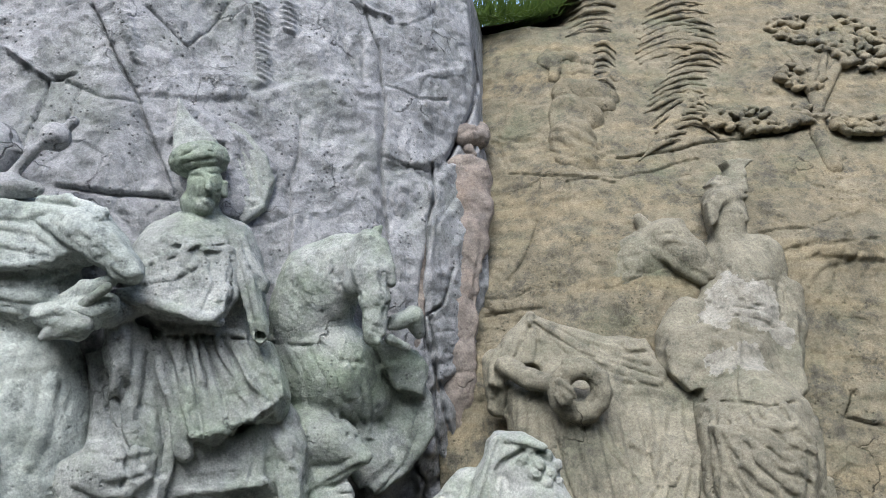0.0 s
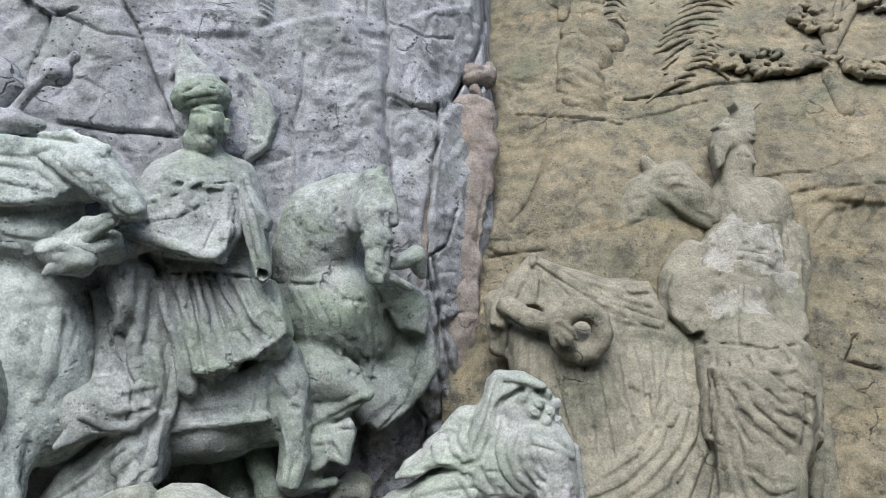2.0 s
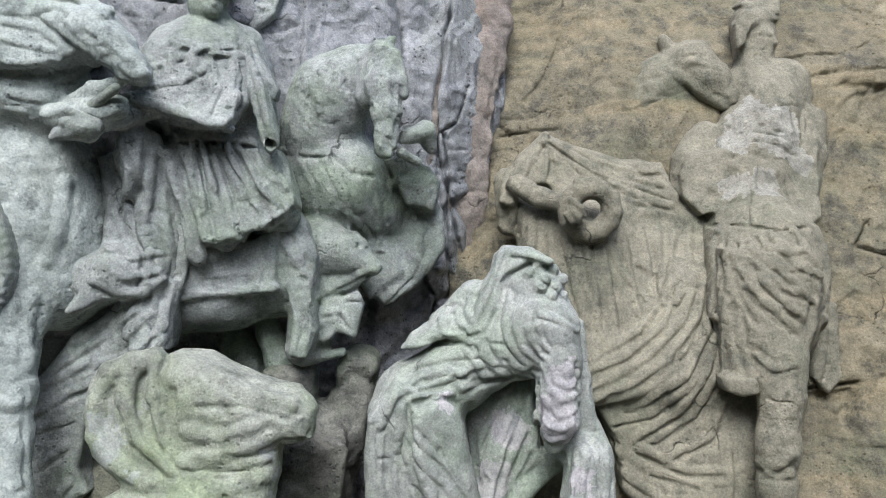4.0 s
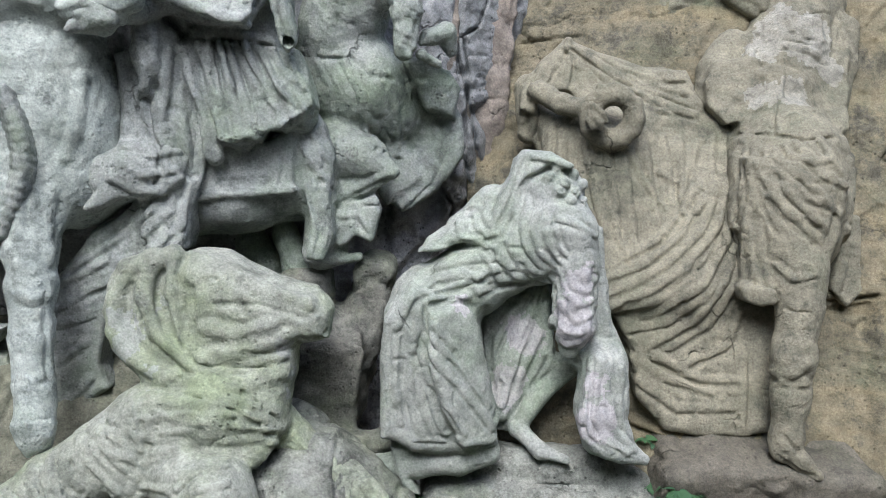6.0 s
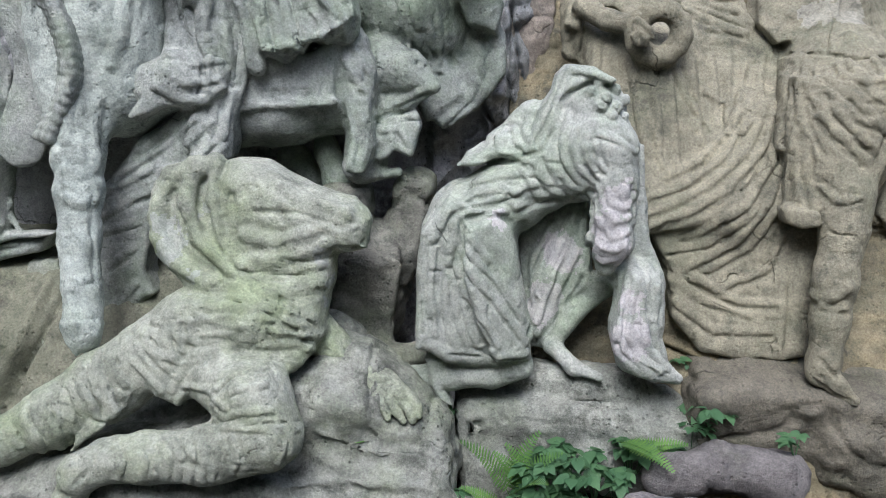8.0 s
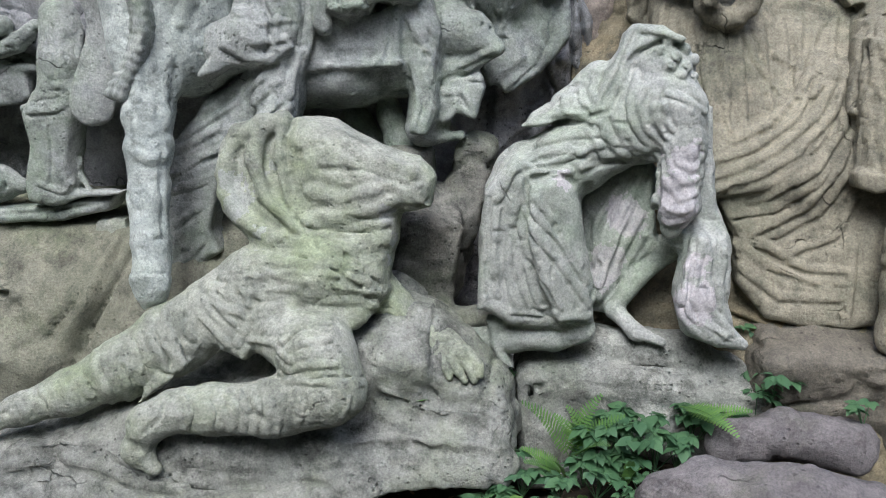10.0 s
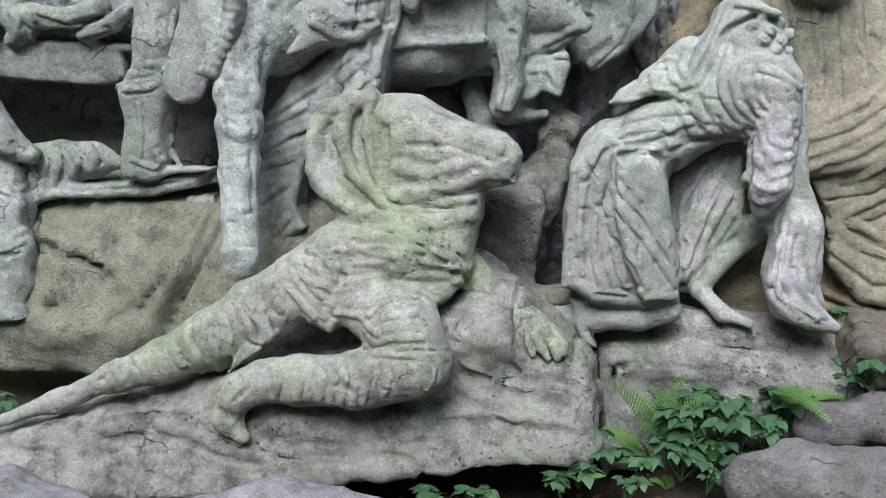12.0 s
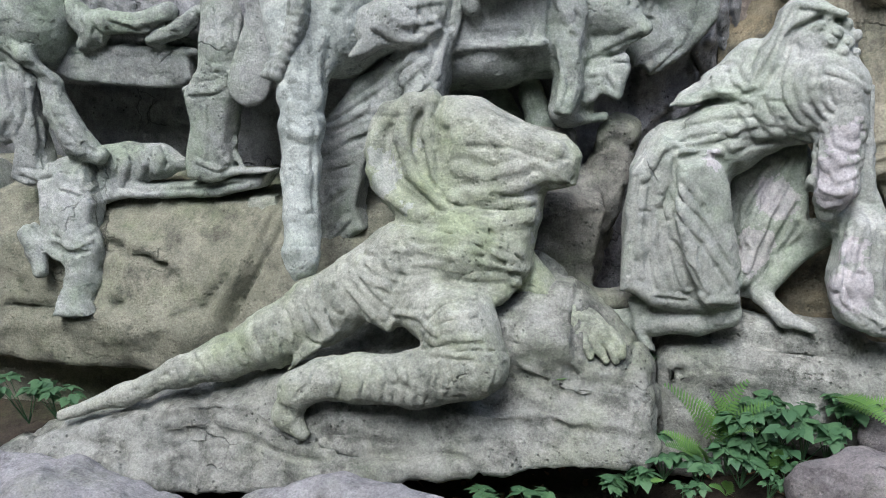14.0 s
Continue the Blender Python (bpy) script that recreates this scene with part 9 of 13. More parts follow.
s.plate(0.015, (1.636, 3.38, 1.553), (0.3, 0.5), 0.045, 0.02, (1.563, 1.701), (1.661, 1.675), (1.732, 1.694), (1.746, 1.583), (1.668, 1.46), (1.688, 1.447), (1.598, 1.42), (1.532, 1.448), (1.541, 1.572))
s.limb(0.04, (1.217, 3.2, 1.552, 0.158), (1.227, 3.1, 1.399, 0.184), (1.202, 3.02, 1.266, 0.182))
s.plate(0.03, (1.243, 3.06, 1.423), (-0.1, 0.45), 0.08, 0.03, (1.043, 1.57), (1.393, 1.566), (1.422, 1.472), (1.377, 1.256), (0.983, 1.268))
s.limb(0.05, (1.244, 3.12, 1.49, 0.181), (1.19, 3, 1.324, 0.175), (1.178, 2.94, 1.178, 0.117))
s.plate(0.03, (1.181, 2.93, 1.274), (-0.15, 0.25), 0.09, 0.035, (1.021, 1.511), (1.296, 1.532), (1.346, 1.441), (1.306, 1.258), (1.27, 1.185), (1.251, 1.094), (1.11, 1.072), (1.013, 1.087), (1.008, 1.289))
s.limb(0.03, (1.144, 2.92, 1.275, 0.097), (1.182, 2.85, 1.135, 0.081), (1.182, 2.82, 1.029, 0.073))
s.limb(0.03, (1.182, 2.82, 1.029, 0.073), (1.153, 2.78, 0.87, 0.066), (1.144, 2.76, 0.743, 0.06), (1.131, 2.74, 0.617, 0.047), (1.126, 2.73, 0.582, 0.044))
s.limb(0.012, (1.118, 2.73, 0.592, 0.04), (1.167, 2.7, 0.546, 0.032), (1.217, 2.69, 0.507, 0.02))
s.plate(0.01, (1.037, 2.84, 1.07), (-0.3, 0.1), 0.05, 0.018, (0.987, 1.092), (1.006, 1.107), (1.086, 1.09), (1.1, 1.051), (1.047, 1.033), (0.996, 1.048))
s.plate(0.015, (1.343, 3.02, 1.353), (0, 0.2), 0.04, 0.016, (1.32, 1.493), (1.396, 1.512), (1.386, 1.323), (1.338, 1.218), (1.291, 1.229), (1.329, 1.342))
s.plate(0.015, (1.444, 3.1, 1.144), (0.2, 0.2), 0.04, 0.016, (1.43, 1.314), (1.497, 1.293), (1.505, 1.038), (1.439, 0.982), (1.375, 1.042), (1.418, 1.197))
s.fold(0.012, (1.086, 2.777, 0.823, 0.012), (1.133, 2.713, 0.831, 0.012), (1.176, 2.712, 0.869, 0.012))
s.crease(0.0144, 0.0144, (1.085, 2.771, 0.803), (1.132, 2.708, 0.811), (1.175, 2.707, 0.849))
s.fold(0.01, (1.108, 2.736, 0.803, 0.01), (1.169, 2.71, 0.803, 0.01))
s.crease(0.012, 0.012, (1.106, 2.726, 0.788), (1.169, 2.706, 0.787))
s.crease(0.008, 0.01, (1.104, 2.728, 0.818), (1.173, 2.716, 0.831))
s.crease(0.016, 0.035, (1.045, 3.064, 1.548), (1.015, 2.976, 1.438), (1.003, 2.941, 1.328), (1.011, 2.951, 1.204), (0.99, 2.878, 1.092))
s.fold(0.009, (1.07, 3.023, 1.53, 0.009), (1.067, 2.894, 1.442, 0.009), (1.124, 2.833, 1.338, 0.009), (1.232, 2.818, 1.25, 0.009))
s.crease(0.0108, 0.0108, (1.055, 3.016, 1.52), (1.056, 2.897, 1.432), (1.111, 2.831, 1.329), (1.217, 2.811, 1.241))
s.fold(0.009, (1.093, 3.009, 1.54, 0.009), (1.118, 2.888, 1.461, 0.009), (1.19, 2.829, 1.383, 0.009), (1.266, 2.834, 1.356, 0.009))
s.crease(0.0108, 0.0108, (1.08, 3, 1.527), (1.108, 2.885, 1.449), (1.18, 2.826, 1.371), (1.255, 2.831, 1.345))
s.fold(0.009, (1.025, 2.936, 1.477, 0.009), (1.041, 2.879, 1.352, 0.009), (1.077, 2.838, 1.265, 0.009))
s.crease(0.0108, 0.0108, (1.034, 2.92, 1.482), (1.054, 2.874, 1.357), (1.09, 2.833, 1.27))
s.fold(0.009, (1.112, 2.931, 1.514, 0.009), (1.165, 2.869, 1.453, 0.009), (1.251, 2.859, 1.444, 0.009))
s.crease(0.0108, 0.0108, (1.101, 2.915, 1.499), (1.156, 2.859, 1.439), (1.244, 2.854, 1.43))
s.fold(0.009, (1.025, 2.883, 1.333, 0.009), (1.02, 2.858, 1.207, 0.009), (1.046, 2.82, 1.102, 0.009))
s.crease(0.0108, 0.0108, (1.037, 2.872, 1.336), (1.032, 2.848, 1.21), (1.06, 2.816, 1.105))
s.fold(0.009, (1.048, 2.865, 1.298, 0.009), (1.055, 2.837, 1.192, 0.009), (1.08, 2.814, 1.103, 0.009))
s.crease(0.0108, 0.0108, (1.06, 2.855, 1.302), (1.069, 2.833, 1.195), (1.094, 2.81, 1.107))
s.fold(0.009, (1.161, 2.918, 1.523, 0.009), (1.223, 2.886, 1.497, 0.009), (1.295, 2.887, 1.506, 0.009))
s.crease(0.0108, 0.0108, (1.156, 2.907, 1.508), (1.22, 2.88, 1.482), (1.289, 2.876, 1.491))
s.fold(0.009, (1.081, 2.873, 1.389, 0.009), (1.155, 2.819, 1.321, 0.009), (1.248, 2.824, 1.303, 0.009))
s.crease(0.0108, 0.0108, (1.074, 2.868, 1.375), (1.15, 2.82, 1.307), (1.24, 2.819, 1.29))
s.fold(0.009, (1.016, 2.943, 1.421, 0.009), (1.01, 2.896, 1.276, 0.009), (1.012, 2.892, 1.193, 0.009), (1.013, 2.885, 1.11, 0.009))
s.crease(0.0108, 0.0108, (1.021, 2.91, 1.423), (1.018, 2.874, 1.279), (1.014, 2.853, 1.198), (1.016, 2.847, 1.116))
s.fold(0.009, (1.284, 2.878, 1.48, 0.009), (1.273, 2.83, 1.357, 0.009), (1.242, 2.823, 1.267, 0.009))
s.crease(0.0108, 0.0108, (1.297, 2.872, 1.477), (1.294, 2.841, 1.353), (1.255, 2.817, 1.265))
s.fold(0.009, (1.353, 2.893, 1.278, 0.009), (1.432, 3.056, 1.124, 0.009), (1.399, 3.031, 1.038, 0.009))
s.crease(0.0108, 0.0108, (1.461, 3.086, 1.256), (1.451, 3.06, 1.12), (1.418, 3.035, 1.035))
s.fold(0.009, (1.081, 2.831, 1.174, 0.009), (1.136, 2.777, 1.128, 0.009), (1.2, 2.766, 1.148, 0.009))
s.crease(0.0108, 0.0108, (1.078, 2.83, 1.159), (1.132, 2.776, 1.113), (1.197, 2.765, 1.133))
s.crease(0.011, 0.014, (1.078, 2.859, 1.354), (1.139, 2.816, 1.286), (1.213, 2.812, 1.232))
s.crease(0.011, 0.014, (1.129, 2.864, 1.435), (1.207, 2.829, 1.392), (1.274, 2.84, 1.401))
s.crease(0.011, 0.014, (1.087, 2.778, 1.064), (1.123, 2.771, 1.029), (1.181, 2.739, 1.027))
s.crease(0.011, 0.014, (1.106, 2.696, 0.632), (1.151, 2.687, 0.583))
s.crease(0.011, 0.014, (1.099, 2.702, 0.564), (1.154, 2.683, 0.521), (1.21, 2.673, 0.506))
s.fold(0.01, (1.049, 3.037, 1.52, 0.01), (1.011, 2.929, 1.409, 0.01), (0.997, 2.934, 1.28, 0.01))
s.crease(0.012, 0.012, (1.062, 3.019, 1.521), (1.024, 2.912, 1.41), (1.004, 2.9, 1.285))
s.fold(0.01, (1.16, 2.958, 1.549, 0.01), (1.186, 2.859, 1.445, 0.01), (1.24, 2.841, 1.39, 0.01), (1.297, 2.833, 1.335, 0.01))
s.crease(0.012, 0.012, (1.144, 2.957, 1.537), (1.173, 2.863, 1.433), (1.217, 2.823, 1.382), (1.284, 2.837, 1.323))
s.fold(0.01, (1.188, 2.954, 1.558, 0.01), (1.248, 2.866, 1.46, 0.01), (1.326, 2.858, 1.421, 0.01))
s.crease(0.012, 0.012, (1.172, 2.946, 1.544), (1.232, 2.859, 1.447), (1.313, 2.856, 1.407))
s.fold(0.01, (1.122, 2.965, 1.531, 0.01), (1.136, 2.84, 1.395, 0.01), (1.19, 2.823, 1.341, 0.01), (1.249, 2.82, 1.286, 0.01))
s.crease(0.012, 0.012, (1.104, 2.959, 1.521), (1.123, 2.844, 1.384), (1.174, 2.822, 1.332), (1.233, 2.819, 1.276))
s.fold(0.01, (1.278, 2.955, 1.563, 0.01), (1.296, 2.881, 1.493, 0.01), (1.328, 2.875, 1.455, 0.01))
s.crease(0.012, 0.012, (1.26, 2.949, 1.553), (1.278, 2.875, 1.483), (1.308, 2.864, 1.446))
s.fold(0.01, (1.087, 3.025, 1.548, 0.01), (1.026, 2.914, 1.428, 0.01), (1.01, 2.885, 1.287, 0.01))
s.crease(0.012, 0.012, (1.1, 3.008, 1.548), (1.042, 2.908, 1.428), (1.022, 2.868, 1.289))
s.fold(0.01, (1.562, 3.366, 1.658, 0.01), (1.577, 3.32, 1.572, 0.01), (1.397, 2.987, 1.499, 0.01))
s.crease(0.012, 0.012, (1.587, 3.373, 1.66), (1.605, 3.334, 1.574), (1.551, 3.265, 1.475))
s.fold(0.01, (1.655, 3.414, 1.676, 0.01), (1.629, 3.335, 1.57, 0.01), (1.568, 3.26, 1.44, 0.01))
s.crease(0.012, 0.012, (1.681, 3.421, 1.675), (1.657, 3.348, 1.569), (1.59, 3.262, 1.439))
s.fold(0.01, (0.965, 3.202, 1.562, 0.01), (0.973, 3.18, 1.482, 0.01), (0.96, 3.182, 1.402, 0.01))
s.crease(0.012, 0.012, (0.985, 3.202, 1.563), (0.993, 3.18, 1.483), (0.973, 3.159, 1.406))
s.fold(0.01, (1.014, 3.206, 1.58, 0.01), (1.009, 3.174, 1.481, 0.01), (0.984, 3.155, 1.404, 0.01))
s.crease(0.012, 0.012, (1.034, 3.206, 1.579), (1.025, 3.163, 1.481), (1.002, 3.149, 1.404))
s.crease(0.014, 0.02, (1.065, 3.06, 1.566), (1.015, 2.93, 1.427), (0.997, 2.93, 1.29))
s.crease(0.012, 0.02, (1.223, 3.214, 1.821), (1.189, 3.136, 1.698), (1.136, 3.009, 1.585))
s.crease(0.012, 0.02, (1.049, 3.169, 1.577), (1.125, 3.013, 1.582), (1.218, 2.955, 1.562), (1.334, 2.99, 1.574))
s.crease(0.012, 0.012, (1.351, 3.33, 2.016), (1.434, 3.365, 2.027), (1.524, 3.425, 2.017))
s.crease(0.01, 0.012, (1.259, 3.288, 1.918), (1.352, 3.276, 1.903), (1.35, 3.283, 1.925))
s.fold(0.008, (1.256, 3.283, 1.903, 0.008), (1.361, 3.273, 1.881, 0.008), (1.414, 3.29, 1.848, 0.008))
s.crease(0.0096, 0.0096, (1.248, 3.28, 1.887), (1.35, 3.265, 1.865), (1.403, 3.282, 1.832))
s.fold(0.008, (1.396, 3.325, 1.992, 0.008), (1.402, 3.3, 1.924, 0.008))
s.crease(0.0096, 0.0096, (1.42, 3.341, 1.997), (1.426, 3.315, 1.93))
s.fold(0.008, (1.437, 3.347, 1.987, 0.008), (1.444, 3.327, 1.913, 0.008))
s.crease(0.0096, 0.0096, (1.471, 3.384, 1.994), (1.476, 3.359, 1.919))
s.fold(0.008, (1.489, 3.397, 1.971, 0.008), (1.475, 3.341, 1.891, 0.008))
s.crease(0.0096, 0.0096, (1.509, 3.401, 1.975), (1.497, 3.35, 1.894))
s.fold(0.008, (1.505, 3.379, 1.925, 0.008), (1.475, 3.309, 1.846, 0.008))
s.crease(0.0096, 0.0096, (1.519, 3.372, 1.926), (1.495, 3.313, 1.847))
s.ball(0.02, (1.149, 3.125, 1.679), (0.022, 0.015, 0.022))
s.ball(0.02, (1.077, 3.191, 1.712), (0.019, 0.015, 0.019))
s.ball(0.02, (1.288, 3.201, 1.766), (0.021, 0.015, 0.021))
s.ball(0.02, (1.292, 3.059, 1.655), (0.016, 0.015, 0.016))
s.ball(0.02, (1.212, 3.027, 1.64), (0.018, 0.015, 0.018))
s.ball(0.02, (1.156, 3.214, 1.787), (0.017, 0.015, 0.017))
s.crease(0.008, 0.012, (1.349, 3.5, 2.314), (1.37, 3.491, 2.317), (1.399, 3.494, 2.307))
s.crease(0.006, 0.008, (1.364, 3.489, 2.256), (1.4, 3.494, 2.26))
s.crease(0.014, 0.016, (1.175, 3.464, 1.975), (1.164, 3.23, 1.823), (1.237, 3.247, 1.842), (1.291, 3.226, 1.814))
carve("soldier_statue", s, "ochre_figure", "ochre stone statue of a standing man in helmet and breastplate", "statue", h=0.0064, seed=10, rough=0.003, worn=[(1.254, 3.32, 1.974, 0.098), (1.349, 3.29, 1.925, 0.113), (1.195, 3.301, 1.877, 0.074), (1.424, 3.28, 1.815, 0.065), (1.264, 3.178, 1.715, 0.062), (1.136, 3.176, 1.72, 0.054)], bare="broken")

# the porter with the coil
s = Form()
s.limb(0.05, (1.025, 3.5, 1.721, 0.1), (1.062, 3.42, 1.633, 0.097), (1.005, 3.34, 1.51, 0.086))
s.limb(0.04, (0.496, 3.46, 1.787, 0.107), (0.639, 3.4, 1.737, 0.118), (0.842, 3.42, 1.707, 0.115), (0.954, 3.42, 1.692, 0.075))
s.plate(0.02, (0.574, 3.33, 1.75), (0, 0.5), 0.05, 0.02, (0.411, 1.866), (0.486, 1.937), (0.59, 1.881), (0.746, 1.816), (0.918, 1.813), (0.967, 1.683), (0.937, 1.618), (0.766, 1.629), (0.616, 1.688), (0.471, 1.734), (0.395, 1.726), (0.344, 1.646), (0.297, 1.668), (0.31, 1.751), (0.362, 1.817))
s.limb(0.02, (0.337, 3.34, 1.749, 0.051), (0.347, 3.32, 1.644, 0.051), (0.335, 3.32, 1.581, 0.038))
s.limb(0.012, (0.358, 3.24, 1.733, 0.037), (0.44, 3.14, 1.683, 0.038), (0.506, 3.06, 1.667, 0.033), (0.537, 3.02, 1.644, 0.027))
s.limb(0.006, (0.67, 3.05, 1.637, 0.037), (0.657, 3.05, 1.599, 0.037), (0.628, 3.05, 1.572, 0.037), (0.59, 3.05, 1.563, 0.037), (0.553, 3.05, 1.575, 0.037), (0.527, 3.05, 1.604, 0.037), (0.519, 3.05, 1.644, 0.037), (0.531, 3.05, 1.682, 0.037), (0.56, 3.05, 1.709, 0.037), (0.599, 3.05, 1.718, 0.037), (0.636, 3.05, 1.706, 0.037), (0.662, 3.05, 1.677, 0.037), (0.67, 3.05, 1.637, 0.037))
s.groove(0.01, (0.588, 3, 1.643, 0.025), (0.621, 3.14, 1.636, 0.026))
s.limb(0.005, (0.514, 2.99, 1.677, 0.015), (0.553, 2.98, 1.649, 0.013), (0.564, 2.985, 1.625, 0.01))
s.limb(0.005, (0.509, 2.99, 1.654, 0.015), (0.54, 2.98, 1.623, 0.013), (0.543, 2.985, 1.6, 0.01))
s.limb(0.005, (0.503, 2.99, 1.631, 0.013), (0.52, 2.985, 1.604, 0.011))
s.limb(0.05, (0.59, 3.3, 1.503, 0.219), (0.626, 3.22, 1.261, 0.216), (0.704, 3.16, 1.063, 0.184))
s.plate(0.04, (0.725, 3.14, 1.329), (0.05, 0.6), 0.09, 0.06, (0.381, 1.667), (0.781, 1.685), (1.129, 1.67), (1.089, 1.311), (1.043, 1.053), (0.562, 0.985), (0.453, 1.09), (0.383, 1.254))
s.limb(0.05, (0.941, 3.12, 1.312, 0.139), (0.855, 3.04, 1.044, 0.157), (0.738, 3.02, 0.926, 0.118))
s.plate(0.03, (0.894, 2.95, 0.814), (0.05, 0.2), 0.07, 0.03, (1.048, 1.089), (1.157, 1.051), (1.152, 0.822), (1.126, 0.587), (1.028, 0.573), (0.901, 0.578), (0.764, 0.601), (0.667, 0.708), (0.647, 0.882), (0.589, 0.976), (0.764, 1.09))
s.crease(0.007, 0.01, (0.649, 3.024, 1.637), (0.747, 3.168, 1.582))
s.crease(0.007, 0.01, (0.644, 3.019, 1.62), (0.698, 3.112, 1.54))
s.crease(0.007, 0.01, (0.634, 3.021, 1.606), (0.639, 3.075, 1.521))
s.crease(0.007, 0.01, (0.618, 3.025, 1.6), (0.576, 3.039, 1.529))
s.crease(0.007, 0.01, (0.603, 3.04, 1.602), (0.529, 3.029, 1.561))
s.crease(0.007, 0.01, (0.601, 3.113, 1.613), (0.501, 3.022, 1.611))
s.crease(0.007, 0.01, (0.567, 2.979, 1.627), (0.5, 3.021, 1.666))
s.crease(0.007, 0.01, (0.565, 2.973, 1.644), (0.525, 3.027, 1.714))
s.crease(0.007, 0.01, (0.607, 3.154, 1.665), (0.571, 3.035, 1.745))
s.crease(0.007, 0.01, (0.626, 3.174, 1.676), (0.674, 3.277, 1.765))
s.crease(0.007, 0.01, (0.618, 3.041, 1.674), (0.728, 3.273, 1.743))
s.crease(0.007, 0.01, (0.632, 3.027, 1.668), (0.763, 3.249, 1.697))
s.crease(0.007, 0.01, (0.644, 3.024, 1.654), (0.768, 3.206, 1.639))
s.fold(0.009, (0.407, 3.193, 1.604, 0.009), (0.395, 3.158, 1.516, 0.009), (0.385, 3.132, 1.428, 0.009), (0.397, 3.059, 1.344, 0.009), (0.411, 2.995, 1.263, 0.009))
s.crease(0.0108, 0.0108, (0.423, 3.185, 1.605), (0.411, 3.144, 1.517), (0.399, 3.106, 1.43), (0.412, 3.045, 1.346), (0.426, 2.987, 1.265))
s.fold(0.009, (0.46, 3.132, 1.555, 0.009), (0.473, 3.057, 1.393, 0.009), (0.493, 3.011, 1.31, 0.009), (0.513, 2.969, 1.228, 0.009), (0.525, 2.912, 1.141, 0.009))
s.crease(0.0108, 0.0108, (0.475, 3.123, 1.559), (0.49, 3.061, 1.396), (0.51, 3.015, 1.313), (0.529, 2.967, 1.232), (0.542, 2.916, 1.143))
s.fold(0.009, (0.514, 3.098, 1.527, 0.009), (0.547, 3.032, 1.376, 0.009), (0.58, 2.977, 1.247, 0.009))
s.crease(0.0108, 0.0108, (0.529, 3.09, 1.531), (0.563, 3.029, 1.38), (0.597, 2.981, 1.251))
s.fold(0.009, (0.669, 3.093, 1.528, 0.009), (0.707, 3.07, 1.432, 0.009), (0.781, 3.039, 1.338, 0.009))
s.crease(0.0108, 0.0108, (0.653, 3.084, 1.519), (0.691, 3.061, 1.424), (0.766, 3.036, 1.329))
s.fold(0.009, (0.587, 3.067, 1.509, 0.009), (0.603, 3.021, 1.377, 0.009), (0.609, 2.987, 1.275, 0.009), (0.613, 2.937, 1.175, 0.009))
s.crease(0.0108, 0.0108, (0.603, 3.064, 1.511), (0.62, 3.024, 1.379), (0.626, 2.99, 1.276), (0.63, 2.94, 1.177))
s.fold(0.009, (0.737, 3.14, 1.547, 0.009), (0.743, 3.053, 1.395, 0.009), (0.757, 3.01, 1.283, 0.009))
s.crease(0.0108, 0.0108, (0.759, 3.159, 1.549), (0.765, 3.072, 1.396), (0.774, 3.012, 1.285))
s.fold(0.009, (0.806, 3.185, 1.566, 0.009), (0.816, 3.125, 1.469, 0.009), (0.807, 3.025, 1.32, 0.009))
s.crease(0.0108, 0.0108, (0.824, 3.186, 1.568), (0.833, 3.126, 1.471), (0.823, 3.021, 1.322))
s.fold(0.009, (0.867, 3.187, 1.566, 0.009), (0.857, 3.087, 1.432, 0.009), (0.833, 3.012, 1.321, 0.009))
s.crease(0.0108, 0.0108, (0.885, 3.189, 1.566), (0.872, 3.083, 1.432), (0.846, 3.002, 1.322))
s.fold(0.009, (0.925, 3.177, 1.547, 0.009), (0.886, 3.073, 1.433, 0.009), (0.848, 2.994, 1.304, 0.009))
s.crease(0.0108, 0.0108, (0.942, 3.178, 1.544), (0.899, 3.063, 1.431), (0.861, 2.983, 1.302))
s.fold(0.009, (0.989, 3.196, 1.567, 0.009), (0.965, 3.094, 1.451, 0.009), (0.882, 2.985, 1.324, 0.009))
s.crease(0.0108, 0.0108, (1.005, 3.191, 1.563), (0.982, 3.095, 1.448), (0.897, 2.981, 1.32))
s.fold(0.009, (1.029, 3.196, 1.567, 0.009), (1.026, 3.099, 1.432, 0.009), (0.988, 2.988, 1.305, 0.009))
s.crease(0.0108, 0.0108, (1.046, 3.196, 1.567), (1.047, 3.111, 1.432), (1.007, 2.995, 1.305))
s.fold(0.009, (0.647, 3.073, 1.49, 0.009), (0.653, 3.037, 1.405, 0.009), (0.659, 3.005, 1.321, 0.009), (0.674, 2.966, 1.21, 0.009))
s.crease(0.0108, 0.0108, (0.666, 3.087, 1.491), (0.671, 3.046, 1.407), (0.676, 3.008, 1.323), (0.691, 2.968, 1.212))
s.fold(0.009, (0.774, 3.11, 1.45, 0.009), (0.844, 3.071, 1.413, 0.009), (0.889, 3.066, 1.433, 0.009))
s.crease(0.0108, 0.0108, (0.771, 3.104, 1.433), (0.839, 3.059, 1.397), (0.884, 3.054, 1.417))
s.fold(0.009, (0.567, 3.041, 1.395, 0.009), (0.6, 2.988, 1.265, 0.009), (0.651, 2.933, 1.157, 0.009))
s.crease(0.0108, 0.0108, (0.55, 3.032, 1.389), (0.583, 2.978, 1.26), (0.635, 2.929, 1.152))
s.fold(0.009, (0.432, 3.141, 1.545, 0.009), (0.434, 3.096, 1.449, 0.009), (0.434, 3.042, 1.355, 0.009), (0.464, 2.957, 1.21, 0.009))
s.crease(0.0108, 0.0108, (0.448, 3.133, 1.548), (0.45, 3.094, 1.452), (0.45, 3.04, 1.358), (0.48, 2.954, 1.213))
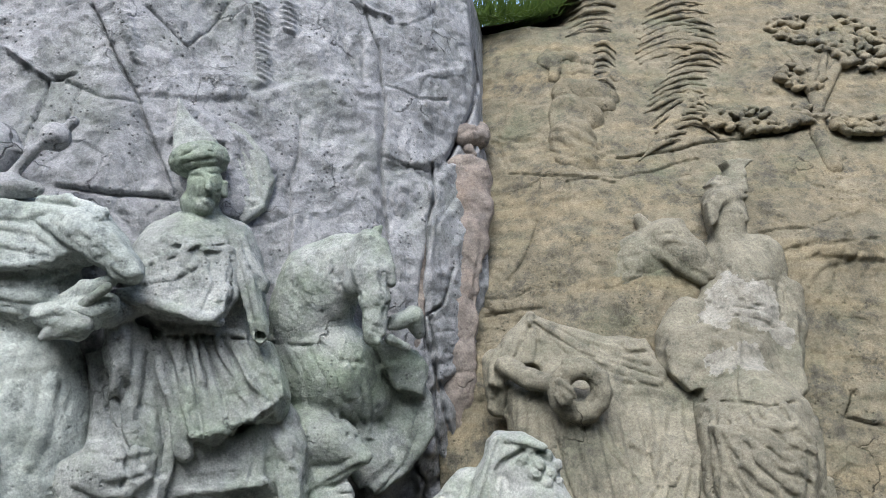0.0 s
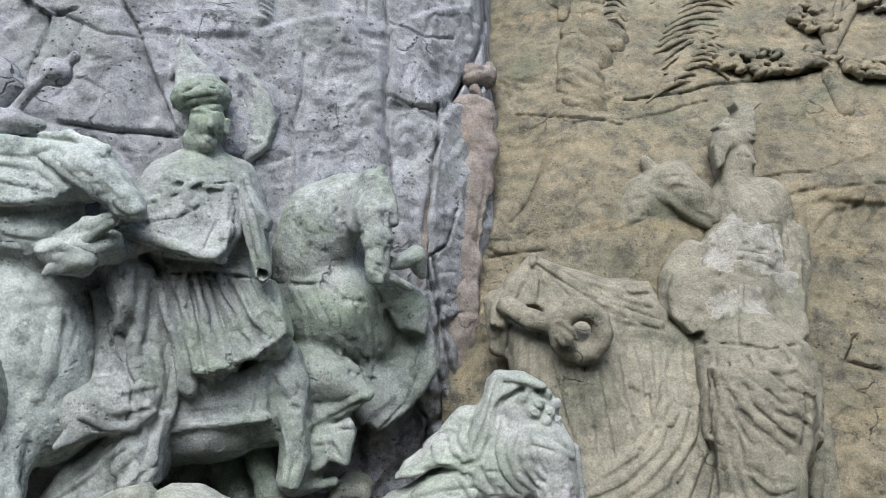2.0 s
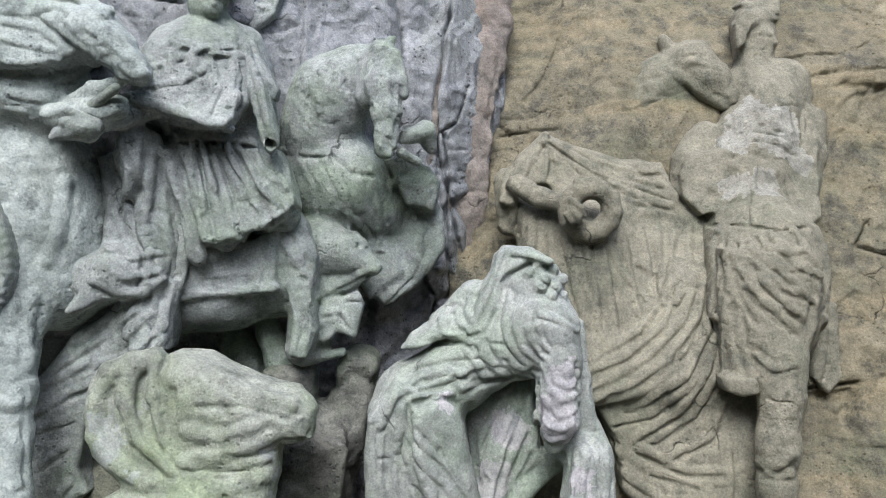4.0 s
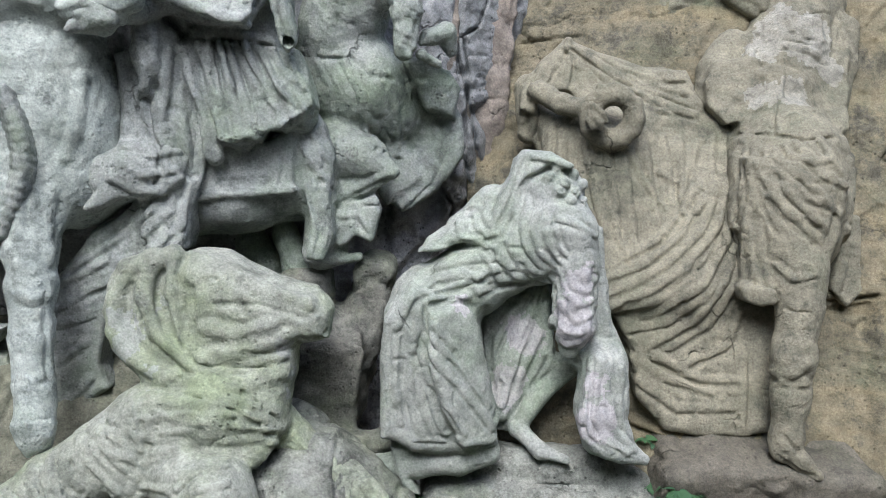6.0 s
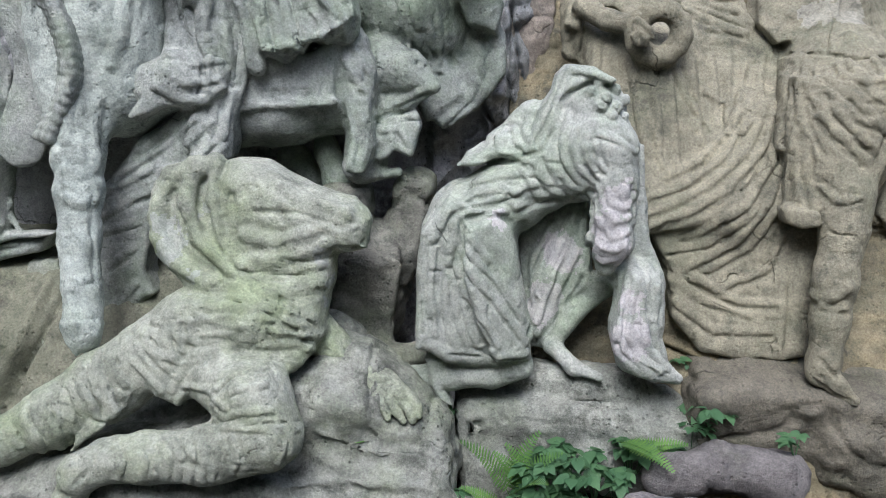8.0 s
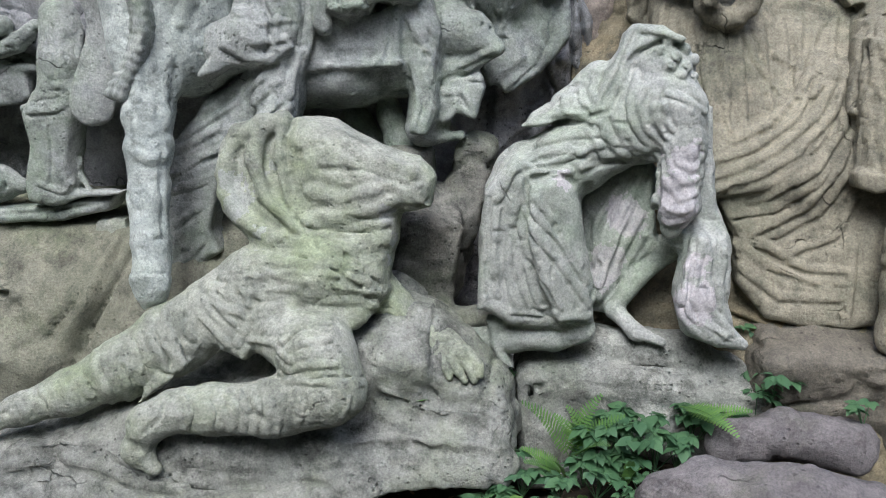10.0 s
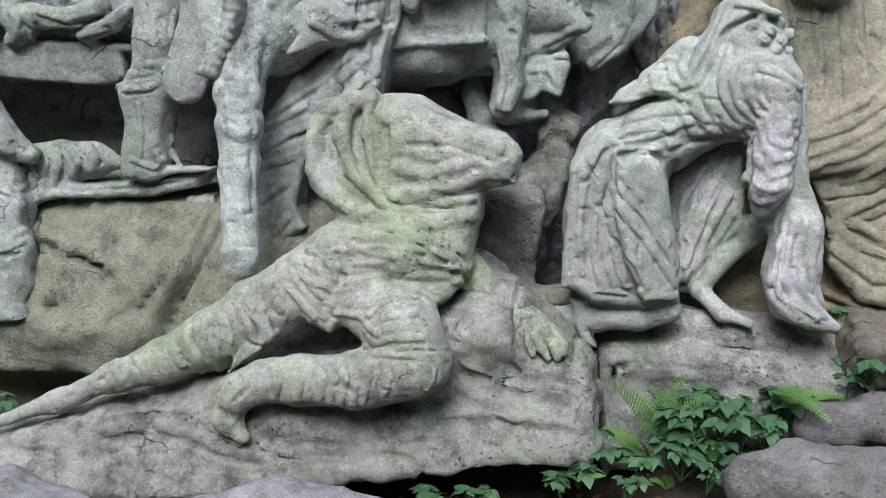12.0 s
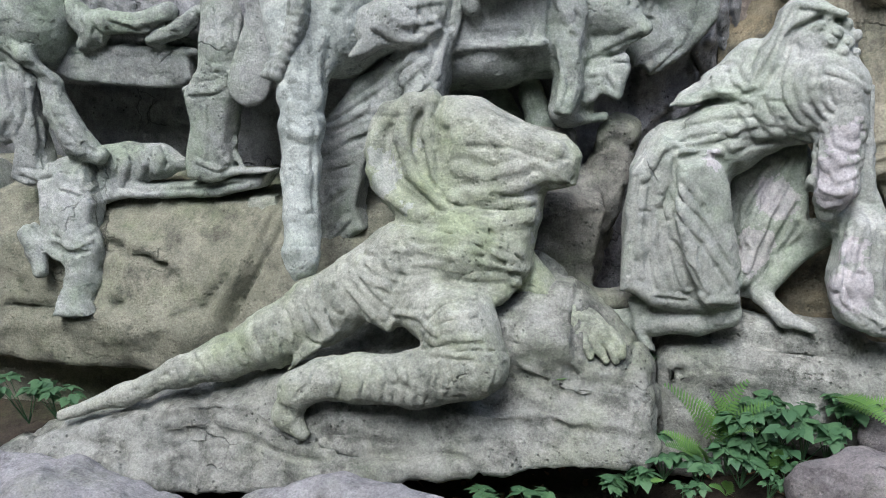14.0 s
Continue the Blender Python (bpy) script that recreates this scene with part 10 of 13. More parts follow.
s.crease(0.01, 0.016, (0.691, 3.107, 1.527), (0.728, 3.077, 1.432), (0.806, 3.019, 1.32))
s.crease(0.01, 0.016, (0.5, 3.107, 1.536), (0.515, 3.072, 1.446), (0.529, 3.034, 1.356), (0.559, 2.959, 1.211))
s.crease(0.01, 0.016, (0.896, 3.179, 1.547), (0.86, 3.061, 1.414), (0.824, 3.014, 1.321))
s.crease(0.01, 0.016, (0.956, 3.181, 1.547), (0.915, 3.038, 1.415), (0.866, 2.974, 1.287))
s.crease(0.01, 0.016, (0.404, 3.145, 1.506), (0.409, 3.092, 1.42), (0.415, 3.044, 1.336), (0.446, 2.959, 1.21))
s.fold(0.01, (1.033, 3.129, 1.47, 0.01), (0.981, 3.009, 1.379, 0.01), (0.956, 2.972, 1.287, 0.01), (0.894, 2.939, 1.215, 0.01), (0.831, 2.904, 1.143, 0.01), (0.756, 2.892, 1.098, 0.01), (0.679, 2.872, 1.053, 0.01), (0.566, 2.853, 1.018, 0.01))
s.crease(0.012, 0.012, (1.051, 3.136, 1.457), (0.994, 3.004, 1.367), (0.97, 2.972, 1.275), (0.906, 2.934, 1.203), (0.842, 2.893, 1.133), (0.769, 2.887, 1.086), (0.692, 2.867, 1.042), (0.58, 2.854, 1.006))
s.fold(0.01, (1.03, 3.057, 1.396, 0.01), (1.001, 2.991, 1.314, 0.01), (0.985, 2.963, 1.231, 0.01), (0.933, 2.92, 1.161, 0.01), (0.882, 2.874, 1.092, 0.01), (0.809, 2.869, 1.045, 0.01), (0.744, 2.895, 0.992, 0.01), (0.612, 2.976, 0.935, 0.01))
s.crease(0.012, 0.012, (1.041, 3.047, 1.384), (1.019, 3.003, 1.301), (1.001, 2.969, 1.218), (0.947, 2.92, 1.148), (0.896, 2.874, 1.08), (0.822, 2.869, 1.033), (0.756, 2.889, 0.981), (0.615, 2.925, 0.934))
s.fold(0.01, (0.968, 3.035, 1.416, 0.01), (0.897, 2.963, 1.269, 0.01), (0.781, 2.926, 1.159, 0.01), (0.645, 2.892, 1.087, 0.01), (0.549, 2.869, 1.053, 0.01))
s.crease(0.012, 0.012, (0.978, 3.024, 1.403), (0.908, 2.952, 1.257), (0.791, 2.916, 1.147), (0.656, 2.882, 1.076), (0.561, 2.864, 1.041))
s.fold(0.01, (1.033, 3.001, 1.265, 0.01), (0.998, 2.953, 1.185, 0.01), (0.965, 2.907, 1.106, 0.01), (0.904, 2.876, 1.035, 0.01), (0.858, 2.893, 0.955, 0.01), (0.709, 2.885, 0.878, 0.01))
s.crease(0.012, 0.012, (1.052, 3.012, 1.253), (1.013, 2.952, 1.174), (0.98, 2.907, 1.095), (0.922, 2.887, 1.022), (0.874, 2.899, 0.942), (0.724, 2.884, 0.867))
s.fold(0.01, (0.903, 3.001, 1.361, 0.01), (0.825, 2.969, 1.249, 0.01), (0.707, 2.932, 1.158, 0.01), (0.571, 2.898, 1.105, 0.01))
s.crease(0.012, 0.012, (0.915, 2.996, 1.347), (0.834, 2.959, 1.236), (0.718, 2.928, 1.144), (0.582, 2.894, 1.092))
s.fold(0.01, (0.986, 2.907, 1.068, 0.01), (0.918, 2.907, 0.952, 0.01), (0.786, 2.89, 0.878, 0.01), (0.65, 2.955, 0.851, 0.01))
s.crease(0.012, 0.012, (1, 2.918, 1.05), (0.928, 2.906, 0.936), (0.794, 2.884, 0.863), (0.654, 2.932, 0.84))
s.fold(0.01, (0.644, 2.933, 0.886, 0.01), (0.747, 2.878, 0.841, 0.01), (0.881, 2.872, 0.766, 0.01), (1.015, 2.88, 0.765, 0.01))
s.crease(0.012, 0.012, (0.644, 2.959, 0.862), (0.741, 2.876, 0.824), (0.875, 2.869, 0.749), (1.008, 2.871, 0.749))
s.fold(0.01, (0.656, 2.893, 0.837, 0.01), (0.786, 2.867, 0.767, 0.01), (0.92, 2.868, 0.728, 0.01))
s.crease(0.012, 0.012, (0.655, 2.919, 0.813), (0.779, 2.864, 0.75), (0.911, 2.86, 0.713))
s.fold(0.01, (0.673, 2.87, 0.765, 0.01), (0.804, 2.848, 0.675, 0.01), (0.899, 2.852, 0.674, 0.01), (0.996, 2.859, 0.673, 0.01))
s.crease(0.012, 0.012, (0.668, 2.866, 0.748), (0.799, 2.844, 0.658), (0.894, 2.848, 0.657), (0.99, 2.855, 0.656))
s.fold(0.01, (1.025, 2.923, 0.988, 0.01), (0.976, 2.896, 0.877, 0.01), (0.842, 2.879, 0.822, 0.01))
s.crease(0.012, 0.012, (1.036, 2.917, 0.976), (0.989, 2.895, 0.864), (0.855, 2.878, 0.809))
s.fold(0.01, (1.034, 2.893, 0.84, 0.01), (1.033, 2.869, 0.729, 0.01), (1.025, 2.85, 0.617, 0.01))
s.crease(0.012, 0.012, (1.052, 2.893, 0.839), (1.053, 2.875, 0.727), (1.043, 2.85, 0.616))
s.fold(0.01, (0.831, 3.006, 1.322, 0.01), (0.753, 2.98, 1.228, 0.01), (0.634, 2.945, 1.174, 0.01))
s.crease(0.012, 0.012, (0.84, 2.996, 1.308), (0.762, 2.97, 1.215), (0.643, 2.935, 1.161))
s.crease(0.012, 0.016, (0.989, 2.996, 1.323), (0.951, 2.962, 1.241), (0.908, 2.915, 1.161), (0.774, 2.883, 1.071), (0.621, 2.855, 1.028))
s.crease(0.012, 0.016, (1.001, 2.944, 1.177), (0.949, 2.9, 1.107), (0.902, 2.871, 1.036), (0.785, 2.899, 0.943), (0.644, 2.895, 0.914))
s.crease(0.012, 0.016, (0.656, 2.9, 0.865), (0.767, 2.874, 0.794), (0.901, 2.873, 0.746))
s.crease(0.012, 0.016, (0.961, 3.083, 1.452), (0.903, 3.002, 1.37), (0.864, 2.981, 1.286), (0.731, 2.962, 1.192))
s.fold(0.008, (0.482, 3.358, 1.912, 0.008), (0.519, 3.317, 1.828, 0.008), (0.547, 3.043, 1.744, 0.008))
s.crease(0.0096, 0.0096, (0.467, 3.354, 1.902), (0.504, 3.313, 1.818), (0.535, 3.046, 1.735))
s.fold(0.008, (0.486, 3.357, 1.916, 0.008), (0.575, 3.325, 1.847, 0.008), (0.702, 3.281, 1.767, 0.008), (0.819, 3.264, 1.726, 0.008), (0.933, 3.243, 1.685, 0.008))
s.crease(0.0096, 0.0096, (0.478, 3.353, 1.901), (0.567, 3.321, 1.832), (0.693, 3.276, 1.753), (0.81, 3.26, 1.712), (0.924, 3.239, 1.671))
s.fold(0.008, (0.485, 3.351, 1.912, 0.008), (0.486, 3.316, 1.829, 0.008), (0.465, 3.277, 1.745, 0.008))
s.crease(0.0096, 0.0096, (0.502, 3.354, 1.911), (0.503, 3.32, 1.828), (0.481, 3.274, 1.744))
s.fold(0.008, (0.474, 3.353, 1.906, 0.008), (0.433, 3.318, 1.831, 0.008), (0.393, 3.288, 1.769, 0.008))
s.crease(0.0096, 0.0096, (0.488, 3.345, 1.898), (0.447, 3.316, 1.823), (0.408, 3.286, 1.761))
s.fold(0.008, (0.495, 3.35, 1.905, 0.008), (0.603, 3.308, 1.824, 0.008), (0.68, 3.28, 1.768, 0.008), (0.758, 3.261, 1.713, 0.008), (0.841, 3.238, 1.679, 0.008), (0.923, 3.219, 1.645, 0.008))
s.crease(0.0096, 0.0096, (0.486, 3.345, 1.89), (0.594, 3.304, 1.81), (0.671, 3.275, 1.754), (0.747, 3.25, 1.699), (0.831, 3.234, 1.665), (0.914, 3.215, 1.631))
s.fold(0.008, (0.612, 3.342, 1.868, 0.008), (0.727, 3.294, 1.777, 0.008), (0.818, 3.277, 1.752, 0.008), (0.91, 3.264, 1.728, 0.008))
s.crease(0.0096, 0.0096, (0.603, 3.332, 1.852), (0.716, 3.277, 1.762), (0.809, 3.267, 1.738), (0.902, 3.259, 1.713))
s.fold(0.008, (0.69, 3.308, 1.821, 0.008), (0.813, 3.291, 1.774, 0.008), (0.9, 3.292, 1.781, 0.008))
s.crease(0.0096, 0.0096, (0.685, 3.303, 1.805), (0.805, 3.274, 1.758), (0.895, 3.287, 1.765))
s.fold(0.008, (0.658, 3.019, 1.701, 0.008), (0.812, 3.233, 1.666, 0.008), (0.932, 3.224, 1.653, 0.008))
s.crease(0.0096, 0.0096, (0.655, 3.019, 1.686), (0.806, 3.222, 1.65), (0.925, 3.212, 1.638))
s.fold(0.008, (0.566, 3.04, 1.743, 0.008), (0.718, 3.264, 1.735, 0.008), (0.823, 3.263, 1.71, 0.008))
s.crease(0.0096, 0.0096, (0.56, 3.022, 1.728), (0.661, 3.031, 1.724), (0.816, 3.245, 1.695))
s.fold(0.008, (0.318, 3.285, 1.751, 0.008), (0.316, 3.276, 1.647, 0.008), (0.307, 3.298, 1.584, 0.008))
s.crease(0.0096, 0.0096, (0.328, 3.229, 1.75), (0.332, 3.268, 1.646), (0.323, 3.29, 1.583))
s.fold(0.008, (0.341, 3.215, 1.75, 0.008), (0.353, 3.265, 1.646, 0.008), (0.348, 3.287, 1.583, 0.008))
s.crease(0.0096, 0.0096, (0.356, 3.208, 1.75), (0.369, 3.263, 1.646), (0.364, 3.285, 1.583))
s.fold(0.008, (0.819, 3.308, 1.806, 0.008), (0.877, 3.292, 1.761, 0.008), (0.928, 3.258, 1.706, 0.008))
s.crease(0.0096, 0.0096, (0.806, 3.299, 1.793), (0.861, 3.272, 1.748), (0.913, 3.243, 1.694))
s.crease(0.009, 0.014, (0.505, 3.349, 1.883), (0.596, 3.285, 1.771), (0.68, 3.026, 1.7))
s.crease(0.009, 0.014, (0.494, 3.344, 1.894), (0.502, 3.296, 1.786), (0.515, 3.263, 1.733))
s.crease(0.009, 0.014, (0.708, 3.298, 1.799), (0.806, 3.274, 1.742), (0.922, 3.24, 1.686))
s.crease(0.009, 0.014, (0.461, 3.343, 1.891), (0.417, 3.297, 1.789), (0.367, 3.182, 1.729))
s.ball(0.006, (0.475, 3.347, 1.894), (0.017, 0.017, 0.017))
s.ball(0.006, (0.486, 3.357, 1.92), (0.017, 0.017, 0.017))
carve("porter_statue", s, "ochre_figure", "ochre stone figure holding a coiled cloth beside a sweeping train", "statue", h=0.0068, seed=11, rough=0.003)

# the horse head behind them
s = Form()
s.limb(0.03, (0.865, 3.62, 2.008, 0.131), (0.993, 3.62, 2.122, 0.131), (1.114, 3.6, 2.212, 0.099))
s.limb(0.018, (1.101, 3.56, 2.207, 0.098), (1.165, 3.52, 2.13, 0.088), (1.229, 3.48, 2.066, 0.059))
s.limb(0.0072, (1.028, 3.62, 2.289, 0.033), (1.006, 3.62, 2.326, 0.019))
s.limb(0.009, (1.069, 3.6, 2.273, 0.033), (1.16, 3.58, 2.279, 0.033))
s.limb(0.018, (0.956, 3.54, 1.907, 0.07), (1.059, 3.5, 1.878, 0.06))
s.limb(0.012, (0.798, 3.56, 1.913, 0.061), (0.745, 3.54, 1.891, 0.037))
s.fold(0.01, (0.853, 3.596, 2.17, 0.004), (0.838, 3.562, 2.14, 0.004))
s.fold(0.01, (0.892, 3.491, 2.06, 0.004), (0.904, 3.489, 2.035, 0.011), (0.898, 3.491, 2.009, 0.004))
s.fold(0.01, (0.835, 3.552, 2.13, 0.004), (0.84, 3.523, 2.102, 0.012), (0.831, 3.512, 2.075, 0.004))
s.fold(0.01, (0.898, 3.493, 2, 0.004), (0.913, 3.502, 1.976, 0.012), (0.908, 3.505, 1.95, 0.004))
s.fold(0.01, (0.83, 3.508, 2.065, 0.004), (0.839, 3.496, 2.04, 0.011), (0.832, 3.494, 2.014, 0.004))
s.fold(0.01, (0.916, 3.497, 2.124, 0.004), (0.927, 3.49, 2.099, 0.012), (0.921, 3.49, 2.072, 0.004))
s.fold(0.01, (0.832, 3.495, 2.005, 0.004), (0.844, 3.494, 1.98, 0.011), (0.84, 3.503, 1.955, 0.004))
s.fold(0.01, (0.92, 3.491, 2.063, 0.004), (0.933, 3.491, 2.039, 0.012), (0.927, 3.495, 2.013, 0.004))
s.fold(0.01, (0.858, 3.532, 2.132, 0.004), (0.865, 3.511, 2.105, 0.012), (0.857, 3.503, 2.078, 0.004))
s.fold(0.01, (0.928, 3.498, 2.004, 0.004), (0.943, 3.51, 1.98, 0.012), (0.933, 3.494, 1.953, 0.004))
s.fold(0.01, (0.856, 3.501, 2.069, 0.004), (0.866, 3.492, 2.043, 0.011), (0.859, 3.49, 2.017, 0.004))
s.fold(0.01, (0.942, 3.489, 2.127, 0.004), (0.954, 3.485, 2.102, 0.012), (0.948, 3.487, 2.076, 0.004))
s.fold(0.01, (0.859, 3.491, 2.008, 0.004), (0.871, 3.492, 1.984, 0.011), (0.867, 3.499, 1.958, 0.004))
s.fold(0.01, (0.948, 3.49, 2.067, 0.004), (0.962, 3.494, 2.043, 0.012), (0.957, 3.501, 2.017, 0.004))
s.fold(0.012, (1.029, 3.49, 2.166, 0.004), (1.111, 3.461, 2.088, 0.012), (1.201, 3.442, 2.029, 0.004))
s.fold(0.012, (0.949, 3.53, 1.838, 0.005), (1.055, 3.443, 1.86, 0.005))
s.fold(0.012, (1.213, 3.474, 2.192, 0.003), (1.23, 3.44, 2.119, 0.01), (1.23, 3.423, 2.049, 0.003))
s.fold(0.006, (1.071, 3.466, 2.208, 0.003), (1.101, 3.459, 2.21, 0.01), (1.124, 3.452, 2.197, 0.003))
s.groove(0.01, (1.08, 3.462, 2.191, 0.003), (1.113, 3.453, 2.193, 0.003))
s.fold(0.012, (0.978, 3.507, 2.019, 0.004), (0.97, 3.465, 1.908, 0.004))
s.fold(0.012, (1.147, 3.436, 2.099, 0.003), (1.201, 3.445, 2.166, 0.003))
carve("horse_relief", s, "ochre_figure", "ochre stone horse head with bridle in relief", "carving", h=0.0072, seed=12, rough=0.003)

# the camel head
s = Form()
s.limb(0.03, (0.834, 3.931, 2.603, 0.121), (0.831, 4.007, 2.741, 0.11), (0.837, 4.126, 2.91, 0.094), flat=0.5)
s.limb(0.024, (0.864, 4.225, 3.044, 0.083), (0.977, 4.219, 3.045, 0.072), (1.065, 4.181, 3.003, 0.05), flat=0.6)
s.limb(0.018, (0.944, 4.157, 2.959, 0.055), (1.044, 4.151, 2.961, 0.039), flat=0.6)
s.limb(0.024, (0.85, 4.126, 2.91, 0.099), (0.927, 4.105, 2.874, 0.083), flat=0.5)
s.limb(0.012, (0.794, 4.412, 3.278, 0.05), (0.871, 4.479, 3.361, 0.044), (0.922, 4.443, 3.317, 0.039), flat=0.6)
s.limb(0.012, (0.933, 4.43, 3.299, 0.036), (1.03, 4.401, 3.263, 0.028), flat=0.6)
s.limb(0.012, (0.854, 4.411, 3.276, 0.039), (0.809, 4.314, 3.155, 0.028), flat=0.6)
s.fold(0.012, (0.841, 4.178, 3.053, 0.007), (0.872, 4.184, 3.089, 0.007))
s.fold(0.012, (0.775, 4.395, 3.242, 0.008), (0.852, 4.396, 3.305, 0.022), (0.931, 4.412, 3.321, 0.008))
s.fold(0.012, (0.919, 4.063, 2.891, 0.006), (0.932, 4.058, 2.844, 0.006))
s.fold(0.012, (0.782, 3.954, 2.77, 0.005), (0.827, 3.906, 2.69, 0.015), (0.892, 3.888, 2.645, 0.005))
s.fold(0.012, (0.741, 3.913, 2.655, 0.005), (0.813, 3.873, 2.578, 0.015), (0.914, 3.898, 2.541, 0.005))
s.fold(0.012, (0.827, 4.023, 2.868, 0.005), (0.866, 3.947, 2.759, 0.015), (0.942, 3.973, 2.717, 0.005))
s.fold(0.012, (0.84, 4.089, 2.984, 0.006), (0.925, 4.077, 2.937, 0.006))
s.pleats((0.822, 3.918, 2.68), (0.165, 0.2, 0.22), (0.5, 0.15, 0.866), 0.0606, 0.0165, 28, 1.0)
s.groove(0.01, (0.978, 4.124, 2.955, 0.003), (1.064, 4.131, 2.955, 0.003))
carve("camel_relief", s, "ochre", "ochre stone camel head carved in low relief", "relief", h=0.009, seed=13, rough=0.004)

# palm fronds
s = Form()
s.limb(0.0048, (0.937, 4.558, 3.464, 0.007), (0.994, 4.582, 3.501, 0.01), (1.051, 4.605, 3.534, 0.012), (1.104, 4.616, 3.547, 0.012), (1.156, 4.62, 3.548, 0.01), (1.201, 4.604, 3.521, 0.007), flat=0.8)
s.limb(0.0048, (0.96, 4.609, 3.527, 0.007), (1.027, 4.674, 3.58, 0.01), (1.08, 4.677, 3.607, 0.012), (1.13, 4.668, 3.612, 0.012), (1.182, 4.672, 3.613, 0.01), (1.227, 4.654, 3.586, 0.007), flat=0.8)
s.limb(0.0048, (1.024, 4.842, 3.662, 0.007), (1.063, 4.775, 3.666, 0.01), (1.101, 4.711, 3.666, 0.012), (1.156, 4.722, 3.68, 0.012), (1.208, 4.725, 3.68, 0.01), (1.253, 4.705, 3.651, 0.007), flat=0.8)
s.limb(0.0048, (1.052, 4.913, 3.737, 0.007), (1.081, 4.803, 3.724, 0.01), (1.127, 4.766, 3.735, 0.012), (1.182, 4.778, 3.749, 0.012), (1.235, 4.778, 3.748, 0.01), (1.28, 4.757, 3.719, 0.007), flat=0.8)
s.limb(0.0048, (1.069, 4.935, 3.794, 0.007), (1.095, 4.807, 3.772, 0.01), (1.153, 4.823, 3.805, 0.012), (1.209, 4.833, 3.819, 0.012), (1.262, 4.832, 3.818, 0.01), (1.308, 4.811, 3.788, 0.007), flat=0.8)
s.limb(0.0048, (1.005, 4.249, 3.077, 0.007), (1.03, 4.253, 3.09, 0.01), (1.051, 4.253, 3.095, 0.012), (1.072, 4.247, 3.087, 0.012), (1.086, 4.23, 3.061, 0.01), (1.101, 4.207, 3.025, 0.007), flat=0.8)
s.limb(0.0048, (1.018, 4.289, 3.128, 0.007), (1.043, 4.293, 3.14, 0.01), (1.064, 4.294, 3.146, 0.012), (1.085, 4.287, 3.138, 0.012), (1.099, 4.27, 3.111, 0.01), (1.114, 4.246, 3.074, 0.007), flat=0.8)
s.limb(0.0048, (1.03, 4.331, 3.18, 0.007), (1.055, 4.335, 3.192, 0.01), (1.077, 4.336, 3.198, 0.012), (1.098, 4.329, 3.19, 0.012), (1.113, 4.311, 3.163, 0.01), (1.128, 4.287, 3.125, 0.007), flat=0.8)
s.limb(0.0048, (1.043, 4.373, 3.232, 0.007), (1.069, 4.378, 3.246, 0.01), (1.09, 4.379, 3.252, 0.012), (1.112, 4.372, 3.243, 0.012), (1.126, 4.353, 3.215, 0.01), (1.141, 4.328, 3.176, 0.007), flat=0.8)
s.limb(0.0048, (1.056, 4.416, 3.286, 0.007), (1.082, 4.421, 3.3, 0.01), (1.104, 4.422, 3.306, 0.012), (1.126, 4.415, 3.297, 0.012), (1.14, 4.396, 3.269, 0.01), (1.155, 4.371, 3.229, 0.007), flat=0.8)
s.limb(0.0048, (1.069, 4.46, 3.341, 0.007), (1.096, 4.466, 3.355, 0.01), (1.118, 4.467, 3.362, 0.012), (1.14, 4.46, 3.352, 0.012), (1.155, 4.44, 3.324, 0.01), (1.17, 4.414, 3.283, 0.007), flat=0.8)
s.limb(0.0048, (1.083, 4.505, 3.398, 0.007), (1.11, 4.511, 3.412, 0.01), (1.132, 4.513, 3.418, 0.012), (1.154, 4.505, 3.409, 0.012), (1.169, 4.485, 3.38, 0.01), (1.184, 4.458, 3.339, 0.007), flat=0.8)
s.limb(0.0048, (1.236, 4.362, 3.222, 0.007), (1.317, 4.386, 3.265, 0.01), (1.397, 4.403, 3.297, 0.012), (1.474, 4.412, 3.314, 0.012), (1.543, 4.403, 3.303, 0.01), (1.605, 4.378, 3.269, 0.007), flat=0.8)
s.limb(0.0048, (1.26, 4.403, 3.275, 0.007), (1.342, 4.428, 3.319, 0.01), (1.423, 4.445, 3.351, 0.012), (1.5, 4.455, 3.369, 0.012), (1.57, 4.445, 3.358, 0.01), (1.632, 4.419, 3.323, 0.007), flat=0.8)
s.limb(0.0048, (1.284, 4.445, 3.329, 0.007), (1.367, 4.47, 3.374, 0.01), (1.449, 4.488, 3.407, 0.012), (1.528, 4.498, 3.425, 0.012), (1.598, 4.488, 3.414, 0.01), (1.661, 4.462, 3.378, 0.007), flat=0.8)
s.limb(0.0048, (1.308, 4.488, 3.384, 0.007), (1.393, 4.514, 3.43, 0.01), (1.476, 4.532, 3.464, 0.012), (1.555, 4.542, 3.482, 0.012), (1.627, 4.533, 3.471, 0.01), (1.69, 4.505, 3.434, 0.007), flat=0.8)
s.limb(0.0048, (1.334, 4.532, 3.441, 0.007), (1.419, 4.558, 3.487, 0.01), (1.503, 4.577, 3.522, 0.012), (1.584, 4.588, 3.541, 0.012), (1.656, 4.578, 3.529, 0.01), (1.719, 4.549, 3.492, 0.007), flat=0.8)
s.limb(0.0048, (1.359, 4.576, 3.499, 0.007), (1.446, 4.604, 3.546, 0.01), (1.531, 4.623, 3.582, 0.012), (1.613, 4.634, 3.601, 0.012), (1.685, 4.624, 3.589, 0.01), (1.749, 4.595, 3.551, 0.007), flat=0.8)
s.limb(0.0048, (1.386, 4.622, 3.558, 0.007), (1.474, 4.65, 3.606, 0.01), (1.56, 4.671, 3.643, 0.012), (1.642, 4.681, 3.662, 0.012), (1.716, 4.671, 3.65, 0.01), (1.78, 4.641, 3.611, 0.007), flat=0.8)
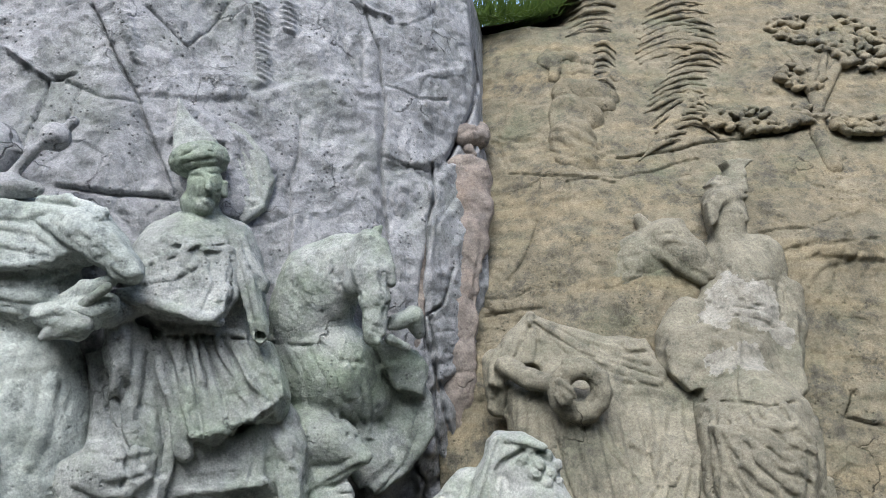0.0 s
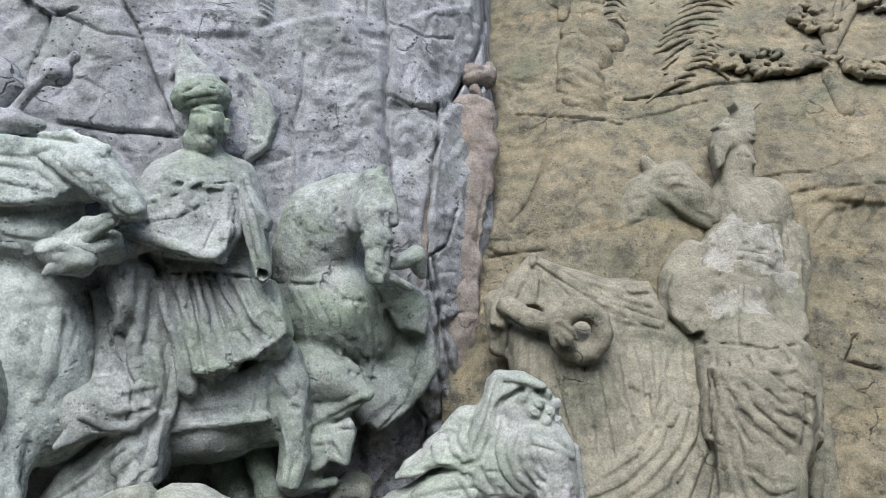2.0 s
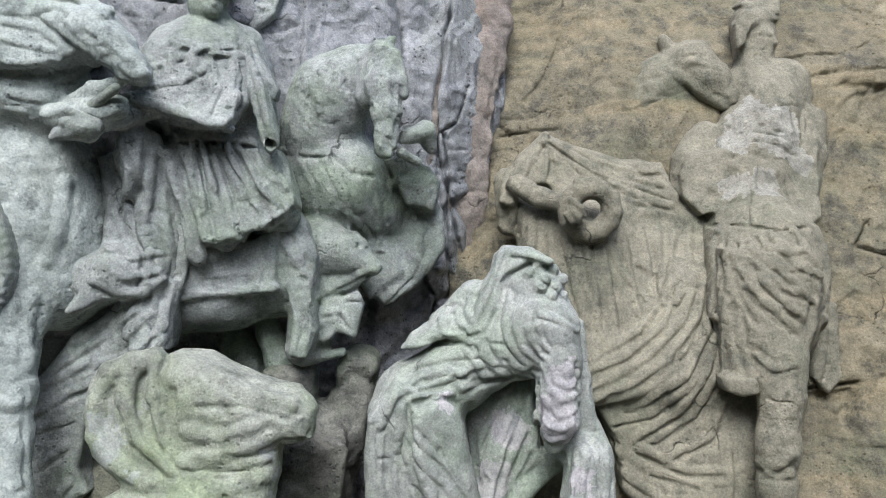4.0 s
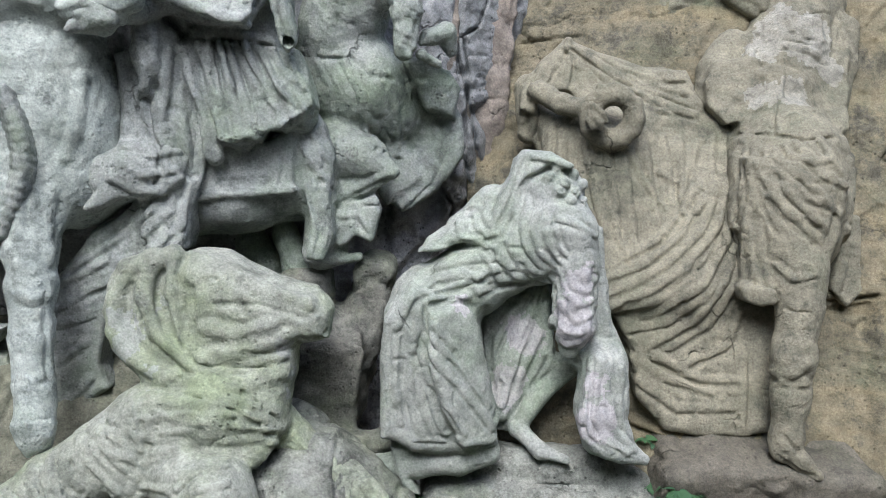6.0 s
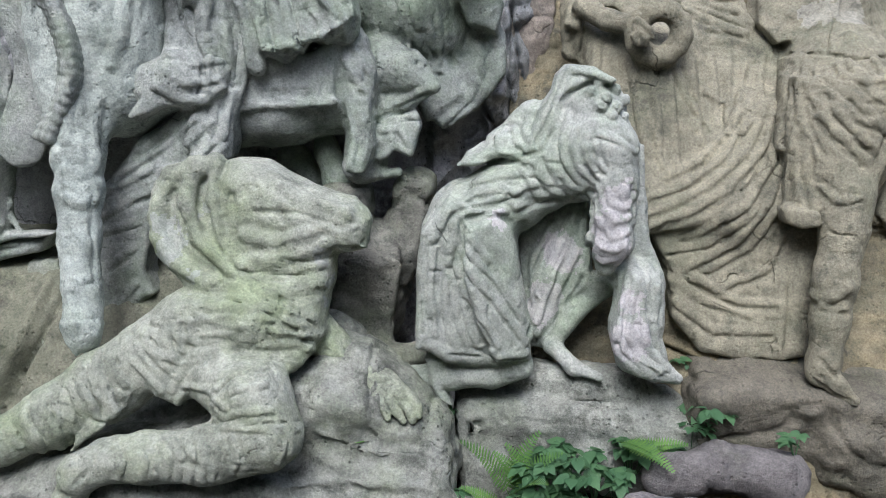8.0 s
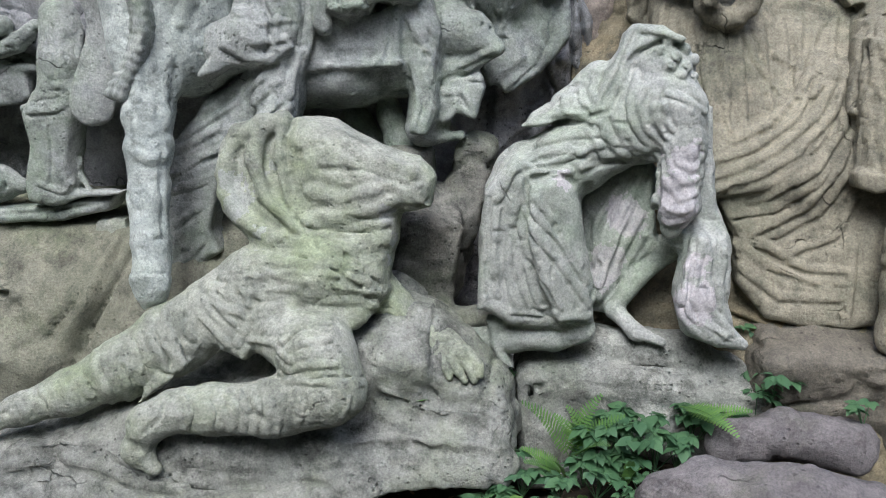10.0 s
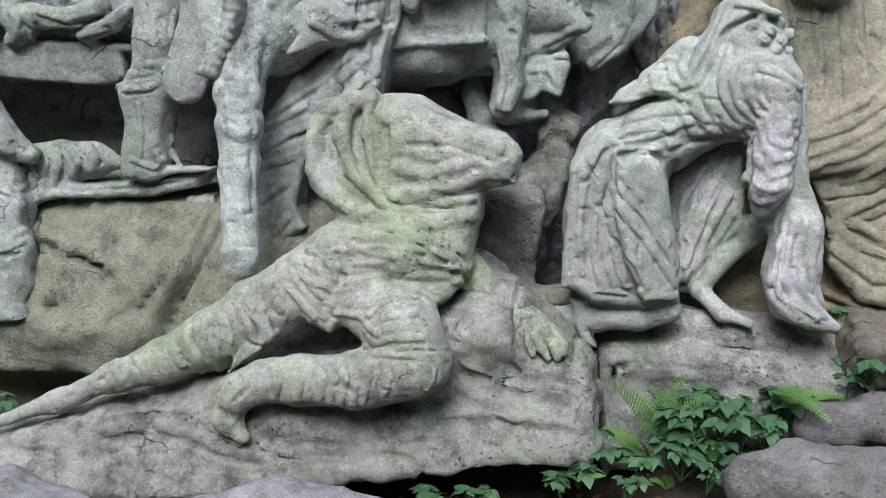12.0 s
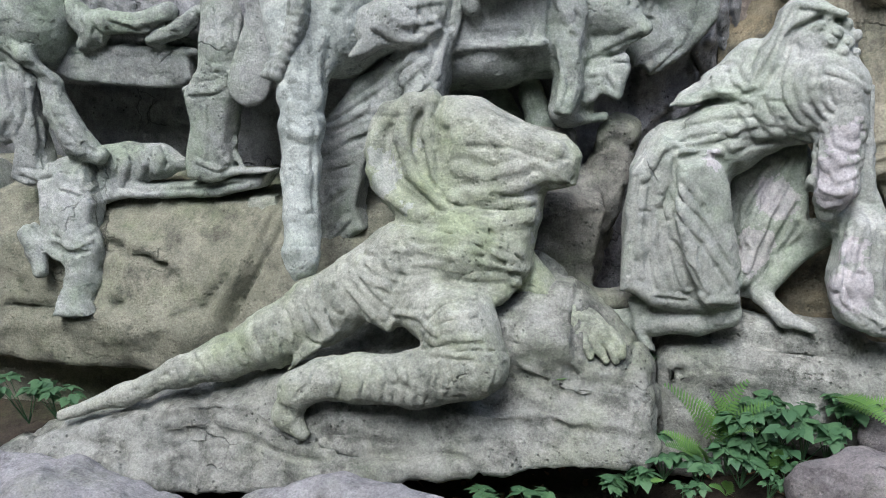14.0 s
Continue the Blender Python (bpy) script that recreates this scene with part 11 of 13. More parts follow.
s.limb(0.0048, (1.412, 4.669, 3.618, 0.007), (1.502, 4.698, 3.668, 0.01), (1.589, 4.719, 3.705, 0.012), (1.673, 4.73, 3.725, 0.012), (1.747, 4.719, 3.713, 0.01), (1.812, 4.688, 3.672, 0.007), flat=0.8)
s.limb(0.0048, (1.44, 4.717, 3.68, 0.007), (1.531, 4.746, 3.731, 0.01), (1.619, 4.768, 3.769, 0.012), (1.704, 4.779, 3.789, 0.012), (1.779, 4.768, 3.777, 0.01), (1.844, 4.737, 3.735, 0.007), flat=0.8)
s.limb(0.0048, (1.211, 4.117, 2.913, 0.007), (1.29, 4.145, 2.962, 0.01), (1.366, 4.162, 2.994, 0.012), (1.437, 4.167, 3.005, 0.012), (1.499, 4.153, 2.989, 0.01), (1.553, 4.12, 2.943, 0.007), flat=0.8)
s.limb(0.0048, (1.237, 4.149, 2.956, 0.007), (1.317, 4.178, 3.006, 0.01), (1.394, 4.196, 3.038, 0.012), (1.466, 4.201, 3.05, 0.012), (1.529, 4.187, 3.033, 0.01), (1.582, 4.153, 2.987, 0.007), flat=0.8)
s.limb(0.0048, (1.264, 4.183, 2.999, 0.007), (1.345, 4.212, 3.05, 0.01), (1.423, 4.23, 3.083, 0.012), (1.495, 4.235, 3.095, 0.012), (1.559, 4.221, 3.078, 0.01), (1.612, 4.187, 3.031, 0.007), flat=0.8)
s.limb(0.0048, (1.291, 4.216, 3.044, 0.007), (1.374, 4.246, 3.095, 0.01), (1.452, 4.265, 3.129, 0.012), (1.525, 4.27, 3.141, 0.012), (1.589, 4.256, 3.123, 0.01), (1.643, 4.221, 3.076, 0.007), flat=0.8)
s.limb(0.0048, (1.319, 4.251, 3.089, 0.007), (1.402, 4.282, 3.141, 0.01), (1.482, 4.301, 3.176, 0.012), (1.556, 4.306, 3.188, 0.012), (1.62, 4.292, 3.17, 0.01), (1.674, 4.256, 3.121, 0.007), flat=0.8)
s.limb(0.0048, (1.348, 4.286, 3.135, 0.007), (1.432, 4.318, 3.188, 0.01), (1.512, 4.337, 3.223, 0.012), (1.587, 4.343, 3.236, 0.012), (1.652, 4.328, 3.217, 0.01), (1.706, 4.291, 3.168, 0.007), flat=0.8)
s.limb(0.0048, (1.376, 4.322, 3.182, 0.007), (1.462, 4.354, 3.236, 0.01), (1.543, 4.374, 3.272, 0.012), (1.619, 4.38, 3.285, 0.012), (1.684, 4.365, 3.266, 0.01), (1.738, 4.327, 3.216, 0.007), flat=0.8)
s.limb(0.0048, (1.406, 4.358, 3.229, 0.007), (1.492, 4.391, 3.285, 0.01), (1.575, 4.412, 3.321, 0.012), (1.651, 4.418, 3.334, 0.012), (1.717, 4.402, 3.315, 0.01), (1.771, 4.364, 3.264, 0.007), flat=0.8)
s.limb(0.0048, (1.1, 3.888, 2.626, 0.007), (1.15, 3.912, 2.665, 0.01), (1.199, 3.937, 2.702, 0.012), (1.246, 3.954, 2.726, 0.012), (1.292, 3.968, 2.742, 0.01), (1.334, 3.972, 2.742, 0.007), flat=0.8)
s.limb(0.0048, (1.136, 3.921, 2.667, 0.007), (1.186, 3.946, 2.707, 0.01), (1.236, 3.969, 2.744, 0.012), (1.283, 3.986, 2.768, 0.012), (1.33, 4, 2.785, 0.01), (1.372, 4.004, 2.785, 0.007), flat=0.8)
s.limb(0.0048, (1.173, 3.954, 2.709, 0.007), (1.223, 3.978, 2.749, 0.01), (1.273, 4.001, 2.786, 0.012), (1.321, 4.018, 2.811, 0.012), (1.368, 4.032, 2.828, 0.01), (1.411, 4.036, 2.828, 0.007), flat=0.8)
s.limb(0.0048, (1.209, 3.987, 2.752, 0.007), (1.26, 4.01, 2.791, 0.01), (1.311, 4.033, 2.829, 0.012), (1.36, 4.051, 2.855, 0.012), (1.407, 4.065, 2.872, 0.01), (1.45, 4.069, 2.872, 0.007), flat=0.8)
s.limb(0.0048, (1.246, 4.019, 2.794, 0.007), (1.298, 4.042, 2.835, 0.01), (1.349, 4.066, 2.874, 0.012), (1.399, 4.084, 2.9, 0.012), (1.447, 4.099, 2.917, 0.01), (1.491, 4.103, 2.917, 0.007), flat=0.8)
s.limb(0.0048, (1.284, 4.052, 2.838, 0.007), (1.336, 4.076, 2.879, 0.01), (1.389, 4.1, 2.919, 0.012), (1.439, 4.118, 2.945, 0.012), (1.488, 4.134, 2.963, 0.01), (1.532, 4.137, 2.963, 0.007), flat=0.8)
s.limb(0.0048, (1.323, 4.085, 2.882, 0.007), (1.375, 4.109, 2.924, 0.01), (1.429, 4.134, 2.964, 0.012), (1.48, 4.153, 2.992, 0.012), (1.529, 4.169, 3.01, 0.01), (1.574, 4.172, 3.01, 0.007), flat=0.8)
s.limb(0.0048, (1.5, 4.368, 3.249, 0.007), (1.552, 4.375, 3.269, 0.01), (1.601, 4.375, 3.277, 0.012), (1.646, 4.367, 3.27, 0.012), (1.684, 4.344, 3.241, 0.01), (1.715, 4.31, 3.192, 0.007), flat=0.8)
s.limb(0.0048, (1.512, 4.411, 3.304, 0.007), (1.565, 4.418, 3.324, 0.01), (1.614, 4.418, 3.332, 0.012), (1.66, 4.41, 3.325, 0.012), (1.698, 4.387, 3.295, 0.01), (1.729, 4.351, 3.245, 0.007), flat=0.8)
s.limb(0.0048, (1.524, 4.455, 3.359, 0.007), (1.578, 4.462, 3.38, 0.01), (1.628, 4.462, 3.388, 0.012), (1.673, 4.454, 3.381, 0.012), (1.712, 4.431, 3.35, 0.01), (1.743, 4.394, 3.3, 0.007), flat=0.8)
s.limb(0.0048, (1.537, 4.5, 3.416, 0.007), (1.591, 4.507, 3.437, 0.01), (1.641, 4.508, 3.446, 0.012), (1.688, 4.499, 3.438, 0.012), (1.726, 4.475, 3.407, 0.01), (1.758, 4.438, 3.355, 0.007), flat=0.8)
s.limb(0.0048, (1.549, 4.545, 3.474, 0.007), (1.604, 4.553, 3.495, 0.01), (1.655, 4.554, 3.504, 0.012), (1.702, 4.545, 3.497, 0.012), (1.741, 4.52, 3.465, 0.01), (1.773, 4.482, 3.412, 0.007), flat=0.8)
s.limb(0.0048, (1.562, 4.592, 3.533, 0.007), (1.618, 4.6, 3.555, 0.01), (1.669, 4.601, 3.564, 0.012), (1.717, 4.592, 3.557, 0.012), (1.756, 4.567, 3.524, 0.01), (1.788, 4.527, 3.47, 0.007), flat=0.8)
s.limb(0.0048, (1.236, 4.071, 2.858, 0.007), (1.316, 4.115, 2.927, 0.01), (1.39, 4.144, 2.974, 0.012), (1.455, 4.15, 2.986, 0.012), (1.508, 4.128, 2.958, 0.01), (1.545, 4.074, 2.885, 0.007), flat=0.8)
s.limb(0.0048, (1.231, 4.043, 2.823, 0.007), (1.31, 4.087, 2.891, 0.01), (1.384, 4.115, 2.937, 0.012), (1.448, 4.12, 2.949, 0.012), (1.501, 4.1, 2.922, 0.01), (1.538, 4.046, 2.85, 0.007), flat=0.8)
s.limb(0.0048, (1.226, 4.016, 2.788, 0.007), (1.304, 4.059, 2.856, 0.01), (1.377, 4.086, 2.901, 0.012), (1.441, 4.092, 2.912, 0.012), (1.494, 4.071, 2.886, 0.01), (1.531, 4.019, 2.815, 0.007), flat=0.8)
s.limb(0.0048, (1.221, 3.989, 2.754, 0.007), (1.298, 4.031, 2.821, 0.01), (1.371, 4.058, 2.865, 0.012), (1.435, 4.063, 2.876, 0.012), (1.487, 4.043, 2.85, 0.01), (1.523, 3.992, 2.781, 0.007), flat=0.8)
s.limb(0.0048, (1.216, 3.962, 2.721, 0.007), (1.293, 4.004, 2.786, 0.01), (1.365, 4.03, 2.83, 0.012), (1.428, 4.035, 2.841, 0.012), (1.48, 4.016, 2.815, 0.01), (1.516, 3.965, 2.747, 0.007), flat=0.8)
carve("palm_relief", s, "ochre", "palm fronds carved in low relief on ochre stone", "relief", h=0.0085, seed=14, rough=0.003)

# leafy tree
s = Form()
s.limb(0.012, (1.976, 3.818, 2.549, 0.044), (1.985, 3.947, 2.739, 0.039), (2.056, 4.075, 2.911, 0.033), (2.273, 4.26, 3.167, 0.028))
s.limb(0.012, (2.053, 4.065, 2.908, 0.025), (2.093, 4.311, 3.219, 0.022), (2.031, 4.42, 3.35, 0.017))
s.limb(0.012, (2.133, 4.178, 3.055, 0.025), (2.275, 4.36, 3.293, 0.022))
leaf_rng = random.Random(4)
for cx, cz, ax, az, n in (
    (2.42, 3.35, 0.20, 0.21, 190),
    (2.23, 3.45, 0.21, 0.12, 110),
    (2.05, 3.10, 0.12, 0.09, 50),
    (1.70, 2.84, 0.23, 0.07, 90),
    (2.19, 2.78, 0.17, 0.06, 60),
    (1.92, 2.86, 0.14, 0.05, 40),
):
    for i in range(n):
        a, q = leaf_rng.uniform(0, 2 * pi), leaf_rng.random() ** 0.5
        x, z, r = cx + ax * q * cos(a), cz + az * q * sin(a), leaf_rng.uniform(0.02, 0.03)
        s.ball(0.004, (x, float(right_face(x, z)) - 0.025, z), (r, 0.035, r * 0.62), (0, leaf_rng.uniform(-50, 50), 0))
carve("tree_relief", s, "ochre", "leafy tree with clustered leaves carved on ochre stone", "relief", h=0.0078, seed=15, rough=0.002)

# pinkish slab by the corner
s = Form()
s.limb(0.018, (0.294, 3.736, 2.526, 0.108), (0.247, 3.623, 2.242, 0.103), (0.201, 3.545, 1.934, 0.091), (0.185, 3.531, 1.709, 0.079), (0.19, 3.541, 1.485, 0.071), flat=0.35)
s.limb(0.018, (0.039, 3.476, 2.229, 0.059), (0.01, 3.428, 1.936, 0.067), (-0.007, 3.419, 1.762, 0.059), flat=0.4)
s.groove(0.01, (0.202, 3.692, 2.495, 0.003), (0.184, 3.64, 2.365, 0.01), (0.167, 3.594, 2.243, 0.01), (0.148, 3.572, 2.133, 0.01), (0.13, 3.551, 2.028, 0.003))
s.groove(0.01, (0.329, 3.6, 2.26, 0.003), (0.313, 3.582, 2.164, 0.008), (0.298, 3.56, 2.069, 0.008), (0.282, 3.534, 1.976, 0.003))
s.groove(0.01, (0.191, 3.557, 2.119, 0.003), (0.143, 3.539, 2.015, 0.003))
carve("rock", s, "red", "reddish sandstone slab wedged in the cliff corner", "rock", h=0.009, seed=16, rough=0.006, chip=0.012)

# small knob of rock
s = Form()
s.limb(0.012, (0.295, 3.815, 2.747, 0.043), (0.366, 3.892, 2.751, 0.047), (0.416, 4.164, 2.86, 0.032))
s.limb(0.006, (0.316, 3.801, 2.676, 0.018), (0.33, 3.8, 2.655, 0.016))
carve("rock", s, "red", "small weathered reddish knob on the cliff", "rock", h=0.008, seed=17, rough=0.005, chip=0.01)

# the mace and the hand that holds it
s = Form()
s.limb(0.0072, (-1.236, 2.78, 2.378, 0.018), (-1.168, 2.78, 2.467, 0.02), (-1.134, 2.78, 2.494, 0.016))
s.ball(0.012, (-1.103, 2.8, 2.522), (0.052, 0.05, 0.046))
s.limb(0.0048, (-1.067, 2.8, 2.547, 0.018), (-1.046, 2.8, 2.568, 0.018))
s.fold(0.006, (-1.127, 2.761, 2.498, 0.003), (-1.088, 2.752, 2.523, 0.008), (-1.059, 2.778, 2.533, 0.003))
s.fold(0.006, (-1.126, 2.764, 2.49, 0.003), (-1.086, 2.756, 2.506, 0.008), (-1.056, 2.781, 2.523, 0.003))
s.fold(0.006, (-1.123, 2.776, 2.48, 0.003), (-1.087, 2.77, 2.487, 0.008), (-1.059, 2.781, 2.505, 0.003))
s.limb(0.012, (-1.313, 2.78, 2.344, 0.073), (-1.219, 2.76, 2.356, 0.04), (-1.15, 2.76, 2.345, 0.025))
s.fold(0.008, (-1.235, 2.718, 2.357, 0.003), (-1.174, 2.73, 2.356, 0.01), (-1.124, 2.761, 2.345, 0.003))
s.fold(0.008, (-1.236, 2.721, 2.34, 0.003), (-1.173, 2.733, 2.336, 0.003))
s.fold(0.008, (-1.239, 2.729, 2.324, 0.003), (-1.194, 2.744, 2.321, 0.003))
s.ball(0.02, (-1.299, 2.84, 2.494), (0.071, 0.06, 0.093))
s.limb(0.0048, (-1.229, 2.82, 2.493, 0.017), (-1.207, 2.82, 2.474, 0.007))
carve("mace_relief", s, "grey", "grey stone hand gripping a ribbed mace, in relief", "relief", h=0.0072, seed=18, rough=0.002)

# the saddle and booted leg
s = Form()
s.limb(0.02, (-1.647, 2.98, 1.514, 0.09), (-1.647, 2.96, 1.374, 0.091), (-1.667, 2.96, 1.231, 0.088), (-1.682, 2.96, 1.086, 0.07), (-1.693, 2.96, 0.948, 0.072))
s.plate(0.012, (-1.69, 2.94, 1.062), (0.1, 0), 0.06, 0.025, (-1.785, 1.193), (-1.743, 1.271), (-1.591, 1.311), (-1.603, 1.233), (-1.623, 1.099), (-1.635, 1.001), (-1.613, 0.953), (-1.656, 0.881), (-1.704, 0.871), (-1.783, 0.89), (-1.789, 0.937), (-1.765, 1.085))
s.plate(0.008, (-1.601, 2.93, 0.918), (0, 0), 0.03, 0.012, (-1.774, 0.925), (-1.646, 0.943), (-1.579, 0.929), (-1.488, 0.937), (-1.439, 0.937), (-1.453, 0.918), (-1.579, 0.908), (-1.683, 0.877), (-1.776, 0.886))
s.limb(0.006, (-1.634, 2.95, 1.099, 0.008), (-1.616, 2.95, 1.026, 0.011), (-1.622, 2.95, 0.984, 0.011), (-1.583, 2.94, 0.932, 0.011))
s.limb(0.008, (-1.788, 2.92, 1.209, 0.017), (-1.681, 2.89, 1.234, 0.02), (-1.595, 2.9, 1.279, 0.018), (-1.573, 2.92, 1.311, 0.014))
s.fold(0.008, (-1.647, 2.874, 1.291, 0.008), (-1.566, 2.914, 1.311, 0.008))
s.crease(0.0096, 0.0096, (-1.645, 2.874, 1.276), (-1.573, 2.937, 1.296))
s.fold(0.008, (-1.747, 2.878, 1.202, 0.008), (-1.652, 2.875, 1.215, 0.008), (-1.589, 2.908, 1.259, 0.008))
s.crease(0.0096, 0.0096, (-1.743, 2.879, 1.187), (-1.647, 2.876, 1.2), (-1.587, 2.915, 1.244))
s.crease(0.008, 0.012, (-1.74, 2.877, 1.237), (-1.648, 2.872, 1.251), (-1.581, 2.9, 1.292))
s.fold(0.007, (-1.668, 2.889, 1.49, 0.007), (-1.65, 2.873, 1.412, 0.007), (-1.663, 2.873, 1.314, 0.007))
s.crease(0.0084, 0.0084, (-1.653, 2.89, 1.491), (-1.636, 2.874, 1.413), (-1.649, 2.873, 1.315))
s.fold(0.007, (-1.57, 2.931, 1.473, 0.007), (-1.571, 2.906, 1.394, 0.007), (-1.571, 2.919, 1.335, 0.007))
s.crease(0.0084, 0.0084, (-1.563, 2.948, 1.474), (-1.564, 2.922, 1.394), (-1.564, 2.935, 1.335))
s.fold(0.007, (-1.701, 2.879, 1.153, 0.007), (-1.693, 2.883, 1.071, 0.007), (-1.708, 2.883, 0.967, 0.007))
s.crease(0.0084, 0.0084, (-1.686, 2.88, 1.153), (-1.679, 2.884, 1.072), (-1.693, 2.884, 0.968))
s.fold(0.007, (-1.732, 2.876, 0.956, 0.007), (-1.66, 2.888, 0.927, 0.007), (-1.621, 2.924, 0.941, 0.007))
s.crease(0.0084, 0.0084, (-1.736, 2.878, 0.942), (-1.661, 2.886, 0.913), (-1.614, 2.905, 0.929))
carve("boot_carving", s, "rider", "grey stone booted leg with a tied cuff below a saddle", "statue", h=0.0065, seed=19, rough=0.002)

# the fringed saddle cloth
s = Form()
s.limb(0.03, (-2.556, 3.12, 1.45, 0.205), (-2.204, 3.12, 1.41, 0.134), (-1.886, 3.12, 1.414, 0.131), (-1.566, 3.14, 1.418, 0.129))
s.plate(0.012, (-2.066, 3, 1.265), (0.02, -0.1), 0.04, 0.014, (-2.364, 1.261), (-2.316, 1.322), (-2.127, 1.334), (-1.801, 1.335), (-1.796, 1.248), (-1.831, 1.222), (-1.93, 1.211), (-2.143, 1.219), (-2.31, 1.232))
s.plate(0.012, (-1.474, 2.98, 1.371), (0, 0), 0.04, 0.014, (-1.62, 1.301), (-1.498, 1.344), (-1.43, 1.417), (-1.428, 1.496), (-1.384, 1.506), (-1.382, 1.417), (-1.432, 1.317), (-1.5, 1.271), (-1.601, 1.261))
s.limb(0.015, (-2.337, 2.98, 1.339, 0.02), (-2.064, 2.97, 1.351, 0.019), (-1.773, 2.97, 1.348, 0.017))
s.limb(0.012, (-2.254, 2.95, 1.489, 0.051), (-2.159, 2.94, 1.408, 0.047), (-2.21, 2.94, 1.366, 0.03))
s.limb(0.012, (-2.149, 2.93, 1.448, 0.046), (-1.956, 2.92, 1.45, 0.037), (-1.846, 2.93, 1.491, 0.033))
s.limb(0.012, (-1.926, 2.94, 1.39, 0.029), (-1.804, 2.93, 1.432, 0.033), (-1.739, 2.94, 1.492, 0.025))
s.crease(0.007, 0.009, (-2.172, 2.956, 1.325), (-2.203, 2.975, 1.224))
s.crease(0.007, 0.009, (-2.151, 2.955, 1.324), (-2.178, 2.97, 1.224))
s.crease(0.007, 0.009, (-2.13, 2.955, 1.323), (-2.157, 2.969, 1.223))
s.crease(0.007, 0.009, (-2.109, 2.954, 1.326), (-2.136, 2.969, 1.223))
s.crease(0.007, 0.009, (-2.091, 2.958, 1.325), (-2.115, 2.968, 1.223))
s.crease(0.007, 0.009, (-2.071, 2.957, 1.324), (-2.094, 2.967, 1.223))
s.crease(0.007, 0.009, (-2.049, 2.956, 1.327), (-2.073, 2.967, 1.224))
s.crease(0.007, 0.009, (-2.029, 2.955, 1.326), (-2.052, 2.966, 1.224))
s.crease(0.007, 0.009, (-2.011, 2.959, 1.325), (-2.034, 2.97, 1.224))
s.crease(0.007, 0.009, (-1.99, 2.958, 1.328), (-2.013, 2.969, 1.225))
s.crease(0.007, 0.009, (-1.969, 2.957, 1.327), (-1.992, 2.968, 1.226))
s.crease(0.007, 0.009, (-1.951, 2.96, 1.326), (-1.97, 2.967, 1.227))
s.crease(0.007, 0.009, (-1.93, 2.959, 1.329), (-1.952, 2.97, 1.228))
s.crease(0.007, 0.009, (-1.909, 2.957, 1.328), (-1.931, 2.969, 1.229))
s.crease(0.007, 0.009, (-1.891, 2.961, 1.327), (-1.91, 2.967, 1.231))
s.crease(0.007, 0.009, (-1.87, 2.959, 1.33), (-1.892, 2.971, 1.232))
s.crease(0.007, 0.009, (-1.852, 2.962, 1.329), (-1.871, 2.969, 1.234))
s.crease(0.007, 0.009, (-1.831, 2.96, 1.328), (-1.85, 2.967, 1.235))
s.crease(0.007, 0.009, (-1.81, 2.958, 1.331), (-1.832, 2.971, 1.237))
s.crease(0.007, 0.009, (-1.795, 2.966, 1.33), (-1.813, 2.974, 1.238))
s.crease(0.007, 0.009, (-1.803, 3.017, 1.328), (-1.809, 3.004, 1.239))
s.crease(0.007, 0.01, (-1.609, 3.053, 1.323), (-1.535, 2.947, 1.272))
s.crease(0.007, 0.01, (-1.588, 3.037, 1.338), (-1.516, 2.943, 1.292))
s.crease(0.007, 0.01, (-1.573, 3.031, 1.353), (-1.5, 2.945, 1.311))
s.crease(0.007, 0.01, (-1.557, 3.025, 1.367), (-1.481, 2.94, 1.33))
s.crease(0.007, 0.01, (-1.542, 3.019, 1.382), (-1.465, 2.941, 1.349))
s.crease(0.007, 0.01, (-1.531, 3.023, 1.396), (-1.449, 2.942, 1.358))
s.crease(0.007, 0.01, (-1.518, 3.023, 1.411), (-1.433, 2.942, 1.377))
s.crease(0.007, 0.01, (-1.507, 3.027, 1.425), (-1.416, 2.942, 1.395))
s.crease(0.007, 0.01, (-1.499, 3.037, 1.439), (-1.4, 2.943, 1.414))
s.crease(0.007, 0.01, (-1.49, 3.047, 1.454), (-1.386, 2.948, 1.433))
s.crease(0.007, 0.01, (-1.482, 3.057, 1.468), (-1.383, 2.981, 1.452))
s.fold(0.008, (-2.22, 2.921, 1.509, 0.008), (-2.148, 2.892, 1.427, 0.008), (-2.18, 2.914, 1.366, 0.008))
s.crease(0.0096, 0.0096, (-2.211, 2.934, 1.514), (-2.129, 2.89, 1.432), (-2.161, 2.913, 1.371))
s.fold(0.008, (-2.191, 2.927, 1.489, 0.008), (-2.095, 2.899, 1.418, 0.008), (-2.126, 2.922, 1.377, 0.008))
s.crease(0.0096, 0.0096, (-2.195, 2.91, 1.48), (-2.113, 2.901, 1.41), (-2.14, 2.92, 1.369))
s.fold(0.008, (-2.074, 2.89, 1.468, 0.008), (-1.959, 2.885, 1.439, 0.008), (-1.835, 2.909, 1.47, 0.008))
s.crease(0.0096, 0.0096, (-2.072, 2.885, 1.452), (-1.966, 2.895, 1.424), (-1.847, 2.93, 1.456))
s.fold(0.008, (-2.061, 2.9, 1.418, 0.008), (-1.95, 2.905, 1.414, 0.008), (-1.808, 2.897, 1.435, 0.008))
s.crease(0.0096, 0.0096, (-2.119, 2.991, 1.403), (-2.003, 2.993, 1.399), (-1.808, 2.898, 1.419))
s.fold(0.008, (-1.934, 2.915, 1.386, 0.008), (-1.838, 2.908, 1.407, 0.008), (-1.744, 2.946, 1.453, 0.008))
s.crease(0.0096, 0.0096, (-1.934, 2.922, 1.371), (-1.84, 2.921, 1.392), (-1.768, 3.001, 1.439))
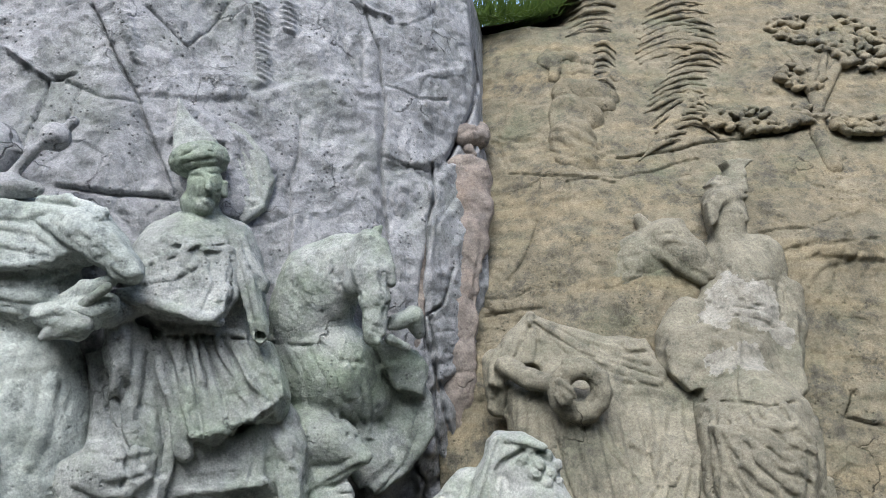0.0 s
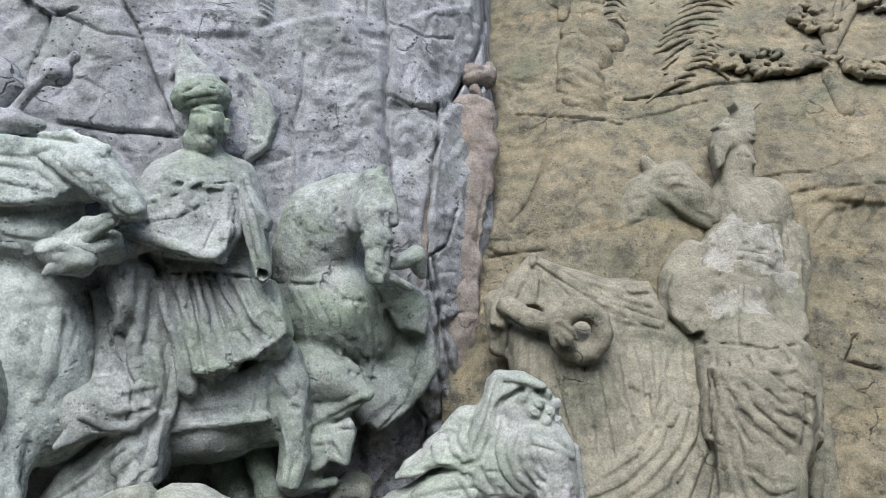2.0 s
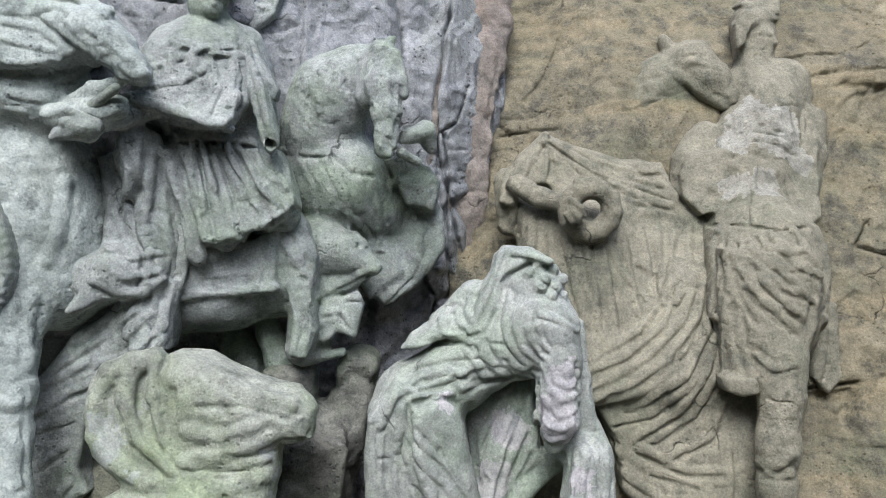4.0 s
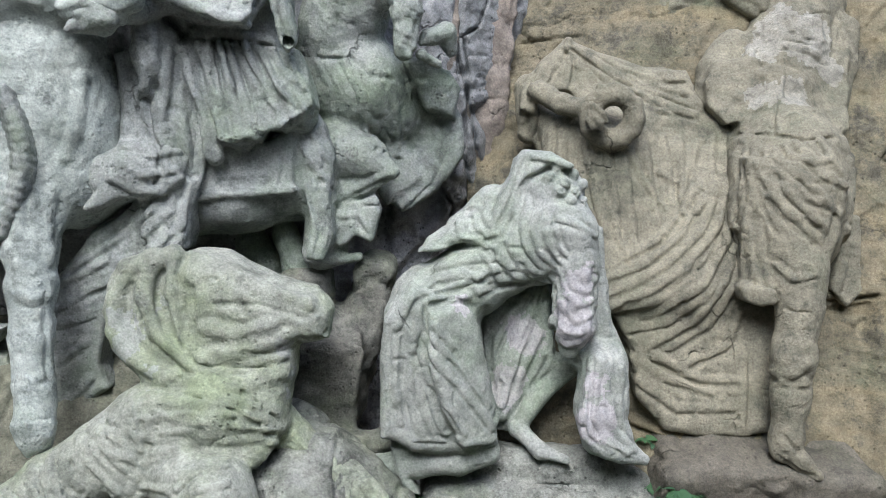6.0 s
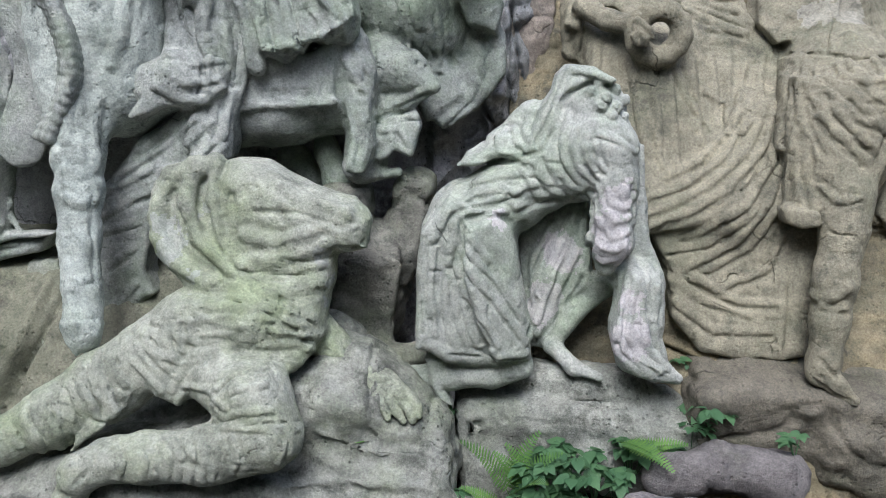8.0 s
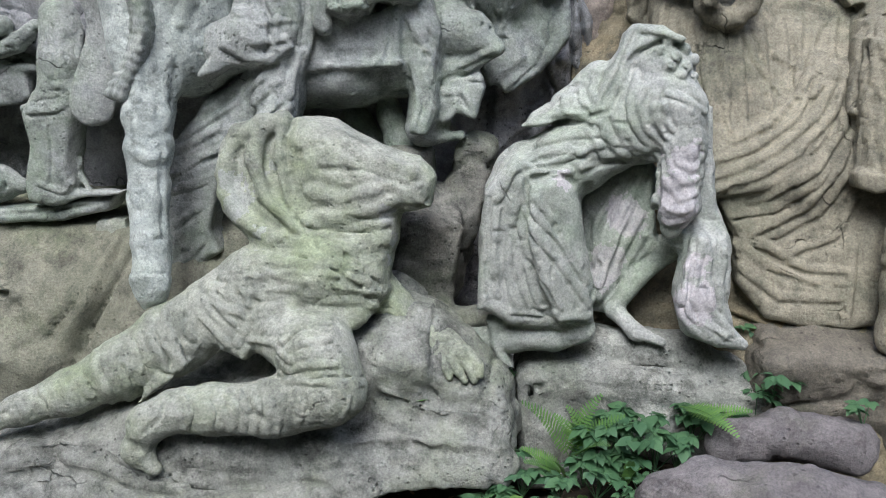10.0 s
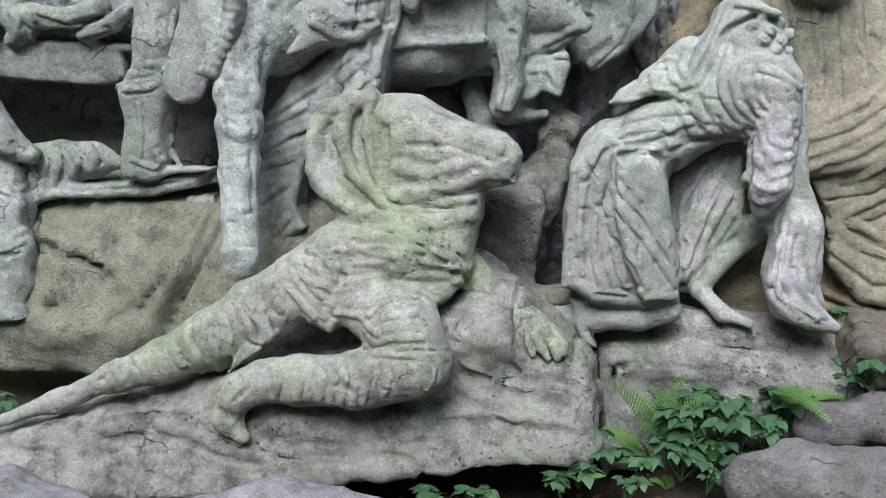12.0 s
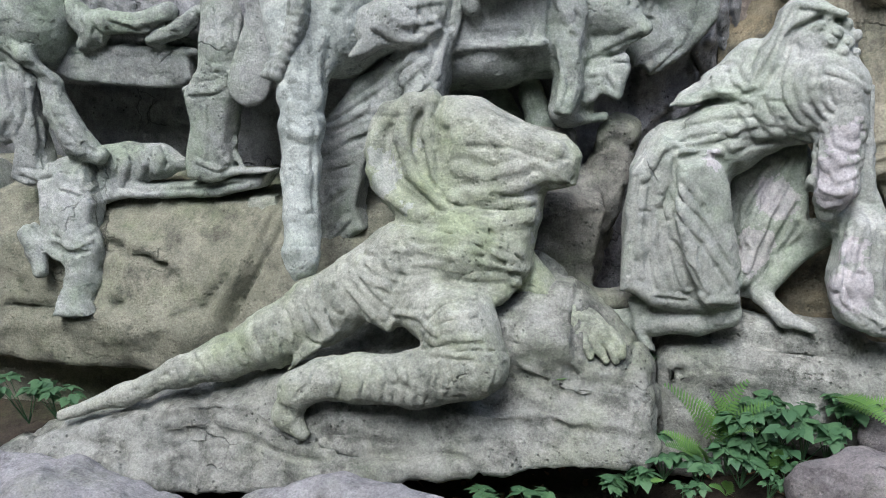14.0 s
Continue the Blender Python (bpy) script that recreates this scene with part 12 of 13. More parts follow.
s.fold(0.008, (-1.914, 2.955, 1.36, 0.008), (-1.839, 2.99, 1.392, 0.008), (-1.797, 2.999, 1.413, 0.008))
s.crease(0.0096, 0.0096, (-1.909, 2.957, 1.345), (-1.838, 2.998, 1.377), (-1.792, 3.002, 1.398))
carve("saddle_cloth", s, "rider", "grey stone saddle cloth with a fringed hem", "carving", h=0.0078, seed=20, rough=0.002)

# the crouching figure
s = Form()
s.ball(0.06, (-2.492, 2.94, 1.467), (0.237, 0.16, 0.215))
s.limb(0.02, (-2.557, 2.86, 1.412, 0.03), (-2.388, 2.82, 1.332, 0.029), (-2.305, 2.88, 1.223, 0.025))
s.plate(0.015, (-2.46, 2.88, 1.039), (0.1, 0), 0.05, 0.02, (-2.6, 1.297), (-2.44, 1.3), (-2.378, 1.238), (-2.385, 1.111), (-2.358, 0.895), (-2.347, 0.856), (-2.439, 0.826), (-2.506, 0.85), (-2.471, 0.979), (-2.511, 1.043), (-2.629, 1.018))
s.limb(0.02, (-2.337, 2.88, 1.218, 0.038), (-2.291, 2.87, 1.115, 0.051), (-2.217, 2.87, 1.001, 0.056), (-2.143, 2.88, 0.96, 0.039))
s.limb(0.02, (-2.494, 2.88, 1.236, 0.052), (-2.492, 2.86, 1.109, 0.052), (-2.526, 2.86, 1.022, 0.039))
s.limb(0.03, (-2.275, 2.9, 0.853, 0.096), (-2.243, 2.84, 0.733, 0.078), (-2.175, 2.79, 0.615, 0.073), (-2.167, 2.77, 0.488, 0.062), (-2.17, 2.75, 0.404, 0.064))
s.plate(0.015, (-2.218, 2.8, 0.612), (0, 0.35), 0.06, 0.02, (-2.39, 0.871), (-2.198, 0.901), (-2.143, 0.779), (-2.151, 0.676), (-2.148, 0.574), (-2.134, 0.453), (-2.095, 0.386), (-2.249, 0.374), (-2.227, 0.467), (-2.216, 0.549), (-2.318, 0.604), (-2.355, 0.726))
s.limb(0.012, (-2.403, 2.78, 0.658, 0.035), (-2.353, 2.76, 0.61, 0.041), (-2.324, 2.73, 0.531, 0.03))
s.limb(0.006, (-2.375, 2.78, 0.692, 0.013), (-2.322, 2.77, 0.654, 0.013))
s.limb(0.06, (-2.769, 3, 0.792, 0.139), (-2.775, 3, 0.506, 0.118))
s.fold(0.009, (-2.496, 2.827, 1.279, 0.009), (-2.479, 2.819, 1.154, 0.009), (-2.519, 2.822, 1.037, 0.009))
s.crease(0.0108, 0.0108, (-2.48, 2.833, 1.279), (-2.462, 2.825, 1.155), (-2.498, 2.823, 1.037))
s.fold(0.009, (-2.422, 2.84, 1.27, 0.009), (-2.42, 2.834, 1.134, 0.009), (-2.466, 2.834, 1.037, 0.009))
s.crease(0.0108, 0.0108, (-2.409, 2.85, 1.268), (-2.403, 2.839, 1.133), (-2.446, 2.834, 1.036))
s.fold(0.009, (-2.389, 2.857, 1.249, 0.009), (-2.394, 2.845, 1.113, 0.009), (-2.395, 2.841, 1.018, 0.009), (-2.398, 2.841, 0.921, 0.009))
s.crease(0.0108, 0.0108, (-2.39, 2.886, 1.249), (-2.387, 2.865, 1.113), (-2.381, 2.852, 1.018), (-2.377, 2.842, 0.923))
s.fold(0.009, (-2.332, 2.838, 1.199, 0.009), (-2.38, 2.893, 1.046, 0.009), (-2.322, 2.835, 0.904, 0.009))
s.crease(0.0108, 0.0108, (-2.315, 2.843, 1.201), (-2.381, 2.923, 1.046), (-2.294, 2.826, 0.908))
s.fold(0.009, (-2.289, 2.862, 1.199, 0.009), (-2.251, 2.829, 1.098, 0.009), (-2.184, 2.824, 1.017, 0.009))
s.crease(0.0108, 0.0108, (-2.298, 2.847, 1.192), (-2.264, 2.82, 1.091), (-2.196, 2.815, 1.01))
s.fold(0.009, (-2.245, 2.859, 1.138, 0.009), (-2.202, 2.838, 1.057, 0.009), (-2.143, 2.849, 0.995, 0.009))
s.crease(0.0108, 0.0108, (-2.25, 2.84, 1.129), (-2.21, 2.824, 1.048), (-2.155, 2.84, 0.985))
s.fold(0.009, (-2.281, 2.826, 1.139, 0.009), (-2.263, 2.821, 1.035, 0.009), (-2.19, 2.827, 0.964, 0.009))
s.crease(0.0108, 0.0108, (-2.293, 2.817, 1.131), (-2.216, 2.837, 0.953))
s.fold(0.009, (-2.447, 2.836, 0.887, 0.009), (-2.389, 2.84, 0.874, 0.009), (-2.311, 2.826, 0.894, 0.009))
s.crease(0.0108, 0.0108, (-2.446, 2.833, 0.868), (-2.392, 2.841, 0.855), (-2.307, 2.819, 0.877))
s.fold(0.009, (-2.263, 2.758, 0.682, 0.009), (-2.16, 2.729, 0.661, 0.009), (-2.135, 2.8, 0.692, 0.009))
s.crease(0.0108, 0.0108, (-2.26, 2.755, 0.663), (-2.155, 2.722, 0.645), (-2.126, 2.787, 0.676))
s.fold(0.009, (-2.272, 2.751, 0.65, 0.009), (-2.167, 2.718, 0.636, 0.009), (-2.12, 2.757, 0.658, 0.009))
s.crease(0.0108, 0.0108, (-2.271, 2.747, 0.632), (-2.165, 2.714, 0.618), (-2.116, 2.748, 0.642))
s.fold(0.009, (-2.253, 2.8, 0.847, 0.009), (-2.191, 2.812, 0.827, 0.009), (-2.171, 2.872, 0.841, 0.009))
s.crease(0.0108, 0.0108, (-2.253, 2.797, 0.829), (-2.191, 2.808, 0.809), (-2.167, 2.864, 0.823))
s.fold(0.009, (-2.417, 2.8, 1.362, 0.009), (-2.347, 2.824, 1.302, 0.009), (-2.296, 2.859, 1.241, 0.009))
s.crease(0.0108, 0.0108, (-2.434, 2.802, 1.348), (-2.356, 2.816, 1.288), (-2.305, 2.852, 1.227))
s.fold(0.009, (-2.454, 2.839, 1.3, 0.009), (-2.378, 2.857, 1.239, 0.009))
s.crease(0.0108, 0.0108, (-2.467, 2.836, 1.285), (-2.383, 2.845, 1.225))
s.crease(0.012, 0.02, (-2.356, 2.851, 1.219), (-2.388, 2.867, 1.069), (-2.366, 2.857, 0.921))
s.crease(0.012, 0.02, (-2.478, 2.813, 1.341), (-2.377, 2.829, 1.277), (-2.294, 2.851, 1.2))
s.crease(0.012, 0.02, (-2.259, 2.745, 0.619), (-2.165, 2.712, 0.607), (-2.118, 2.741, 0.619))
carve("crouching_statue", s, "rider", "grey stone crouching figure with a sash, partly weathered away", "statue", h=0.0072, seed=21, rough=0.004)

# the lying beast
s = Form()
s.limb(0.02, (-2.188, 2.98, 0.913, 0.075), (-2.077, 2.98, 0.918, 0.079), (-1.943, 2.98, 0.935, 0.065), (-1.859, 2.97, 0.929, 0.03))
s.limb(0.02, (-2.167, 2.96, 0.85, 0.053), (-2.045, 2.96, 0.845, 0.044))
s.plate(0.015, (-1.933, 2.98, 0.834), (0.02, 0.2), 0.07, 0.025, (-2.415, 0.837), (-2.203, 0.824), (-1.843, 0.858), (-1.59, 0.902), (-1.477, 0.92), (-1.519, 0.855), (-1.677, 0.816), (-2.078, 0.787), (-2.223, 0.753), (-2.374, 0.784))
s.crease(0.01, 0.018, (-2.126, 2.954, 0.989), (-2.073, 2.901, 0.928), (-2.104, 2.912, 0.855))
s.crease(0.01, 0.018, (-2.064, 2.945, 0.992), (-2.024, 2.911, 0.929), (-2.052, 2.918, 0.857))
s.crease(0.01, 0.018, (-1.999, 2.957, 0.994), (-1.953, 2.913, 0.932), (-2, 2.95, 0.855))
s.crease(0.01, 0.018, (-1.925, 2.96, 0.996), (-1.891, 2.935, 0.932), (-1.967, 3.025, 0.846))
s.fold(0.009, (-2.08, 2.934, 0.984, 0.009), (-2.044, 2.906, 0.929, 0.009), (-2.076, 2.916, 0.85, 0.009))
s.fold(0.009, (-2.012, 2.941, 0.986, 0.009), (-1.975, 2.913, 0.931, 0.009), (-2.005, 2.93, 0.88, 0.009))
s.fold(0.009, (-1.941, 2.942, 0.989, 0.009), (-1.912, 2.925, 0.943, 0.009), (-1.936, 2.925, 0.899, 0.009))
s.fold(0.007, (-2.021, 2.92, 0.841, 0.007), (-1.918, 2.927, 0.847, 0.007), (-1.811, 2.927, 0.855, 0.007), (-1.704, 2.925, 0.871, 0.007), (-1.603, 2.93, 0.886, 0.007))
s.crease(0.0084, 0.0084, (-2.017, 2.913, 0.827), (-1.91, 2.915, 0.835), (-1.804, 2.915, 0.842), (-1.703, 2.923, 0.857), (-1.602, 2.929, 0.871))
s.crease(0.008, 0.012, (-2.014, 2.907, 0.821), (-1.899, 2.914, 0.83), (-1.784, 2.918, 0.84), (-1.671, 2.926, 0.859), (-1.556, 2.925, 0.88))
carve("beast_carving", s, "rider", "dark grey stone ribbed beast lying on a ledge", "carving", h=0.0065, seed=22, rough=0.003)

# the ledge behind the boulder
s = Form()
s.limb(0.04, (-1.568, 3.04, 0.713, 0.088), (-1.607, 2.96, 0.548, 0.078), (-1.653, 2.9, 0.426, 0.056))
s.plate(0.02, (-1.567, 2.97, 0.606), (-0.1, 0.25), 0.06, 0.02, (-1.568, 0.815), (-1.465, 0.832), (-1.45, 0.708), (-1.466, 0.602), (-1.577, 0.488), (-1.655, 0.385), (-1.687, 0.375), (-1.644, 0.545), (-1.595, 0.697))
s.plate(0.02, (-1.519, 2.86, 0.482), (-0.1, 0.25), 0.05, 0.02, (-1.412, 0.643), (-1.361, 0.587), (-1.467, 0.455), (-1.627, 0.36), (-1.689, 0.378), (-1.563, 0.466))
s.fold(0.011, (-1.464, 2.969, 0.818, 0.011), (-1.469, 2.918, 0.677, 0.011), (-1.582, 2.88, 0.525, 0.011), (-1.614, 2.821, 0.429, 0.011))
s.crease(0.0132, 0.0132, (-1.461, 3.014, 0.801), (-1.459, 2.945, 0.662), (-1.563, 2.887, 0.515), (-1.585, 2.806, 0.425))
s.fold(0.011, (-1.507, 2.964, 0.817, 0.011), (-1.529, 2.928, 0.692, 0.011), (-1.584, 2.89, 0.588, 0.011))
s.crease(0.0132, 0.0132, (-1.481, 2.954, 0.811), (-1.508, 2.929, 0.685), (-1.562, 2.891, 0.581))
s.fold(0.011, (-1.454, 2.98, 0.687, 0.011), (-1.509, 2.903, 0.634, 0.011), (-1.592, 2.881, 0.568, 0.011))
s.crease(0.0132, 0.0132, (-1.495, 2.905, 0.616), (-1.576, 2.877, 0.552))
s.fold(0.011, (-1.401, 2.862, 0.629, 0.011), (-1.499, 2.824, 0.524, 0.011), (-1.608, 2.808, 0.422, 0.011))
s.crease(0.0132, 0.0132, (-1.386, 2.864, 0.613), (-1.479, 2.815, 0.511), (-1.591, 2.805, 0.407))
s.fold(0.011, (-1.37, 2.839, 0.593, 0.011), (-1.47, 2.806, 0.488, 0.011), (-1.606, 2.802, 0.402, 0.011))
s.crease(0.0132, 0.0132, (-1.461, 2.817, 0.467), (-1.595, 2.808, 0.383))
carve("drapery", s, "mossy", "mossy stone cloth hanging behind the horse leg", "carving", h=0.012, seed=23, rough=0.006, chip=0.012)

# upright rocks in the gap, its shade put into their dark colour
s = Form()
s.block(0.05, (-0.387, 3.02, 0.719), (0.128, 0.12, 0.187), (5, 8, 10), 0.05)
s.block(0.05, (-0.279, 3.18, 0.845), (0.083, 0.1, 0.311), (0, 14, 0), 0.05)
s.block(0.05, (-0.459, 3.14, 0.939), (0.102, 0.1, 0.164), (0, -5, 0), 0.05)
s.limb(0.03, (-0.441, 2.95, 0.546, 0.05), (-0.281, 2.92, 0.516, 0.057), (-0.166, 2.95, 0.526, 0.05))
carve("rock", s, "dark", "upright rocks wedged in the cliff corner, coloured dark for the shade of the gap", "rock", h=0.013, seed=24, rough=0.006, chip=0.024)

# low rocks on the right
s = Form()
s.block(0.06, (1.095, 2.9, 0.42), (0.36, 0.2, 0.142), (14, 3, 0), 0.05)
s.block(0.06, (1.371, 2.85, 0.326), (0.223, 0.2, 0.112), (14, 6, 0), 0.05)
carve("rock", s, "plinth", "brownish damp rock plinth under the standing man", "rock", h=0.013, seed=25, rough=0.006, chip=0.024)

# front boulders
s = Form()
s.limb(0.036, (-2.164, 1.95, 0.028, 0.14), (-1.678, 1.95, 0.067, 0.113), (-1.391, 1.95, 0.045, 0.096))
s.limb(0.036, (-1.73, 1.85, 0.105, 0.101), (-1.484, 1.85, 0.088, 0.089))
s.block(0.08, (-1.823, 1.95, -0.073), (0.346, 0.2, 0.12), (0, 0, 0), 0.06)
carve("boulder", s, "front", "flat purplish-grey boulder on the ground", "boulder", h=0.013, seed=26, rough=0.006, chip=0.015)

# front slab
s = Form()
s.limb(0.036, (-1.103, 2, 0.067, 0.095), (-0.892, 2.02, 0.12, 0.091), (-0.634, 2.02, 0.106, 0.085))
s.block(0.08, (-0.904, 2.05, -0.03), (0.279, 0.15, 0.112), (0, 0, 0), 0.06)
carve("boulder", s, "front", "low purplish-grey boulder with dry leaves beside it", "boulder", h=0.013, seed=27, rough=0.006, chip=0.015)

# front right slab
s = Form()
s.limb(0.036, (0.387, 2.35, 0.19, 0.078), (0.527, 2.35, 0.202, 0.11), (0.744, 2.3, 0.18, 0.146), (0.955, 2.3, 0.148, 0.146))
s.limb(0.03, (0.628, 2.62, 0.262, 0.07), (0.792, 2.62, 0.294, 0.078), (0.984, 2.6, 0.281, 0.086))
carve("boulder", s, "front_dark", "dark purplish boulder among herbs", "boulder", h=0.013, seed=28, rough=0.006, chip=0.015)

def leaf_mesh(n, length, width, lobes, fold=0.15):
    """A pointed, toothed leaflet along +x."""
    v, f = [], []
    for i in range(n + 1):
        u = i / n
        w = width * sin(pi * u ** 0.75) * (1 - 0.25 * u) * (1 + 0.14 * (i % 2) * lobes) + 0.0005
        z = -0.25 * length * u * u
        v += [(u * length, w, z + fold * w), (u * length, 0, z), (u * length, -w, z + fold * w)]
    for i in range(n):
        a = 3 * i
        f += [[a, a + 3, a + 4, a + 1], [a + 1, a + 4, a + 5, a + 2]]
    return v, f


def merge(parts):
    v, f = [], []
    for pv, pf, m in parts:
        k = len(v)
        v += [tuple(m @ Vector(p)) for p in pv]
        f += [[k + j for j in q] for q in pf]
    return v, f


# ground, hilltop and plants
def ground_height(x, y):
    return -0.13 + 0.24 * np.clip((x + 0.15) / 0.8, 0, 1) * np.clip((y - 2.0) / 0.5, 0, 1) + 0.15 * np.clip(y - 2.7, 0, 1) + 0.02 * np.sin(3 * x) * np.sin(2.3 * y)


def ground():
    xs = np.concatenate([[-400, -60, -12], np.arange(-4, 4.6, 0.06), [12, 60, 400]])
    ys = np.concatenate([[-400, -60, -12], np.arange(-2, 3.6, 0.06), [12, 60, 400]])
    x, y = np.meshgrid(xs, ys, indexing="ij")
    p = np.stack([x.ravel(), y.ravel(), 0 * x.ravel()], 1)
    z = ground_height(x, y).ravel() + 0.03 * fbm(p, 2.0, 40, 5)
    p[:, 2] = z
    i = np.arange(x.size).reshape(x.shape)
    f = np.stack([i[:-1, :-1], i[1:, :-1], i[1:, 1:], i[:-1, 1:]], -1).reshape(-1, 4)
    return tagged(mesh_object("ground", p, f, MAT["soil"]), "dark forest soil with leaf litter at the foot of the cliff", "ground", kind="structure")


ground()


def unseen_woods():
    """An added light blocker, out of view: a ragged bank of foliage round the back, which keeps the low sky out."""
    rng = np.random.RandomState(5)
    v, f = [], []
    for ring, (rad, top) in enumerate(((9.0, 6.5), (10.0, 8.0))):
        n = 90
        k = len(v)
        for i in range(n + 1):
            a = radians(170 + 200 * i / n)
            for j in range(9):
                r = rad + rng.uniform(-0.7, 0.7)
                v.append((cos(a) * r, 2.5 + sin(a) * r, -0.3 + (top + rng.uniform(-1.2, 1.2) * (j == 8)) * j / 8))
        for i in range(n):
            for j in range(8):
                q = k + i * 9 + j
                f.append([q, q + 9, q + 10, q + 1])
    return tagged(mesh_object("backdrop", v, f, MAT["unseen_woods"]), "unseen dark green foliage bank added to block the low sky", "woodland", kind="structure")


unseen_woods()


def hilltop():
    """The wooded top of the cliff behind its edge."""
    xs, ys = np.arange(-3, 3.4, 0.15), np.arange(4.7, 9, 0.25)
    x, y = np.meshgrid(xs, ys, indexing="ij")
    p = np.stack([x.ravel(), y.ravel(), 0 * x.ravel()], 1)
    p[:, 2] = 3.6 + 0.3 * np.clip(y.ravel() - 4.7, 0, 3) + 0.7 * np.clip(np.abs(x.ravel() - 0.4) - 0.35, 0, 0.9) + 0.05 * fbm(p, 2.0, 60, 3)
    i = np.arange(x.size).reshape(x.shape)
    f = np.stack([i[:-1, :-1], i[1:, :-1], i[1:, 1:], i[:-1, 1:]], -1).reshape(-1, 4)
    return tagged(mesh_object("hilltop", p, f, MAT["soil"]), "soil bank on top of the cliff", "ground", kind="structure")


hilltop()


def grass_fringe():
    rng = random.Random(3)
    v, f = [], []
    for i in range(1500):
        x = rng.uniform(-0.05, 0.95)
        y = rng.uniform(4.55, 5.0) if x > 0.3 else rng.uniform(4.0, 4.8)
        z = 3.6 + 0.12 * (y - 4.5) + 0.25 * max(0, abs(x - 0.4) - 0.3)
        a, ln = rng.uniform(0, 2 * pi), rng.uniform(0.08, 0.24)
        dx, dy, up = cos(a) * ln * 0.6, -abs(sin(a)) * ln * 0.8, rng.uniform(-0.2, 0.9) * ln
        k = len(v)
        w = 0.004
        v += [(x - w, y, z), (x + w, y, z), (x + dx * 0.5 + w, y + dy * 0.5, z + up * 0.8), (x + dx * 0.5 - w, y + dy * 0.5, z + up * 0.8), (x + dx, y + dy, z + up * 0.55)]
        f += [[k, k + 1, k + 2, k + 3], [k + 3, k + 2, k + 4]]
    return tagged(mesh_object("grass", v, f, MAT["grass"]), "fresh green grass hanging over the top of the cliff", "grass", kind="stuff")


grass_fringe()


def litter():
    rng = random.Random(8)
    v, f = [], []
    for i in range(700):
        x, y = rng.uniform(-2.2, 1.8), rng.uniform(1.9, 2.9)
        z = float(ground_height(np.array(x), np.array(y))) + rng.uniform(0.015, 0.04)
        lv, lf = leaf_mesh(4, rng.uniform(0.02, 0.05), rng.uniform(0.006, 0.014), 0)
        m = Matrix.Translation((x, y, z)) @ Euler((rng.uniform(-0.5, 0.5), rng.uniform(-0.5, 0.5), rng.uniform(0, 6.3))).to_matrix().to_4x4()
        k = len(v)
        v += [tuple(m @ Vector(p)) for p in lv]
        f += [[k + j for j in q] for q in lf]
    return tagged(mesh_object("leaf_litter", v, f, MAT["dry"]), "brown fallen leaves scattered on the soil", "leaf litter", kind="stuff")


litter()


def tube_mesh(a, b, r, n=5):
    a, b = Vector(a), Vector(b)
    q = (b - a).to_track_quat("Z", "Y")
    v = [tuple(p + q @ Vector((r * s * cos(2 * pi * i / n), r * s * sin(2 * pi * i / n), 0))) for p, s in ((a, 1), (b, 0.6)) for i in range(n)]
    return v, [[i, (i + 1) % n, n + (i + 1) % n, n + i] for i in range(n)]


def herb(x, y, z, height, stalks, rng, size=0.05):
    """Ground elder: thin stalks, each with a three-part leaf of toothed leaflets."""
    base = new("herb")
    base.location = (x, y, z)
    tagged(base, "green ground-elder herb with toothed leaflets on damp soil", "herb", group="herbs at the foot of the rock")
    for k in range(stalks):
        a = rng.uniform(0, 2 * pi)
        lean = rng.uniform(0.1, 0.75) * height
        top = Vector((cos(a) * lean, sin(a) * lean - 0.15 * height, height * rng.uniform(0.65, 1.05)))
        v, f = tube_mesh((0, 0, -0.03), top, 0.0022)
        mesh_object("stalk", v, f, MAT["leaf"], base)
        turn = rng.uniform(0, 2 * pi)
        bits = []
        for j, off in enumerate((-1.25, 0, 1.25)):
            s = size * rng.uniform(0.8, 1.15)
            lv, lf = leaf_mesh(10, s, s * 0.36, 1)
            m = Matrix.Translation(top) @ Euler((rng.uniform(-0.35, 0.35), rng.uniform(-0.15, 0.45), turn + off)).to_matrix().to_4x4()
            bits.append((lv, lf, m @ Matrix.Translation((0.008, 0, 0))))
            if rng.random() < 0.75:
                for side in (-0.9, 0.9):
                    lv2, lf2 = leaf_mesh(8, s * 0.72, s * 0.26, 1)
                    bits.append((lv2, lf2, m @ Matrix.Translation((0.006, 0, 0)) @ Euler((0, 0, side)).to_matrix().to_4x4()))
        for lv, lf, m in bits:
            pv, pf = merge([(lv, lf, m)])
            mesh_object("leaf", pv, pf, MAT["leaf"], base)
    return base


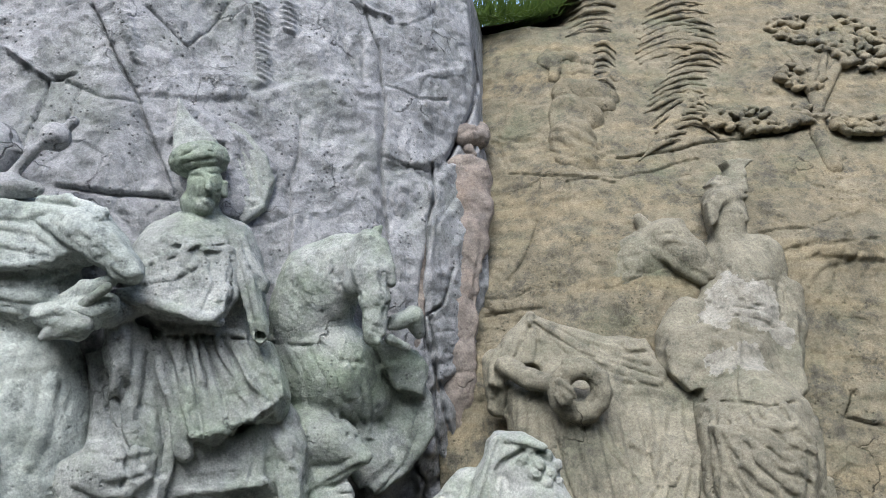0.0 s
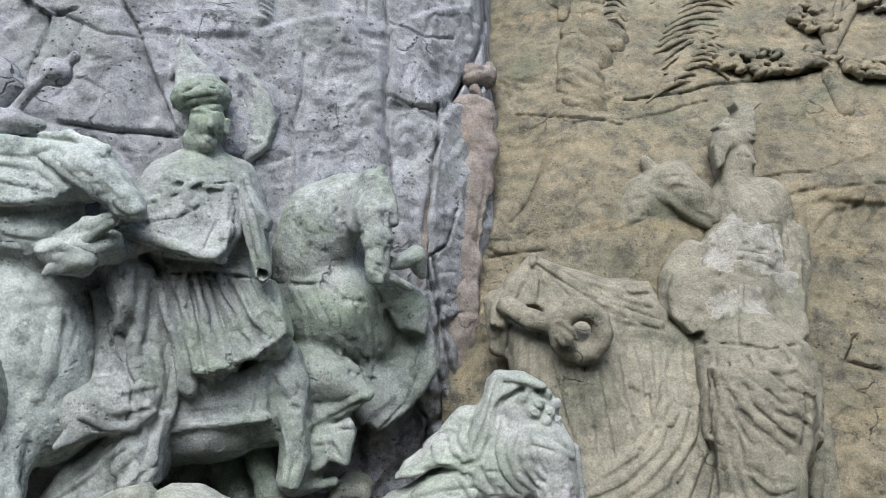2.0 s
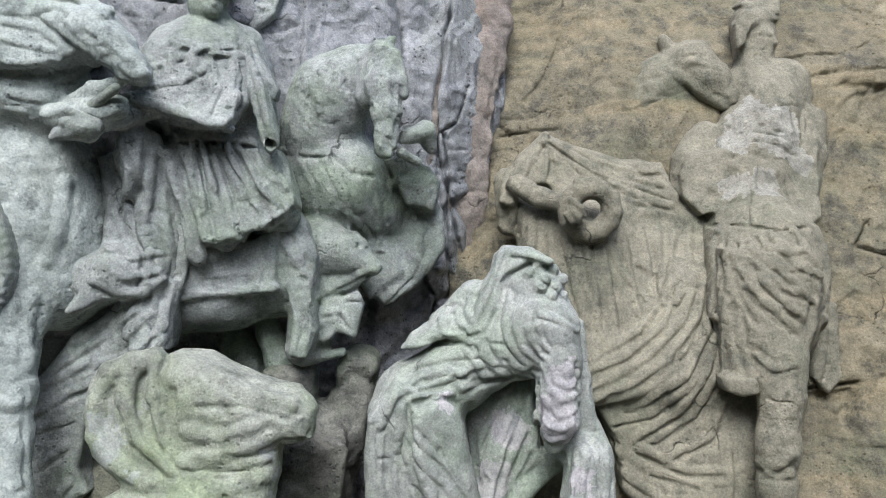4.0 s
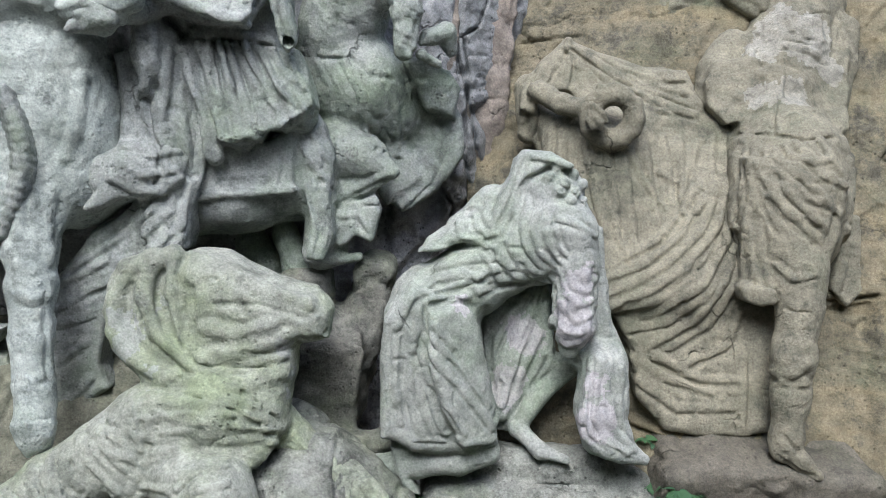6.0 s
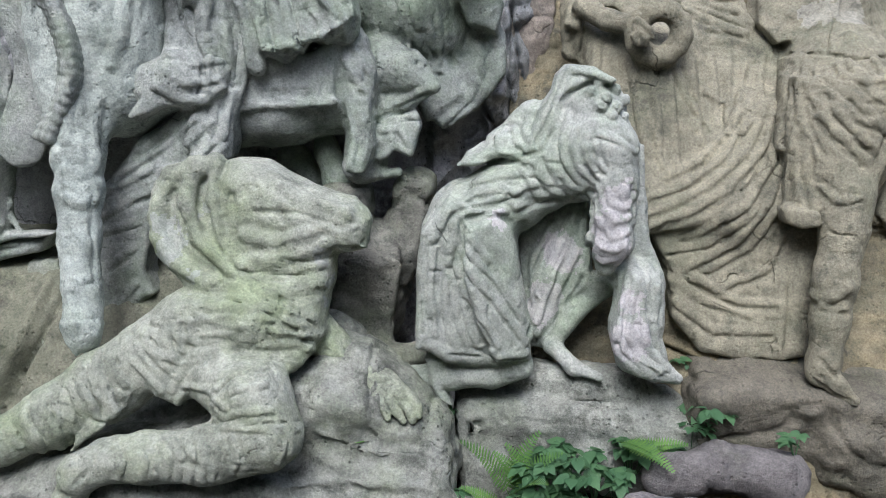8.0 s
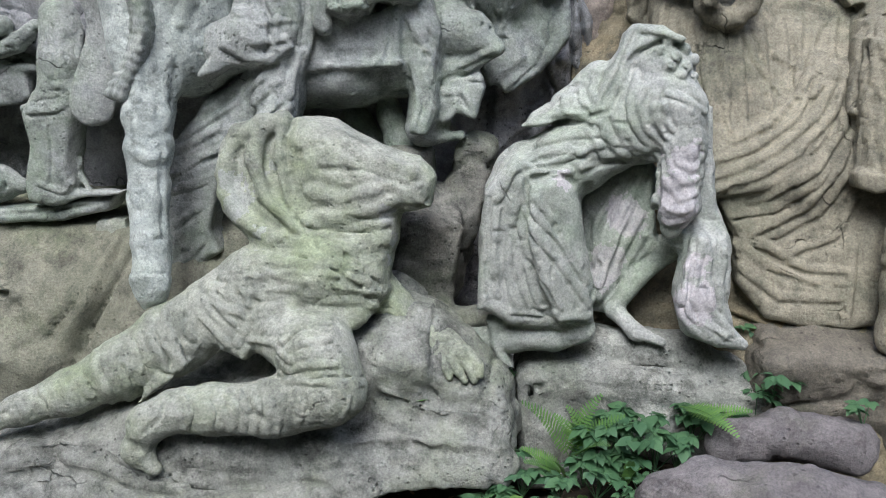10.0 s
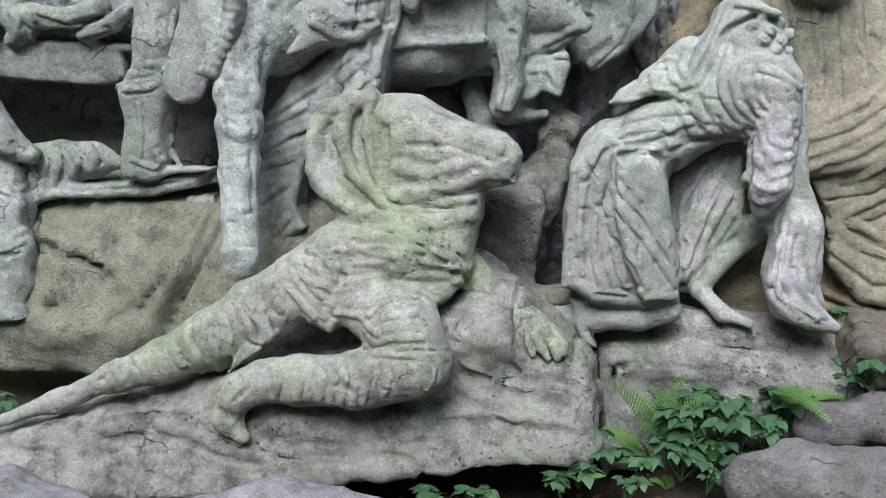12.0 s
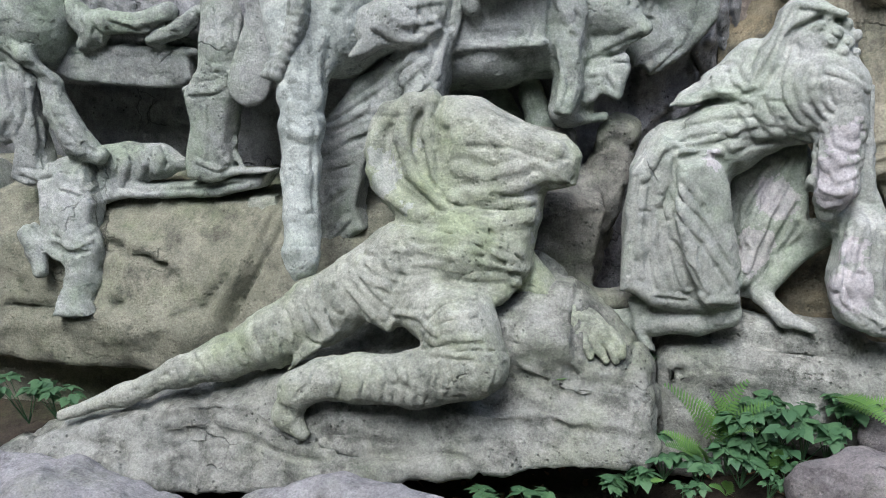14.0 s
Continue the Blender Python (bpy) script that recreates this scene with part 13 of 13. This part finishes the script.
def fern(x, y, z, fronds, length, rng):
    base = new("fern")
    base.location = (x, y, z)
    tagged(base, "bright green fern with arching feathered fronds", "fern")
    for k in range(len(fronds)):
        az, up = fronds[k]
        ln = length * rng.uniform(0.85, 1.1)
        pts, n = [], 22
        p, e = Vector((0, 0, 0)), radians(up)
        for i in range(n + 1):
            pts.append(p.copy())
            e -= radians(0.9 + 1.6 * i / n)
            p = p + Vector((cos(radians(az)) * cos(e), sin(radians(az)) * cos(e), sin(e))) * ln / n
        bits = []
        for i in range(n):
            tv, tf = tube_mesh(pts[i], pts[i + 1], 0.0016 * (1.2 - i / n), 4)
            bits.append((tv, tf, Matrix()))
            if i > 2:
                d = (pts[i + 1] - pts[i]).normalized()
                side = d.cross(Vector((0, -0.45, 1))).normalized()
                w = 0.21 * ln * min(1, (i - 1) / 5) * (1 - (i / n) ** 1.6) + 0.006
                for s in (-1, 1):
                    ax = (side * s + d * 0.35).normalized()
                    nz = ax.cross(d).normalized() * -s
                    ay = nz.cross(ax)
                    m = Matrix((ax, ay, nz)).transposed().to_4x4()
                    m.translation = pts[i]
                    lv, lf = leaf_mesh(10, w, 0.0026 + 0.022 * w, 3, 0.1)
                    bits.append((lv, lf, m))
        v, f = merge(bits)
        mesh_object("frond", v, f, MAT["fern"], base)
    return base


rng = random.Random(11)
fern(0.14, 2.60, 0.17, [(10, 84), (-20, 64), (-165, 66), (-60, 50)], 0.26, rng)
fern(0.12, 2.55, 0.13, [(180, 50), (-150, 45), (-120, 60)], 0.18, rng)
fern(0.48, 2.66, 0.35, [(-60, 20), (-45, 8)], 0.22, rng)
fern(0.31, 2.50, 0.15, [(-90, 80), (-60, 70)], 0.11, rng)
fern(0.17, 2.42, 0.10, [(-95, 70), (-140, 50)], 0.10, rng)
herb(-0.09, 2.50, 0.06, 0.10, 9, rng, 0.050)
herb(-0.05, 2.56, 0.15, 0.07, 5, rng, 0.050)
herb(0.24, 2.58, 0.16, 0.13, 9, rng, 0.055)
herb(0.22, 2.52, 0.11, 0.10, 9, rng, 0.050)
herb(0.34, 2.64, 0.20, 0.13, 10, rng, 0.055)
herb(0.41, 2.62, 0.17, 0.12, 9, rng, 0.055)
herb(0.30, 2.56, 0.15, 0.09, 8, rng, 0.050)
herb(0.53, 2.68, 0.22, 0.12, 8, rng, 0.045)
herb(0.64, 2.70, 0.22, 0.10, 8, rng, 0.045)
herb(0.74, 2.75, 0.28, 0.12, 9, rng, 0.050)
herb(0.10, 2.50, 0.10, 0.08, 7, rng, 0.045)
herb(0.36, 2.50, 0.13, 0.07, 6, rng, 0.030)
herb(-0.53, 2.35, 0.01, 0.06, 5, rng, 0.045)
herb(-0.39, 2.38, 0.01, 0.07, 6, rng, 0.045)
herb(-0.10, 2.78, 0.30, 0.05, 7, rng, 0.018)
herb(-0.07, 2.80, 0.35, 0.05, 7, rng, 0.018)
herb(-2.13, 2.50, 0.08, 0.10, 7, rng, 0.050)
herb(-2.08, 2.52, 0.11, 0.07, 4, rng, 0.040)
herb(-2.25, 2.50, 0.05, 0.16, 6, rng, 0.055)
herb(0.69, 2.66, 0.22, 0.07, 5, rng, 0.045)
herb(0.78, 2.72, 0.37, 0.10, 8, rng, 0.050)
herb(0.73, 2.90, 0.47, 0.10, 6, rng, 0.035)
herb(0.70, 2.95, 0.49, 0.06, 5, rng, 0.025)
herb(1.02, 2.60, 0.37, 0.06, 4, rng, 0.035)
herb(0.18, 2.56, 0.14, 0.10, 9, rng, 0.050)
herb(0.27, 2.66, 0.20, 0.12, 8, rng, 0.055)
herb(0.47, 2.60, 0.19, 0.10, 8, rng, 0.050)
herb(0.59, 2.74, 0.24, 0.09, 7, rng, 0.040)
herb(0.47, 2.78, 0.28, 0.08, 6, rng, 0.040)
herb(-0.01, 2.52, 0.10, 0.08, 7, rng, 0.045)
herb(0.79, 2.82, 0.32, 0.12, 8, rng, 0.050)
herb(0.05, 2.42, 0.06, 0.07, 6, rng, 0.030)
herb(0.29, 2.45, 0.11, 0.06, 8, rng, 0.022)
herb(0.37, 2.44, 0.11, 0.05, 7, rng, 0.020)
herb(-0.14, 2.45, 0.04, 0.07, 5, rng, 0.045)
fern(0.20, 2.60, 0.16, [(175, 82), (150, 60)], 0.20, rng)
fern(0.53, 2.70, 0.28, [(-10, 35), (-30, 20)], 0.20, rng)

def fallen_leaf(x, y, z, turn):
    v, f = leaf_mesh(8, 0.045, 0.013, 1)
    ob = mesh_object("fallen_leaf", v, f, MAT["fern"])
    ob.location, ob.rotation_euler = (x, y, z), (0.1, -0.25, turn)
    return tagged(ob, "single yellow-green fallen leaf on the boulder", "leaf")


fallen_leaf(-0.358, 2.545, 0.365, 0.4)
fallen_leaf(-0.050, 2.400, 0.127, 0.4)
